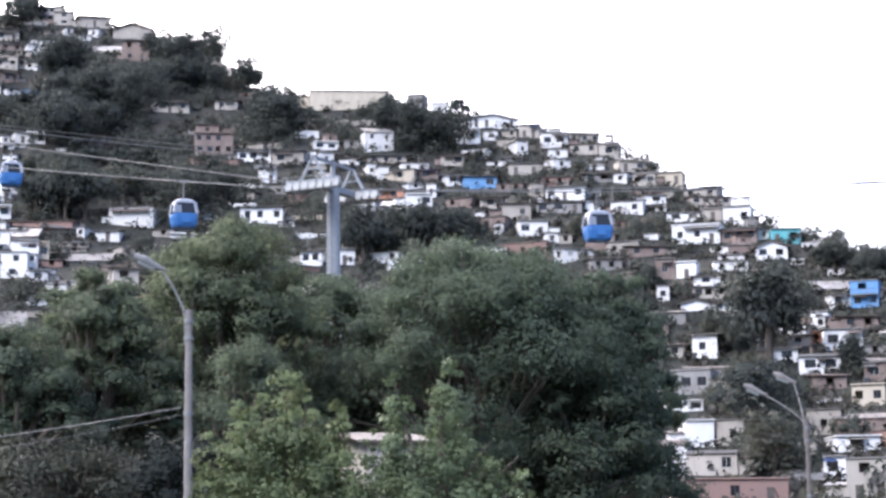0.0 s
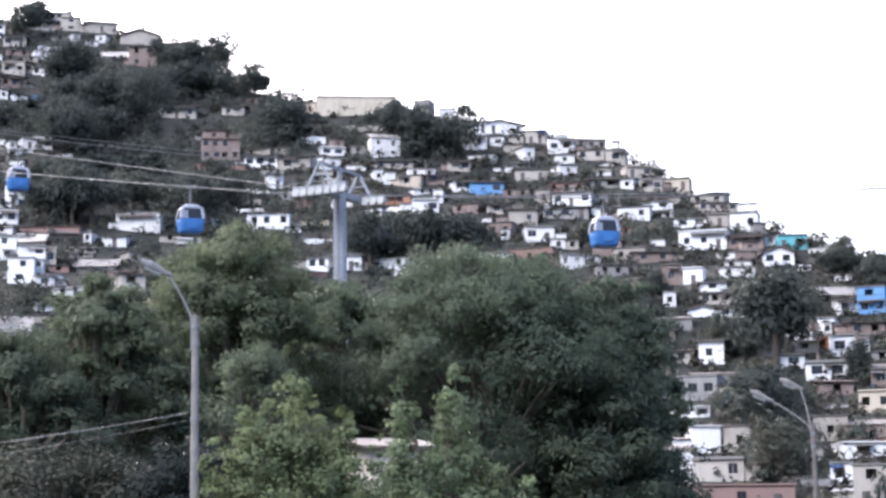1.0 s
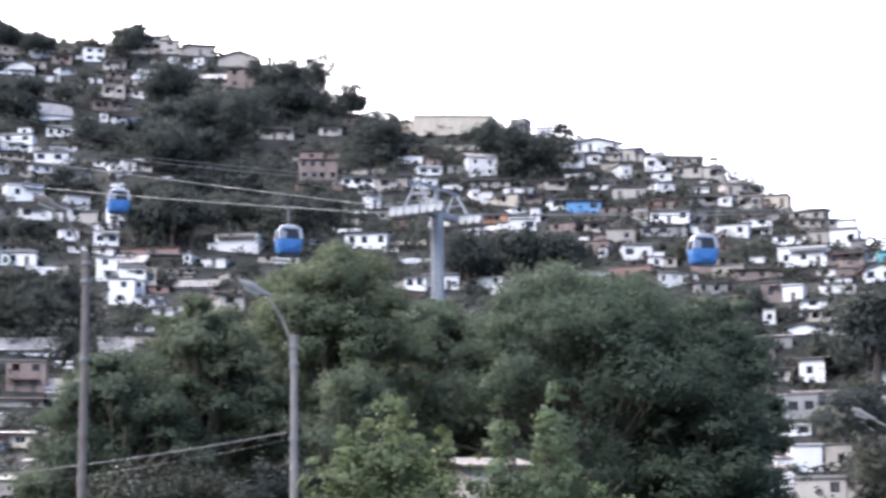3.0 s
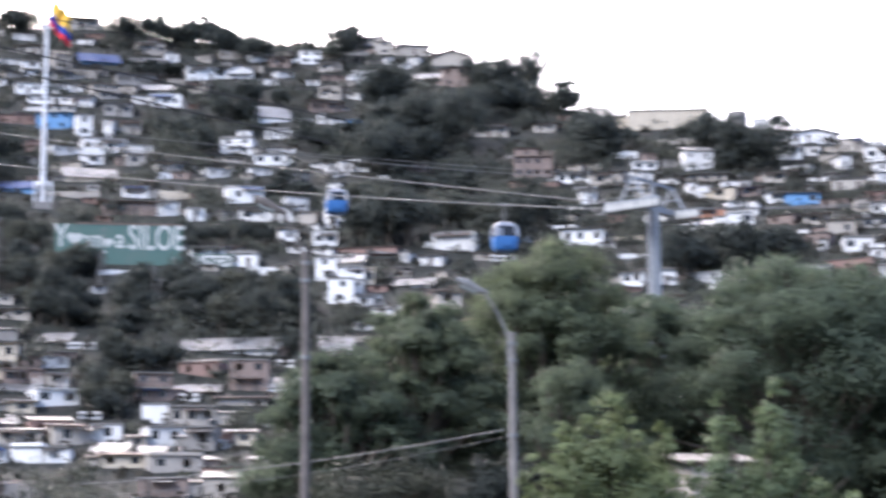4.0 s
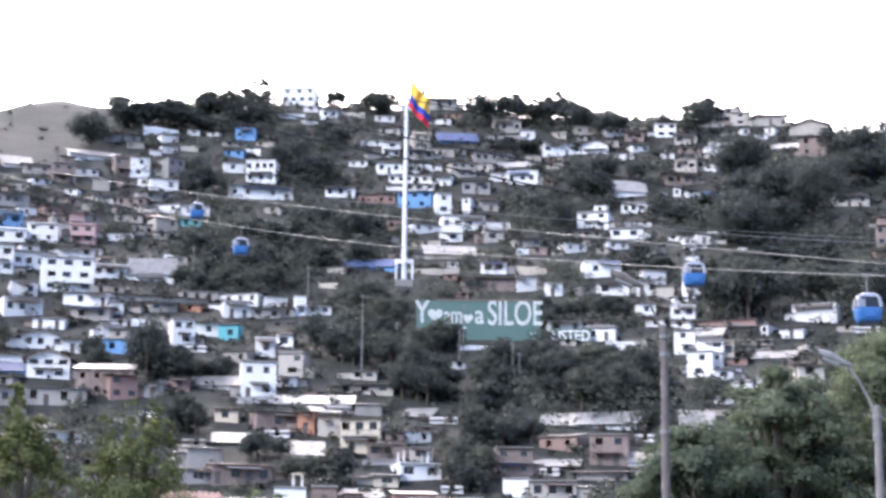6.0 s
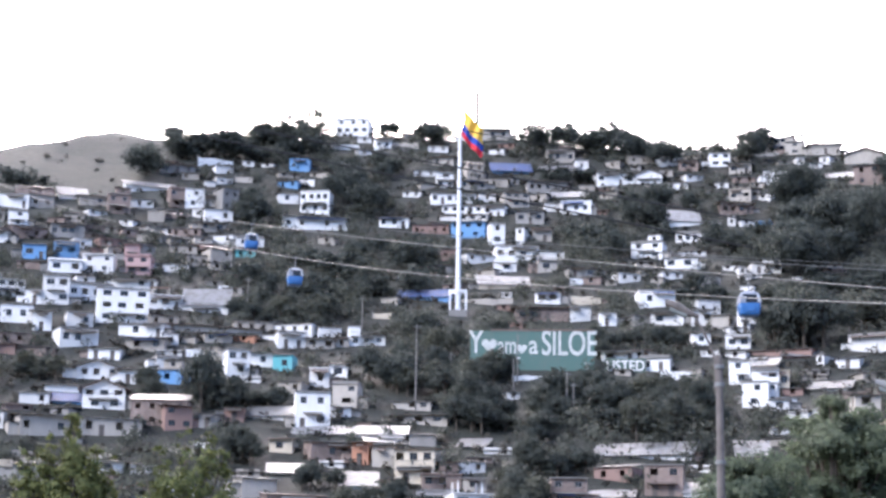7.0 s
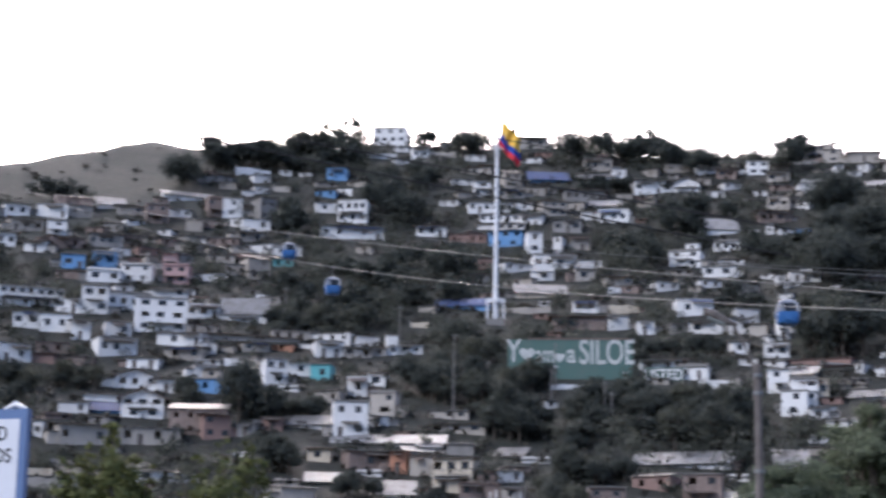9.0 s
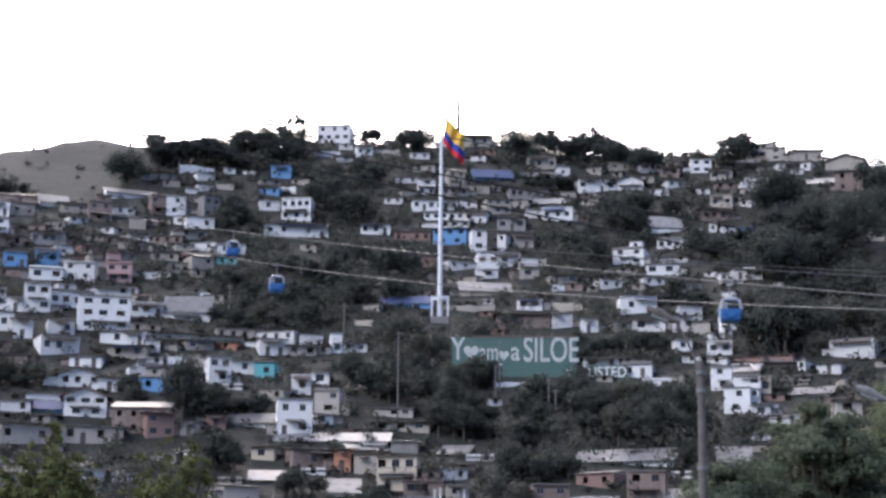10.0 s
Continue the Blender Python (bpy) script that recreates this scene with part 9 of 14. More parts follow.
shrub(-132.4, 193.8, 3.8)
shrub(56.9, 249.5, 3.8)
shrub(-48.2, 496.5, 3.0)
shrub(-51.2, 221.6, 4.9)
shrub(-130.8, 494.9, 4.6)
shrub(-197.2, 420.5, 2.3)
shrub(-265.3, 526.8, 3.4)
shrub(14.2, 386.8, 2.4)
shrub(-60.2, 233.8, 4.5)
shrub(-53.9, 321.8, 3.0)
shrub(-4.8, 461.8, 3.3)
shrub(-141.8, 256.7, 2.7)
shrub(14.2, 335.4, 2.8)
shrub(-36.4, 352.3, 4.4)
shrub(66.1, 328.8, 2.8)
shrub(-262.6, 389.4, 3.4)
shrub(-188.3, 259.7, 2.6)
shrub(37.9, 422.5, 4.4)
shrub(-93.8, 542.3, 3.2)
shrub(33.2, 436.2, 2.6)
shrub(-111.5, 550.9, 2.3)
shrub(11.4, 296.4, 4.1)
shrub(10.7, 237.0, 3.8)
shrub(-28.8, 410.4, 3.6)
shrub(-266.5, 511.5, 4.2)
shrub(11.5, 346.5, 4.1)
shrub(28.6, 209.9, 3.8)
shrub(-17.7, 486.0, 2.3)
shrub(16.7, 330.0, 4.7)
shrub(-5.7, 221.2, 2.9)
shrub(-63.3, 259.1, 4.9)
shrub(-97.8, 433.2, 5.0)
shrub(-78.9, 197.5, 4.7)
shrub(41.1, 211.9, 3.8)
shrub(-38.3, 484.2, 2.4)
shrub(-282.2, 513.8, 3.1)
shrub(-168.5, 285.8, 4.9)
shrub(-111.4, 217.5, 4.1)
shrub(-259.7, 514.8, 2.3)
shrub(-127.2, 430.4, 4.6)
shrub(-112.7, 463.5, 3.6)
shrub(-154.4, 369.8, 4.6)
shrub(5.7, 382.9, 3.4)
shrub(13.6, 288.5, 2.3)
shrub(-73.4, 435.6, 4.5)
shrub(-26.4, 316.5, 3.3)
shrub(47.4, 324.2, 2.5)
shrub(-33.2, 321.9, 2.6)
shrub(-134.4, 371.5, 2.5)
shrub(66.0, 326.8, 2.9)
shrub(-161.6, 254.5, 4.6)
shrub(-37.7, 288.8, 2.6)
shrub(-80.4, 334.7, 3.0)
shrub(-184.9, 563.2, 3.6)
shrub(-109.7, 476.6, 2.4)
shrub(49.5, 330.1, 4.3)
shrub(-155.3, 267.1, 3.8)
shrub(-160.8, 255.4, 4.7)
shrub(19.3, 316.5, 4.7)
shrub(2.8, 237.7, 3.8)
shrub(-40.3, 205.2, 5.0)
shrub(-212.0, 476.7, 4.0)
shrub(-157.9, 556.9, 3.2)
shrub(-145.2, 336.6, 4.1)
shrub(-8.8, 228.9, 4.0)
shrub(9.3, 250.7, 4.8)
shrub(-20.2, 310.4, 4.3)
shrub(52.6, 264.8, 2.6)
shrub(14.1, 382.0, 2.3)
shrub(-86.0, 526.5, 4.2)
shrub(-42.2, 430.7, 2.7)
shrub(6.4, 351.7, 4.9)
shrub(82.4, 359.6, 4.4)
shrub(46.7, 296.0, 3.2)
shrub(-52.0, 436.8, 3.1)
shrub(-133.0, 452.1, 4.5)
shrub(-179.3, 416.0, 4.8)
shrub(-44.9, 423.2, 4.3)
shrub(18.6, 236.5, 4.4)
shrub(-15.1, 272.0, 4.7)
shrub(-65.7, 200.3, 4.4)
shrub(8.9, 376.0, 4.5)
shrub(-183.8, 403.0, 2.4)
shrub(12.6, 278.5, 3.7)
shrub(-150.8, 255.2, 3.8)
shrub(-166.0, 292.8, 2.8)
shrub(-263.7, 521.5, 3.8)
shrub(19.0, 367.7, 4.3)
shrub(-32.3, 438.7, 3.7)
shrub(-180.3, 263.2, 2.4)
shrub(-188.3, 356.1, 2.6)
shrub(-154.4, 351.0, 2.7)
shrub(26.8, 307.6, 2.3)
shrub(-249.6, 449.6, 2.9)
shrub(-214.6, 482.6, 3.2)
shrub(26.7, 279.4, 2.5)
shrub(22.6, 454.9, 4.1)
shrub(-259.8, 390.1, 4.0)
shrub(-98.9, 471.2, 2.3)
shrub(37.0, 257.6, 3.3)
shrub(46.0, 289.0, 4.0)
shrub(12.1, 445.1, 3.5)
shrub(-30.4, 437.0, 3.4)
shrub(-201.0, 397.8, 3.4)
shrub(3.6, 386.1, 4.6)
shrub(42.4, 245.7, 2.5)
shrub(-159.2, 386.8, 3.1)
shrub(-89.3, 440.8, 2.5)
shrub(-21.6, 239.7, 2.7)
shrub(-182.4, 544.7, 4.3)
shrub(-142.9, 506.1, 2.5)
shrub(-211.6, 494.1, 2.7)
shrub(-85.8, 505.4, 4.5)
shrub(-172.6, 445.3, 3.0)
shrub(4.9, 253.9, 2.5)
shrub(26.9, 208.4, 2.5)
shrub(23.1, 317.5, 4.1)
shrub(-86.0, 230.5, 4.6)
shrub(26.9, 203.0, 2.3)
shrub(-2.9, 270.9, 4.8)
shrub(33.7, 345.8, 2.8)
shrub(-26.1, 483.1, 4.1)
shrub(-143.7, 267.2, 4.7)
shrub(-131.6, 580.1, 3.2)
shrub(-58.5, 223.4, 4.3)
shrub(-61.5, 346.4, 3.0)
shrub(-25.6, 481.2, 4.1)
shrub(-102.2, 477.6, 2.5)
shrub(9.4, 364.7, 3.8)
shrub(-117.7, 550.2, 2.4)
shrub(-167.6, 358.0, 3.8)
shrub(-64.3, 542.1, 5.0)
shrub(-53.0, 446.1, 2.5)
shrub(-2.5, 296.5, 3.9)
shrub(-168.9, 424.9, 3.0)
shrub(2.4, 399.2, 3.7)
shrub(-139.9, 532.1, 2.8)
shrub(-230.0, 427.4, 2.7)
shrub(0.7, 478.2, 3.4)
shrub(-195.0, 422.0, 2.9)
shrub(-173.7, 250.0, 4.9)
shrub(6.1, 460.0, 3.5)
shrub(-157.5, 416.7, 3.0)
shrub(-133.8, 289.8, 3.8)
shrub(29.9, 261.7, 3.9)
shrub(-251.5, 425.1, 2.5)
shrub(1.4, 323.3, 2.7)
shrub(-1.0, 347.1, 3.6)
shrub(-140.8, 254.6, 3.1)
shrub(14.9, 271.7, 3.6)
shrub(-78.5, 184.1, 3.7)
shrub(25.4, 264.4, 2.6)
shrub(-277.7, 409.7, 2.6)
shrub(-79.2, 538.7, 3.2)
shrub(-171.6, 262.0, 4.1)
shrub(-143.0, 481.4, 4.6)
shrub(-138.8, 237.3, 2.4)
shrub(-1.5, 272.0, 4.4)
shrub(-46.7, 447.9, 2.6)
shrub(-36.8, 265.0, 3.5)
shrub(-211.3, 497.3, 3.1)
shrub(-219.3, 318.0, 2.5)
shrub(75.0, 362.7, 2.3)
shrub(-290.7, 521.8, 4.0)
shrub(22.9, 349.0, 2.9)
shrub(44.3, 378.2, 2.3)
shrub(-140.7, 515.9, 3.3)
shrub(-37.8, 211.5, 3.9)
shrub(-150.1, 270.9, 3.8)
shrub(-179.2, 564.7, 2.5)
shrub(-170.7, 565.4, 3.4)
shrub(-80.1, 546.5, 4.0)
shrub(20.2, 358.0, 4.9)
shrub(-214.8, 299.5, 2.4)
shrub(71.3, 381.6, 3.7)
shrub(6.8, 350.5, 3.0)
shrub(-12.1, 305.8, 4.7)
shrub(-62.5, 489.2, 3.0)
shrub(-39.0, 287.9, 2.9)
shrub(23.7, 345.6, 3.5)
shrub(15.6, 301.0, 2.5)
shrub(-69.9, 188.1, 4.5)
shrub(-193.6, 277.9, 4.5)
shrub(-165.7, 555.8, 2.9)
shrub(10.8, 339.2, 4.1)
shrub(-44.6, 337.7, 2.9)
shrub(-237.1, 519.4, 3.6)
shrub(-77.0, 514.4, 2.7)
shrub(29.5, 267.8, 3.6)
shrub(38.7, 256.6, 4.4)
shrub(-240.2, 466.1, 4.9)
shrub(7.8, 367.4, 2.8)
shrub(-233.0, 460.8, 2.8)
shrub(-43.3, 384.8, 3.3)
shrub(-21.9, 444.9, 2.3)
shrub(-115.4, 225.3, 3.4)
shrub(-165.4, 273.3, 5.0)
shrub(-243.8, 447.8, 2.2)
shrub(-58.9, 387.3, 2.4)
shrub(-97.7, 205.1, 2.6)
shrub(-107.1, 425.5, 4.8)
shrub(-232.8, 327.5, 2.6)
shrub(-192.1, 398.5, 3.3)
shrub(-0.9, 207.7, 4.4)
shrub(-71.3, 299.6, 3.1)
shrub(-77.1, 287.0, 4.9)
shrub(-155.7, 241.1, 4.5)
shrub(-102.6, 311.4, 4.0)
shrub(-140.1, 251.8, 4.8)
shrub(-151.0, 515.4, 2.4)
shrub(61.1, 343.7, 2.4)
shrub(-209.0, 557.9, 3.3)
shrub(-162.3, 390.6, 4.2)
shrub(-103.6, 234.7, 3.5)
shrub(-53.7, 206.3, 3.4)
shrub(77.4, 366.8, 3.5)
shrub(-128.3, 202.1, 4.5)
shrub(-122.3, 219.3, 3.6)
shrub(-12.9, 220.9, 3.2)
shrub(71.1, 379.6, 3.5)
shrub(-22.7, 426.8, 3.6)
shrub(-22.2, 217.9, 4.0)
shrub(-190.5, 428.7, 3.9)
shrub(-149.5, 367.3, 4.5)
shrub(78.3, 367.3, 2.8)
shrub(-132.1, 359.5, 3.6)
shrub(-158.7, 297.8, 3.4)
shrub(-75.4, 441.8, 2.3)
shrub(-137.6, 568.1, 3.8)
shrub(-103.1, 492.4, 2.7)
shrub(-227.2, 453.7, 4.1)
shrub(-49.8, 362.9, 4.0)
shrub(66.1, 287.6, 4.6)
shrub(14.2, 249.0, 3.0)
shrub(-80.9, 452.6, 4.6)
shrub(-20.2, 501.0, 3.8)
shrub(-137.9, 247.2, 3.6)
shrub(-7.1, 299.0, 4.1)
shrub(19.9, 202.2, 3.1)
shrub(-31.0, 372.1, 4.2)
shrub(-6.1, 207.3, 5.0)
shrub(-273.8, 532.8, 4.1)
shrub(-161.8, 383.6, 3.2)
shrub(-8.4, 234.9, 4.2)
shrub(-210.5, 419.1, 3.6)
shrub(-175.1, 531.2, 2.8)
shrub(-70.9, 523.6, 2.3)
shrub(-134.3, 209.4, 3.8)
shrub(-272.0, 382.4, 4.2)
shrub(-196.1, 443.4, 4.4)
shrub(-229.6, 504.0, 3.2)
shrub(8.5, 235.8, 3.6)
shrub(7.1, 381.5, 3.4)
shrub(-103.9, 223.6, 4.4)
shrub(-116.4, 185.7, 2.2)
shrub(-109.3, 552.3, 4.0)
shrub(37.6, 239.6, 3.6)
shrub(52.5, 353.0, 3.9)
shrub(10.5, 253.0, 3.9)
shrub(-31.6, 309.7, 3.3)
shrub(12.1, 236.5, 4.7)
shrub(76.3, 349.5, 4.1)
shrub(12.4, 387.2, 3.4)
shrub(51.9, 365.6, 2.3)
shrub(73.6, 367.9, 2.8)
shrub(-215.3, 494.0, 2.4)
shrub(-212.0, 314.5, 3.5)
shrub(-50.0, 511.3, 3.1)
shrub(-26.5, 316.1, 3.7)
shrub(-53.1, 426.2, 3.5)
shrub(-84.6, 451.0, 2.7)
shrub(29.8, 313.3, 4.9)
shrub(20.0, 379.2, 4.3)
shrub(-254.5, 541.9, 3.2)
shrub(-261.4, 407.0, 2.4)
shrub(-98.7, 391.9, 2.8)
shrub(-4.6, 200.0, 2.3)
shrub(-156.7, 243.0, 4.9)
shrub(-155.6, 421.1, 2.4)
shrub(41.9, 350.9, 4.0)
shrub(-47.7, 492.4, 3.1)
shrub(19.9, 371.2, 2.4)
shrub(-125.6, 218.7, 2.6)
shrub(-1.6, 401.0, 4.2)
shrub(-113.9, 494.3, 4.3)
shrub(-11.0, 394.5, 3.9)
shrub(-34.6, 254.0, 3.6)
shrub(27.7, 357.3, 2.4)
shrub(-54.8, 294.4, 2.6)
shrub(-216.0, 314.2, 2.8)
shrub(31.3, 338.3, 3.1)
shrub(-217.4, 447.5, 3.1)
shrub(-280.6, 505.0, 3.7)
shrub(-9.7, 392.5, 4.8)
shrub(-126.4, 515.0, 4.6)
shrub(-158.9, 519.3, 3.9)
shrub(-58.0, 318.7, 3.8)
shrub(-19.8, 216.3, 5.0)
shrub(-32.4, 500.6, 2.3)
shrub(-257.1, 421.3, 4.0)
shrub(-65.9, 425.3, 4.2)
shrub(-24.9, 342.7, 3.2)
shrub(-119.6, 403.1, 3.1)
shrub(-11.5, 350.7, 4.5)
shrub(-72.3, 544.2, 2.9)
shrub(28.8, 310.1, 4.8)
shrub(-118.8, 560.7, 3.3)
shrub(-237.3, 462.7, 4.2)
shrub(-6.6, 325.7, 4.3)
shrub(-82.5, 508.5, 3.7)
shrub(-218.1, 313.9, 4.7)
shrub(-153.4, 371.6, 2.8)
shrub(43.4, 395.0, 4.3)
shrub(-161.1, 328.1, 4.3)
shrub(30.5, 438.6, 3.4)
shrub(14.0, 266.5, 2.8)
shrub(-81.5, 344.2, 4.6)
shrub(-128.1, 233.2, 3.6)
shrub(-123.3, 249.1, 3.8)
shrub(25.7, 399.1, 3.1)
shrub(-253.9, 355.7, 4.6)
shrub(-106.7, 449.5, 3.2)
shrub(-262.3, 373.6, 3.0)
shrub(30.7, 357.0, 3.0)
shrub(-168.6, 280.6, 2.9)
shrub(-32.8, 296.3, 4.2)
shrub(-93.5, 538.3, 4.2)
shrub(74.6, 333.9, 3.4)
shrub(-209.4, 426.9, 4.2)
shrub(-271.8, 526.8, 4.0)
shrub(-139.0, 226.5, 2.3)
shrub(-145.7, 251.5, 3.6)
shrub(2.5, 427.7, 2.5)
shrub(17.8, 458.7, 2.5)
shrub(-6.2, 400.5, 4.9)
shrub(-102.7, 228.1, 4.2)
shrub(-17.0, 291.1, 2.9)
shrub(-5.5, 263.4, 4.9)
shrub(-39.1, 481.1, 3.3)
shrub(26.2, 375.0, 3.2)
shrub(70.9, 367.3, 2.7)
shrub(-207.9, 426.7, 3.3)
shrub(2.0, 476.0, 3.3)
shrub(-97.5, 530.2, 3.9)
shrub(-101.0, 212.8, 4.6)
shrub(-102.0, 304.8, 3.2)
shrub(-182.2, 456.4, 2.6)
shrub(-211.8, 407.0, 3.9)
shrub(-27.9, 207.8, 2.4)
shrub(-155.6, 376.8, 4.7)
shrub(-21.3, 394.0, 4.9)
shrub(-215.5, 409.2, 2.6)
shrub(-170.7, 268.5, 3.8)
shrub(-82.6, 197.2, 3.3)
shrub(-166.6, 427.3, 4.9)
shrub(-189.3, 274.2, 5.0)
shrub(-40.6, 352.2, 3.2)
shrub(33.4, 370.6, 3.8)
shrub(-199.5, 276.8, 4.4)
shrub(-122.4, 451.6, 2.9)
shrub(-178.7, 388.8, 3.7)
shrub(-138.6, 504.5, 3.2)
shrub(-239.0, 559.7, 3.8)
shrub(-117.9, 310.1, 4.3)
shrub(-30.9, 329.4, 4.2)
shrub(-116.7, 304.4, 5.0)
shrub(-162.3, 562.5, 3.0)
shrub(-6.7, 320.0, 2.8)
shrub(-195.8, 287.3, 4.1)
shrub(-140.1, 201.5, 5.0)
shrub(-144.3, 241.9, 2.4)
shrub(-46.8, 517.7, 2.3)
shrub(-8.7, 323.0, 2.6)
shrub(41.2, 245.0, 2.5)
shrub(-124.6, 347.8, 4.4)
shrub(1.9, 221.2, 4.7)
shrub(17.1, 209.2, 4.1)
shrub(-62.9, 415.9, 4.5)
shrub(-116.6, 174.4, 3.6)
shrub(-58.8, 220.9, 4.1)
shrub(-50.0, 300.3, 3.8)
shrub(46.3, 211.4, 2.8)
shrub(-4.6, 289.0, 4.4)
shrub(69.1, 311.6, 3.6)
shrub(31.6, 385.7, 2.6)
shrub(-58.4, 484.0, 3.0)
shrub(11.0, 250.6, 2.9)
shrub(-72.9, 482.6, 2.5)
shrub(-26.1, 310.1, 5.0)
shrub(-2.7, 333.1, 4.4)
shrub(-120.7, 398.4, 4.1)
shrub(-165.7, 401.8, 3.1)
shrub(-142.9, 266.0, 3.0)
shrub(-171.2, 429.4, 3.3)
shrub(2.4, 373.9, 3.2)
shrub(-150.3, 349.0, 2.3)
shrub(-131.8, 345.4, 2.8)
shrub(76.7, 348.2, 3.3)
shrub(-230.9, 468.8, 3.1)
shrub(-19.2, 483.1, 2.7)
shrub(-104.5, 568.5, 2.7)
shrub(7.1, 365.7, 5.0)
shrub(-129.4, 234.6, 4.8)
shrub(-157.6, 271.1, 4.3)
shrub(76.5, 358.0, 4.7)
shrub(10.0, 363.3, 4.6)
shrub(-267.4, 506.3, 2.3)
shrub(-98.5, 522.0, 4.7)
shrub(-144.3, 527.8, 2.4)
shrub(-64.7, 350.6, 2.6)
shrub(-148.8, 272.7, 4.6)
shrub(-128.1, 285.5, 3.0)
shrub(18.7, 326.7, 4.8)
shrub(-40.0, 516.8, 4.4)
shrub(42.9, 287.7, 3.7)
shrub(-190.1, 464.7, 2.6)
shrub(-225.4, 498.2, 2.8)
shrub(-18.6, 413.3, 2.8)
shrub(-135.3, 345.7, 2.7)
shrub(-197.7, 427.9, 2.4)
shrub(-19.7, 404.7, 4.7)
shrub(-173.4, 263.0, 2.7)
shrub(-81.1, 226.8, 4.0)
shrub(-78.5, 293.6, 3.7)
shrub(-113.7, 565.3, 2.5)
shrub(-86.5, 530.1, 3.8)
shrub(-24.6, 489.1, 4.0)
shrub(18.1, 290.4, 4.1)
shrub(-64.7, 358.1, 2.8)
shrub(32.9, 386.6, 4.8)
shrub(-120.3, 333.8, 4.1)
shrub(-27.0, 287.1, 2.8)
shrub(40.9, 286.2, 4.8)
shrub(-53.8, 523.9, 3.3)
shrub(-175.5, 434.7, 2.6)
shrub(13.8, 363.9, 2.4)
shrub(-225.8, 340.7, 3.6)
shrub(-134.2, 238.7, 2.6)
shrub(-29.4, 491.7, 4.2)
shrub(-32.1, 253.5, 4.1)
shrub(-59.4, 324.2, 3.7)
shrub(48.0, 211.4, 2.3)
shrub(-128.8, 361.5, 4.8)
shrub(37.2, 425.7, 3.0)
shrub(-163.6, 549.0, 2.9)
shrub(-248.1, 541.2, 3.6)
shrub(-231.6, 502.7, 3.4)
shrub(75.8, 357.5, 3.6)
shrub(12.3, 267.6, 4.4)
shrub(-103.6, 215.9, 2.9)
shrub(-40.7, 310.3, 4.4)
shrub(-260.0, 386.3, 3.8)
shrub(24.4, 326.6, 4.9)
shrub(-235.5, 334.7, 2.3)
shrub(-62.7, 242.7, 4.2)
shrub(62.6, 338.9, 3.7)
shrub(9.7, 316.7, 3.9)
shrub(-38.0, 310.7, 3.3)
shrub(-258.4, 357.1, 2.3)
shrub(-137.5, 433.6, 2.6)
shrub(53.4, 261.9, 4.4)
shrub(-47.9, 200.5, 4.1)
shrub(23.7, 206.3, 4.8)
shrub(16.1, 281.7, 4.7)
shrub(76.0, 343.3, 2.3)
shrub(-16.4, 468.3, 2.9)
shrub(-130.1, 367.0, 2.3)
shrub(-164.7, 438.6, 4.5)
shrub(-2.3, 347.1, 4.8)
shrub(-213.9, 487.1, 3.5)
shrub(-48.3, 227.7, 3.8)
shrub(-84.0, 201.4, 4.0)
shrub(-206.0, 417.7, 2.9)
shrub(-85.2, 227.5, 2.8)
shrub(73.5, 320.3, 3.4)
shrub(-41.5, 401.2, 2.7)
shrub(42.7, 453.1, 2.8)
shrub(-152.5, 296.9, 3.2)
shrub(-143.1, 271.1, 4.4)
shrub(-231.8, 414.3, 3.3)
shrub(-209.1, 554.8, 3.2)
shrub(6.0, 316.6, 2.5)
shrub(-26.2, 361.5, 4.5)
shrub(-81.5, 327.5, 4.4)
shrub(2.2, 205.1, 4.8)
shrub(-20.3, 441.7, 2.7)
shrub(4.2, 235.1, 4.3)
shrub(38.4, 197.9, 2.3)
shrub(64.3, 393.3, 4.2)
shrub(-223.9, 542.2, 3.3)
shrub(-198.0, 385.1, 3.5)
shrub(48.2, 270.8, 3.6)
shrub(-94.7, 345.5, 2.6)
shrub(-96.7, 422.0, 2.8)
shrub(-126.8, 546.5, 2.6)
shrub(-118.9, 410.5, 2.4)
shrub(-138.8, 237.2, 2.7)
shrub(-197.0, 412.7, 2.6)
shrub(-84.9, 221.0, 4.9)
shrub(-78.0, 464.0, 3.5)
shrub(-15.1, 348.9, 4.0)
shrub(3.1, 304.9, 2.8)
shrub(-192.4, 386.8, 2.5)
shrub(-212.9, 519.0, 2.2)
shrub(-222.8, 541.2, 3.6)
shrub(-222.9, 311.3, 4.6)
shrub(-123.6, 430.3, 2.7)
shrub(-33.2, 442.0, 2.5)
shrub(47.7, 444.2, 4.4)
shrub(-115.1, 538.5, 3.2)
shrub(-44.4, 509.3, 3.3)
shrub(-223.3, 399.3, 3.2)
shrub(27.3, 378.4, 3.1)
shrub(-65.1, 316.0, 2.3)
shrub(5.4, 258.0, 4.0)
shrub(-226.6, 421.0, 2.7)
shrub(-183.7, 385.3, 3.3)
shrub(-242.3, 468.8, 3.9)
shrub(-225.7, 554.4, 4.0)
shrub(-218.9, 337.8, 4.1)
shrub(-58.2, 492.8, 2.6)
shrub(-130.7, 491.7, 4.7)
shrub(73.4, 352.8, 2.9)
shrub(48.8, 291.2, 3.6)
shrub(-162.2, 269.0, 4.0)
shrub(-8.5, 408.5, 2.8)
shrub(-56.0, 315.0, 2.7)
shrub(28.0, 324.9, 2.2)
shrub(-146.2, 266.1, 4.5)
shrub(-183.9, 391.6, 4.4)
shrub(-11.5, 490.6, 3.3)
shrub(70.0, 360.1, 4.3)
shrub(62.1, 346.7, 4.6)
shrub(-68.4, 215.7, 2.7)
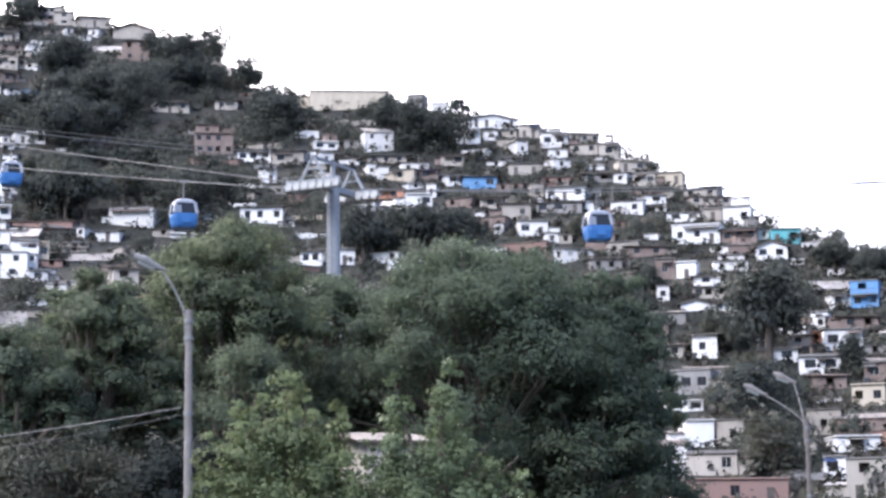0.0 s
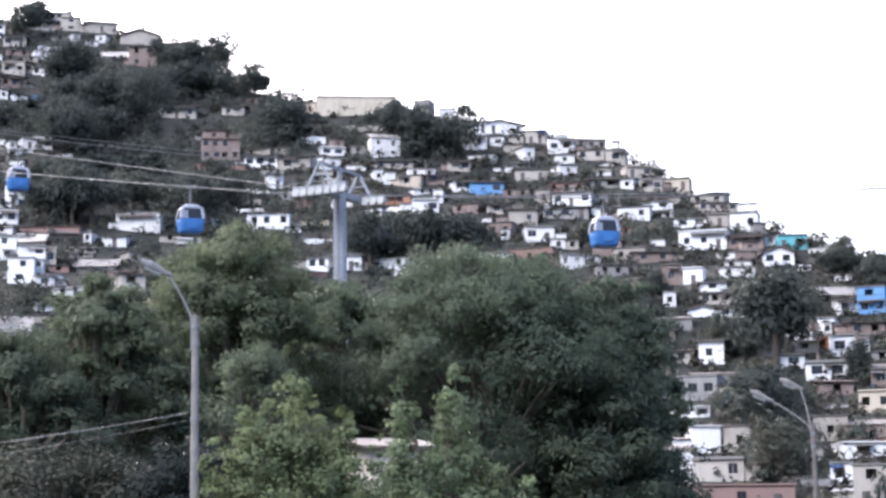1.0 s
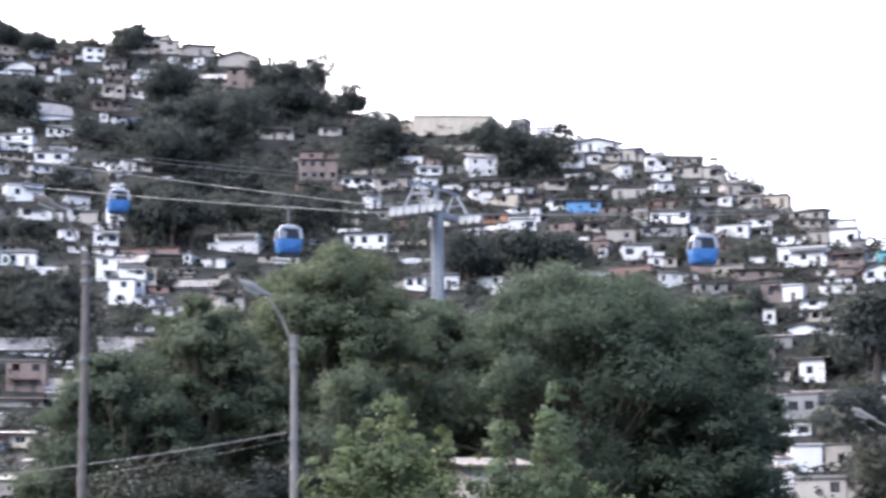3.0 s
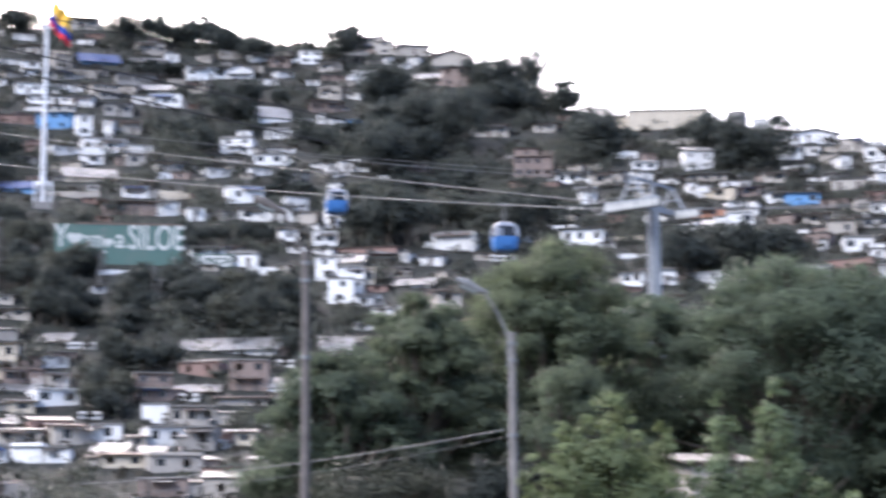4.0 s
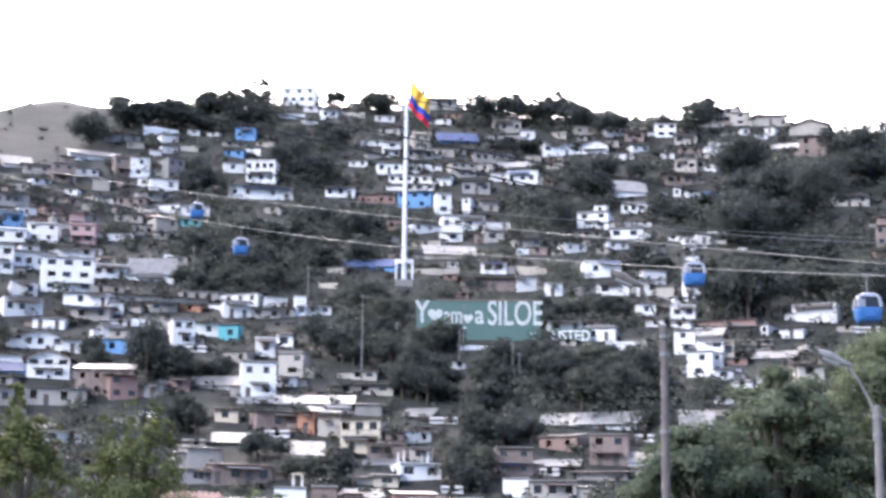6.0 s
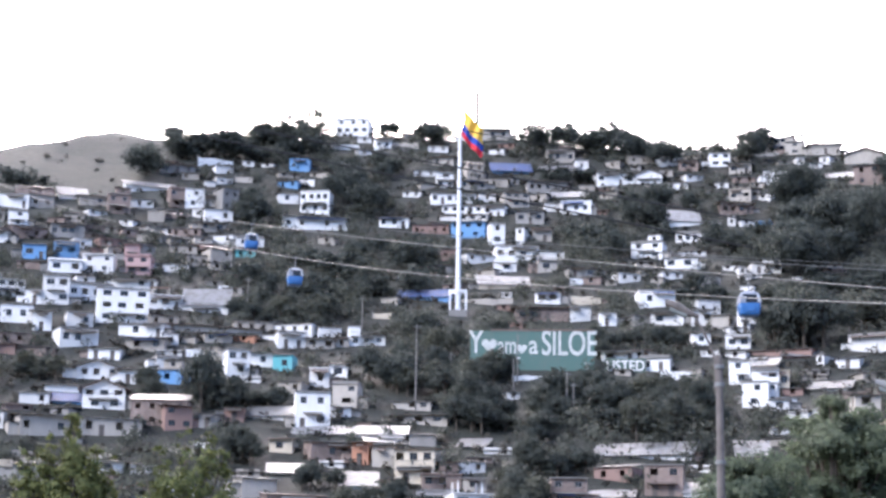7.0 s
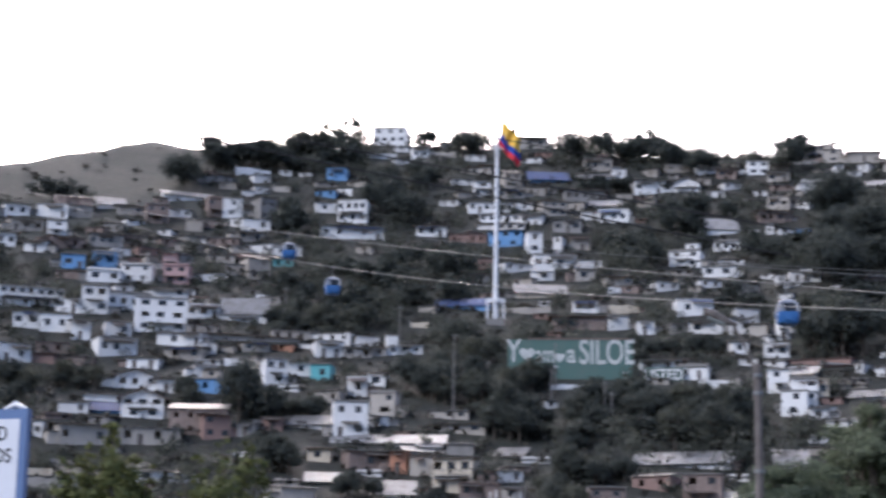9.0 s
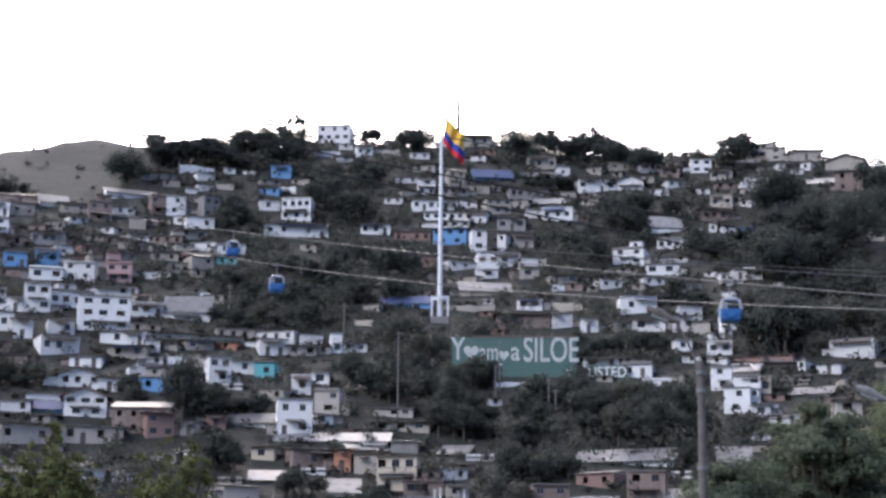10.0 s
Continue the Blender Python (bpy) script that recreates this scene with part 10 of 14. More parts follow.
shrub(-128.9, 255.3, 2.8)
shrub(-93.9, 490.0, 2.9)
shrub(-226.7, 541.4, 3.2)
shrub(-104.0, 544.7, 3.3)
shrub(-66.9, 479.6, 4.2)
shrub(11.8, 379.7, 3.4)
shrub(-138.1, 406.3, 2.4)
shrub(-165.1, 274.0, 3.4)
shrub(-55.4, 514.2, 3.2)
shrub(-270.0, 514.7, 2.3)
shrub(-106.9, 430.2, 4.5)
shrub(-88.3, 208.3, 2.8)
shrub(-150.8, 358.9, 2.3)
shrub(-139.6, 562.9, 4.9)
shrub(-23.1, 482.3, 5.0)
shrub(-207.9, 401.1, 4.1)
shrub(-6.6, 250.3, 3.8)
shrub(-146.9, 351.3, 4.9)
shrub(-206.9, 545.1, 3.2)
shrub(-117.0, 443.6, 2.8)
shrub(-80.6, 480.0, 2.6)
shrub(-64.4, 362.3, 3.0)
shrub(23.2, 251.0, 4.0)
shrub(44.0, 388.9, 2.7)
shrub(-125.0, 233.7, 3.6)
shrub(9.6, 239.8, 3.9)
shrub(-129.6, 445.6, 3.0)
shrub(-197.6, 521.1, 2.9)
shrub(-147.1, 277.9, 4.5)
shrub(-18.2, 216.4, 3.7)
shrub(-67.5, 412.7, 3.7)
shrub(-197.2, 392.0, 4.9)
shrub(-26.2, 247.9, 3.0)
shrub(-102.2, 491.7, 2.6)
shrub(-43.4, 423.0, 3.3)
shrub(-53.7, 344.2, 2.7)
shrub(8.9, 462.0, 2.5)
shrub(-229.3, 449.1, 2.2)
shrub(40.8, 240.1, 3.3)
shrub(6.0, 273.7, 4.5)
shrub(-130.7, 496.9, 3.9)
shrub(-163.4, 569.7, 3.7)
shrub(8.9, 339.7, 2.9)
shrub(-27.4, 407.9, 4.0)
shrub(-157.8, 560.2, 3.6)
shrub(-48.8, 298.5, 3.1)
shrub(-45.2, 430.1, 3.1)
shrub(-113.0, 372.7, 4.2)
shrub(-178.2, 259.8, 4.4)
shrub(-56.2, 201.2, 4.7)
shrub(-92.9, 537.6, 3.7)
shrub(-122.3, 388.5, 4.2)
shrub(69.9, 313.1, 4.4)
shrub(43.6, 288.5, 3.4)
shrub(-36.0, 221.7, 4.4)
shrub(-69.6, 404.7, 3.1)
shrub(-104.6, 227.6, 2.3)
shrub(-50.2, 481.4, 5.8)
shrub(-155.0, 226.4, 8.8)
shrub(-46.8, 470.9, 8.0)
shrub(3.6, 424.2, 4.8)
shrub(-63.2, 267.2, 4.8)
shrub(-80.6, 198.9, 5.0)
shrub(-139.6, 412.5, 5.0)
shrub(-263.6, 372.8, 4.4)
shrub(79.5, 327.0, 4.4)
shrub(12.6, 333.6, 8.1)
shrub(-96.8, 425.9, 5.4)
shrub(-71.6, 535.6, 6.5)
shrub(-42.5, 369.5, 9.1)
shrub(11.0, 355.4, 7.5)
shrub(-50.1, 269.1, 7.5)
shrub(17.2, 356.1, 5.8)
shrub(-179.6, 459.1, 4.6)
shrub(-30.5, 512.9, 4.6)
shrub(-205.5, 417.2, 8.9)
shrub(-193.1, 576.9, 4.4)
shrub(71.8, 288.4, 7.5)
shrub(-126.1, 565.9, 6.6)
shrub(55.4, 214.2, 4.8)
shrub(58.0, 229.0, 4.8)
shrub(-50.1, 438.8, 4.8)
shrub(-267.5, 523.6, 5.6)
shrub(-140.4, 468.8, 5.6)
shrub(-97.4, 327.1, 7.5)
shrub(-84.4, 550.1, 4.4)
shrub(-146.8, 466.9, 4.6)
shrub(69.8, 270.4, 4.5)
shrub(-39.1, 480.6, 6.5)
shrub(-148.2, 384.5, 4.6)
shrub(74.4, 308.0, 6.1)
shrub(-51.8, 342.8, 4.6)
shrub(-124.2, 510.5, 5.1)
shrub(20.0, 337.5, 7.2)
shrub(-53.1, 321.0, 7.0)
shrub(-4.9, 345.1, 5.9)
shrub(-31.0, 342.8, 4.8)
shrub(-176.1, 564.8, 6.9)
shrub(-42.1, 430.2, 5.8)
shrub(-135.9, 568.6, 5.6)
shrub(-156.9, 254.2, 4.8)
shrub(-15.0, 339.0, 6.6)
shrub(-16.0, 327.6, 7.6)
shrub(61.5, 348.9, 5.2)
shrub(-149.6, 391.2, 4.6)
shrub(-203.8, 546.1, 4.5)
shrub(-52.5, 278.6, 5.9)
shrub(-254.0, 368.0, 5.9)
shrub(-51.4, 258.4, 6.2)
shrub(-181.1, 257.8, 6.0)
shrub(54.5, 232.2, 6.6)
shrub(-145.9, 473.5, 8.0)
shrub(-118.1, 390.5, 4.6)
shrub(-91.1, 203.1, 6.1)
shrub(-34.2, 381.4, 6.8)
shrub(-27.5, 356.6, 6.5)
shrub(-49.8, 282.6, 6.5)
shrub(-168.8, 236.9, 5.5)
shrub(-240.0, 521.0, 7.2)
shrub(41.6, 246.5, 6.1)
shrub(-187.1, 564.2, 4.8)
shrub(42.6, 254.9, 8.0)
shrub(72.4, 300.5, 4.9)
shrub(80.0, 311.9, 5.2)
shrub(14.9, 344.0, 8.5)
shrub(-206.6, 453.6, 4.8)
shrub(-232.9, 331.9, 4.6)
shrub(-54.6, 441.4, 5.0)
shrub(-15.6, 474.9, 5.4)
shrub(81.9, 321.2, 8.2)
shrub(-142.4, 432.6, 4.6)
shrub(-241.2, 368.0, 8.0)
shrub(-84.4, 195.9, 7.8)
shrub(-72.6, 462.9, 7.2)
shrub(-93.2, 342.0, 6.9)
shrub(-88.2, 207.5, 7.0)
shrub(-113.2, 330.4, 5.0)
shrub(-34.5, 227.1, 4.8)
shrub(15.2, 367.9, 4.5)
shrub(-48.9, 324.2, 8.6)
shrub(-64.0, 455.8, 5.0)
shrub(-140.9, 199.8, 6.5)
shrub(-234.2, 523.4, 6.5)
shrub(-126.0, 570.5, 6.5)
shrub(-11.5, 360.5, 4.6)
shrub(80.6, 354.1, 6.5)
shrub(75.0, 318.1, 5.4)
shrub(-173.6, 438.0, 4.8)
shrub(-217.9, 504.1, 7.2)
shrub(-34.9, 368.1, 7.6)
shrub(-45.0, 340.0, 6.0)
shrub(-106.5, 575.5, 5.4)
shrub(66.5, 273.5, 5.9)
shrub(-106.4, 479.0, 6.5)
shrub(22.8, 324.6, 8.1)
shrub(-203.6, 288.6, 8.1)
shrub(-38.6, 476.1, 7.4)
shrub(-262.2, 486.0, 5.1)
shrub(-200.4, 455.4, 8.5)
shrub(-46.1, 275.8, 5.1)
shrub(-49.1, 295.5, 8.5)
shrub(-185.6, 262.1, 4.8)
shrub(-66.1, 461.8, 5.9)
shrub(-101.4, 218.0, 5.5)
shrub(-55.5, 251.4, 7.2)
shrub(-120.2, 195.5, 6.2)
shrub(-10.5, 471.1, 5.0)
shrub(-219.2, 449.2, 4.5)
shrub(-42.4, 275.1, 5.1)
shrub(-147.1, 207.4, 7.9)
shrub(84.6, 347.0, 7.5)
shrub(-257.9, 537.4, 4.9)
shrub(-76.0, 549.9, 4.9)
shrub(-79.1, 220.4, 8.6)
shrub(18.6, 332.0, 8.0)
shrub(-141.0, 475.6, 8.0)
shrub(-69.9, 555.5, 5.4)
shrub(-67.8, 450.6, 6.1)
shrub(-10.5, 345.2, 6.9)
shrub(77.1, 305.0, 6.5)
shrub(-82.8, 355.0, 5.8)
shrub(-102.5, 202.9, 5.9)
shrub(-89.9, 526.1, 6.4)
shrub(-22.6, 331.9, 8.1)
shrub(-222.2, 567.6, 7.0)
shrub(-90.0, 572.1, 4.4)
shrub(-90.2, 220.8, 4.9)
shrub(-206.0, 432.2, 8.2)
shrub(-98.0, 528.0, 7.2)
shrub(24.0, 362.8, 5.4)
shrub(-28.1, 345.9, 6.2)
shrub(-77.5, 429.1, 4.6)
shrub(-80.4, 546.0, 5.9)
shrub(-14.0, 349.6, 7.2)
shrub(-256.5, 545.8, 6.0)
shrub(83.9, 338.8, 7.4)
shrub(-13.1, 507.8, 6.1)
shrub(-80.5, 425.6, 6.2)
shrub(-54.8, 315.2, 5.4)
shrub(-156.6, 231.1, 7.8)
shrub(-31.8, 364.9, 7.9)
shrub(-142.9, 389.2, 6.6)
shrub(-104.1, 335.8, 7.1)
shrub(-49.2, 502.4, 5.1)
shrub(-59.6, 528.8, 5.8)
shrub(-62.1, 443.6, 7.8)
shrub(-67.0, 245.0, 4.8)
shrub(-51.4, 249.0, 7.2)
shrub(-21.5, 498.4, 4.6)
shrub(-223.6, 447.6, 5.1)
shrub(-179.6, 394.1, 6.8)
shrub(40.6, 250.4, 5.5)
shrub(-140.0, 435.1, 6.8)
shrub(-45.9, 280.4, 6.5)
shrub(-258.0, 367.9, 4.6)
shrub(42.2, 290.6, 4.9)
shrub(20.1, 342.0, 5.5)
shrub(-107.6, 199.6, 8.2)
shrub(-78.9, 525.4, 7.9)
shrub(38.6, 392.5, 4.5)
shrub(1.9, 333.8, 4.6)
shrub(26.4, 331.5, 8.0)
shrub(-141.2, 222.6, 4.6)
shrub(-193.6, 506.4, 5.0)
shrub(-214.5, 534.5, 5.9)
shrub(-223.6, 514.1, 5.0)
shrub(-136.4, 488.1, 5.1)
shrub(-2.0, 342.6, 6.8)
shrub(-63.2, 514.2, 5.8)
shrub(-120.6, 187.9, 6.0)
shrub(-103.5, 467.1, 6.0)
shrub(-41.8, 379.8, 7.8)
shrub(-263.1, 539.1, 6.4)
shrub(68.5, 266.1, 8.8)
shrub(-103.1, 210.1, 6.2)
shrub(-94.4, 475.9, 5.0)
shrub(-44.2, 515.5, 6.5)
shrub(-121.1, 387.5, 4.5)
shrub(45.1, 422.6, 4.8)
shrub(-27.1, 425.9, 5.8)
shrub(-134.6, 353.5, 5.1)
shrub(-132.9, 490.5, 6.0)
shrub(-247.2, 351.1, 5.2)
shrub(-25.6, 479.6, 5.1)
shrub(-46.5, 245.5, 4.8)
shrub(46.8, 282.6, 4.5)
shrub(-239.0, 565.0, 5.1)
shrub(-39.9, 319.0, 9.1)
shrub(-24.6, 346.5, 4.6)
shrub(-168.1, 569.6, 5.6)
shrub(-1.6, 401.8, 5.2)
shrub(-127.9, 388.2, 8.4)
shrub(-164.5, 325.5, 5.0)
shrub(-51.1, 273.4, 4.8)
shrub(-161.9, 229.9, 6.5)
shrub(-214.8, 430.1, 4.5)
shrub(-103.2, 512.1, 6.6)
shrub(-107.9, 208.9, 4.5)
shrub(72.4, 281.4, 6.2)
shrub(-126.6, 352.0, 4.5)
shrub(-252.8, 540.6, 5.8)
shrub(-45.8, 399.8, 6.9)
shrub(-61.0, 353.4, 4.5)
shrub(-238.8, 464.8, 5.0)
shrub(83.2, 330.8, 7.6)
shrub(-11.1, 341.5, 6.0)
shrub(59.5, 351.4, 4.8)
shrub(42.2, 265.2, 7.6)
shrub(-75.1, 330.2, 7.9)
shrub(-209.2, 434.8, 4.9)
shrub(-263.0, 378.5, 4.9)
shrub(-191.1, 569.6, 5.9)
shrub(-116.6, 193.4, 5.5)
shrub(-144.2, 469.1, 6.4)
shrub(77.4, 315.1, 7.5)
shrub(-218.8, 524.1, 7.9)
shrub(-226.8, 485.9, 4.5)
shrub(-89.4, 433.0, 6.5)
shrub(-0.2, 350.0, 4.4)
shrub(-54.9, 363.0, 6.4)
shrub(-68.9, 302.5, 6.0)
shrub(-35.2, 213.0, 6.0)
shrub(-156.2, 484.5, 4.5)
shrub(-39.0, 218.8, 6.6)
shrub(62.8, 246.8, 4.6)
shrub(-37.8, 239.0, 5.9)
shrub(-143.4, 229.6, 7.5)
shrub(-121.8, 418.0, 6.2)
shrub(-224.5, 460.5, 4.8)
shrub(-37.0, 397.1, 4.4)
shrub(-21.4, 338.9, 5.8)
shrub(-86.4, 527.5, 5.8)
shrub(-117.0, 188.4, 4.4)
shrub(57.9, 237.6, 5.4)
shrub(-213.4, 310.9, 5.0)
shrub(-143.8, 399.8, 5.9)
shrub(-124.2, 381.2, 5.4)
shrub(-60.6, 456.6, 5.1)
shrub(-22.1, 411.2, 7.5)
shrub(-41.5, 339.1, 4.5)
shrub(-65.4, 307.8, 6.6)
shrub(-47.9, 214.1, 6.6)
shrub(-44.0, 439.4, 5.2)
shrub(-157.2, 397.4, 5.8)
shrub(-60.0, 408.4, 7.2)
shrub(-211.8, 358.5, 4.8)
shrub(-97.1, 201.1, 5.5)
shrub(-270.0, 543.4, 5.2)
shrub(-272.0, 531.9, 7.0)
shrub(-36.8, 374.8, 7.4)
shrub(-89.2, 495.8, 5.0)
shrub(-215.1, 418.2, 4.8)
shrub(-253.8, 466.6, 6.0)
shrub(-155.1, 488.0, 5.5)
shrub(-82.1, 475.4, 5.6)
shrub(-82.0, 202.6, 5.1)
shrub(-121.6, 178.8, 8.4)
shrub(-93.4, 432.9, 4.4)
shrub(8.0, 493.5, 5.8)
shrub(-86.5, 499.1, 7.2)
shrub(-264.1, 546.0, 7.5)
shrub(-235.1, 379.2, 5.1)
shrub(87.5, 344.1, 5.4)
shrub(-88.2, 327.1, 4.5)
shrub(9.4, 342.8, 8.6)
shrub(-250.6, 535.2, 8.1)
shrub(-55.0, 326.0, 7.6)
shrub(-152.2, 290.8, 5.1)
shrub(-18.0, 459.1, 5.2)
shrub(-58.1, 329.1, 7.8)
shrub(-163.8, 560.8, 5.2)
shrub(-41.0, 331.1, 7.8)
shrub(-64.9, 404.2, 5.6)
shrub(-138.0, 480.6, 5.6)
shrub(-290.1, 422.1, 4.6)
shrub(-173.1, 326.6, 6.1)
shrub(-149.4, 228.5, 8.2)
shrub(-52.0, 212.1, 7.0)
shrub(-212.1, 300.4, 5.4)
shrub(25.0, 340.5, 6.1)
shrub(20.4, 437.1, 4.4)
shrub(12.6, 349.8, 7.4)
shrub(-36.9, 338.9, 5.0)
shrub(-82.4, 407.4, 4.4)
shrub(-136.2, 577.4, 5.2)
shrub(-179.4, 447.2, 8.8)
shrub(-123.2, 524.0, 5.2)
shrub(14.6, 371.2, 4.5)
shrub(-160.1, 257.0, 7.1)
shrub(-77.0, 538.0, 6.6)
shrub(-183.1, 561.9, 7.6)
shrub(-130.1, 202.9, 5.0)
shrub(-137.6, 374.1, 4.9)
shrub(-288.1, 448.6, 4.8)
shrub(-38.6, 515.6, 6.5)
shrub(-157.9, 566.2, 4.5)
shrub(-156.2, 278.4, 7.8)
shrub(49.1, 222.0, 6.4)
shrub(-123.4, 173.2, 6.1)
shrub(-50.5, 318.4, 4.9)
shrub(48.1, 279.6, 5.5)
shrub(-1.0, 330.4, 7.9)
shrub(22.2, 352.1, 4.9)
shrub(39.1, 281.2, 6.1)
shrub(-197.2, 490.9, 4.9)
shrub(-36.6, 385.5, 5.9)
shrub(-243.5, 518.8, 4.9)
shrub(-175.2, 431.4, 4.5)
shrub(-25.6, 417.0, 5.9)
shrub(68.8, 277.4, 6.8)
shrub(-45.2, 520.8, 4.5)
shrub(-124.5, 194.6, 6.6)
shrub(-133.8, 190.1, 5.4)
shrub(-197.4, 278.0, 5.0)
shrub(-129.8, 189.9, 7.1)
shrub(-203.0, 543.0, 7.0)
shrub(-150.4, 380.5, 6.4)
shrub(47.2, 307.4, 4.4)
shrub(-185.1, 425.1, 7.2)
shrub(-149.2, 564.8, 6.0)
shrub(-60.4, 532.8, 7.4)
shrub(-259.8, 373.2, 4.9)
shrub(-136.5, 455.1, 8.1)
shrub(-195.2, 566.6, 6.2)
shrub(76.9, 310.2, 4.8)
shrub(-44.0, 479.1, 8.4)
shrub(-48.8, 217.8, 4.5)
shrub(-150.5, 489.2, 4.4)
shrub(81.6, 316.9, 5.1)
shrub(77.0, 357.9, 6.2)
shrub(-240.6, 376.0, 4.5)
shrub(-183.1, 407.1, 5.8)
shrub(-55.9, 525.5, 6.9)
shrub(-7.5, 386.1, 8.6)
shrub(-158.4, 288.5, 5.9)
shrub(-209.0, 482.4, 8.0)
shrub(-208.1, 467.6, 5.1)
shrub(-157.6, 244.2, 5.0)
shrub(-155.0, 563.9, 5.9)
shrub(77.4, 300.6, 4.8)
shrub(-60.0, 287.1, 4.8)
shrub(49.8, 213.5, 4.9)
shrub(-84.0, 422.5, 6.6)
shrub(-305.2, 432.2, 5.5)
shrub(17.2, 351.8, 7.6)
shrub(-162.4, 244.0, 5.6)
shrub(-232.9, 412.9, 6.0)
shrub(-42.9, 402.2, 5.1)
shrub(-45.4, 285.4, 5.9)
shrub(-86.4, 353.5, 4.4)
shrub(-49.4, 443.5, 5.2)
shrub(-127.0, 399.5, 5.6)
shrub(-54.6, 368.6, 5.0)
shrub(-3.9, 335.2, 6.6)
shrub(-56.9, 432.9, 8.2)
shrub(57.9, 347.5, 4.8)
shrub(-117.4, 302.0, 6.2)
shrub(68.5, 283.4, 5.2)
shrub(6.1, 334.8, 6.4)
shrub(-100.1, 479.2, 6.2)
shrub(-64.1, 530.8, 4.8)
shrub(-185.9, 267.1, 5.2)
shrub(-148.8, 492.2, 4.4)
shrub(-135.5, 200.9, 7.1)
shrub(-63.9, 333.0, 6.5)
shrub(-57.9, 272.4, 5.2)
shrub(-276.2, 530.0, 5.0)
shrub(-125.9, 186.2, 5.2)
shrub(-59.1, 295.6, 6.2)
shrub(-32.2, 376.5, 7.6)
shrub(-59.8, 510.9, 6.1)
shrub(-14.1, 489.6, 5.4)
shrub(1.2, 337.9, 7.5)
shrub(-55.8, 399.6, 7.2)
shrub(2.0, 470.5, 5.8)
shrub(-127.1, 577.4, 7.5)
shrub(-41.5, 500.0, 4.8)
shrub(-155.4, 274.4, 4.6)
shrub(-128.4, 242.2, 5.6)
shrub(-178.5, 569.1, 5.4)
shrub(-10.9, 365.4, 4.8)
shrub(-238.5, 356.8, 4.5)
shrub(-33.1, 422.8, 4.9)
shrub(-64.1, 548.5, 7.4)
shrub(-71.5, 508.4, 7.9)
shrub(-102.2, 223.0, 6.0)
shrub(-18.0, 392.8, 5.8)
shrub(-249.2, 493.8, 4.4)
shrub(-143.8, 237.9, 4.5)
shrub(-51.1, 447.2, 5.1)
shrub(-229.6, 468.0, 5.2)
shrub(-150.1, 478.2, 6.4)
shrub(-102.5, 487.4, 5.5)
shrub(-181.4, 317.2, 4.6)
shrub(-113.1, 209.9, 6.8)
shrub(-110.2, 204.0, 4.6)
shrub(-151.8, 283.0, 5.0)
shrub(-276.1, 432.0, 4.5)
shrub(-58.2, 377.8, 4.5)
shrub(54.4, 222.8, 5.1)
shrub(46.1, 297.0, 4.6)
shrub(80.9, 341.8, 4.9)
shrub(-94.8, 205.8, 7.0)
shrub(-146.5, 511.0, 5.2)
shrub(-285.6, 407.2, 4.9)
shrub(-73.8, 480.5, 6.2)
shrub(-68.5, 459.1, 5.1)
shrub(-52.4, 443.1, 4.5)
shrub(-229.4, 454.8, 4.6)
shrub(-74.2, 556.5, 6.8)
shrub(-153.5, 574.5, 5.2)
shrub(-141.8, 382.2, 5.6)
shrub(-45.0, 436.5, 5.2)
shrub(-20.1, 472.1, 5.2)
shrub(-225.6, 480.2, 4.8)
shrub(-125.0, 377.4, 6.1)
shrub(-67.5, 535.5, 4.6)
shrub(-274.2, 504.6, 8.1)
shrub(-71.0, 466.9, 6.2)
shrub(-99.8, 351.0, 7.1)
shrub(-45.1, 404.0, 4.9)
shrub(-18.5, 381.2, 4.9)
shrub(-121.2, 514.2, 5.5)
shrub(50.1, 286.9, 5.4)
shrub(-146.2, 487.0, 5.2)
shrub(-6.9, 473.0, 7.0)
shrub(-112.1, 401.5, 6.6)
shrub(-76.4, 466.8, 4.6)
shrub(-39.8, 388.2, 5.8)
shrub(-79.2, 452.9, 5.0)
shrub(-160.2, 234.4, 6.8)
shrub(-21.9, 418.6, 7.2)
shrub(-205.5, 293.5, 4.4)
shrub(15.5, 359.9, 6.5)
shrub(-184.6, 388.1, 7.5)
shrub(-182.1, 455.4, 5.8)
shrub(-245.2, 354.5, 4.6)
shrub(-58.8, 205.5, 5.1)
shrub(-189.5, 436.8, 6.8)
shrub(-56.2, 490.6, 5.4)
shrub(-99.1, 471.8, 7.6)
shrub(-111.4, 561.4, 4.6)
shrub(-55.9, 285.9, 4.6)
shrub(-220.6, 369.8, 5.0)
shrub(-90.9, 211.8, 5.2)
shrub(-220.8, 481.4, 5.4)
shrub(-172.6, 484.8, 4.5)
shrub(-152.1, 238.2, 4.8)
shrub(-248.2, 474.4, 4.9)
shrub(-81.5, 327.5, 7.6)
shrub(-71.8, 205.6, 8.1)
shrub(-143.2, 393.5, 5.9)
shrub(-101.4, 192.2, 5.1)
shrub(-178.8, 405.4, 7.0)
shrub(-141.5, 502.5, 6.1)
shrub(60.4, 338.4, 5.9)
shrub(-7.1, 380.9, 5.6)
shrub(-33.9, 224.0, 5.4)
shrub(-160.2, 390.4, 6.1)
shrub(-217.1, 371.2, 5.6)
shrub(-77.0, 216.4, 5.4)
shrub(-35.9, 348.0, 7.5)
shrub(-190.0, 266.5, 7.0)
shrub(-154.8, 241.6, 7.1)
shrub(-50.9, 518.9, 7.5)
shrub(-147.5, 523.5, 4.8)
shrub(-213.8, 495.2, 5.1)
shrub(36.4, 387.2, 5.4)
shrub(51.6, 353.0, 4.6)
shrub(-254.1, 515.6, 8.2)
shrub(46.4, 448.1, 5.2)
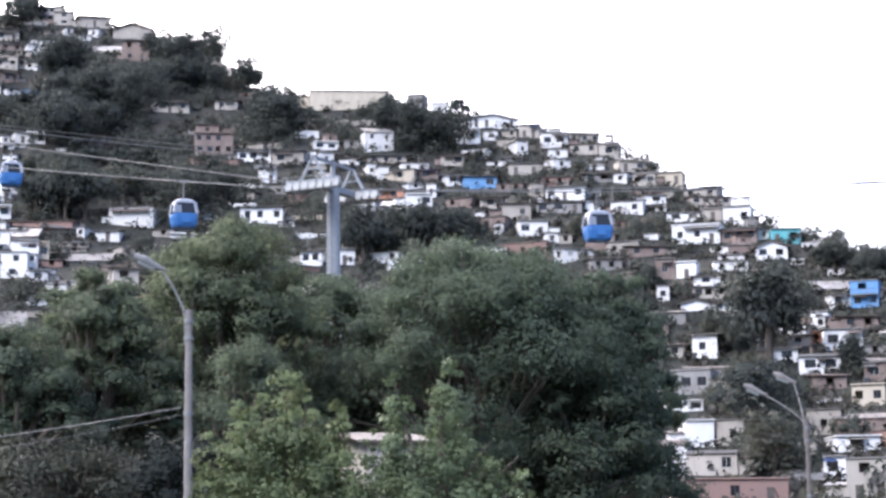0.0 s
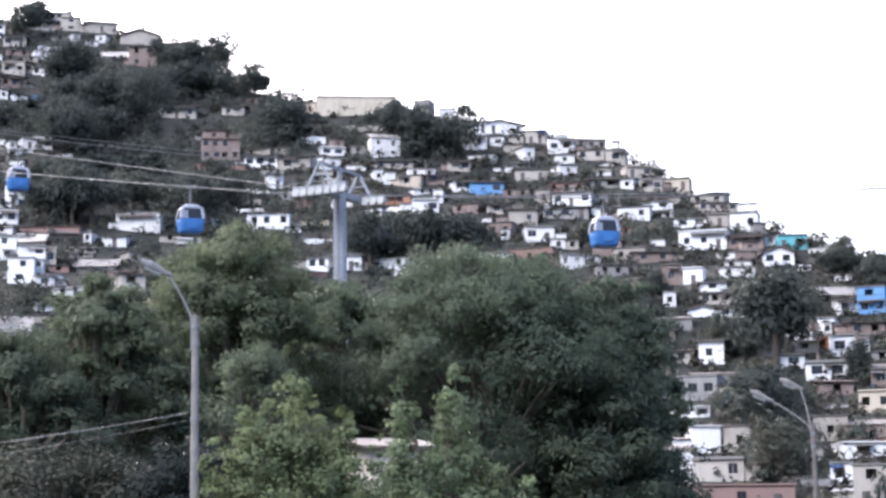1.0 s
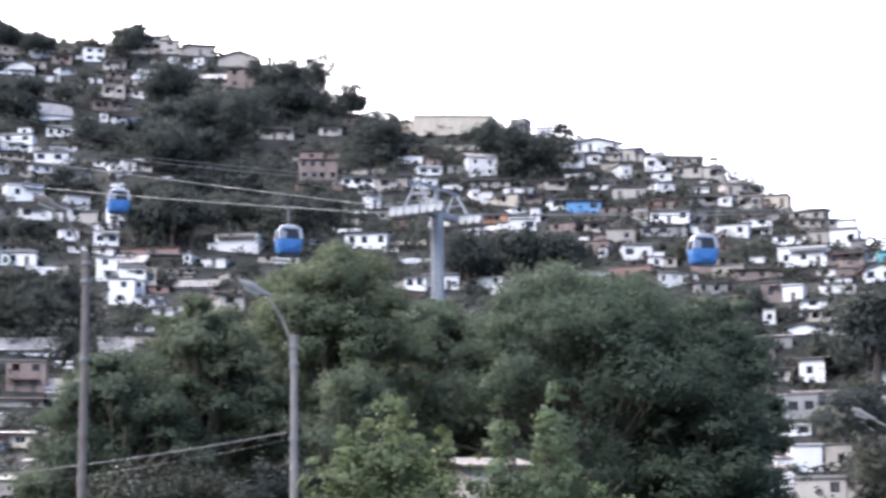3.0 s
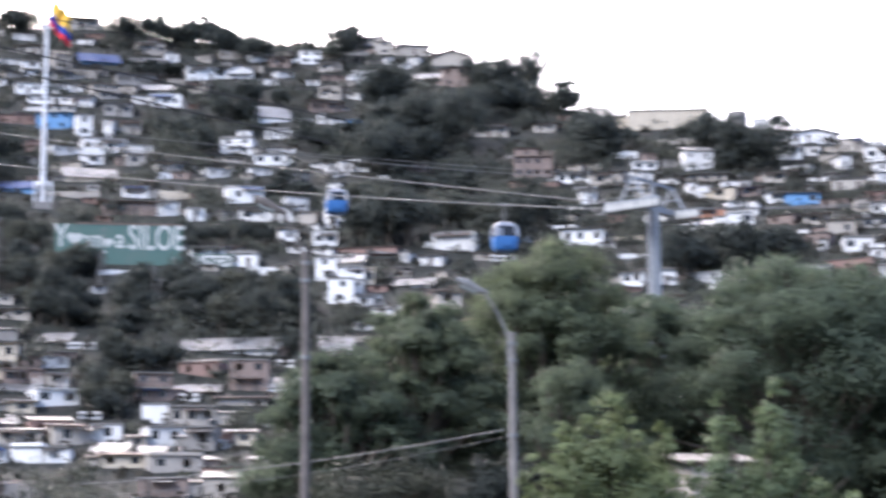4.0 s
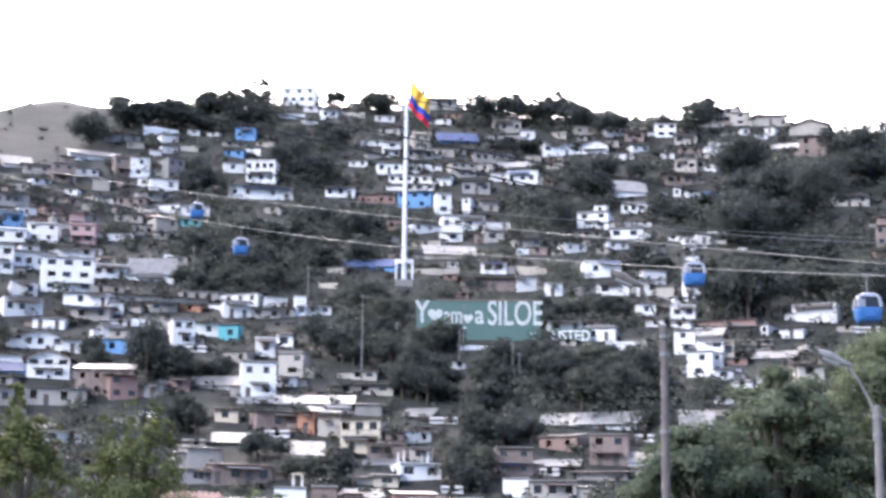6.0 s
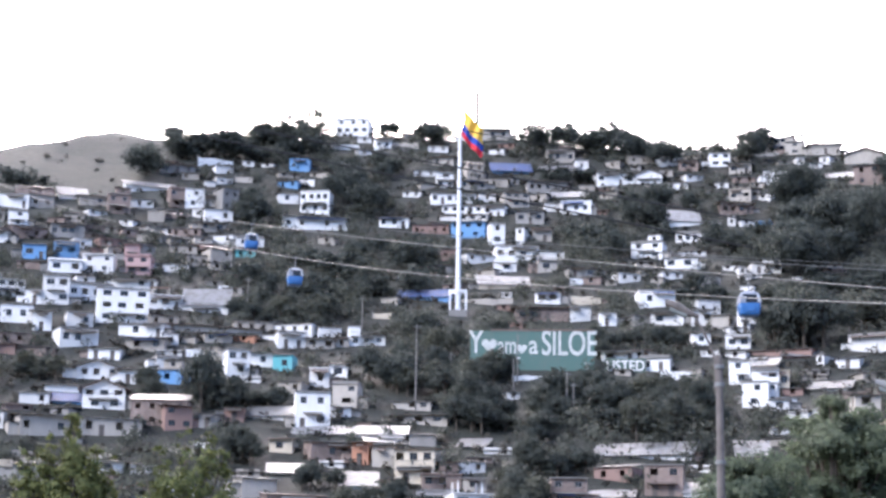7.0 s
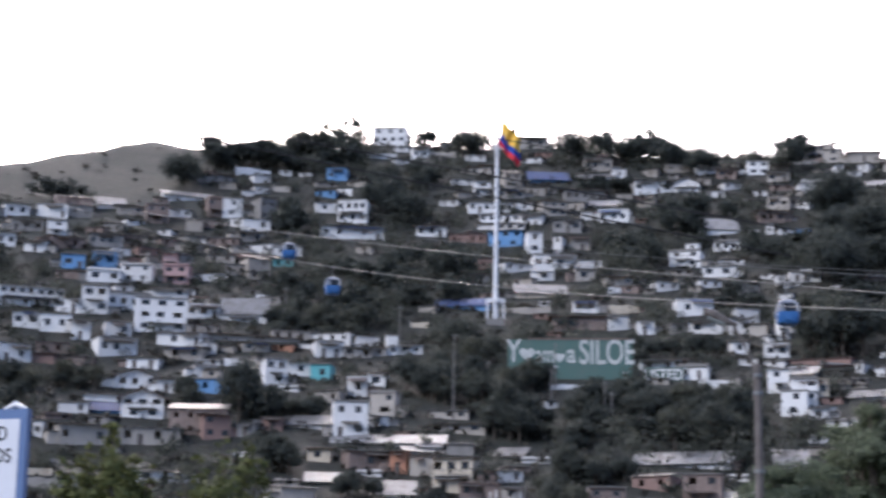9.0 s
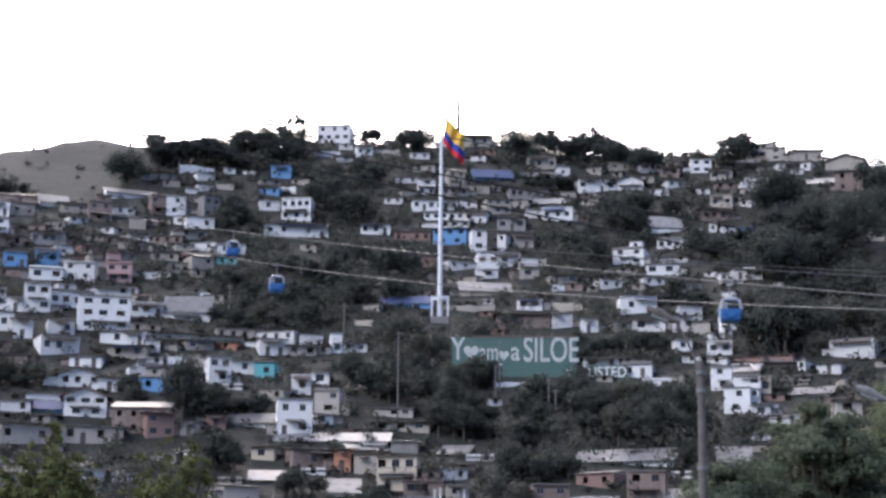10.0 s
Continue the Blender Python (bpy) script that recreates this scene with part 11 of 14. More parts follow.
shrub(-87.4, 363.9, 7.0)
shrub(-76.6, 510.4, 6.5)
shrub(-43.8, 473.5, 5.0)
shrub(-175.6, 400.5, 4.8)
shrub(-172.2, 242.4, 8.0)
shrub(-56.8, 438.5, 5.9)
shrub(-6.8, 491.8, 5.4)
shrub(-190.6, 450.4, 6.9)
shrub(-247.1, 372.1, 5.8)
shrub(-143.0, 462.2, 8.6)
shrub(-194.4, 445.0, 4.8)
shrub(-21.0, 427.0, 5.6)
shrub(19.2, 365.6, 5.0)
shrub(-52.0, 530.4, 4.9)
shrub(-38.4, 458.8, 5.6)
shrub(-8.6, 354.1, 6.4)
shrub(70.8, 273.4, 6.1)
shrub(-32.6, 359.9, 5.0)
shrub(-99.5, 507.0, 6.4)
shrub(-134.0, 473.5, 5.9)
shrub(-187.8, 273.5, 6.0)
shrub(-82.9, 207.8, 4.6)
shrub(-214.1, 500.8, 4.8)
shrub(-71.5, 433.6, 5.8)
shrub(-144.2, 275.4, 4.6)
shrub(-180.9, 555.9, 6.4)
shrub(22.8, 348.8, 5.1)
shrub(-59.4, 301.2, 7.0)
shrub(-149.5, 245.4, 5.2)
shrub(52.8, 213.0, 4.5)
shrub(-268.9, 379.6, 6.8)
shrub(-168.1, 321.5, 6.0)
shrub(-103.2, 474.6, 6.8)
shrub(-53.8, 265.5, 7.6)
shrub(-230.0, 322.6, 4.4)
shrub(-214.9, 302.0, 4.6)
shrub(57.1, 224.5, 4.4)
shrub(-87.0, 202.0, 6.9)
shrub(-182.0, 429.4, 6.1)
shrub(-75.1, 210.0, 6.1)
shrub(-189.4, 557.6, 5.8)
shrub(-273.8, 540.9, 4.6)
shrub(-64.5, 525.6, 5.8)
shrub(-41.8, 519.0, 5.5)
shrub(-49.8, 398.9, 4.9)
shrub(82.9, 326.1, 4.5)
shrub(-60.6, 306.0, 5.5)
shrub(-215.2, 440.4, 5.9)
shrub(-117.4, 419.9, 5.0)
shrub(-1.8, 353.6, 4.5)
shrub(-16.0, 498.6, 2.8)
shrub(38.5, 248.4, 3.5)
shrub(-280.4, 517.0, 3.2)
shrub(10.5, 338.9, 3.0)
shrub(56.2, 391.5, 2.1)
shrub(58.4, 253.0, 2.8)
shrub(-68.1, 247.6, 2.9)
shrub(-230.6, 491.0, 4.2)
shrub(-239.0, 430.8, 2.6)
shrub(-246.5, 507.0, 2.8)
shrub(34.4, 319.5, 4.0)
shrub(-165.0, 526.8, 2.9)
shrub(4.4, 466.5, 4.2)
shrub(-133.6, 502.0, 4.6)
shrub(-91.0, 428.1, 2.6)
shrub(-35.8, 235.1, 2.9)
shrub(-149.1, 408.4, 4.2)
shrub(-228.1, 377.1, 3.4)
shrub(-148.5, 431.5, 2.8)
shrub(-16.2, 403.8, 2.5)
shrub(-180.5, 397.6, 3.2)
shrub(-44.2, 218.6, 3.8)
shrub(84.6, 335.0, 3.5)
shrub(-120.4, 557.1, 3.5)
shrub(-205.4, 574.5, 2.9)
shrub(-85.1, 554.4, 3.8)
shrub(54.4, 392.6, 2.4)
shrub(51.5, 361.2, 2.2)
shrub(-227.8, 448.6, 2.2)
shrub(-58.0, 385.0, 2.8)
shrub(-172.1, 571.1, 4.5)
shrub(15.6, 416.0, 2.1)
shrub(-200.1, 370.0, 3.9)
shrub(51.9, 375.5, 2.8)
shrub(2.5, 347.1, 3.0)
shrub(-110.4, 194.5, 2.1)
shrub(-232.6, 384.2, 4.2)
shrub(-68.4, 532.2, 2.4)
shrub(-204.8, 551.8, 2.4)
shrub(45.0, 272.1, 4.4)
shrub(-110.2, 477.2, 2.2)
shrub(-79.1, 534.1, 3.0)
shrub(-65.9, 506.8, 2.6)
shrub(-224.5, 503.5, 4.1)
shrub(60.4, 251.9, 3.2)
shrub(-239.4, 421.2, 2.2)
shrub(38.9, 381.4, 2.5)
shrub(-16.2, 484.2, 2.6)
shrub(-252.0, 354.9, 3.4)
shrub(-117.0, 550.6, 3.5)
shrub(-223.0, 405.1, 2.2)
shrub(-225.1, 382.9, 2.6)
shrub(-14.8, 372.8, 3.1)
shrub(-30.9, 494.1, 3.1)
shrub(-197.2, 282.6, 2.9)
shrub(-135.2, 350.5, 2.8)
shrub(-106.9, 475.2, 2.9)
shrub(77.4, 354.6, 4.0)
shrub(-152.4, 377.4, 2.8)
shrub(-182.5, 482.1, 3.6)
shrub(-259.6, 499.0, 2.5)
shrub(-195.6, 431.0, 3.2)
shrub(-133.5, 206.5, 4.0)
shrub(47.9, 430.5, 2.0)
shrub(-20.2, 347.0, 4.2)
shrub(-194.9, 556.2, 2.2)
shrub(0.6, 407.6, 3.0)
shrub(-151.0, 506.9, 4.2)
shrub(-43.4, 383.0, 3.2)
shrub(-96.6, 190.6, 3.6)
shrub(-59.0, 452.5, 2.9)
shrub(77.6, 321.1, 2.4)
shrub(-169.8, 343.1, 2.8)
shrub(-182.0, 312.4, 2.2)
shrub(-197.5, 541.6, 3.9)
shrub(-188.2, 290.5, 2.0)
shrub(-119.8, 214.9, 4.0)
shrub(-220.4, 538.5, 2.4)
shrub(58.5, 233.9, 2.9)
shrub(-51.8, 378.0, 3.8)
shrub(66.4, 312.1, 2.6)
shrub(-154.8, 248.9, 2.6)
shrub(-231.1, 336.6, 3.2)
shrub(-86.5, 252.8, 2.1)
shrub(-42.9, 492.5, 2.6)
shrub(-63.9, 381.1, 2.2)
shrub(57.1, 395.1, 2.1)
shrub(-64.8, 447.6, 2.2)
shrub(-129.1, 186.1, 2.9)
shrub(-93.2, 494.2, 3.4)
shrub(54.5, 342.1, 3.9)
shrub(25.4, 215.0, 3.1)
shrub(-218.2, 426.1, 2.2)
shrub(-97.1, 504.0, 3.8)
shrub(-219.6, 520.5, 4.0)
shrub(-300.8, 422.2, 2.2)
shrub(-138.0, 279.9, 2.4)
shrub(-37.0, 391.9, 2.1)
shrub(-69.6, 306.8, 2.8)
shrub(-154.6, 261.6, 3.0)
shrub(-141.0, 358.0, 2.1)
shrub(-163.0, 275.8, 2.6)
shrub(-219.9, 367.1, 2.9)
shrub(-276.5, 508.2, 2.5)
shrub(-120.8, 250.6, 2.8)
shrub(34.9, 265.8, 3.0)
shrub(-199.0, 360.9, 2.0)
shrub(-106.8, 532.2, 4.2)
shrub(-211.8, 420.0, 2.6)
shrub(-74.2, 506.0, 2.2)
shrub(-26.5, 510.1, 3.0)
shrub(-289.2, 405.5, 2.6)
shrub(-126.0, 436.9, 4.2)
shrub(-233.0, 416.1, 2.8)
shrub(-48.2, 371.2, 2.4)
shrub(-94.6, 230.5, 3.1)
shrub(-4.6, 339.9, 3.9)
shrub(-168.2, 422.2, 4.4)
shrub(-208.0, 320.1, 3.9)
shrub(-56.0, 534.4, 3.5)
shrub(-161.6, 280.2, 3.8)
shrub(48.5, 331.8, 3.2)
shrub(-95.6, 286.0, 2.5)
shrub(-167.9, 255.1, 3.8)
shrub(50.4, 218.9, 2.2)
shrub(-1.1, 435.6, 2.5)
shrub(2.6, 411.2, 2.5)
shrub(-113.2, 533.4, 2.8)
shrub(-155.6, 257.2, 2.5)
shrub(58.4, 243.5, 4.4)
shrub(-164.4, 482.1, 2.0)
shrub(-252.0, 548.5, 2.8)
shrub(-93.4, 318.8, 2.8)
shrub(7.1, 457.2, 2.1)
shrub(-160.5, 282.9, 2.8)
shrub(22.0, 371.4, 2.1)
shrub(-96.5, 567.1, 3.1)
shrub(-52.1, 221.4, 3.6)
shrub(-120.6, 385.2, 2.1)
shrub(-79.1, 499.0, 3.2)
shrub(-258.0, 534.6, 3.2)
shrub(-134.9, 575.5, 2.2)
shrub(-107.8, 482.2, 4.4)
shrub(-48.5, 395.2, 3.6)
shrub(-223.9, 454.1, 2.8)
shrub(46.6, 216.4, 2.2)
shrub(-98.8, 317.5, 2.5)
shrub(-41.4, 211.2, 2.1)
shrub(10.6, 373.1, 2.1)
shrub(40.0, 297.4, 3.4)
shrub(-25.1, 405.5, 2.2)
shrub(-86.1, 308.4, 4.8)
shrub(-209.9, 560.1, 2.5)
shrub(-155.4, 478.8, 2.1)
shrub(-166.4, 583.1, 2.4)
shrub(-52.6, 429.5, 2.5)
shrub(-212.5, 560.9, 2.0)
shrub(-159.9, 467.8, 2.9)
shrub(-119.4, 350.9, 2.4)
shrub(-146.6, 464.5, 2.5)
shrub(-138.8, 223.6, 3.0)
shrub(-260.6, 478.4, 3.4)
shrub(-55.2, 357.4, 2.8)
shrub(82.0, 334.8, 2.9)
shrub(-133.8, 253.5, 2.8)
shrub(-83.1, 369.5, 2.6)
shrub(-74.5, 376.5, 2.5)
shrub(-149.8, 578.5, 2.5)
shrub(74.5, 325.1, 2.9)
shrub(41.4, 215.5, 2.2)
shrub(-243.4, 357.6, 2.8)
shrub(53.0, 294.8, 2.4)
shrub(-100.8, 303.6, 4.1)
shrub(-152.4, 341.9, 3.6)
shrub(-130.1, 525.5, 4.2)
shrub(52.0, 270.5, 3.0)
shrub(-10.0, 350.6, 4.1)
shrub(-134.1, 573.6, 3.8)
shrub(-122.5, 290.6, 3.6)
shrub(-261.6, 430.5, 2.4)
shrub(-180.8, 461.0, 2.1)
shrub(39.8, 436.0, 2.9)
shrub(60.0, 240.8, 4.1)
shrub(-177.8, 385.5, 2.0)
shrub(61.0, 309.5, 2.5)
shrub(62.8, 266.5, 3.4)
shrub(-98.2, 495.1, 3.6)
shrub(-165.0, 297.4, 3.2)
shrub(-77.1, 208.2, 2.5)
shrub(-232.0, 539.8, 2.2)
shrub(-138.0, 331.1, 3.2)
shrub(56.5, 382.9, 2.2)
shrub(0.9, 355.0, 2.1)
shrub(31.5, 287.0, 2.9)
shrub(-151.4, 516.2, 3.2)
shrub(31.0, 210.5, 3.0)
shrub(-134.5, 249.9, 2.9)
shrub(43.9, 376.1, 2.5)
shrub(-50.0, 262.0, 2.5)
shrub(-172.5, 392.4, 3.1)
shrub(-134.2, 447.2, 2.9)
shrub(66.8, 330.9, 2.1)
shrub(-31.9, 509.8, 3.0)
shrub(-91.6, 547.8, 2.2)
shrub(6.9, 474.5, 2.5)
shrub(70.5, 316.6, 2.0)
shrub(-65.0, 262.4, 2.8)
shrub(-56.8, 412.9, 2.6)
shrub(-138.8, 315.1, 3.0)
shrub(50.6, 297.8, 3.2)
shrub(73.8, 330.0, 2.6)
shrub(72.2, 328.6, 2.8)
shrub(-23.5, 434.6, 3.1)
shrub(-134.8, 322.2, 3.0)
shrub(56.2, 226.5, 2.4)
shrub(-164.5, 507.2, 3.8)
shrub(-243.0, 465.2, 2.2)
shrub(-54.5, 453.0, 4.0)
shrub(-62.6, 301.6, 2.5)
shrub(-204.4, 468.6, 3.1)
shrub(-173.2, 342.1, 2.1)
shrub(-144.1, 409.8, 3.2)
shrub(-254.9, 551.9, 3.8)
shrub(-226.1, 381.0, 2.8)
shrub(32.9, 471.8, 2.5)
shrub(36.8, 402.9, 2.1)
shrub(-41.0, 484.4, 3.1)
shrub(-81.9, 557.2, 3.6)
shrub(-274.8, 510.5, 2.2)
shrub(-159.9, 573.8, 4.0)
shrub(24.4, 416.2, 2.6)
shrub(-64.5, 465.8, 2.0)
shrub(73.1, 295.1, 2.1)
shrub(-97.6, 580.1, 3.5)
shrub(-158.8, 269.6, 3.0)
shrub(-140.1, 440.1, 3.5)
shrub(36.9, 367.8, 2.9)
shrub(-179.8, 386.8, 4.4)
shrub(-187.6, 464.5, 2.6)
shrub(-108.6, 229.2, 2.2)
shrub(-153.1, 391.4, 3.9)
shrub(-256.1, 398.5, 3.9)
shrub(-157.8, 517.6, 2.2)
shrub(-144.5, 457.8, 2.8)
shrub(52.1, 283.9, 2.4)
shrub(-101.1, 446.1, 2.5)
shrub(-237.8, 567.6, 2.4)
shrub(51.4, 437.2, 3.6)
shrub(59.5, 401.2, 4.1)
shrub(-111.1, 411.2, 2.4)
shrub(-165.2, 576.6, 3.8)
shrub(-55.1, 254.6, 3.4)
shrub(-221.2, 404.2, 2.8)
shrub(-144.2, 416.1, 3.5)
shrub(-194.2, 379.6, 4.2)
shrub(-260.1, 369.8, 3.5)
shrub(-117.0, 495.2, 2.2)
shrub(-165.8, 257.6, 2.8)
shrub(-208.4, 494.4, 4.2)
shrub(-62.0, 213.8, 3.1)
shrub(-130.0, 498.9, 3.0)
shrub(72.1, 371.1, 2.8)
shrub(-161.4, 398.6, 3.1)
shrub(-197.0, 458.9, 2.8)
shrub(66.2, 354.9, 2.2)
shrub(5.1, 495.0, 2.6)
shrub(-57.6, 471.5, 2.6)
shrub(-114.4, 414.6, 3.9)
shrub(44.2, 382.1, 3.0)
shrub(-166.9, 261.5, 2.8)
shrub(-133.1, 377.2, 2.0)
shrub(46.8, 413.4, 2.1)
shrub(-158.6, 522.6, 2.2)
shrub(-226.4, 329.0, 3.5)
shrub(75.2, 297.5, 2.8)
shrub(-213.1, 328.9, 2.5)
shrub(60.6, 256.6, 2.1)
shrub(-138.0, 252.1, 3.5)
shrub(-220.8, 542.5, 3.0)
shrub(50.2, 333.5, 2.8)
shrub(-46.9, 349.0, 2.5)
shrub(-201.0, 392.2, 2.2)
shrub(38.8, 341.4, 2.2)
shrub(-179.1, 322.9, 2.5)
shrub(-243.0, 345.2, 2.5)
shrub(-49.6, 278.1, 3.1)
shrub(-42.4, 344.9, 4.5)
shrub(-83.0, 434.9, 3.1)
shrub(-36.1, 410.6, 2.1)
shrub(47.8, 436.5, 3.0)
shrub(14.4, 471.5, 3.0)
shrub(-146.1, 309.9, 3.5)
shrub(-105.6, 242.5, 4.0)
shrub(-118.6, 403.8, 2.8)
shrub(54.2, 266.1, 2.5)
shrub(-111.0, 365.0, 2.8)
shrub(72.8, 350.1, 3.5)
shrub(-81.5, 504.6, 2.2)
shrub(-99.4, 491.8, 2.5)
shrub(-163.5, 259.2, 2.5)
shrub(-101.9, 388.2, 2.1)
shrub(-82.2, 322.6, 3.8)
shrub(-112.8, 187.0, 3.1)
shrub(-189.4, 304.6, 2.2)
shrub(-197.6, 391.9, 3.6)
shrub(-208.4, 577.5, 2.2)
shrub(-59.8, 537.8, 2.1)
shrub(6.6, 349.9, 3.8)
shrub(86.8, 350.6, 2.2)
shrub(70.9, 331.6, 2.5)
shrub(-154.0, 515.1, 2.9)
shrub(-97.2, 338.5, 2.2)
shrub(-115.1, 408.6, 2.2)
shrub(32.6, 406.5, 2.4)
shrub(-179.5, 465.9, 2.0)
shrub(20.6, 455.9, 2.2)
shrub(-246.8, 459.5, 4.0)
shrub(-175.2, 279.0, 4.0)
shrub(43.2, 368.1, 2.2)
shrub(-177.9, 353.0, 2.9)
shrub(-181.5, 529.8, 3.5)
shrub(31.9, 447.2, 3.9)
shrub(51.1, 349.4, 4.1)
shrub(-133.1, 522.0, 2.2)
shrub(49.5, 216.6, 3.4)
shrub(-173.2, 307.9, 2.2)
shrub(-4.4, 379.8, 2.0)
shrub(-73.5, 245.0, 2.4)
shrub(-92.9, 581.2, 3.1)
shrub(-174.9, 355.9, 2.6)
shrub(-37.4, 466.2, 3.6)
shrub(45.1, 246.8, 2.9)
shrub(-174.2, 302.6, 3.9)
shrub(38.1, 254.6, 3.1)
shrub(-45.8, 409.5, 3.9)
shrub(-14.8, 511.6, 3.0)
shrub(-145.0, 243.6, 2.8)
shrub(73.4, 365.8, 4.4)
shrub(-19.9, 430.5, 2.4)
shrub(-158.4, 460.1, 2.1)
shrub(-50.1, 339.1, 3.9)
shrub(-185.5, 467.6, 3.0)
shrub(-225.4, 445.6, 3.4)
shrub(57.8, 338.5, 2.5)
shrub(-170.4, 562.8, 3.4)
shrub(-37.2, 472.0, 3.9)
shrub(-147.6, 328.9, 2.8)
shrub(-254.4, 423.0, 3.6)
shrub(-24.6, 413.6, 3.5)
shrub(-163.9, 464.4, 2.8)
shrub(-271.0, 498.0, 2.1)
shrub(-42.4, 237.2, 3.4)
shrub(-272.9, 545.1, 2.1)
shrub(-238.2, 469.9, 2.1)
shrub(-160.2, 442.8, 2.1)
shrub(34.8, 344.9, 2.8)
shrub(-251.8, 551.1, 3.9)
shrub(-169.6, 326.6, 2.5)
shrub(46.4, 320.2, 3.0)
shrub(27.5, 461.6, 2.0)
shrub(43.2, 238.9, 3.9)
shrub(50.8, 412.6, 3.0)
shrub(-193.9, 375.9, 3.4)
shrub(9.2, 489.0, 3.0)
shrub(-278.5, 453.2, 3.0)
shrub(60.4, 397.6, 2.2)
shrub(-264.2, 437.4, 3.8)
shrub(-141.5, 250.1, 2.6)
shrub(-257.2, 468.1, 2.0)
shrub(-143.8, 524.2, 2.8)
shrub(-88.5, 380.9, 3.8)
shrub(-262.2, 514.9, 2.2)
shrub(-279.2, 408.0, 2.5)
shrub(25.1, 446.5, 2.2)
shrub(-35.5, 229.9, 3.9)
shrub(-169.0, 389.9, 3.4)
shrub(7.5, 395.4, 3.0)
shrub(43.2, 241.4, 3.6)
shrub(-111.2, 214.6, 3.4)
shrub(-138.1, 586.4, 4.2)
shrub(-49.9, 426.6, 2.9)
shrub(-200.6, 414.0, 4.4)
shrub(-198.8, 480.5, 2.4)
shrub(38.2, 400.4, 3.5)
shrub(77.1, 363.2, 4.2)
shrub(59.1, 332.9, 2.9)
shrub(-182.4, 362.2, 2.6)
shrub(-99.9, 544.2, 4.1)
shrub(-107.8, 419.8, 3.8)
shrub(-67.2, 407.0, 2.4)
shrub(-107.2, 357.9, 3.4)
shrub(48.9, 271.6, 2.8)
shrub(-18.4, 427.5, 2.5)
shrub(-74.9, 353.9, 2.8)
shrub(55.5, 355.6, 3.1)
shrub(-51.5, 370.4, 2.1)
shrub(-46.4, 385.2, 3.5)
shrub(-108.8, 492.5, 4.0)
shrub(-48.1, 505.0, 4.1)
shrub(-209.6, 510.5, 2.4)
shrub(-83.5, 219.4, 2.4)
shrub(-197.5, 552.2, 2.0)
shrub(-175.0, 451.4, 2.5)
shrub(62.0, 354.1, 4.1)
shrub(-186.1, 503.5, 2.8)
shrub(-168.8, 496.5, 3.1)
shrub(22.0, 345.2, 3.4)
shrub(-14.1, 471.4, 2.4)
shrub(47.6, 443.6, 3.2)
shrub(-114.5, 418.9, 2.1)
shrub(-278.8, 440.8, 2.1)
shrub(-173.4, 532.4, 2.1)
shrub(-126.6, 179.6, 4.0)
shrub(60.4, 304.2, 2.1)
shrub(-129.4, 228.5, 2.4)
shrub(37.0, 218.4, 3.1)
shrub(-58.0, 522.8, 4.2)
shrub(-56.1, 231.5, 2.5)
shrub(-124.8, 464.0, 2.4)
shrub(54.1, 386.8, 2.2)
shrub(68.5, 293.1, 2.6)
shrub(-163.8, 235.2, 2.8)
shrub(-213.2, 319.1, 2.8)
shrub(-106.1, 550.8, 3.5)
shrub(-151.9, 324.2, 2.2)
shrub(-188.0, 455.6, 4.2)
shrub(-18.1, 509.8, 2.0)
shrub(-170.6, 497.5, 2.2)
shrub(-103.2, 389.8, 4.2)
shrub(-182.2, 421.2, 3.1)
shrub(-225.9, 392.2, 2.9)
shrub(-266.1, 374.2, 3.2)
shrub(-257.1, 559.4, 4.0)
shrub(10.4, 426.1, 3.5)
shrub(-146.0, 307.1, 2.8)
shrub(81.9, 349.2, 3.0)
shrub(49.8, 395.8, 2.0)
shrub(-210.1, 479.0, 3.5)
shrub(30.8, 351.2, 3.6)
shrub(-75.2, 553.0, 2.9)
shrub(-151.0, 360.9, 2.4)
shrub(-79.1, 201.2, 3.5)
shrub(0.8, 373.5, 3.2)
shrub(-244.5, 533.2, 2.8)
shrub(-119.5, 377.5, 2.2)
shrub(-115.1, 510.1, 2.4)
shrub(-49.2, 314.6, 3.2)
shrub(-79.9, 231.6, 3.1)
shrub(-209.0, 415.5, 2.4)
shrub(-159.2, 496.8, 2.8)
shrub(-32.8, 459.4, 2.2)
shrub(-94.8, 241.9, 2.9)
shrub(-168.0, 435.1, 3.0)
shrub(-104.4, 360.1, 2.8)
shrub(-126.2, 206.9, 3.5)
shrub(-69.9, 268.9, 2.1)
shrub(-138.5, 204.5, 4.2)
shrub(-137.8, 410.5, 2.6)
shrub(-234.5, 365.8, 2.6)
shrub(-128.8, 581.0, 2.8)
shrub(-111.8, 487.1, 3.6)
shrub(-114.9, 347.4, 2.6)
shrub(-80.8, 447.4, 2.1)
shrub(-233.5, 526.6, 2.4)
shrub(-128.6, 531.5, 2.9)
shrub(48.4, 358.6, 3.5)
shrub(80.1, 330.0, 2.9)
shrub(-210.4, 412.2, 3.2)
shrub(-148.9, 573.4, 2.1)
shrub(-194.2, 293.0, 2.2)
shrub(-257.2, 362.4, 3.8)
shrub(-30.1, 385.2, 3.8)
shrub(-99.9, 383.0, 2.8)
shrub(46.9, 304.5, 2.9)
shrub(-84.9, 295.2, 2.5)
shrub(-63.5, 288.2, 2.2)
shrub(-233.1, 453.5, 3.0)
shrub(-116.5, 385.9, 4.1)
shrub(-136.9, 388.6, 3.1)
shrub(-77.1, 200.1, 3.0)
shrub(-189.9, 572.6, 3.4)
shrub(-118.8, 246.1, 2.8)
shrub(-76.8, 352.5, 2.6)
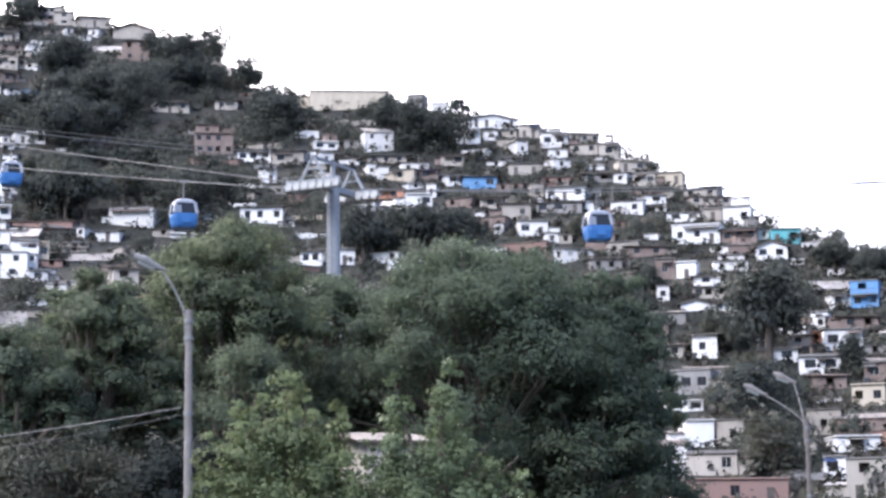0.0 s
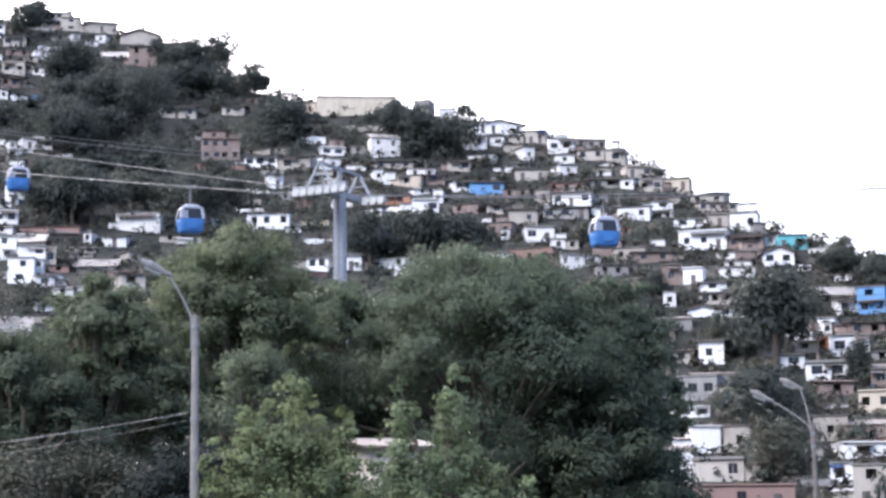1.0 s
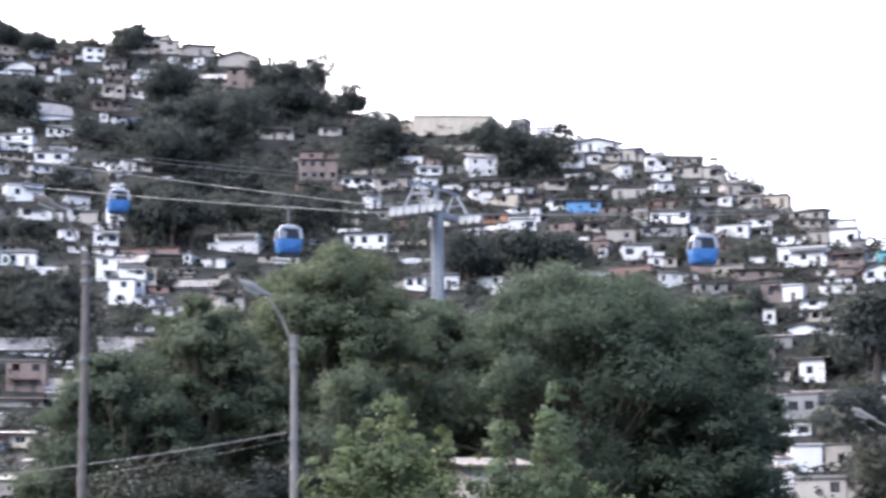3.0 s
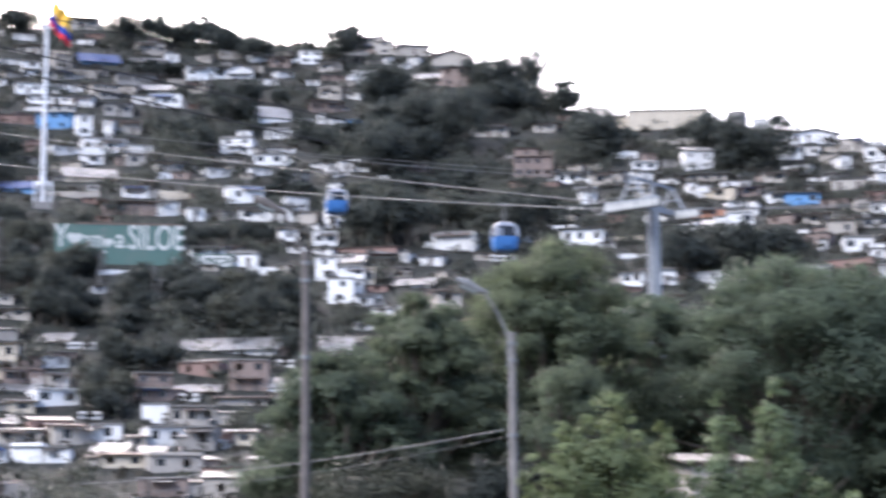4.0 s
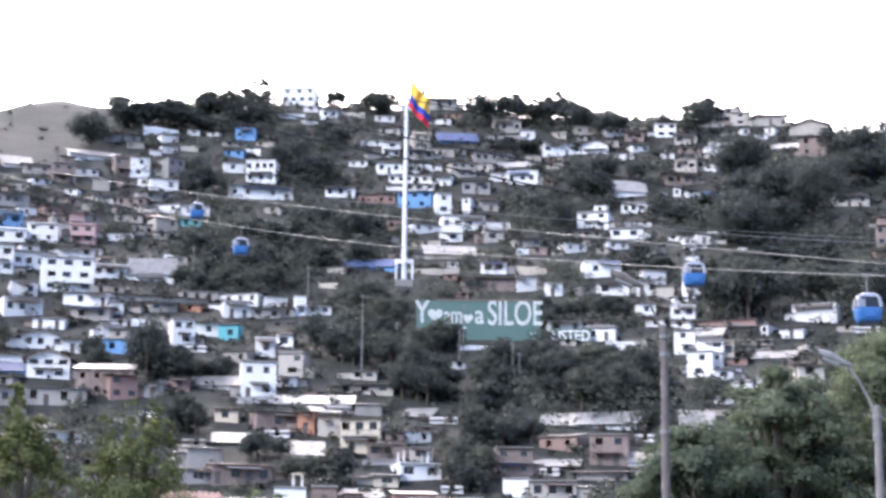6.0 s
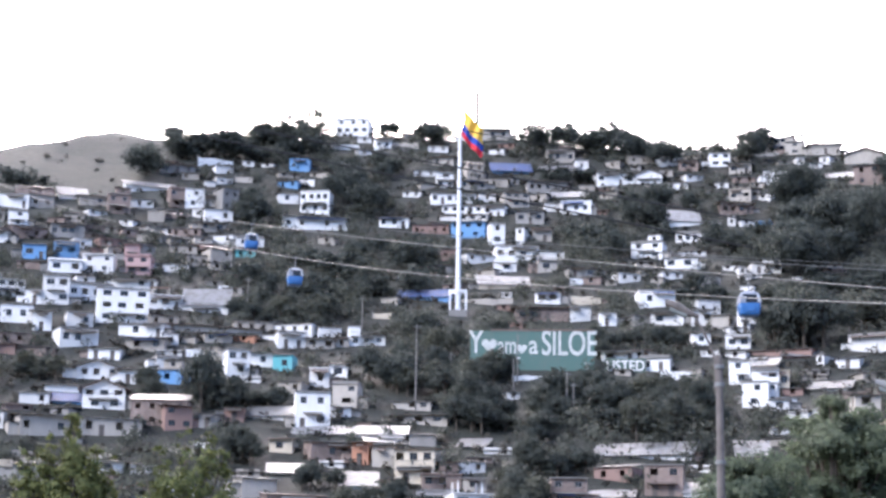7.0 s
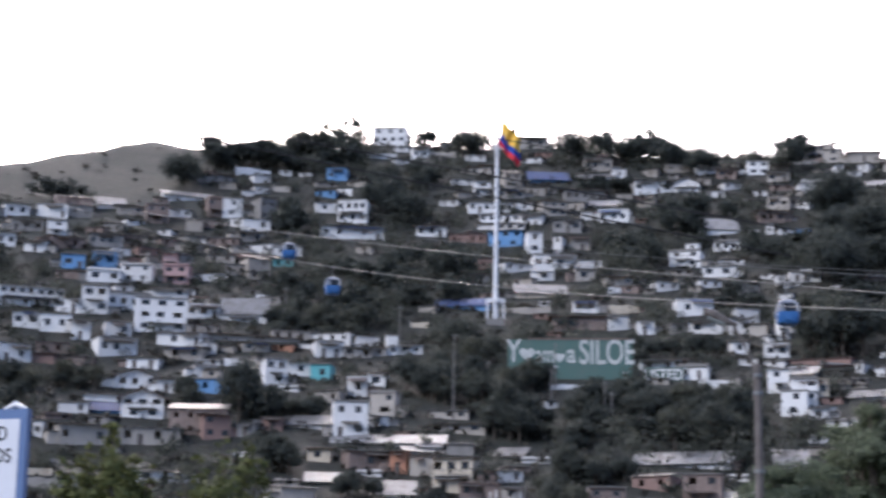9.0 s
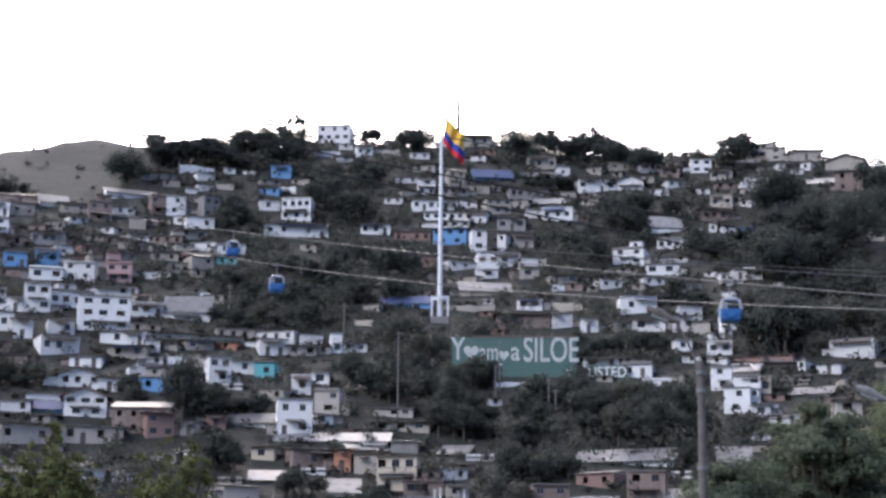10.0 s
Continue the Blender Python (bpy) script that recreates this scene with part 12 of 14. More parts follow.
shrub(-185.8, 489.6, 2.1)
shrub(-170.1, 462.9, 3.8)
shrub(-13.8, 367.1, 2.8)
shrub(-131.2, 285.5, 2.4)
shrub(-102.2, 552.1, 3.6)
shrub(-21.6, 464.1, 2.6)
shrub(-192.4, 439.1, 4.0)
shrub(-59.6, 336.6, 4.2)
shrub(-13.0, 432.2, 3.0)
shrub(-25.1, 447.9, 3.4)
shrub(-172.9, 462.4, 3.0)
shrub(-229.4, 573.2, 3.8)
shrub(30.9, 444.6, 3.8)
shrub(-172.9, 296.4, 3.2)
shrub(-244.5, 370.1, 2.6)
shrub(5.9, 342.5, 2.1)
shrub(-232.2, 329.1, 2.0)
shrub(61.6, 342.9, 4.2)
shrub(-210.0, 363.4, 2.6)
shrub(-159.4, 528.0, 2.0)
shrub(-238.6, 380.1, 2.8)
shrub(-44.5, 414.5, 2.8)
shrub(17.2, 423.9, 2.9)
shrub(-131.8, 355.8, 3.2)
shrub(-274.5, 461.2, 3.2)
shrub(-228.9, 558.0, 2.8)
shrub(78.6, 319.2, 4.1)
shrub(-86.1, 272.0, 2.9)
shrub(-55.0, 467.1, 2.6)
shrub(-31.2, 473.6, 2.9)
shrub(-164.5, 268.1, 3.9)
shrub(-73.8, 247.5, 2.1)
shrub(57.4, 241.5, 2.6)
shrub(-160.0, 462.0, 3.6)
shrub(-189.8, 464.2, 3.5)
shrub(39.5, 218.0, 3.9)
shrub(-80.8, 570.1, 4.4)
shrub(-146.8, 240.8, 2.9)
shrub(-232.1, 362.1, 3.2)
shrub(13.8, 491.8, 2.8)
shrub(-219.0, 545.8, 2.4)
shrub(47.6, 231.2, 2.1)
shrub(-60.8, 462.0, 2.2)
shrub(-243.8, 343.4, 2.8)
shrub(-211.1, 397.0, 4.1)
shrub(-138.8, 399.2, 2.5)
shrub(-56.5, 222.6, 3.2)
shrub(-105.6, 510.4, 2.4)
shrub(-116.8, 479.9, 4.1)
shrub(-24.5, 349.2, 3.0)
shrub(-126.2, 526.5, 2.2)
shrub(-142.8, 585.0, 3.6)
shrub(61.9, 239.1, 3.9)
shrub(-53.8, 273.0, 3.8)
shrub(-67.8, 436.1, 3.0)
shrub(-180.0, 362.5, 2.0)
shrub(-71.1, 258.2, 2.0)
shrub(-123.6, 204.6, 4.2)
shrub(-23.9, 407.9, 2.6)
shrub(-176.9, 466.5, 2.9)
shrub(-201.8, 380.0, 2.4)
shrub(-293.0, 436.4, 2.1)
shrub(-189.9, 504.0, 4.0)
shrub(-109.6, 345.9, 3.1)
shrub(50.0, 384.2, 2.6)
shrub(57.5, 266.6, 2.2)
shrub(41.6, 351.0, 3.4)
shrub(-89.0, 272.1, 3.4)
shrub(-128.6, 574.2, 3.8)
shrub(-152.5, 468.4, 3.1)
shrub(-88.0, 556.6, 3.2)
shrub(55.9, 273.9, 2.1)
shrub(-18.0, 476.8, 2.9)
shrub(-39.2, 242.2, 2.4)
shrub(-153.5, 501.0, 2.6)
shrub(59.4, 309.0, 3.0)
shrub(-164.4, 282.4, 2.1)
shrub(-8.8, 501.0, 2.4)
shrub(-154.0, 299.0, 4.5)
shrub(-132.0, 528.5, 3.9)
shrub(-268.6, 434.8, 3.1)
shrub(33.8, 230.4, 3.5)
shrub(9.1, 359.9, 3.4)
shrub(-234.9, 421.2, 2.4)
shrub(-63.0, 261.5, 2.5)
shrub(-233.5, 474.6, 3.6)
shrub(-200.2, 376.6, 2.1)
shrub(-212.6, 433.5, 3.2)
shrub(24.0, 359.2, 2.9)
shrub(-130.1, 489.4, 2.9)
shrub(-34.9, 398.6, 2.9)
shrub(-142.9, 521.9, 3.1)
shrub(63.0, 256.6, 2.8)
shrub(-144.5, 449.0, 2.8)
shrub(-6.1, 413.6, 2.1)
shrub(-37.5, 423.6, 2.1)
shrub(-186.5, 279.1, 2.5)
shrub(-74.2, 437.0, 3.9)
shrub(-5.8, 354.6, 3.0)
shrub(-19.5, 433.1, 2.8)
shrub(33.0, 430.1, 2.4)
shrub(60.2, 272.8, 3.0)
shrub(31.6, 218.6, 3.0)
shrub(-137.0, 493.4, 2.0)
shrub(-157.1, 519.4, 2.1)
shrub(30.1, 429.5, 4.1)
shrub(-73.5, 214.6, 3.2)
shrub(-131.5, 352.5, 2.6)
shrub(46.2, 248.8, 2.4)
shrub(-95.6, 387.6, 2.2)
shrub(-209.8, 552.1, 2.0)
shrub(-28.5, 350.0, 3.1)
shrub(-150.0, 568.5, 3.8)
shrub(-16.6, 344.9, 3.9)
shrub(-285.6, 530.9, 2.2)
shrub(-70.2, 293.0, 2.2)
shrub(-141.6, 202.8, 2.1)
shrub(-242.6, 566.8, 3.1)
shrub(-56.4, 457.6, 2.8)
shrub(-193.2, 555.8, 2.6)
shrub(7.8, 373.1, 3.6)
shrub(73.8, 298.5, 2.8)
shrub(-126.6, 218.5, 2.4)
shrub(-114.2, 185.8, 2.2)
shrub(60.2, 246.4, 3.0)
shrub(-153.5, 221.0, 3.1)
shrub(-232.5, 391.0, 4.1)
shrub(-168.9, 482.2, 2.1)
shrub(-121.9, 296.5, 2.2)
shrub(32.4, 307.4, 2.1)
shrub(-62.0, 339.0, 2.4)
shrub(-97.4, 542.8, 3.2)
shrub(-1.6, 488.0, 3.4)
shrub(-96.6, 516.1, 2.2)
shrub(-216.5, 478.0, 4.0)
shrub(-162.2, 583.9, 2.9)
shrub(-284.9, 426.4, 3.5)
shrub(-112.8, 217.0, 2.9)
shrub(-123.4, 561.2, 2.0)
shrub(41.8, 448.2, 3.0)
shrub(-182.5, 459.1, 3.4)
shrub(42.5, 208.5, 3.0)
shrub(-155.9, 583.4, 2.2)
shrub(-102.9, 287.5, 2.4)
shrub(-245.8, 378.6, 2.6)
shrub(-52.9, 208.0, 3.2)
shrub(-134.6, 209.8, 2.2)
shrub(6.8, 444.1, 3.5)
shrub(54.4, 389.8, 2.6)
shrub(55.2, 229.5, 2.5)
shrub(33.9, 284.2, 2.5)
shrub(-206.5, 487.8, 2.4)
shrub(-153.4, 256.2, 3.5)
shrub(-23.4, 378.9, 2.0)
shrub(13.5, 363.9, 3.2)
shrub(-257.0, 431.1, 2.2)
shrub(-2.4, 478.1, 3.5)
shrub(6.9, 460.5, 2.5)
shrub(-262.5, 423.0, 2.8)
shrub(-167.5, 244.8, 4.2)
shrub(-94.5, 421.2, 4.1)
shrub(-70.9, 415.6, 2.4)
shrub(5.8, 352.5, 3.8)
shrub(-70.4, 201.9, 3.1)
shrub(-144.5, 320.6, 3.0)
shrub(-73.8, 218.1, 3.8)
shrub(46.5, 270.0, 3.8)
shrub(51.0, 233.5, 2.2)
shrub(-27.1, 494.0, 3.9)
shrub(-220.2, 452.0, 2.0)
shrub(-80.9, 210.5, 3.9)
shrub(-185.1, 383.2, 4.1)
shrub(46.1, 328.1, 2.5)
shrub(31.6, 290.5, 2.5)
shrub(-52.1, 306.0, 2.6)
shrub(-90.1, 438.8, 3.1)
shrub(-61.0, 293.1, 2.5)
shrub(-138.4, 244.1, 2.2)
shrub(-120.8, 521.9, 3.4)
shrub(-108.5, 221.0, 2.4)
shrub(-156.5, 309.1, 2.4)
shrub(-72.4, 333.4, 3.8)
shrub(-93.2, 394.8, 2.5)
shrub(-108.5, 248.0, 2.6)
shrub(-169.9, 403.8, 2.9)
shrub(-68.5, 464.2, 3.2)
shrub(-19.5, 343.6, 4.1)
shrub(-196.1, 528.2, 2.6)
shrub(-110.6, 183.1, 3.2)
shrub(21.0, 471.5, 2.5)
shrub(39.1, 298.9, 2.0)
shrub(-98.2, 553.5, 2.9)
shrub(-279.1, 404.9, 2.4)
shrub(-107.6, 487.2, 2.4)
shrub(-13.4, 429.8, 3.1)
shrub(-97.0, 390.0, 2.4)
shrub(-3.1, 488.6, 2.1)
shrub(-182.4, 260.2, 2.6)
shrub(-131.6, 566.4, 2.5)
shrub(-163.0, 579.4, 2.5)
shrub(-180.2, 339.4, 2.6)
shrub(46.4, 414.5, 2.1)
shrub(51.2, 227.0, 2.9)
shrub(-250.4, 477.8, 4.1)
shrub(-117.2, 401.2, 3.2)
shrub(-91.6, 276.4, 2.6)
shrub(-86.1, 460.8, 2.9)
shrub(-92.5, 218.8, 4.1)
shrub(-107.0, 393.8, 2.5)
shrub(36.2, 369.8, 2.5)
shrub(-71.9, 546.1, 3.9)
shrub(35.8, 349.1, 2.1)
shrub(-115.4, 181.9, 3.0)
shrub(46.9, 376.4, 3.2)
shrub(-67.8, 557.8, 3.6)
shrub(-145.0, 215.6, 2.2)
shrub(-151.2, 472.5, 2.9)
shrub(-117.2, 493.0, 4.2)
shrub(-47.4, 397.2, 2.4)
shrub(-102.5, 505.6, 2.2)
shrub(-109.5, 537.6, 3.8)
shrub(-62.2, 236.5, 3.9)
shrub(-100.4, 201.0, 3.2)
shrub(-193.9, 366.2, 2.5)
shrub(-65.6, 496.1, 2.9)
shrub(-216.2, 470.1, 2.6)
shrub(14.4, 389.9, 3.4)
shrub(-250.1, 483.2, 2.1)
shrub(-223.1, 450.5, 2.6)
shrub(-181.1, 335.6, 4.0)
shrub(-143.4, 248.9, 4.0)
shrub(71.9, 307.2, 2.1)
shrub(43.0, 311.5, 2.9)
shrub(26.9, 219.5, 2.2)
shrub(-255.0, 373.0, 3.2)
shrub(-109.6, 417.4, 3.1)
shrub(-51.0, 355.4, 2.2)
shrub(-57.1, 257.8, 2.2)
shrub(-126.8, 202.1, 2.2)
shrub(-208.6, 322.5, 3.9)
shrub(-62.1, 473.8, 3.1)
shrub(44.4, 268.6, 2.1)
shrub(-229.4, 392.0, 2.0)
shrub(-174.9, 395.0, 3.9)
shrub(-71.1, 342.2, 2.9)
shrub(-233.5, 350.8, 4.2)
shrub(-132.8, 532.6, 3.0)
shrub(-9.5, 503.4, 3.0)
shrub(56.8, 270.5, 2.9)
shrub(-118.4, 353.2, 3.1)
shrub(-234.8, 358.5, 2.5)
shrub(-63.9, 537.5, 3.9)
shrub(-55.6, 376.1, 3.0)
shrub(38.8, 214.1, 3.8)
shrub(66.0, 290.1, 2.5)
shrub(-179.2, 333.6, 2.2)
shrub(-269.0, 428.0, 2.5)
shrub(-59.2, 225.6, 2.8)
shrub(-8.0, 366.8, 2.5)
shrub(-131.5, 416.8, 3.4)
shrub(-127.1, 244.9, 2.9)
shrub(-157.4, 539.4, 3.6)
shrub(-178.4, 576.0, 3.2)
shrub(-237.0, 462.1, 3.6)
shrub(-166.4, 234.5, 3.5)
shrub(-140.1, 251.8, 2.6)
shrub(-125.6, 304.2, 2.9)
shrub(-41.1, 404.5, 3.5)
shrub(-159.8, 507.9, 3.8)
shrub(-238.4, 526.5, 2.5)
shrub(29.2, 415.1, 2.2)
shrub(-67.8, 337.9, 2.5)
shrub(-29.8, 515.1, 3.2)
shrub(-18.5, 355.4, 2.2)
shrub(-46.6, 497.5, 3.9)
shrub(-163.5, 249.1, 4.0)
shrub(-141.5, 375.8, 3.6)
shrub(-21.1, 476.1, 4.0)
shrub(-92.5, 223.4, 4.1)
shrub(-184.8, 322.1, 2.1)
shrub(-58.0, 352.5, 4.0)
shrub(65.2, 281.1, 2.9)
shrub(-199.4, 534.9, 2.6)
shrub(-90.9, 368.2, 3.4)
shrub(65.0, 388.0, 3.4)
shrub(-94.6, 235.2, 4.0)
shrub(-197.0, 412.0, 3.4)
shrub(52.8, 226.2, 3.0)
shrub(-87.0, 243.2, 2.2)
shrub(-300.5, 446.1, 2.0)
shrub(-72.4, 339.4, 2.0)
shrub(-16.5, 442.2, 2.4)
shrub(-85.4, 523.8, 2.8)
shrub(-101.0, 337.0, 3.4)
shrub(-217.9, 574.1, 2.2)
shrub(40.4, 321.0, 2.1)
shrub(-236.2, 525.4, 2.1)
shrub(-131.0, 518.1, 2.4)
shrub(-181.6, 503.9, 3.1)
shrub(21.1, 360.0, 3.9)
shrub(-91.9, 362.1, 3.6)
shrub(-152.9, 319.6, 3.0)
shrub(-18.2, 408.8, 2.8)
shrub(-286.9, 529.2, 3.5)
shrub(-216.1, 423.5, 3.8)
shrub(-87.9, 516.0, 4.0)
shrub(-224.8, 419.9, 2.2)
shrub(-218.4, 577.8, 4.2)
shrub(-180.6, 550.4, 3.1)
shrub(-197.2, 465.9, 3.4)
shrub(29.2, 344.5, 3.5)
shrub(46.0, 265.6, 3.2)
shrub(-219.8, 311.8, 2.5)
shrub(-173.1, 460.2, 2.1)
shrub(37.0, 352.5, 2.1)
shrub(-33.4, 390.6, 3.2)
shrub(-191.6, 469.1, 2.2)
shrub(-160.8, 348.5, 3.2)
shrub(-204.5, 313.6, 2.1)
shrub(54.0, 323.2, 2.2)
shrub(-93.1, 196.1, 3.4)
shrub(-205.6, 568.9, 2.2)
shrub(-49.8, 506.8, 3.5)
shrub(-257.8, 380.6, 2.8)
shrub(-111.5, 278.5, 2.0)
shrub(-201.4, 293.5, 3.2)
shrub(-46.6, 380.4, 4.1)
shrub(-27.0, 404.5, 2.0)
shrub(37.5, 242.9, 4.0)
shrub(46.8, 285.2, 2.1)
shrub(-48.1, 343.0, 3.4)
shrub(-169.8, 259.2, 4.0)
shrub(-91.8, 242.4, 2.8)
shrub(-119.0, 521.0, 3.0)
shrub(13.4, 466.4, 2.2)
shrub(75.9, 323.0, 3.8)
shrub(-115.6, 200.1, 3.0)
shrub(-259.6, 414.2, 2.0)
shrub(34.4, 467.5, 2.2)
shrub(-235.8, 341.8, 2.5)
shrub(-112.9, 494.8, 4.4)
shrub(-111.5, 394.1, 2.8)
shrub(-57.1, 292.0, 4.2)
shrub(-181.9, 275.2, 2.0)
shrub(-146.2, 460.9, 2.8)
shrub(-71.1, 346.5, 3.2)
shrub(-195.4, 534.4, 3.1)
shrub(76.4, 296.0, 2.8)
shrub(-82.6, 234.2, 3.1)
shrub(-111.5, 416.9, 2.6)
shrub(-164.0, 387.8, 3.2)
shrub(-43.2, 443.4, 2.2)
shrub(-141.6, 369.0, 3.1)
shrub(-93.1, 377.9, 3.1)
shrub(-148.9, 494.8, 2.8)
shrub(-177.2, 261.1, 2.6)
shrub(-102.0, 406.0, 3.9)
shrub(3.8, 402.2, 3.2)
shrub(-55.0, 282.4, 2.8)
shrub(-48.2, 310.2, 3.0)
shrub(-53.0, 235.5, 3.5)
shrub(-43.1, 373.9, 4.0)
shrub(-279.2, 535.4, 3.1)
shrub(-163.0, 291.6, 4.2)
shrub(-157.4, 258.8, 2.2)
shrub(78.0, 350.4, 2.1)
shrub(-130.2, 374.2, 3.0)
shrub(-191.1, 274.5, 3.5)
shrub(-185.1, 410.6, 2.1)
shrub(72.2, 321.1, 2.1)
shrub(-50.1, 308.1, 2.0)
shrub(25.6, 431.5, 2.8)
shrub(-227.0, 439.0, 2.1)
shrub(-127.9, 480.5, 3.4)
shrub(-39.5, 416.0, 2.5)
shrub(-97.4, 353.6, 3.1)
shrub(-294.4, 447.0, 3.4)
shrub(20.6, 368.4, 2.1)
shrub(-99.6, 484.4, 3.5)
shrub(-135.4, 530.8, 2.1)
shrub(-166.1, 544.2, 2.4)
shrub(-158.8, 472.8, 3.0)
shrub(27.2, 215.6, 2.4)
shrub(-51.6, 470.5, 2.4)
shrub(-265.2, 552.0, 3.0)
shrub(-191.8, 552.8, 3.2)
shrub(-213.2, 408.8, 4.0)
shrub(-156.5, 390.4, 4.1)
shrub(51.6, 344.8, 2.6)
shrub(-177.0, 331.0, 2.5)
shrub(-60.5, 313.8, 2.4)
shrub(-164.9, 501.8, 2.2)
shrub(-262.1, 468.8, 2.9)
shrub(-91.5, 530.1, 2.2)
shrub(27.8, 225.9, 2.6)
shrub(73.8, 304.2, 3.2)
shrub(-128.0, 380.2, 3.2)
shrub(-224.2, 431.0, 4.1)
shrub(-20.9, 424.0, 4.2)
shrub(-15.9, 493.4, 2.4)
shrub(-138.9, 371.5, 3.0)
shrub(-147.1, 425.9, 3.2)
shrub(-212.0, 345.2, 2.1)
shrub(-99.1, 416.6, 2.9)
shrub(-185.0, 569.9, 3.1)
shrub(-148.2, 231.9, 3.5)
shrub(-221.1, 412.6, 3.1)
shrub(49.8, 324.1, 2.5)
shrub(-58.0, 213.1, 3.4)
shrub(3.2, 407.8, 3.0)
shrub(58.0, 305.5, 2.4)
shrub(36.8, 430.4, 3.1)
shrub(54.6, 267.8, 2.9)
shrub(49.1, 284.1, 2.2)
shrub(-252.5, 531.0, 2.6)
shrub(39.9, 421.2, 3.2)
shrub(53.5, 429.6, 2.2)
shrub(-152.2, 329.9, 2.0)
shrub(-143.2, 574.8, 3.8)
shrub(-149.9, 371.8, 3.6)
shrub(-2.8, 437.5, 2.6)
shrub(11.2, 368.8, 3.0)
shrub(-64.6, 359.0, 2.2)
shrub(-68.0, 540.6, 3.2)
shrub(-243.9, 364.2, 2.6)
shrub(-112.0, 476.2, 2.0)
shrub(-121.9, 428.6, 3.5)
shrub(-118.4, 578.0, 3.1)
shrub(-228.9, 483.5, 3.1)
shrub(-274.2, 414.0, 2.4)
shrub(-178.5, 501.5, 3.2)
shrub(-251.9, 545.9, 3.2)
shrub(-128.8, 538.4, 4.1)
shrub(62.0, 401.2, 4.0)
shrub(-145.6, 477.4, 2.2)
shrub(-89.8, 347.0, 4.0)
shrub(40.0, 396.9, 4.0)
shrub(-163.2, 392.9, 2.8)
shrub(-146.5, 581.1, 2.6)
shrub(11.1, 465.6, 3.4)
shrub(-107.2, 214.5, 2.4)
shrub(-289.5, 441.5, 2.8)
shrub(28.1, 393.5, 3.4)
shrub(-183.6, 277.6, 2.8)
shrub(-271.4, 389.0, 4.5)
shrub(-132.5, 576.4, 4.0)
shrub(-219.9, 314.0, 2.6)
shrub(-44.1, 254.1, 2.1)
shrub(-5.0, 407.9, 2.6)
shrub(13.5, 438.4, 2.1)
shrub(-134.6, 391.6, 2.9)
shrub(-145.9, 518.2, 2.2)
shrub(-273.2, 390.9, 2.4)
shrub(-58.6, 228.6, 3.8)
shrub(-217.2, 510.2, 4.0)
shrub(-29.0, 498.2, 2.8)
shrub(-88.2, 344.6, 4.1)
shrub(-146.9, 256.0, 3.5)
shrub(-291.4, 409.4, 3.1)
shrub(-34.1, 453.1, 2.0)
shrub(-98.2, 259.9, 2.2)
shrub(-194.2, 512.8, 3.0)
shrub(-92.5, 192.2, 2.6)
shrub(39.4, 322.5, 2.5)
shrub(-147.0, 356.6, 2.1)
shrub(-240.1, 557.1, 3.6)
shrub(-224.5, 473.6, 2.9)
shrub(-136.1, 482.4, 2.9)
shrub(7.5, 442.1, 2.4)
shrub(-98.9, 501.8, 3.1)
shrub(-102.9, 188.4, 3.1)
shrub(7.5, 425.2, 2.5)
shrub(-157.6, 434.4, 2.4)
shrub(-122.5, 405.9, 3.6)
shrub(-78.9, 213.6, 2.4)
shrub(-199.5, 570.8, 3.2)
shrub(-184.6, 471.0, 2.5)
shrub(-90.6, 436.9, 3.2)
shrub(-146.2, 428.1, 3.6)
shrub(-3.2, 367.0, 3.5)
shrub(-278.4, 437.9, 3.6)
shrub(-264.2, 466.8, 2.2)
shrub(-196.8, 487.4, 3.1)
shrub(-96.8, 420.2, 3.2)
shrub(-171.8, 581.2, 2.2)
shrub(48.5, 207.1, 3.4)
shrub(-148.1, 387.0, 2.2)
shrub(-12.2, 375.2, 2.4)
shrub(-286.6, 401.8, 2.1)
shrub(-193.6, 574.0, 3.0)
shrub(36.0, 399.9, 2.6)
shrub(14.4, 377.0, 2.9)
shrub(-87.4, 540.6, 2.6)
shrub(-134.2, 327.5, 2.8)
shrub(46.4, 222.1, 3.2)
shrub(-42.8, 256.0, 2.8)
shrub(-22.1, 383.5, 3.9)
shrub(50.0, 386.8, 2.1)
shrub(-211.0, 564.5, 2.1)
shrub(-221.6, 560.6, 3.1)
shrub(-166.1, 474.4, 2.5)
shrub(-81.1, 513.8, 3.6)
shrub(-179.0, 476.2, 2.9)
shrub(-116.6, 383.6, 2.9)
shrub(-296.4, 444.6, 2.5)
shrub(-254.9, 470.5, 3.2)
shrub(-149.2, 255.0, 3.6)
shrub(-283.0, 518.0, 3.9)
shrub(-17.2, 364.1, 2.8)
shrub(-121.5, 503.5, 3.9)
shrub(-145.9, 407.2, 3.6)
shrub(54.1, 384.4, 4.2)
shrub(-210.2, 297.4, 2.1)
shrub(16.5, 449.4, 2.2)
shrub(-166.9, 494.0, 2.2)
shrub(-106.9, 456.8, 2.1)
shrub(-123.0, 448.0, 4.0)
shrub(-205.9, 296.8, 2.2)
shrub(-96.0, 557.2, 4.1)
shrub(-212.4, 334.1, 2.9)
shrub(-159.8, 564.9, 2.4)
shrub(72.0, 284.0, 2.1)
shrub(-55.1, 242.2, 2.2)
shrub(-204.9, 558.8, 3.0)
shrub(60.4, 287.5, 2.1)
shrub(32.0, 297.2, 2.8)
shrub(-183.9, 489.6, 2.2)
shrub(4.8, 378.2, 3.1)
shrub(-227.1, 542.1, 2.9)
shrub(-198.2, 329.5, 2.5)
shrub(-39.8, 230.0, 3.2)
shrub(-207.2, 423.5, 2.8)
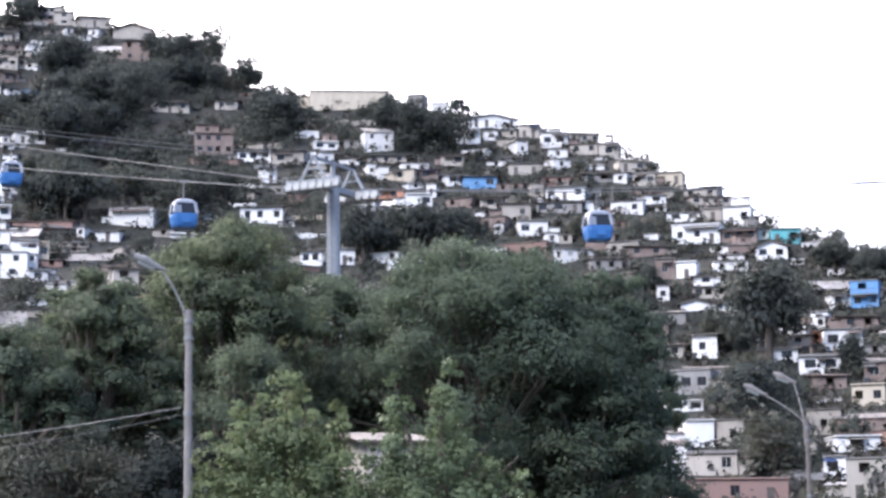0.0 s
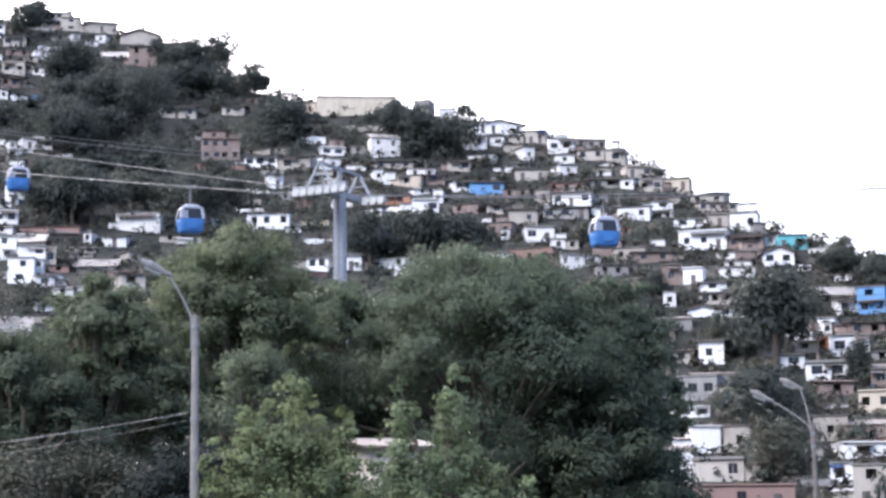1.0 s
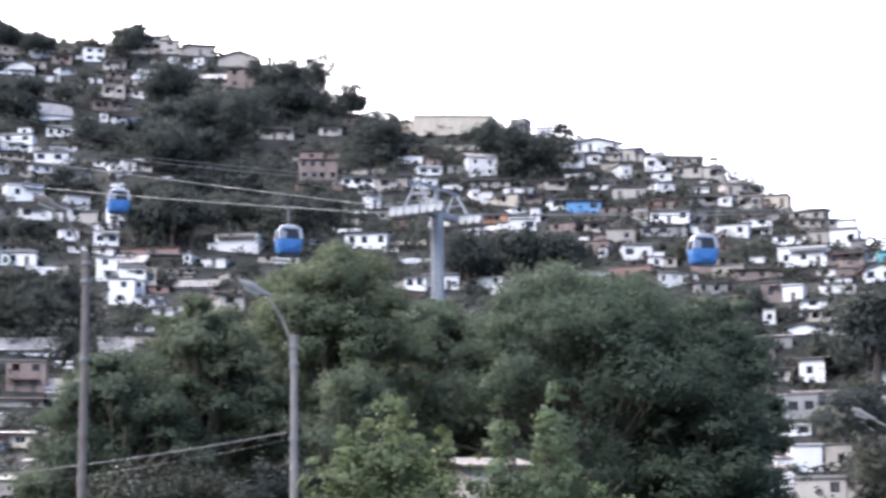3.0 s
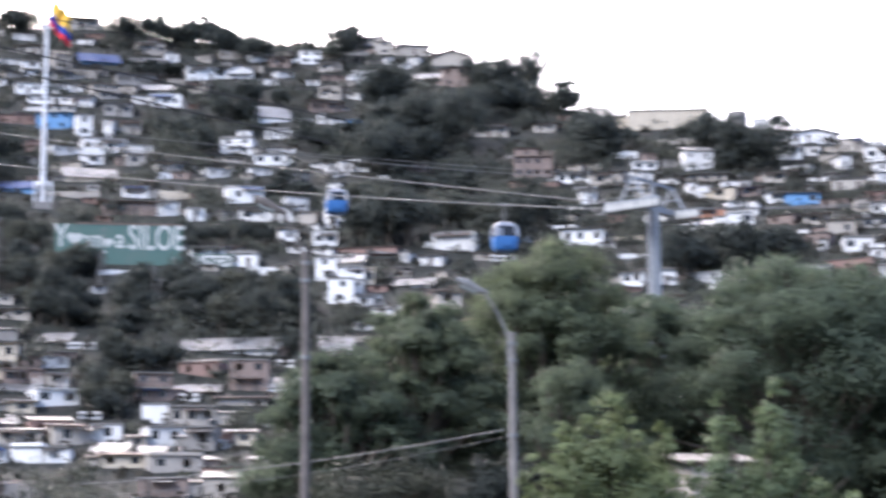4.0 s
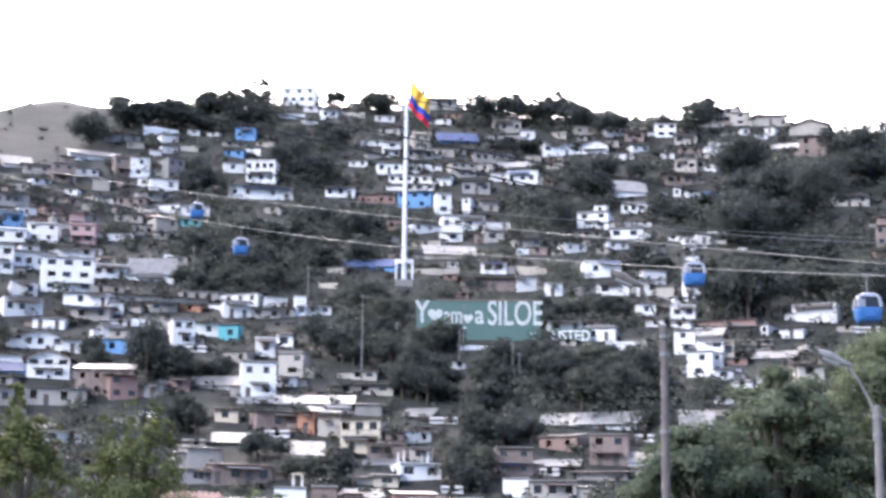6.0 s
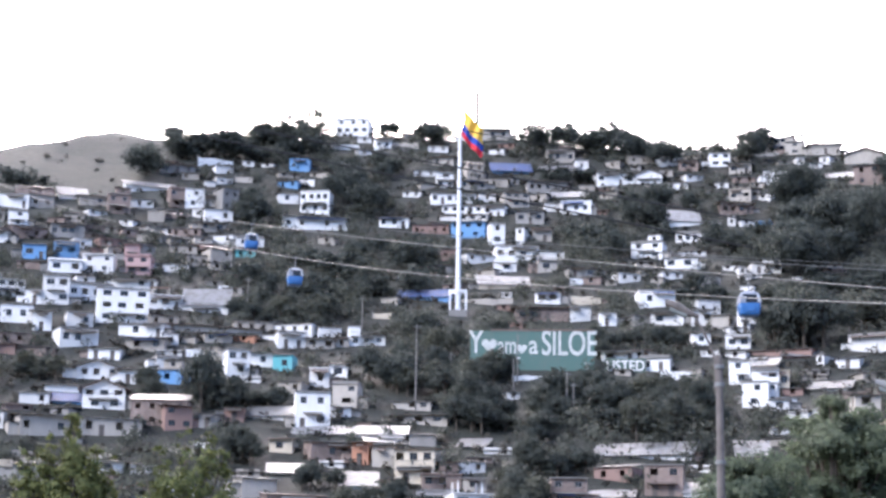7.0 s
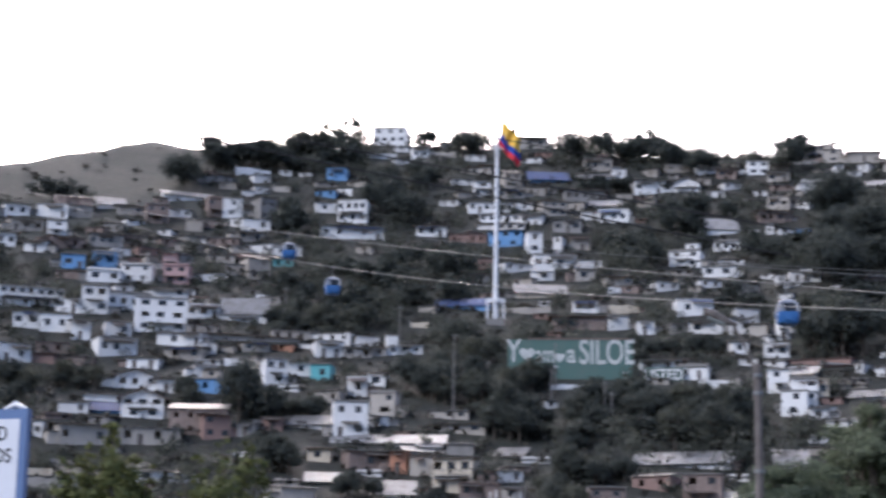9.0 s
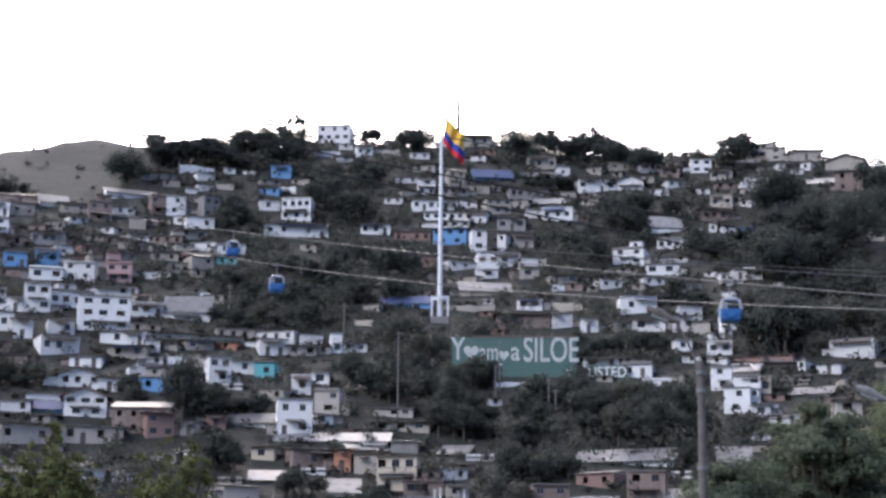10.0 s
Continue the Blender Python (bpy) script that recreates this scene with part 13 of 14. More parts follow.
shrub(-243.5, 472.8, 2.4)
shrub(-172.1, 413.1, 2.1)
shrub(-211.1, 330.5, 2.2)
shrub(-87.5, 465.1, 4.0)
shrub(-174.8, 344.8, 2.6)
shrub(-103.5, 583.4, 3.1)
shrub(-175.4, 251.9, 2.9)
shrub(-226.6, 512.9, 2.0)
shrub(-192.6, 416.1, 3.9)
shrub(-153.6, 286.0, 2.8)
shrub(-12.8, 475.4, 2.6)
shrub(-177.5, 451.9, 3.1)
shrub(-51.9, 523.0, 4.1)
shrub(-107.4, 429.2, 2.5)
shrub(-172.2, 440.0, 2.1)
shrub(-218.6, 537.6, 2.9)
shrub(-23.4, 482.0, 2.9)
shrub(-78.2, 210.9, 2.5)
shrub(-130.0, 585.0, 3.0)
shrub(-27.0, 382.0, 4.0)
shrub(-265.5, 381.9, 2.5)
shrub(-50.1, 255.2, 2.6)
shrub(-228.9, 325.5, 2.4)
shrub(-150.4, 526.8, 3.9)
shrub(-53.2, 376.0, 3.8)
shrub(32.2, 473.6, 2.8)
shrub(34.6, 360.5, 2.9)
shrub(-256.8, 530.0, 2.1)
shrub(22.8, 446.0, 2.4)
shrub(-145.9, 231.6, 2.4)
shrub(52.6, 217.1, 2.4)
shrub(-65.2, 214.0, 3.1)
shrub(-179.8, 253.8, 3.5)
shrub(-54.9, 297.8, 4.0)
shrub(-126.4, 559.4, 3.1)
shrub(-151.8, 448.9, 3.5)
shrub(-142.1, 322.6, 2.1)
shrub(-155.8, 491.5, 2.2)
shrub(-184.0, 464.8, 2.9)
shrub(16.2, 439.0, 4.1)
shrub(-0.6, 365.2, 3.8)
shrub(58.0, 283.1, 3.1)
shrub(-123.5, 476.9, 3.4)
shrub(-9.2, 496.2, 2.5)
shrub(-144.2, 282.5, 2.4)
shrub(-263.5, 458.9, 2.2)
shrub(-120.5, 316.1, 2.4)
shrub(-160.6, 240.6, 3.1)
shrub(-5.9, 368.4, 2.5)
shrub(40.6, 294.8, 2.9)
shrub(35.1, 310.0, 2.2)
shrub(16.8, 373.8, 3.5)
shrub(-269.6, 416.5, 2.1)
shrub(-176.8, 408.6, 2.4)
shrub(-204.8, 578.0, 4.1)
shrub(31.2, 438.9, 2.2)
shrub(47.9, 276.6, 4.2)
shrub(-164.8, 569.2, 4.1)
shrub(-185.4, 438.6, 2.4)
shrub(-129.8, 470.4, 2.2)
shrub(-114.0, 568.2, 3.6)
shrub(-216.6, 444.5, 4.2)
shrub(-254.6, 385.6, 2.2)
shrub(-92.1, 576.2, 3.1)
shrub(29.9, 215.1, 2.5)
shrub(80.4, 339.2, 2.9)
shrub(-212.0, 385.8, 3.2)
shrub(-209.9, 407.4, 3.2)
shrub(-170.6, 296.2, 3.8)
shrub(51.2, 301.2, 2.5)
shrub(-65.6, 225.9, 3.4)
shrub(-33.8, 400.8, 3.5)
shrub(-151.2, 256.5, 3.1)
shrub(-176.5, 325.5, 3.2)
shrub(-201.4, 572.6, 2.1)
shrub(23.2, 382.4, 2.0)
shrub(-242.1, 477.4, 2.6)
shrub(-2.8, 484.0, 2.2)
shrub(-159.2, 555.0, 3.8)
shrub(-156.5, 456.0, 3.1)
shrub(-202.9, 553.2, 2.4)
shrub(-192.2, 270.0, 3.6)
shrub(38.8, 320.2, 2.0)
shrub(-60.1, 231.6, 3.5)
shrub(-230.8, 339.2, 2.4)
shrub(-193.4, 274.0, 2.1)
shrub(-220.6, 546.9, 3.9)
shrub(-25.2, 352.2, 2.2)
shrub(-200.8, 381.8, 3.4)
shrub(-22.4, 403.4, 2.9)
shrub(-207.8, 547.5, 2.8)


def low_growth():
    tagged(new("far_trees", leaf_mesh("far_trees", leaf_cloud(92, FAR_LOBES, 210000, 0.46, 12, 0.34, 0.6, 0.2), M_LEAF)), "dark green trees high on the slope", "trees", kind="stuff")
    tagged(new("shrubs", leaf_mesh("shrubs", leaf_cloud(90, SHRUBS, 260000, 0.46, 10, 0.36, 0.6, 0.22), M_LEAF)), "dark green shrubs and saplings between the houses", "shrubs", kind="stuff")
    rnd = random.Random(12)
    tufts = []
    while len(tufts) < 15000:
        az = rnd.uniform(-36, 15)
        r = math.sqrt(rnd.uniform(190 ** 2, (interp(RIDGE, az) + 8) ** 2))
        x, y = r * math.sin(radians(az)), r * math.cos(radians(az))
        s = rnd.uniform(0.5, 1.4)
        if (abs(az + 18.6) < 2.1 and 390 < r < 440) or (az < -29.5 and r > interp(RIDGE, az) - 75 and rnd.random() < 0.8):
            continue
        tufts.append((x, y, ground_z(x, y) + 0.1, s, s * 0.7))
    tagged(new("scrub", leaf_mesh("scrub", leaf_cloud(91, tufts, 115000, 0.6, 8, 0.5, 0.4), M_SCRUB)), "low dark scrub and weeds covering the hillside", "scrub", kind="stuff")


low_growth()


# ---- large trees by the road ----
spreading_tree(1.66, 93.99, 17.8, 15.9, 11, 84000, 0.120, M_LEAFD, "wide spreading dark green tree beside the road", 0.50, 0.45, 150, 0.09)
spreading_tree(-9.84, 89.46, 18.0, 10.9, 12, 66000, 0.120, M_LEAFD, "tall spreading dark green tree beside the road", 0.42, 0.45, 110, 0.10)
spreading_tree(-5.16, 97.86, 17.0, 9.1, 16, 36000, 0.130, M_LEAFD, "dark green tree between two larger ones", 0.40, 0.45, 70, 0.12)
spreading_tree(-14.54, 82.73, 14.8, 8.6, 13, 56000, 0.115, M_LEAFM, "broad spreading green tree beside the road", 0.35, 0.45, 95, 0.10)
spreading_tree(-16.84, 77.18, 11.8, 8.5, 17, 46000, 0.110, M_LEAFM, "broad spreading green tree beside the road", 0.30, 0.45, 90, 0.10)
spreading_tree(7.96, 95.67, 16.6, 7.9, 19, 46000, 0.125, M_LEAFD, "dark green tree at the end of the row", 0.12, 0.45, 100, 0.12)
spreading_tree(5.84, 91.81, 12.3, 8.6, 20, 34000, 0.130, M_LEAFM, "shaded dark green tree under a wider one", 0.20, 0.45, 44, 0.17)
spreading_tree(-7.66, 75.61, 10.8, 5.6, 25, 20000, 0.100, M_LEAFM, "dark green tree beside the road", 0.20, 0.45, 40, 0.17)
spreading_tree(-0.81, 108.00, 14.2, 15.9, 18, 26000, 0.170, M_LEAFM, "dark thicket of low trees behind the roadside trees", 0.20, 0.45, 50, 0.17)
# Shade at the foot of the row is put into these leaf colours.
spreading_tree(-13.36, 70.75, 7.2, 10.6, 14, 34000, 0.090, M_LEAFS, "low spreading green tree beside the road, leaves darkened for shade", 0.35, 0.45, 70, 0.13)
spreading_tree(-8.99, 69.42, 6.8, 6.5, 15, 22000, 0.090, M_LEAFS, "low spreading green tree beside the road, leaves darkened for shade", 0.35, 0.45, 50, 0.15)
broad_tree(-3.60, 45.86, 5.5, 3.4, 21, 24000, 0.065, M_LEAFB, "bright green young tree beside the road", 0.05, 0.12, 26, 24, 0.25, 0.13, ((0.05, 6.55, 0.56), (1.2, 5.8, 0.5), (-1.15, 5.9, 0.5), (0.6, 6.1, 0.4), (-0.5, 6.1, 0.42), (-1.75, 5.1, 0.4)))
broad_tree(-0.38, 47.00, 4.9, 4.4, 22, 24000, 0.065, M_LEAFB, "bright green young tree with upright shoots", 0.05, 0.12, 26, 24, 0.25, 0.12, ((-0.72, 6.5, 0.46), (0.4, 6.8, 0.46), (2.2, 4.75, 0.42), (0.75, 5.7, 0.4), (1.4, 5.1, 0.42), (-1.3, 5.2, 0.42)))
broad_tree(-24.27, 39.08, 7.2, 2.0, 23, 13000, 0.055, M_LEAFY, "small green tree with yellow-green tufts", 0.3, 0.1, 22, 22, 0.3, 0.14, ((0.1, 8.2, 0.26), (-0.5, 7.8, 0.25), (0.6, 7.7, 0.24), (0.95, 7.2, 0.24), (-0.9, 7.4, 0.22)))
broad_tree(-21.95, 40.43, 7.0, 2.9, 24, 13000, 0.055, M_LEAFY, "small green tree with yellow-green tufts", 0.3, 0.1, 22, 22, 0.3, 0.14, ((-0.05, 8.0, 0.26), (0.45, 8.1, 0.24), (-0.6, 7.6, 0.26), (0.9, 7.5, 0.24), (-0.95, 7.1, 0.22)))
# Added stand-in for pale bits between the trees, sized to the camera's view.
house(-1.80, 73.98, 2.3, 6.7, "C", "s", 14)
broad_tree(-19.51, 42.76, 5.3, 2.2, 25, 13000, 0.06, M_LEAFB, "small bright green roadside tree", 0.1, 0.1, 22, 22, 0.3, 0.14, ((-0.3, 6.0, 0.3), (0.3, 5.9, 0.3), (0.9, 5.4, 0.28), (-0.8, 5.5, 0.28)))


def tiled_house():
    """A nearer pink house with a roof of red tile rows."""
    x, y = (-39.00, 78.89)
    w, d, eave, ridge = 2.7, 5.0, 8.07, 9.60
    ob = tagged(new("house"), "pink-painted house with a red tile roof behind roadside trees", "house", "roadside houses")
    ob.matrix_basis = Matrix.LocRotScale((x, y, 0), Euler((0, 0, -math.atan2(x, y) + radians(12))), None)
    V, F = [], []
    opening_panel(V, F, w, -0.5, eave, [(-1.15, eave - 2.0, -0.15, eave - 0.9), (0.25, eave - 2.0, 1.25, eave - 0.9)], lambda a, b, c: (a, b, c))
    opening_panel(V, F, d, -0.5, eave, [], lambda a, b, c: (-w / 2 + b, d / 2 - a, c))
    opening_panel(V, F, d, -0.5, eave, [], lambda a, b, c: (w / 2 - b, d / 2 + a, c))
    n = len(V)
    V += [(w / 2, d, -0.5), (-w / 2, d, -0.5), (-w / 2, d, ridge), (w / 2, d, ridge), (-w / 2, 0, eave), (w / 2, 0, eave)]
    F += [(n, n + 1, n + 2, n + 3), (n + 4, n + 2, n + 1), (n + 3, n + 5, n)]
    put("wall", mesh_of("wall", V, F, WALLS["P"]), ob)
    for cx in (-0.65, 0.75):
        fr, pane = window_meshes(1.0, 1.1, True)
        wo = put("window", fr, ob, pose(cx, 0.08, eave - 2.0))
        put("pane", pane, wo)
    sl = (ridge - eave) / d
    roof = put("roof", slab_mesh("roof", [(-w / 2 - 0.3, -0.4, eave - 0.4 * sl + 0.1), (w / 2 + 0.3, -0.4, eave - 0.4 * sl + 0.1), (w / 2 + 0.3, d + 0.1, ridge + 0.12), (-w / 2 - 0.3, d + 0.1, ridge + 0.12)], 0.08, M_TILE), ob)
    row = tube_mesh("roof_rib", [(0, -0.42, eave - 0.42 * sl + 0.11), (0, d * 0.5, eave + d * 0.5 * sl + 0.12), (0, d + 0.08, ridge + 0.13)], 0.085, M_TILE, 8)
    for k in range(12):
        put("roof_rib", row, roof, pose(-w / 2 - 0.2 + (w + 0.4) * k / 11, 0, 0))


tiled_house()


# ---- cable car ----
TOWER = (-8.60, 154.76, 25.34)
ARM_Z = 31.28


def cable_tower():
    ob = tagged(new("cable_car_tower"), "pale grey steel cable car tower with cross-arm and sheaves", "tower")
    az = math.atan2(TOWER[0], TOWER[1])
    gz = ground_z(TOWER[0], TOWER[1])
    ob.matrix_basis = Matrix.LocRotScale((TOWER[0], TOWER[1], gz), Euler((0, 0, -az + radians(-30))), None)
    H = ARM_Z - gz
    put("column", tube_mesh("column", [(0, 0, -0.5), (0, 0, H * 0.6), (0, 0, H + 1.2)], [0.75, 0.6, 0.5], M_TOWER, 16), ob)
    put("head", tube_mesh("head", [(0, 0, H + 1.2), (0, 0, H + 2.3)], [0.22, 0.18], M_TOWER, 10), ob)
    # cross-arm in depth and along the picture, with the four sheave trains
    V, F = [], []
    box(V, F, -0.35, 0.35, -3.2, 3.2, H - 0.1, H + 0.35)
    put("crossarm", mesh_of("crossarm", V, F, M_TOWER), ob)
    put("gantry_beam", box_mesh("gantry_beam", (-0.12, 0.12, -3.3, 3.3, H + 2.1, H + 2.3), M_TOWER), ob)
    wheel = tube_mesh("sheave", [(0, -0.08, 0), (0, -0.04, 0), (0, 0.04, 0), (0, 0.08, 0)], [0.32, 0.27, 0.27, 0.32], M_SHEAVE, 14)
    for side in (-3.05, 3.05):
        out = 1 if side > 0 else -1
        for sx in (-1.05, 1.05):
            put("gantry_leg", tube_mesh("gantry_leg", [(sx, side, H + 0.43), (sx * 0.12, side, H + 2.09)], 0.12, M_TOWER, 8), ob)
        put("gantry_tie", tube_mesh("gantry_tie", [(-0.6, side, H + 1.25), (0.6, side, H + 1.25)], 0.07, M_TOWER, 8), ob)
        train = put("sheave_train", box_mesh("sheave_train", (-2.4, 2.4, side - 0.09, side + 0.09, H + 0.18, H + 0.42), M_TOWER), ob)
        for k in range(7):
            for dy in (-0.18, 0.18):
                put("sheave", wheel, train, pose(-2.1 + 0.7 * k, side + dy, H - 0.04))
        put("catwalk", box_mesh("catwalk", (-2.4, 2.4, side + out * 0.55 - 0.25, side + out * 0.55 + 0.25, H - 0.5, H - 0.44), M_STEEL), ob)
        put("handrail", tube_mesh("handrail", [(-2.4, side + out * 0.78, H + 0.55), (2.4, side + out * 0.78, H + 0.55)], 0.03, M_STEEL, 6), ob)
        for px in (-2.3, -0.8, 0.8, 2.3):
            put("rail_post", tube_mesh("rail_post", [(px, side + out * 0.78, H - 0.44), (px, side + out * 0.78, H + 0.52)], 0.025, M_STEEL, 5), ob)
    # ladder on the column
    V, F = [], []
    for sx in (-0.2, 0.2):
        tube(V, F, [(sx, -0.85, 0), (sx, -0.62, H - 0.6)], [0.03, 0.03], 5)
    for k in range(int(H / 0.5)):
        z = 0.3 + 0.5 * k
        yy = -0.85 + 0.23 * z / H
        tube(V, F, [(-0.2, yy, z), (0.2, yy, z)], [0.02, 0.02], 4)
    put("ladder", mesh_of("ladder", V, F, M_STEEL), ob)


cable_tower()


def catenary(a, b, sag, n=40):
    a, b = Vector(a), Vector(b)
    return [tuple(a.lerp(b, i / n) - Vector((0, 0, sag * 4 * (i / n) * (1 - i / n)))) for i in range(n + 1)]


def rope(name, a, b, sag, r, mat, label, category, group=""):
    ob = new(name, tube_mesh(name, catenary(a, b, sag), r, mat, 6))
    return tagged(ob, label, category, group)


ROPES = (
    (((-9.71, 151.69, 30.76), (-244.22, 353.91, 110.08)), 6.0),
    (((-7.15, 157.84, 31.88), (-248.17, 359.70, 111.20)), 2.0),
    (((-7.10, 151.83, 30.84), (40.64, 154.75, 31.60)), 0.6),
    (((-5.56, 157.90, 31.83), (42.18, 160.55, 32.60)), 0.2),
)
for (a, b), sag in ROPES:
    rope("cable", a, b, sag, 0.048, M_CABLE, "grey steel haul rope of the cable car", "cable", "cable car ropes")
rope("cable", (-40.97, 144.30, 35.73), (-15.56, 149.19, 33.22), 0.3, 0.03, M_CABLE, "thin grey overhead cable across the valley", "cable")
rope("cable", (-62.32, 147.36, 39.45), (-9.91, 159.69, 35.02), 0.4, 0.025, M_CABLE, "thin grey overhead cable across the valley", "cable")


def cabin(p, turn):
    """A gondola hanging from the rope at p."""
    ob = tagged(new("cable_car_cabin"), "blue and white cable car cabin hanging from its rope", "gondola", "cable car cabins")
    ob.matrix_basis = Matrix.LocRotScale(p, Euler((0, 0, radians(turn))), (0.87, 0.87, 0.87))
    put("grip", box_mesh("grip", (-0.4, 0.4, -0.1, 0.1, -0.12, 0.14), M_STEEL), ob)
    put("hanger", tube_mesh("hanger", [(0, 0, -0.12), (0, 0.22, -0.7), (0, 0.18, -1.3), (0, 0, -1.75)], 0.07, M_STEEL, 8), ob)
    # body: rounded, wider at the waist
    def ring(z, hx, hy, k=0.32):
        pts = []
        z, hx = -1.74 + (z + 1.74) * 1.2, hx * 0.95
        for sx, sy in ((1, 1), (-1, 1), (-1, -1), (1, -1)):
            for t in (0, 0.5, 1):
                a = math.pi / 2 * t + math.atan2(sy, sx) - math.pi / 4
                pts.append((sx * (hx - k) + k * math.cos(a), sy * (hy - k) + k * math.sin(a), z))
        return pts
    def loft(rings, mat, name, cap):
        V = [p for r in rings for p in r]
        n = len(rings[0])
        F = [(i * n + k, i * n + (k + 1) % n, (i + 1) * n + (k + 1) % n, (i + 1) * n + k) for i in range(len(rings) - 1) for k in range(n)]
        if cap:
            F.append(tuple(reversed(range(n))))
            F.append(tuple((len(rings) - 1) * n + k for k in range(n)))
        return mesh_of(name, V, F, mat)
    put("lower_body", loft([ring(-4.05, 0.95, 0.85), ring(-3.9, 1.12, 1.0), ring(-3.3, 1.25, 1.1), ring(-2.95, 1.25, 1.1)], M_CABBLUE, "lower_body", True), ob, None, "bright blue lower shell")
    put("window_band", loft([ring(-2.945, 1.235, 1.085), ring(-2.3, 1.12, 0.96), ring(-2.12, 1.05, 0.9)], M_GLASS, "window_band", True), ob, None, "dark tinted window band")
    V, F = [], []
    put("roof", loft([ring(-2.12, 1.09, 0.94), ring(-1.9, 0.95, 0.82), ring(-1.74, 0.6, 0.5, 0.25)], M_CABIN, "roof", True), ob, None, "pale cabin roof")
    for sx, sy in ((-1, -1), (1, -1), (1, 1), (-1, 1)):
        put("corner_panel", tube_mesh("corner_panel", [(sx * 1.05, sy * 0.95, -3.2), (sx * 0.95, sy * 0.84, -2.53), (sx * 0.88, sy * 0.78, -2.1)], [0.22, 0.2, 0.18], M_CABIN, 8), ob, None, "pale corner panel")
    V, F = [], []
    put("door", box_mesh("door", (-0.45, 0.45, -1.16, -1.105, -4.1, -3.2), M_CABBLUE), ob)
    put("side_panel", box_mesh("side_panel", (-1.12, -0.45, -1.085, -1.03, -3.18, -2.45), M_CABIN), ob, None, "pale side panel")


cabin((-21.26, 161.65, 33.54), 20)
cabin((-40.89, 186.10, 42.02), 20)
cabin((-117.00, 244.21, 61.09), 32)
cabin((-133.99, 264.07, 71.63), 32)
cabin((12.04, 153.00, 30.57), 12)


# ---- flagpole ----
def flagpole():
    x, y = (-155.54, 408.92)
    gz = ground_z(x, y)
    H = 133.71 - gz
    ob = tagged(new("flagpole"), "tall white flagpole on a framed plinth", "flagpole")
    ob.matrix_basis = Matrix.LocRotScale((x, y, gz), Euler((0, 0, -math.atan2(x, y))), None)
    put("pole", tube_mesh("pole", [(0, 0, 0.8), (0, 0, H * 0.5), (0, 0, H)], [0.6, 0.5, 0.28], M_WHITE, 14), ob)
    put("finial", tube_mesh("finial", [(0, 0, H), (0, 0, H + 0.25), (0, 0, H + 0.45)], [0.2, 0.32, 0.08], M_STEEL, 10), ob)
    put("plinth", box_mesh("plinth", (-2.0, 2.0, -1.5, 1.5, -2.0, 0.8), M_SLAB), ob)
    for sx in (-1.8, 1.8):
        for sy in (-1.25, 1.25):
            put("plinth_post", box_mesh("plinth_post", (sx - 0.2, sx + 0.2, sy - 0.15, sy + 0.15, 0.8, 5.0), M_WHITE), ob)
    for sy in (-1.25, 1.25):
        put("plinth_beam", box_mesh("plinth_beam", (-2.05, 2.05, sy - 0.15, sy + 0.15, 5.0, 5.4), M_WHITE), ob)
    # flag of three bands, hanging in folds from the masthead
    W, L, nx, nz = 7.0, 10.7, 26, 30
    def point(i, k):
        u, v = i / nx, k / nz
        xx = 0.6 + L * 0.46 * u * (1 - 0.15 * v) + 0.25 * math.sin(v * 5 + u * 4)
        zz = H - 0.4 - W * v * 0.95 - L * 0.48 * u - 0.5 * math.sin(u * 3.2)
        yy = 0.55 * math.sin(u * 13 + v * 2.5) * (0.3 + u)
        return (xx, yy, zz)
    V = [point(i, k) for i in range(nx + 1) for k in range(nz + 1)]
    F, idx = [], []
    for i in range(nx):
        for k in range(nz):
            a = i * (nz + 1) + k
            F.append((a, a + 1, a + nz + 2, a + nz + 1))
            idx.append(0 if k < nz / 2 else (1 if k < nz * 0.75 else 2))
    me = mesh_of("flag", V, F, None, [plain("flag_yellow", (0.9, 0.55, 0.08), 0.8, 0, 0.1), plain("flag_blue", (0.03, 0.07, 0.4), 0.8, 0, 0.1), plain("flag_red", (0.65, 0.03, 0.05), 0.8, 0, 0.1)], idx)
    fl = put("flag", me, ob, None, "yellow, blue and red flag hanging in folds")
    mod = fl.modifiers.new("thickness", "SOLIDIFY")
    mod.thickness = 0.02


flagpole()


# ---- painted wall with writing ----
def heart(name, s, mat):
    pts = []
    for k in range(24):
        t = 2 * math.pi * k / 24
        pts.append((s * 0.5 * math.sin(t) ** 3, s * (0.41 * math.cos(t) - 0.16 * math.cos(2 * t) - 0.06 * math.cos(3 * t) - 0.03 * math.cos(4 * t))))
    V = [(a, 0, b) for a, b in pts] + [(a, 0.05, b) for a, b in pts]
    F = [tuple(range(24)), tuple(reversed(range(24, 48)))] + [(k, k + 24, (k + 1) % 24 + 24, (k + 1) % 24) for k in range(24)]
    return mesh_of(name, V, F, mat)


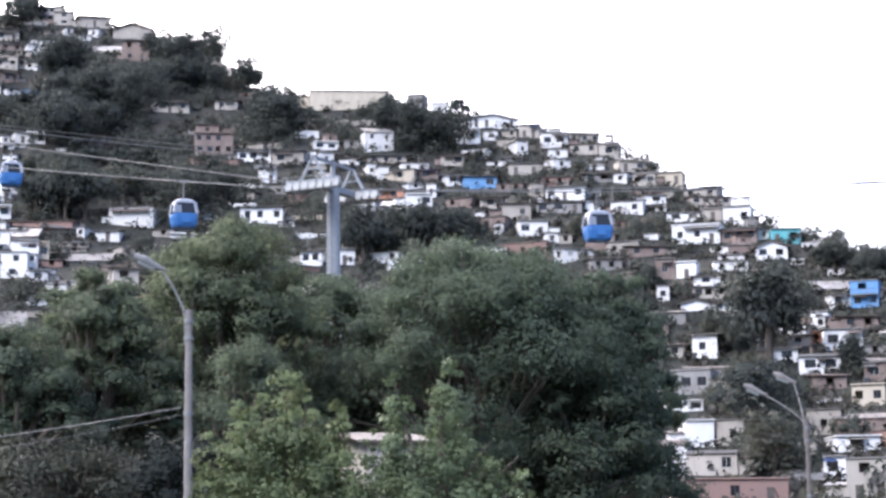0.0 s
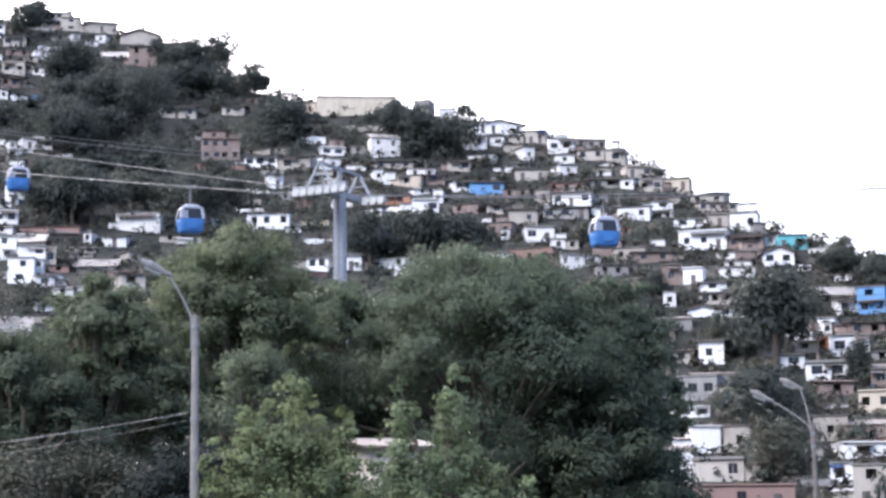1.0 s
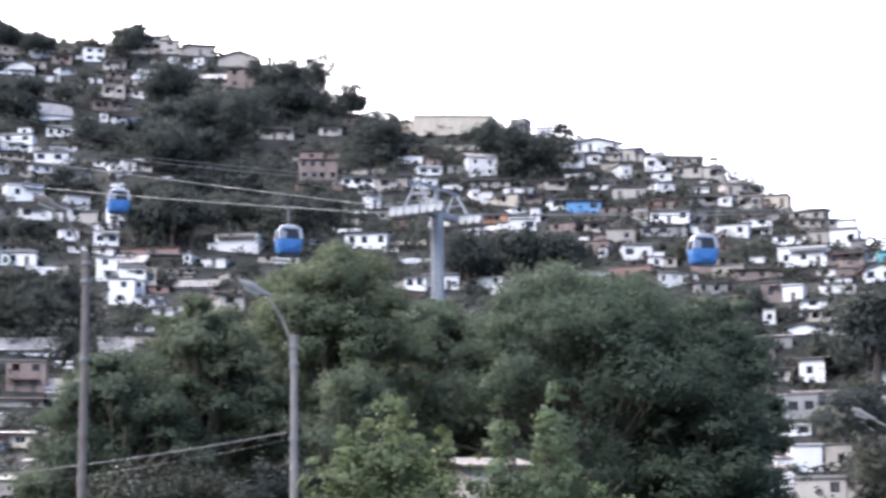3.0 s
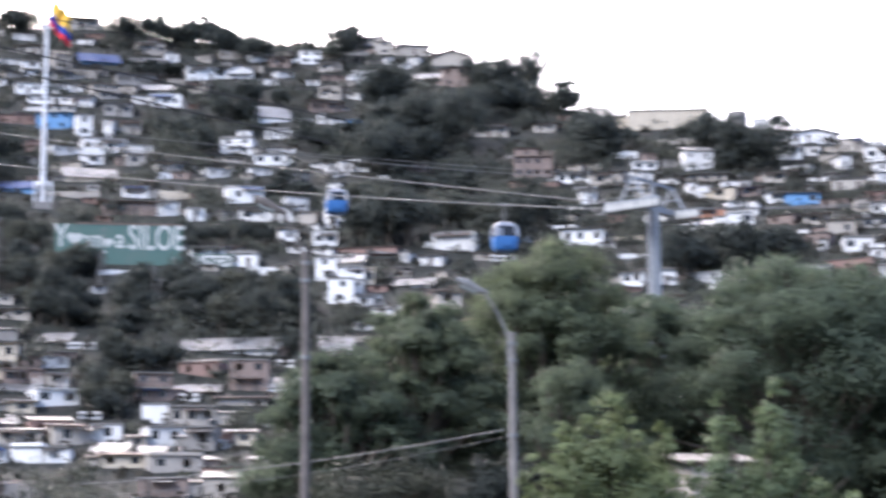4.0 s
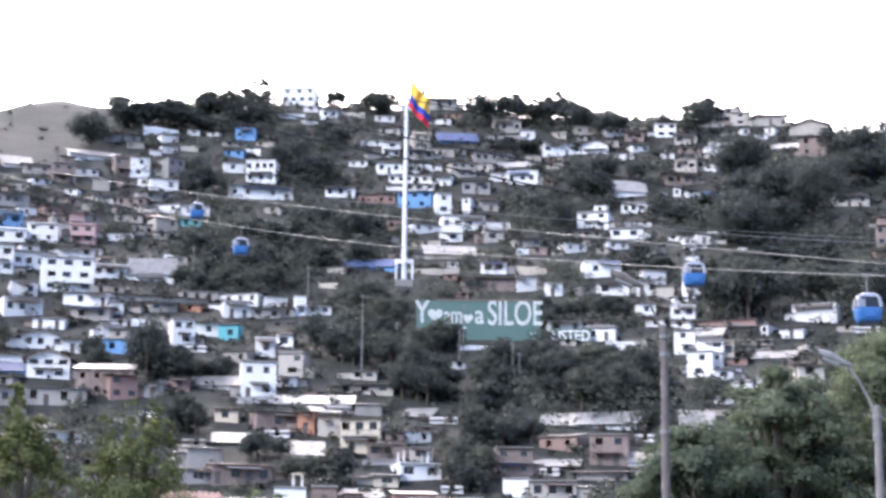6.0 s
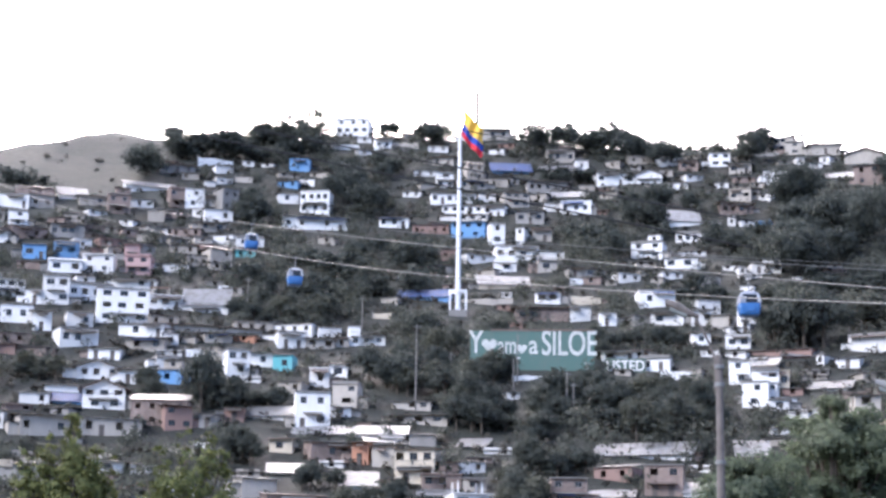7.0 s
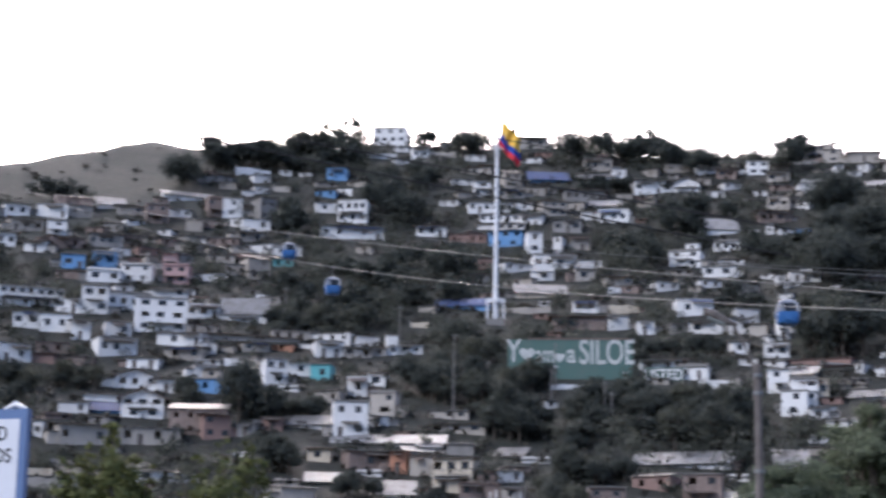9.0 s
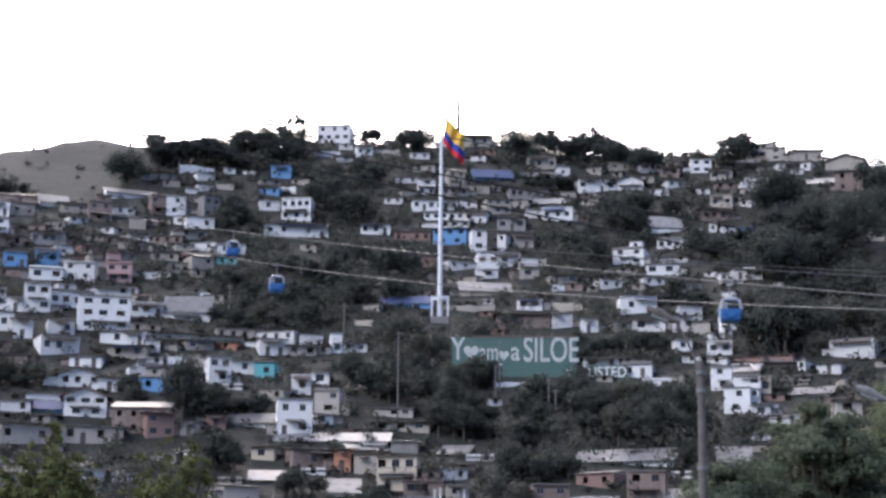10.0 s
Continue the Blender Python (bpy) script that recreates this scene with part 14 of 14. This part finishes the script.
def mural():
    x, y = (-125.29, 371.30)
    r = math.hypot(x, y)
    s = r / 3536
    green = plaster("green_mural_paint", (0.1, 0.185, 0.165), (0.14, 0.19, 0.17), 0.85, 0.7)
    white = plaster("white_lettering", (0.66, 0.68, 0.66), (0.34, 0.38, 0.36), 0.85, 0.7)
    z0 = EYE + r * math.tan(radians(9.200))
    ob = tagged(new("mural_wall"), "green-painted retaining wall with white lettering", "wall")
    ob.matrix_basis = Matrix.LocRotScale((x, y, z0), Euler((0, 0, -math.atan2(x, y))), None)
    V, F = [], []
    w, h = 222 * s, 72 * s
    n = 12
    for k in range(n):
        xa, xb = -w / 2 + w * k / n, -w / 2 + w * (k + 1) / n
        lift = max(0, (0.42 - k / n)) * 0.7 * h
        box(V, F, xa, xb, 0, 0.5, lift - 1.5, h)
    put("wall", mesh_of("wall", V, F, green), ob)
    put("coping", box_mesh("coping", (-w / 2 + 4, w / 2, -0.1, 0.6, h + 0.004, h + 0.35), M_CLAY), ob)
    def word(txt, px, pz, size, sq=0.8):
        put("lettering", text_mesh("lettering", txt, size, white, 0.03, 0.012 * size, sq), ob, pose((px - 910) * s, -0.04, (668 - pz) * s, 90, 0, 0))
    word("Y", 809, 636, 58 * s, 0.7)
    word("am", 865, 637, 46 * s, 0.62)
    word("a", 912, 637, 50 * s)
    word("SILOE", 976, 639, 64 * s, 0.62)
    word("Y", 1009, 668, 22 * s)
    put("heart", heart("heart", 28 * s, white), ob, pose((833 - 910) * s, -0.06, 46 * s))
    put("heart", heart("heart", 20 * s, white), ob, pose((891 - 910) * s, -0.06, 40 * s))


mural()


def lettered_wall():
    x, y = (-107.89, 377.39)
    r = math.hypot(x, y)
    s = r / 3536
    ob = tagged(new("lettered_wall"), "low teal-green garden wall with white block letters", "wall")
    ob.matrix_basis = Matrix.LocRotScale((x, y, ground_z(x, y)), Euler((0, 0, -math.atan2(x, y))), None)
    put("wall", box_mesh("wall", (-36 * s, 36 * s, 0, 0.4, -1.0, 24 * s), plaster("green_wall_paint", (0.09, 0.14, 0.12), (0.12, 0.14, 0.12))), ob)
    put("lettering", text_mesh("lettering", "USTED", 27 * s, WALLS["W"], 0.03, 0.03, 0.85), ob, pose(0, -0.04, 2 * s, 90, 0, 0))


lettered_wall()


# ---- street lamps ----
def street_lamp(foot, top_z, arms, r=0.115, mat=M_POLE, steel=M_STEEL, label="grey concrete street lamp post with a bent steel arm"):
    x, y = foot
    ob = tagged(new("street_lamp"), label, "street lamp", "street lamps")
    ob.matrix_basis = Matrix.LocRotScale((x, y, 0), Euler((0, 0, -math.atan2(x, y))), None)
    put("post", tube_mesh("post", [(0, 0, -0.3), (0, 0, top_z * 0.5), (0, 0, top_z)], [r * 1.25, r * 1.05, r * 0.85], mat, 12), ob)
    for z in (top_z - 0.35, top_z - 0.8, top_z - 2.75):
        put("clamp", tube_mesh("clamp", [(0, 0, z), (0, 0, z + 0.1)], r * 1.2, M_STEEL, 12), ob)
    for dx, dz, dy in arms:
        n = 12
        pts = [(-r * 0.9, -0.02, top_z - 0.9), (-r * 0.9, -0.02, top_z - 0.2)]
        for k in range(1, n + 1):
            u = k / n
            pts.append((-r * 0.9 + (dx + r) * (0.8 * u + 0.2 * u * u), dy * u, top_z - 0.1 + dz * (1.12 * u - 0.12 * u * u)))
        put("arm", tube_mesh("arm", pts, 0.03, steel, 8), ob)
        ex, ey, ez = pts[-1]
        sg = 1 if dx > 0 else -1
        V, F = [], []
        tube(V, F, [(ex - sg * 0.1, ey, ez), (ex + sg * 0.1, ey, ez + 0.06), (ex + sg * 0.45, ey, ez + 0.26), (ex + sg * 0.72, ey, ez + 0.38)], [0.04, 0.08, 0.125, 0.07], 10)
        head = put("lamp_head", mesh_of("lamp_head", V, F, steel), ob)
        put("lens", tube_mesh("lens", [(ex + sg * 0.2, ey, ez + 0.02), (ex + sg * 0.62, ey, ez + 0.2)], [0.08, 0.08], M_LENS, 8), head)
    return ob


street_lamp((-6.63, 51.58), 8.66, [(-0.72, 1.15, 0)], 0.105)
street_lamp((-11.48, 48.66), 10.49, [(-0.6, 1.1, 0)], 0.105, M_POLE_BROWN, M_POLE_BROWN, "weathered brown street lamp post with a steel arm")
street_lamp((12.78, 70.86), 6.94, [(-1.45, 1.0, 0), (-0.4, 1.45, 0.6)], 0.085, M_POLE_BROWN, M_POLE, "weathered street lamp post with two grey arms")

# ---- wires ----
rope("wire", (-6.83, 51.55, 6.12), (-20.05, 56.55, 5.18), 0.2, 0.014, M_CABLE, "slack grey overhead wire from a lamp post", "wire", "overhead wires")
rope("wire", (-6.83, 51.55, 5.93), (-20.04, 56.55, 4.82), 0.25, 0.006, M_CABLE, "slack grey overhead wire from a lamp post", "wire", "overhead wires")
rope("wire", (-69.26, 110.01, 40.79), (-27.51, 127.06, 33.04), 0.1, 0.055, M_WIRE, "black overhead power wire, thickened for the camera's view", "wire", "overhead wires")
rope("wire", (-69.22, 110.04, 39.86), (-27.55, 127.05, 31.21), 0.1, 0.055, M_WIRE, "black overhead power wire, thickened for the camera's view", "wire", "overhead wires")
rope("wire", (-69.37, 109.94, 43.42), (-38.34, 124.22, 37.98), 0.1, 0.035, M_WIRE, "black overhead power wire, thickened for the camera's view", "wire", "overhead wires")


# ---- roadside sign ----
def road_sign():
    c = Vector((-22.44, 33.11, 7.60))
    az = math.atan2(c.x, c.y)
    ob = tagged(new("information_sign"), "white information board with a blue border and dark lettering", "sign")
    ob.matrix_basis = Matrix.LocRotScale((c.x, c.y, 0), Euler((0, 0, -az + radians(-30))), None)
    top = c.z
    W = 4.6
    blue = plain("sign_blue", (0.11, 0.19, 0.38), 0.5, 0, 0.1)
    white = plain("sign_white", (0.74, 0.76, 0.82), 0.5, 0, 0.06)
    ink = plain("sign_ink", (0.03, 0.03, 0.04), 0.6)
    put("frame", box_mesh("frame", (-W, 0.0, 0, 0.16, top - 3.2, top), blue), ob, None, "blue border frame")
    put("board", box_mesh("board", (-W + 0.16, -0.15, -0.012, -0.002, top - 3.04, top - 0.2), white), ob, None, "white board")
    for px in (-W + 0.5, -0.5):
        put("post", tube_mesh("post", [(px, 0.25, -0.3), (px, 0.25, top + 0.04)], 0.06, M_WHITE, 10), ob)
    put("cap", tube_mesh("cap", [(-0.55, 0.06, top + 0.002), (-0.3, 0.06, top + 0.1), (-0.06, 0.06, top + 0.002)], [0.03, 0.07, 0.03], M_WHITE, 8), ob)
    put("lettering", text_mesh("lettering", "PERIDAD", 0.4, ink, 0.004, 0.004, 0.82), ob, pose(-1.06, -0.018, top - 0.62, 90, 0, 0))
    put("lettering", text_mesh("lettering", "TODOS", 0.4, ink, 0.004, 0.004, 0.82), ob, pose(-0.86, -0.018, top - 1.06, 90, 0, 0))
    put("lettering", text_mesh("lettering", "13", 0.34, ink, 0.004, 0.003, 0.8), ob, pose(-1.45, -0.018, top - 1.62, 90, 0, 0))


road_sign()


# ---- mast on the ridge ----
def mast():
    x, y = (-214.23, 578.48)
    gz = ground_z(x, y)
    top = 192.22 - gz
    ob = tagged(new("antenna_mast"), "dark antenna mast on the ridge, thickened for the camera's view", "antenna")
    ob.matrix_basis = pose(x, y, gz)
    put("post", tube_mesh("post", [(0, 0, -0.5), (0, 0, top)], [0.7, 0.55], M_WIRE, 8), ob)
    for k in range(4):
        z = top - 0.5 - 0.8 * k
        put("antenna", tube_mesh("antenna", [(-0.3, 0, z), (0.35, 0, z + 0.1)], 0.05, M_WIRE, 6), ob)


mast()
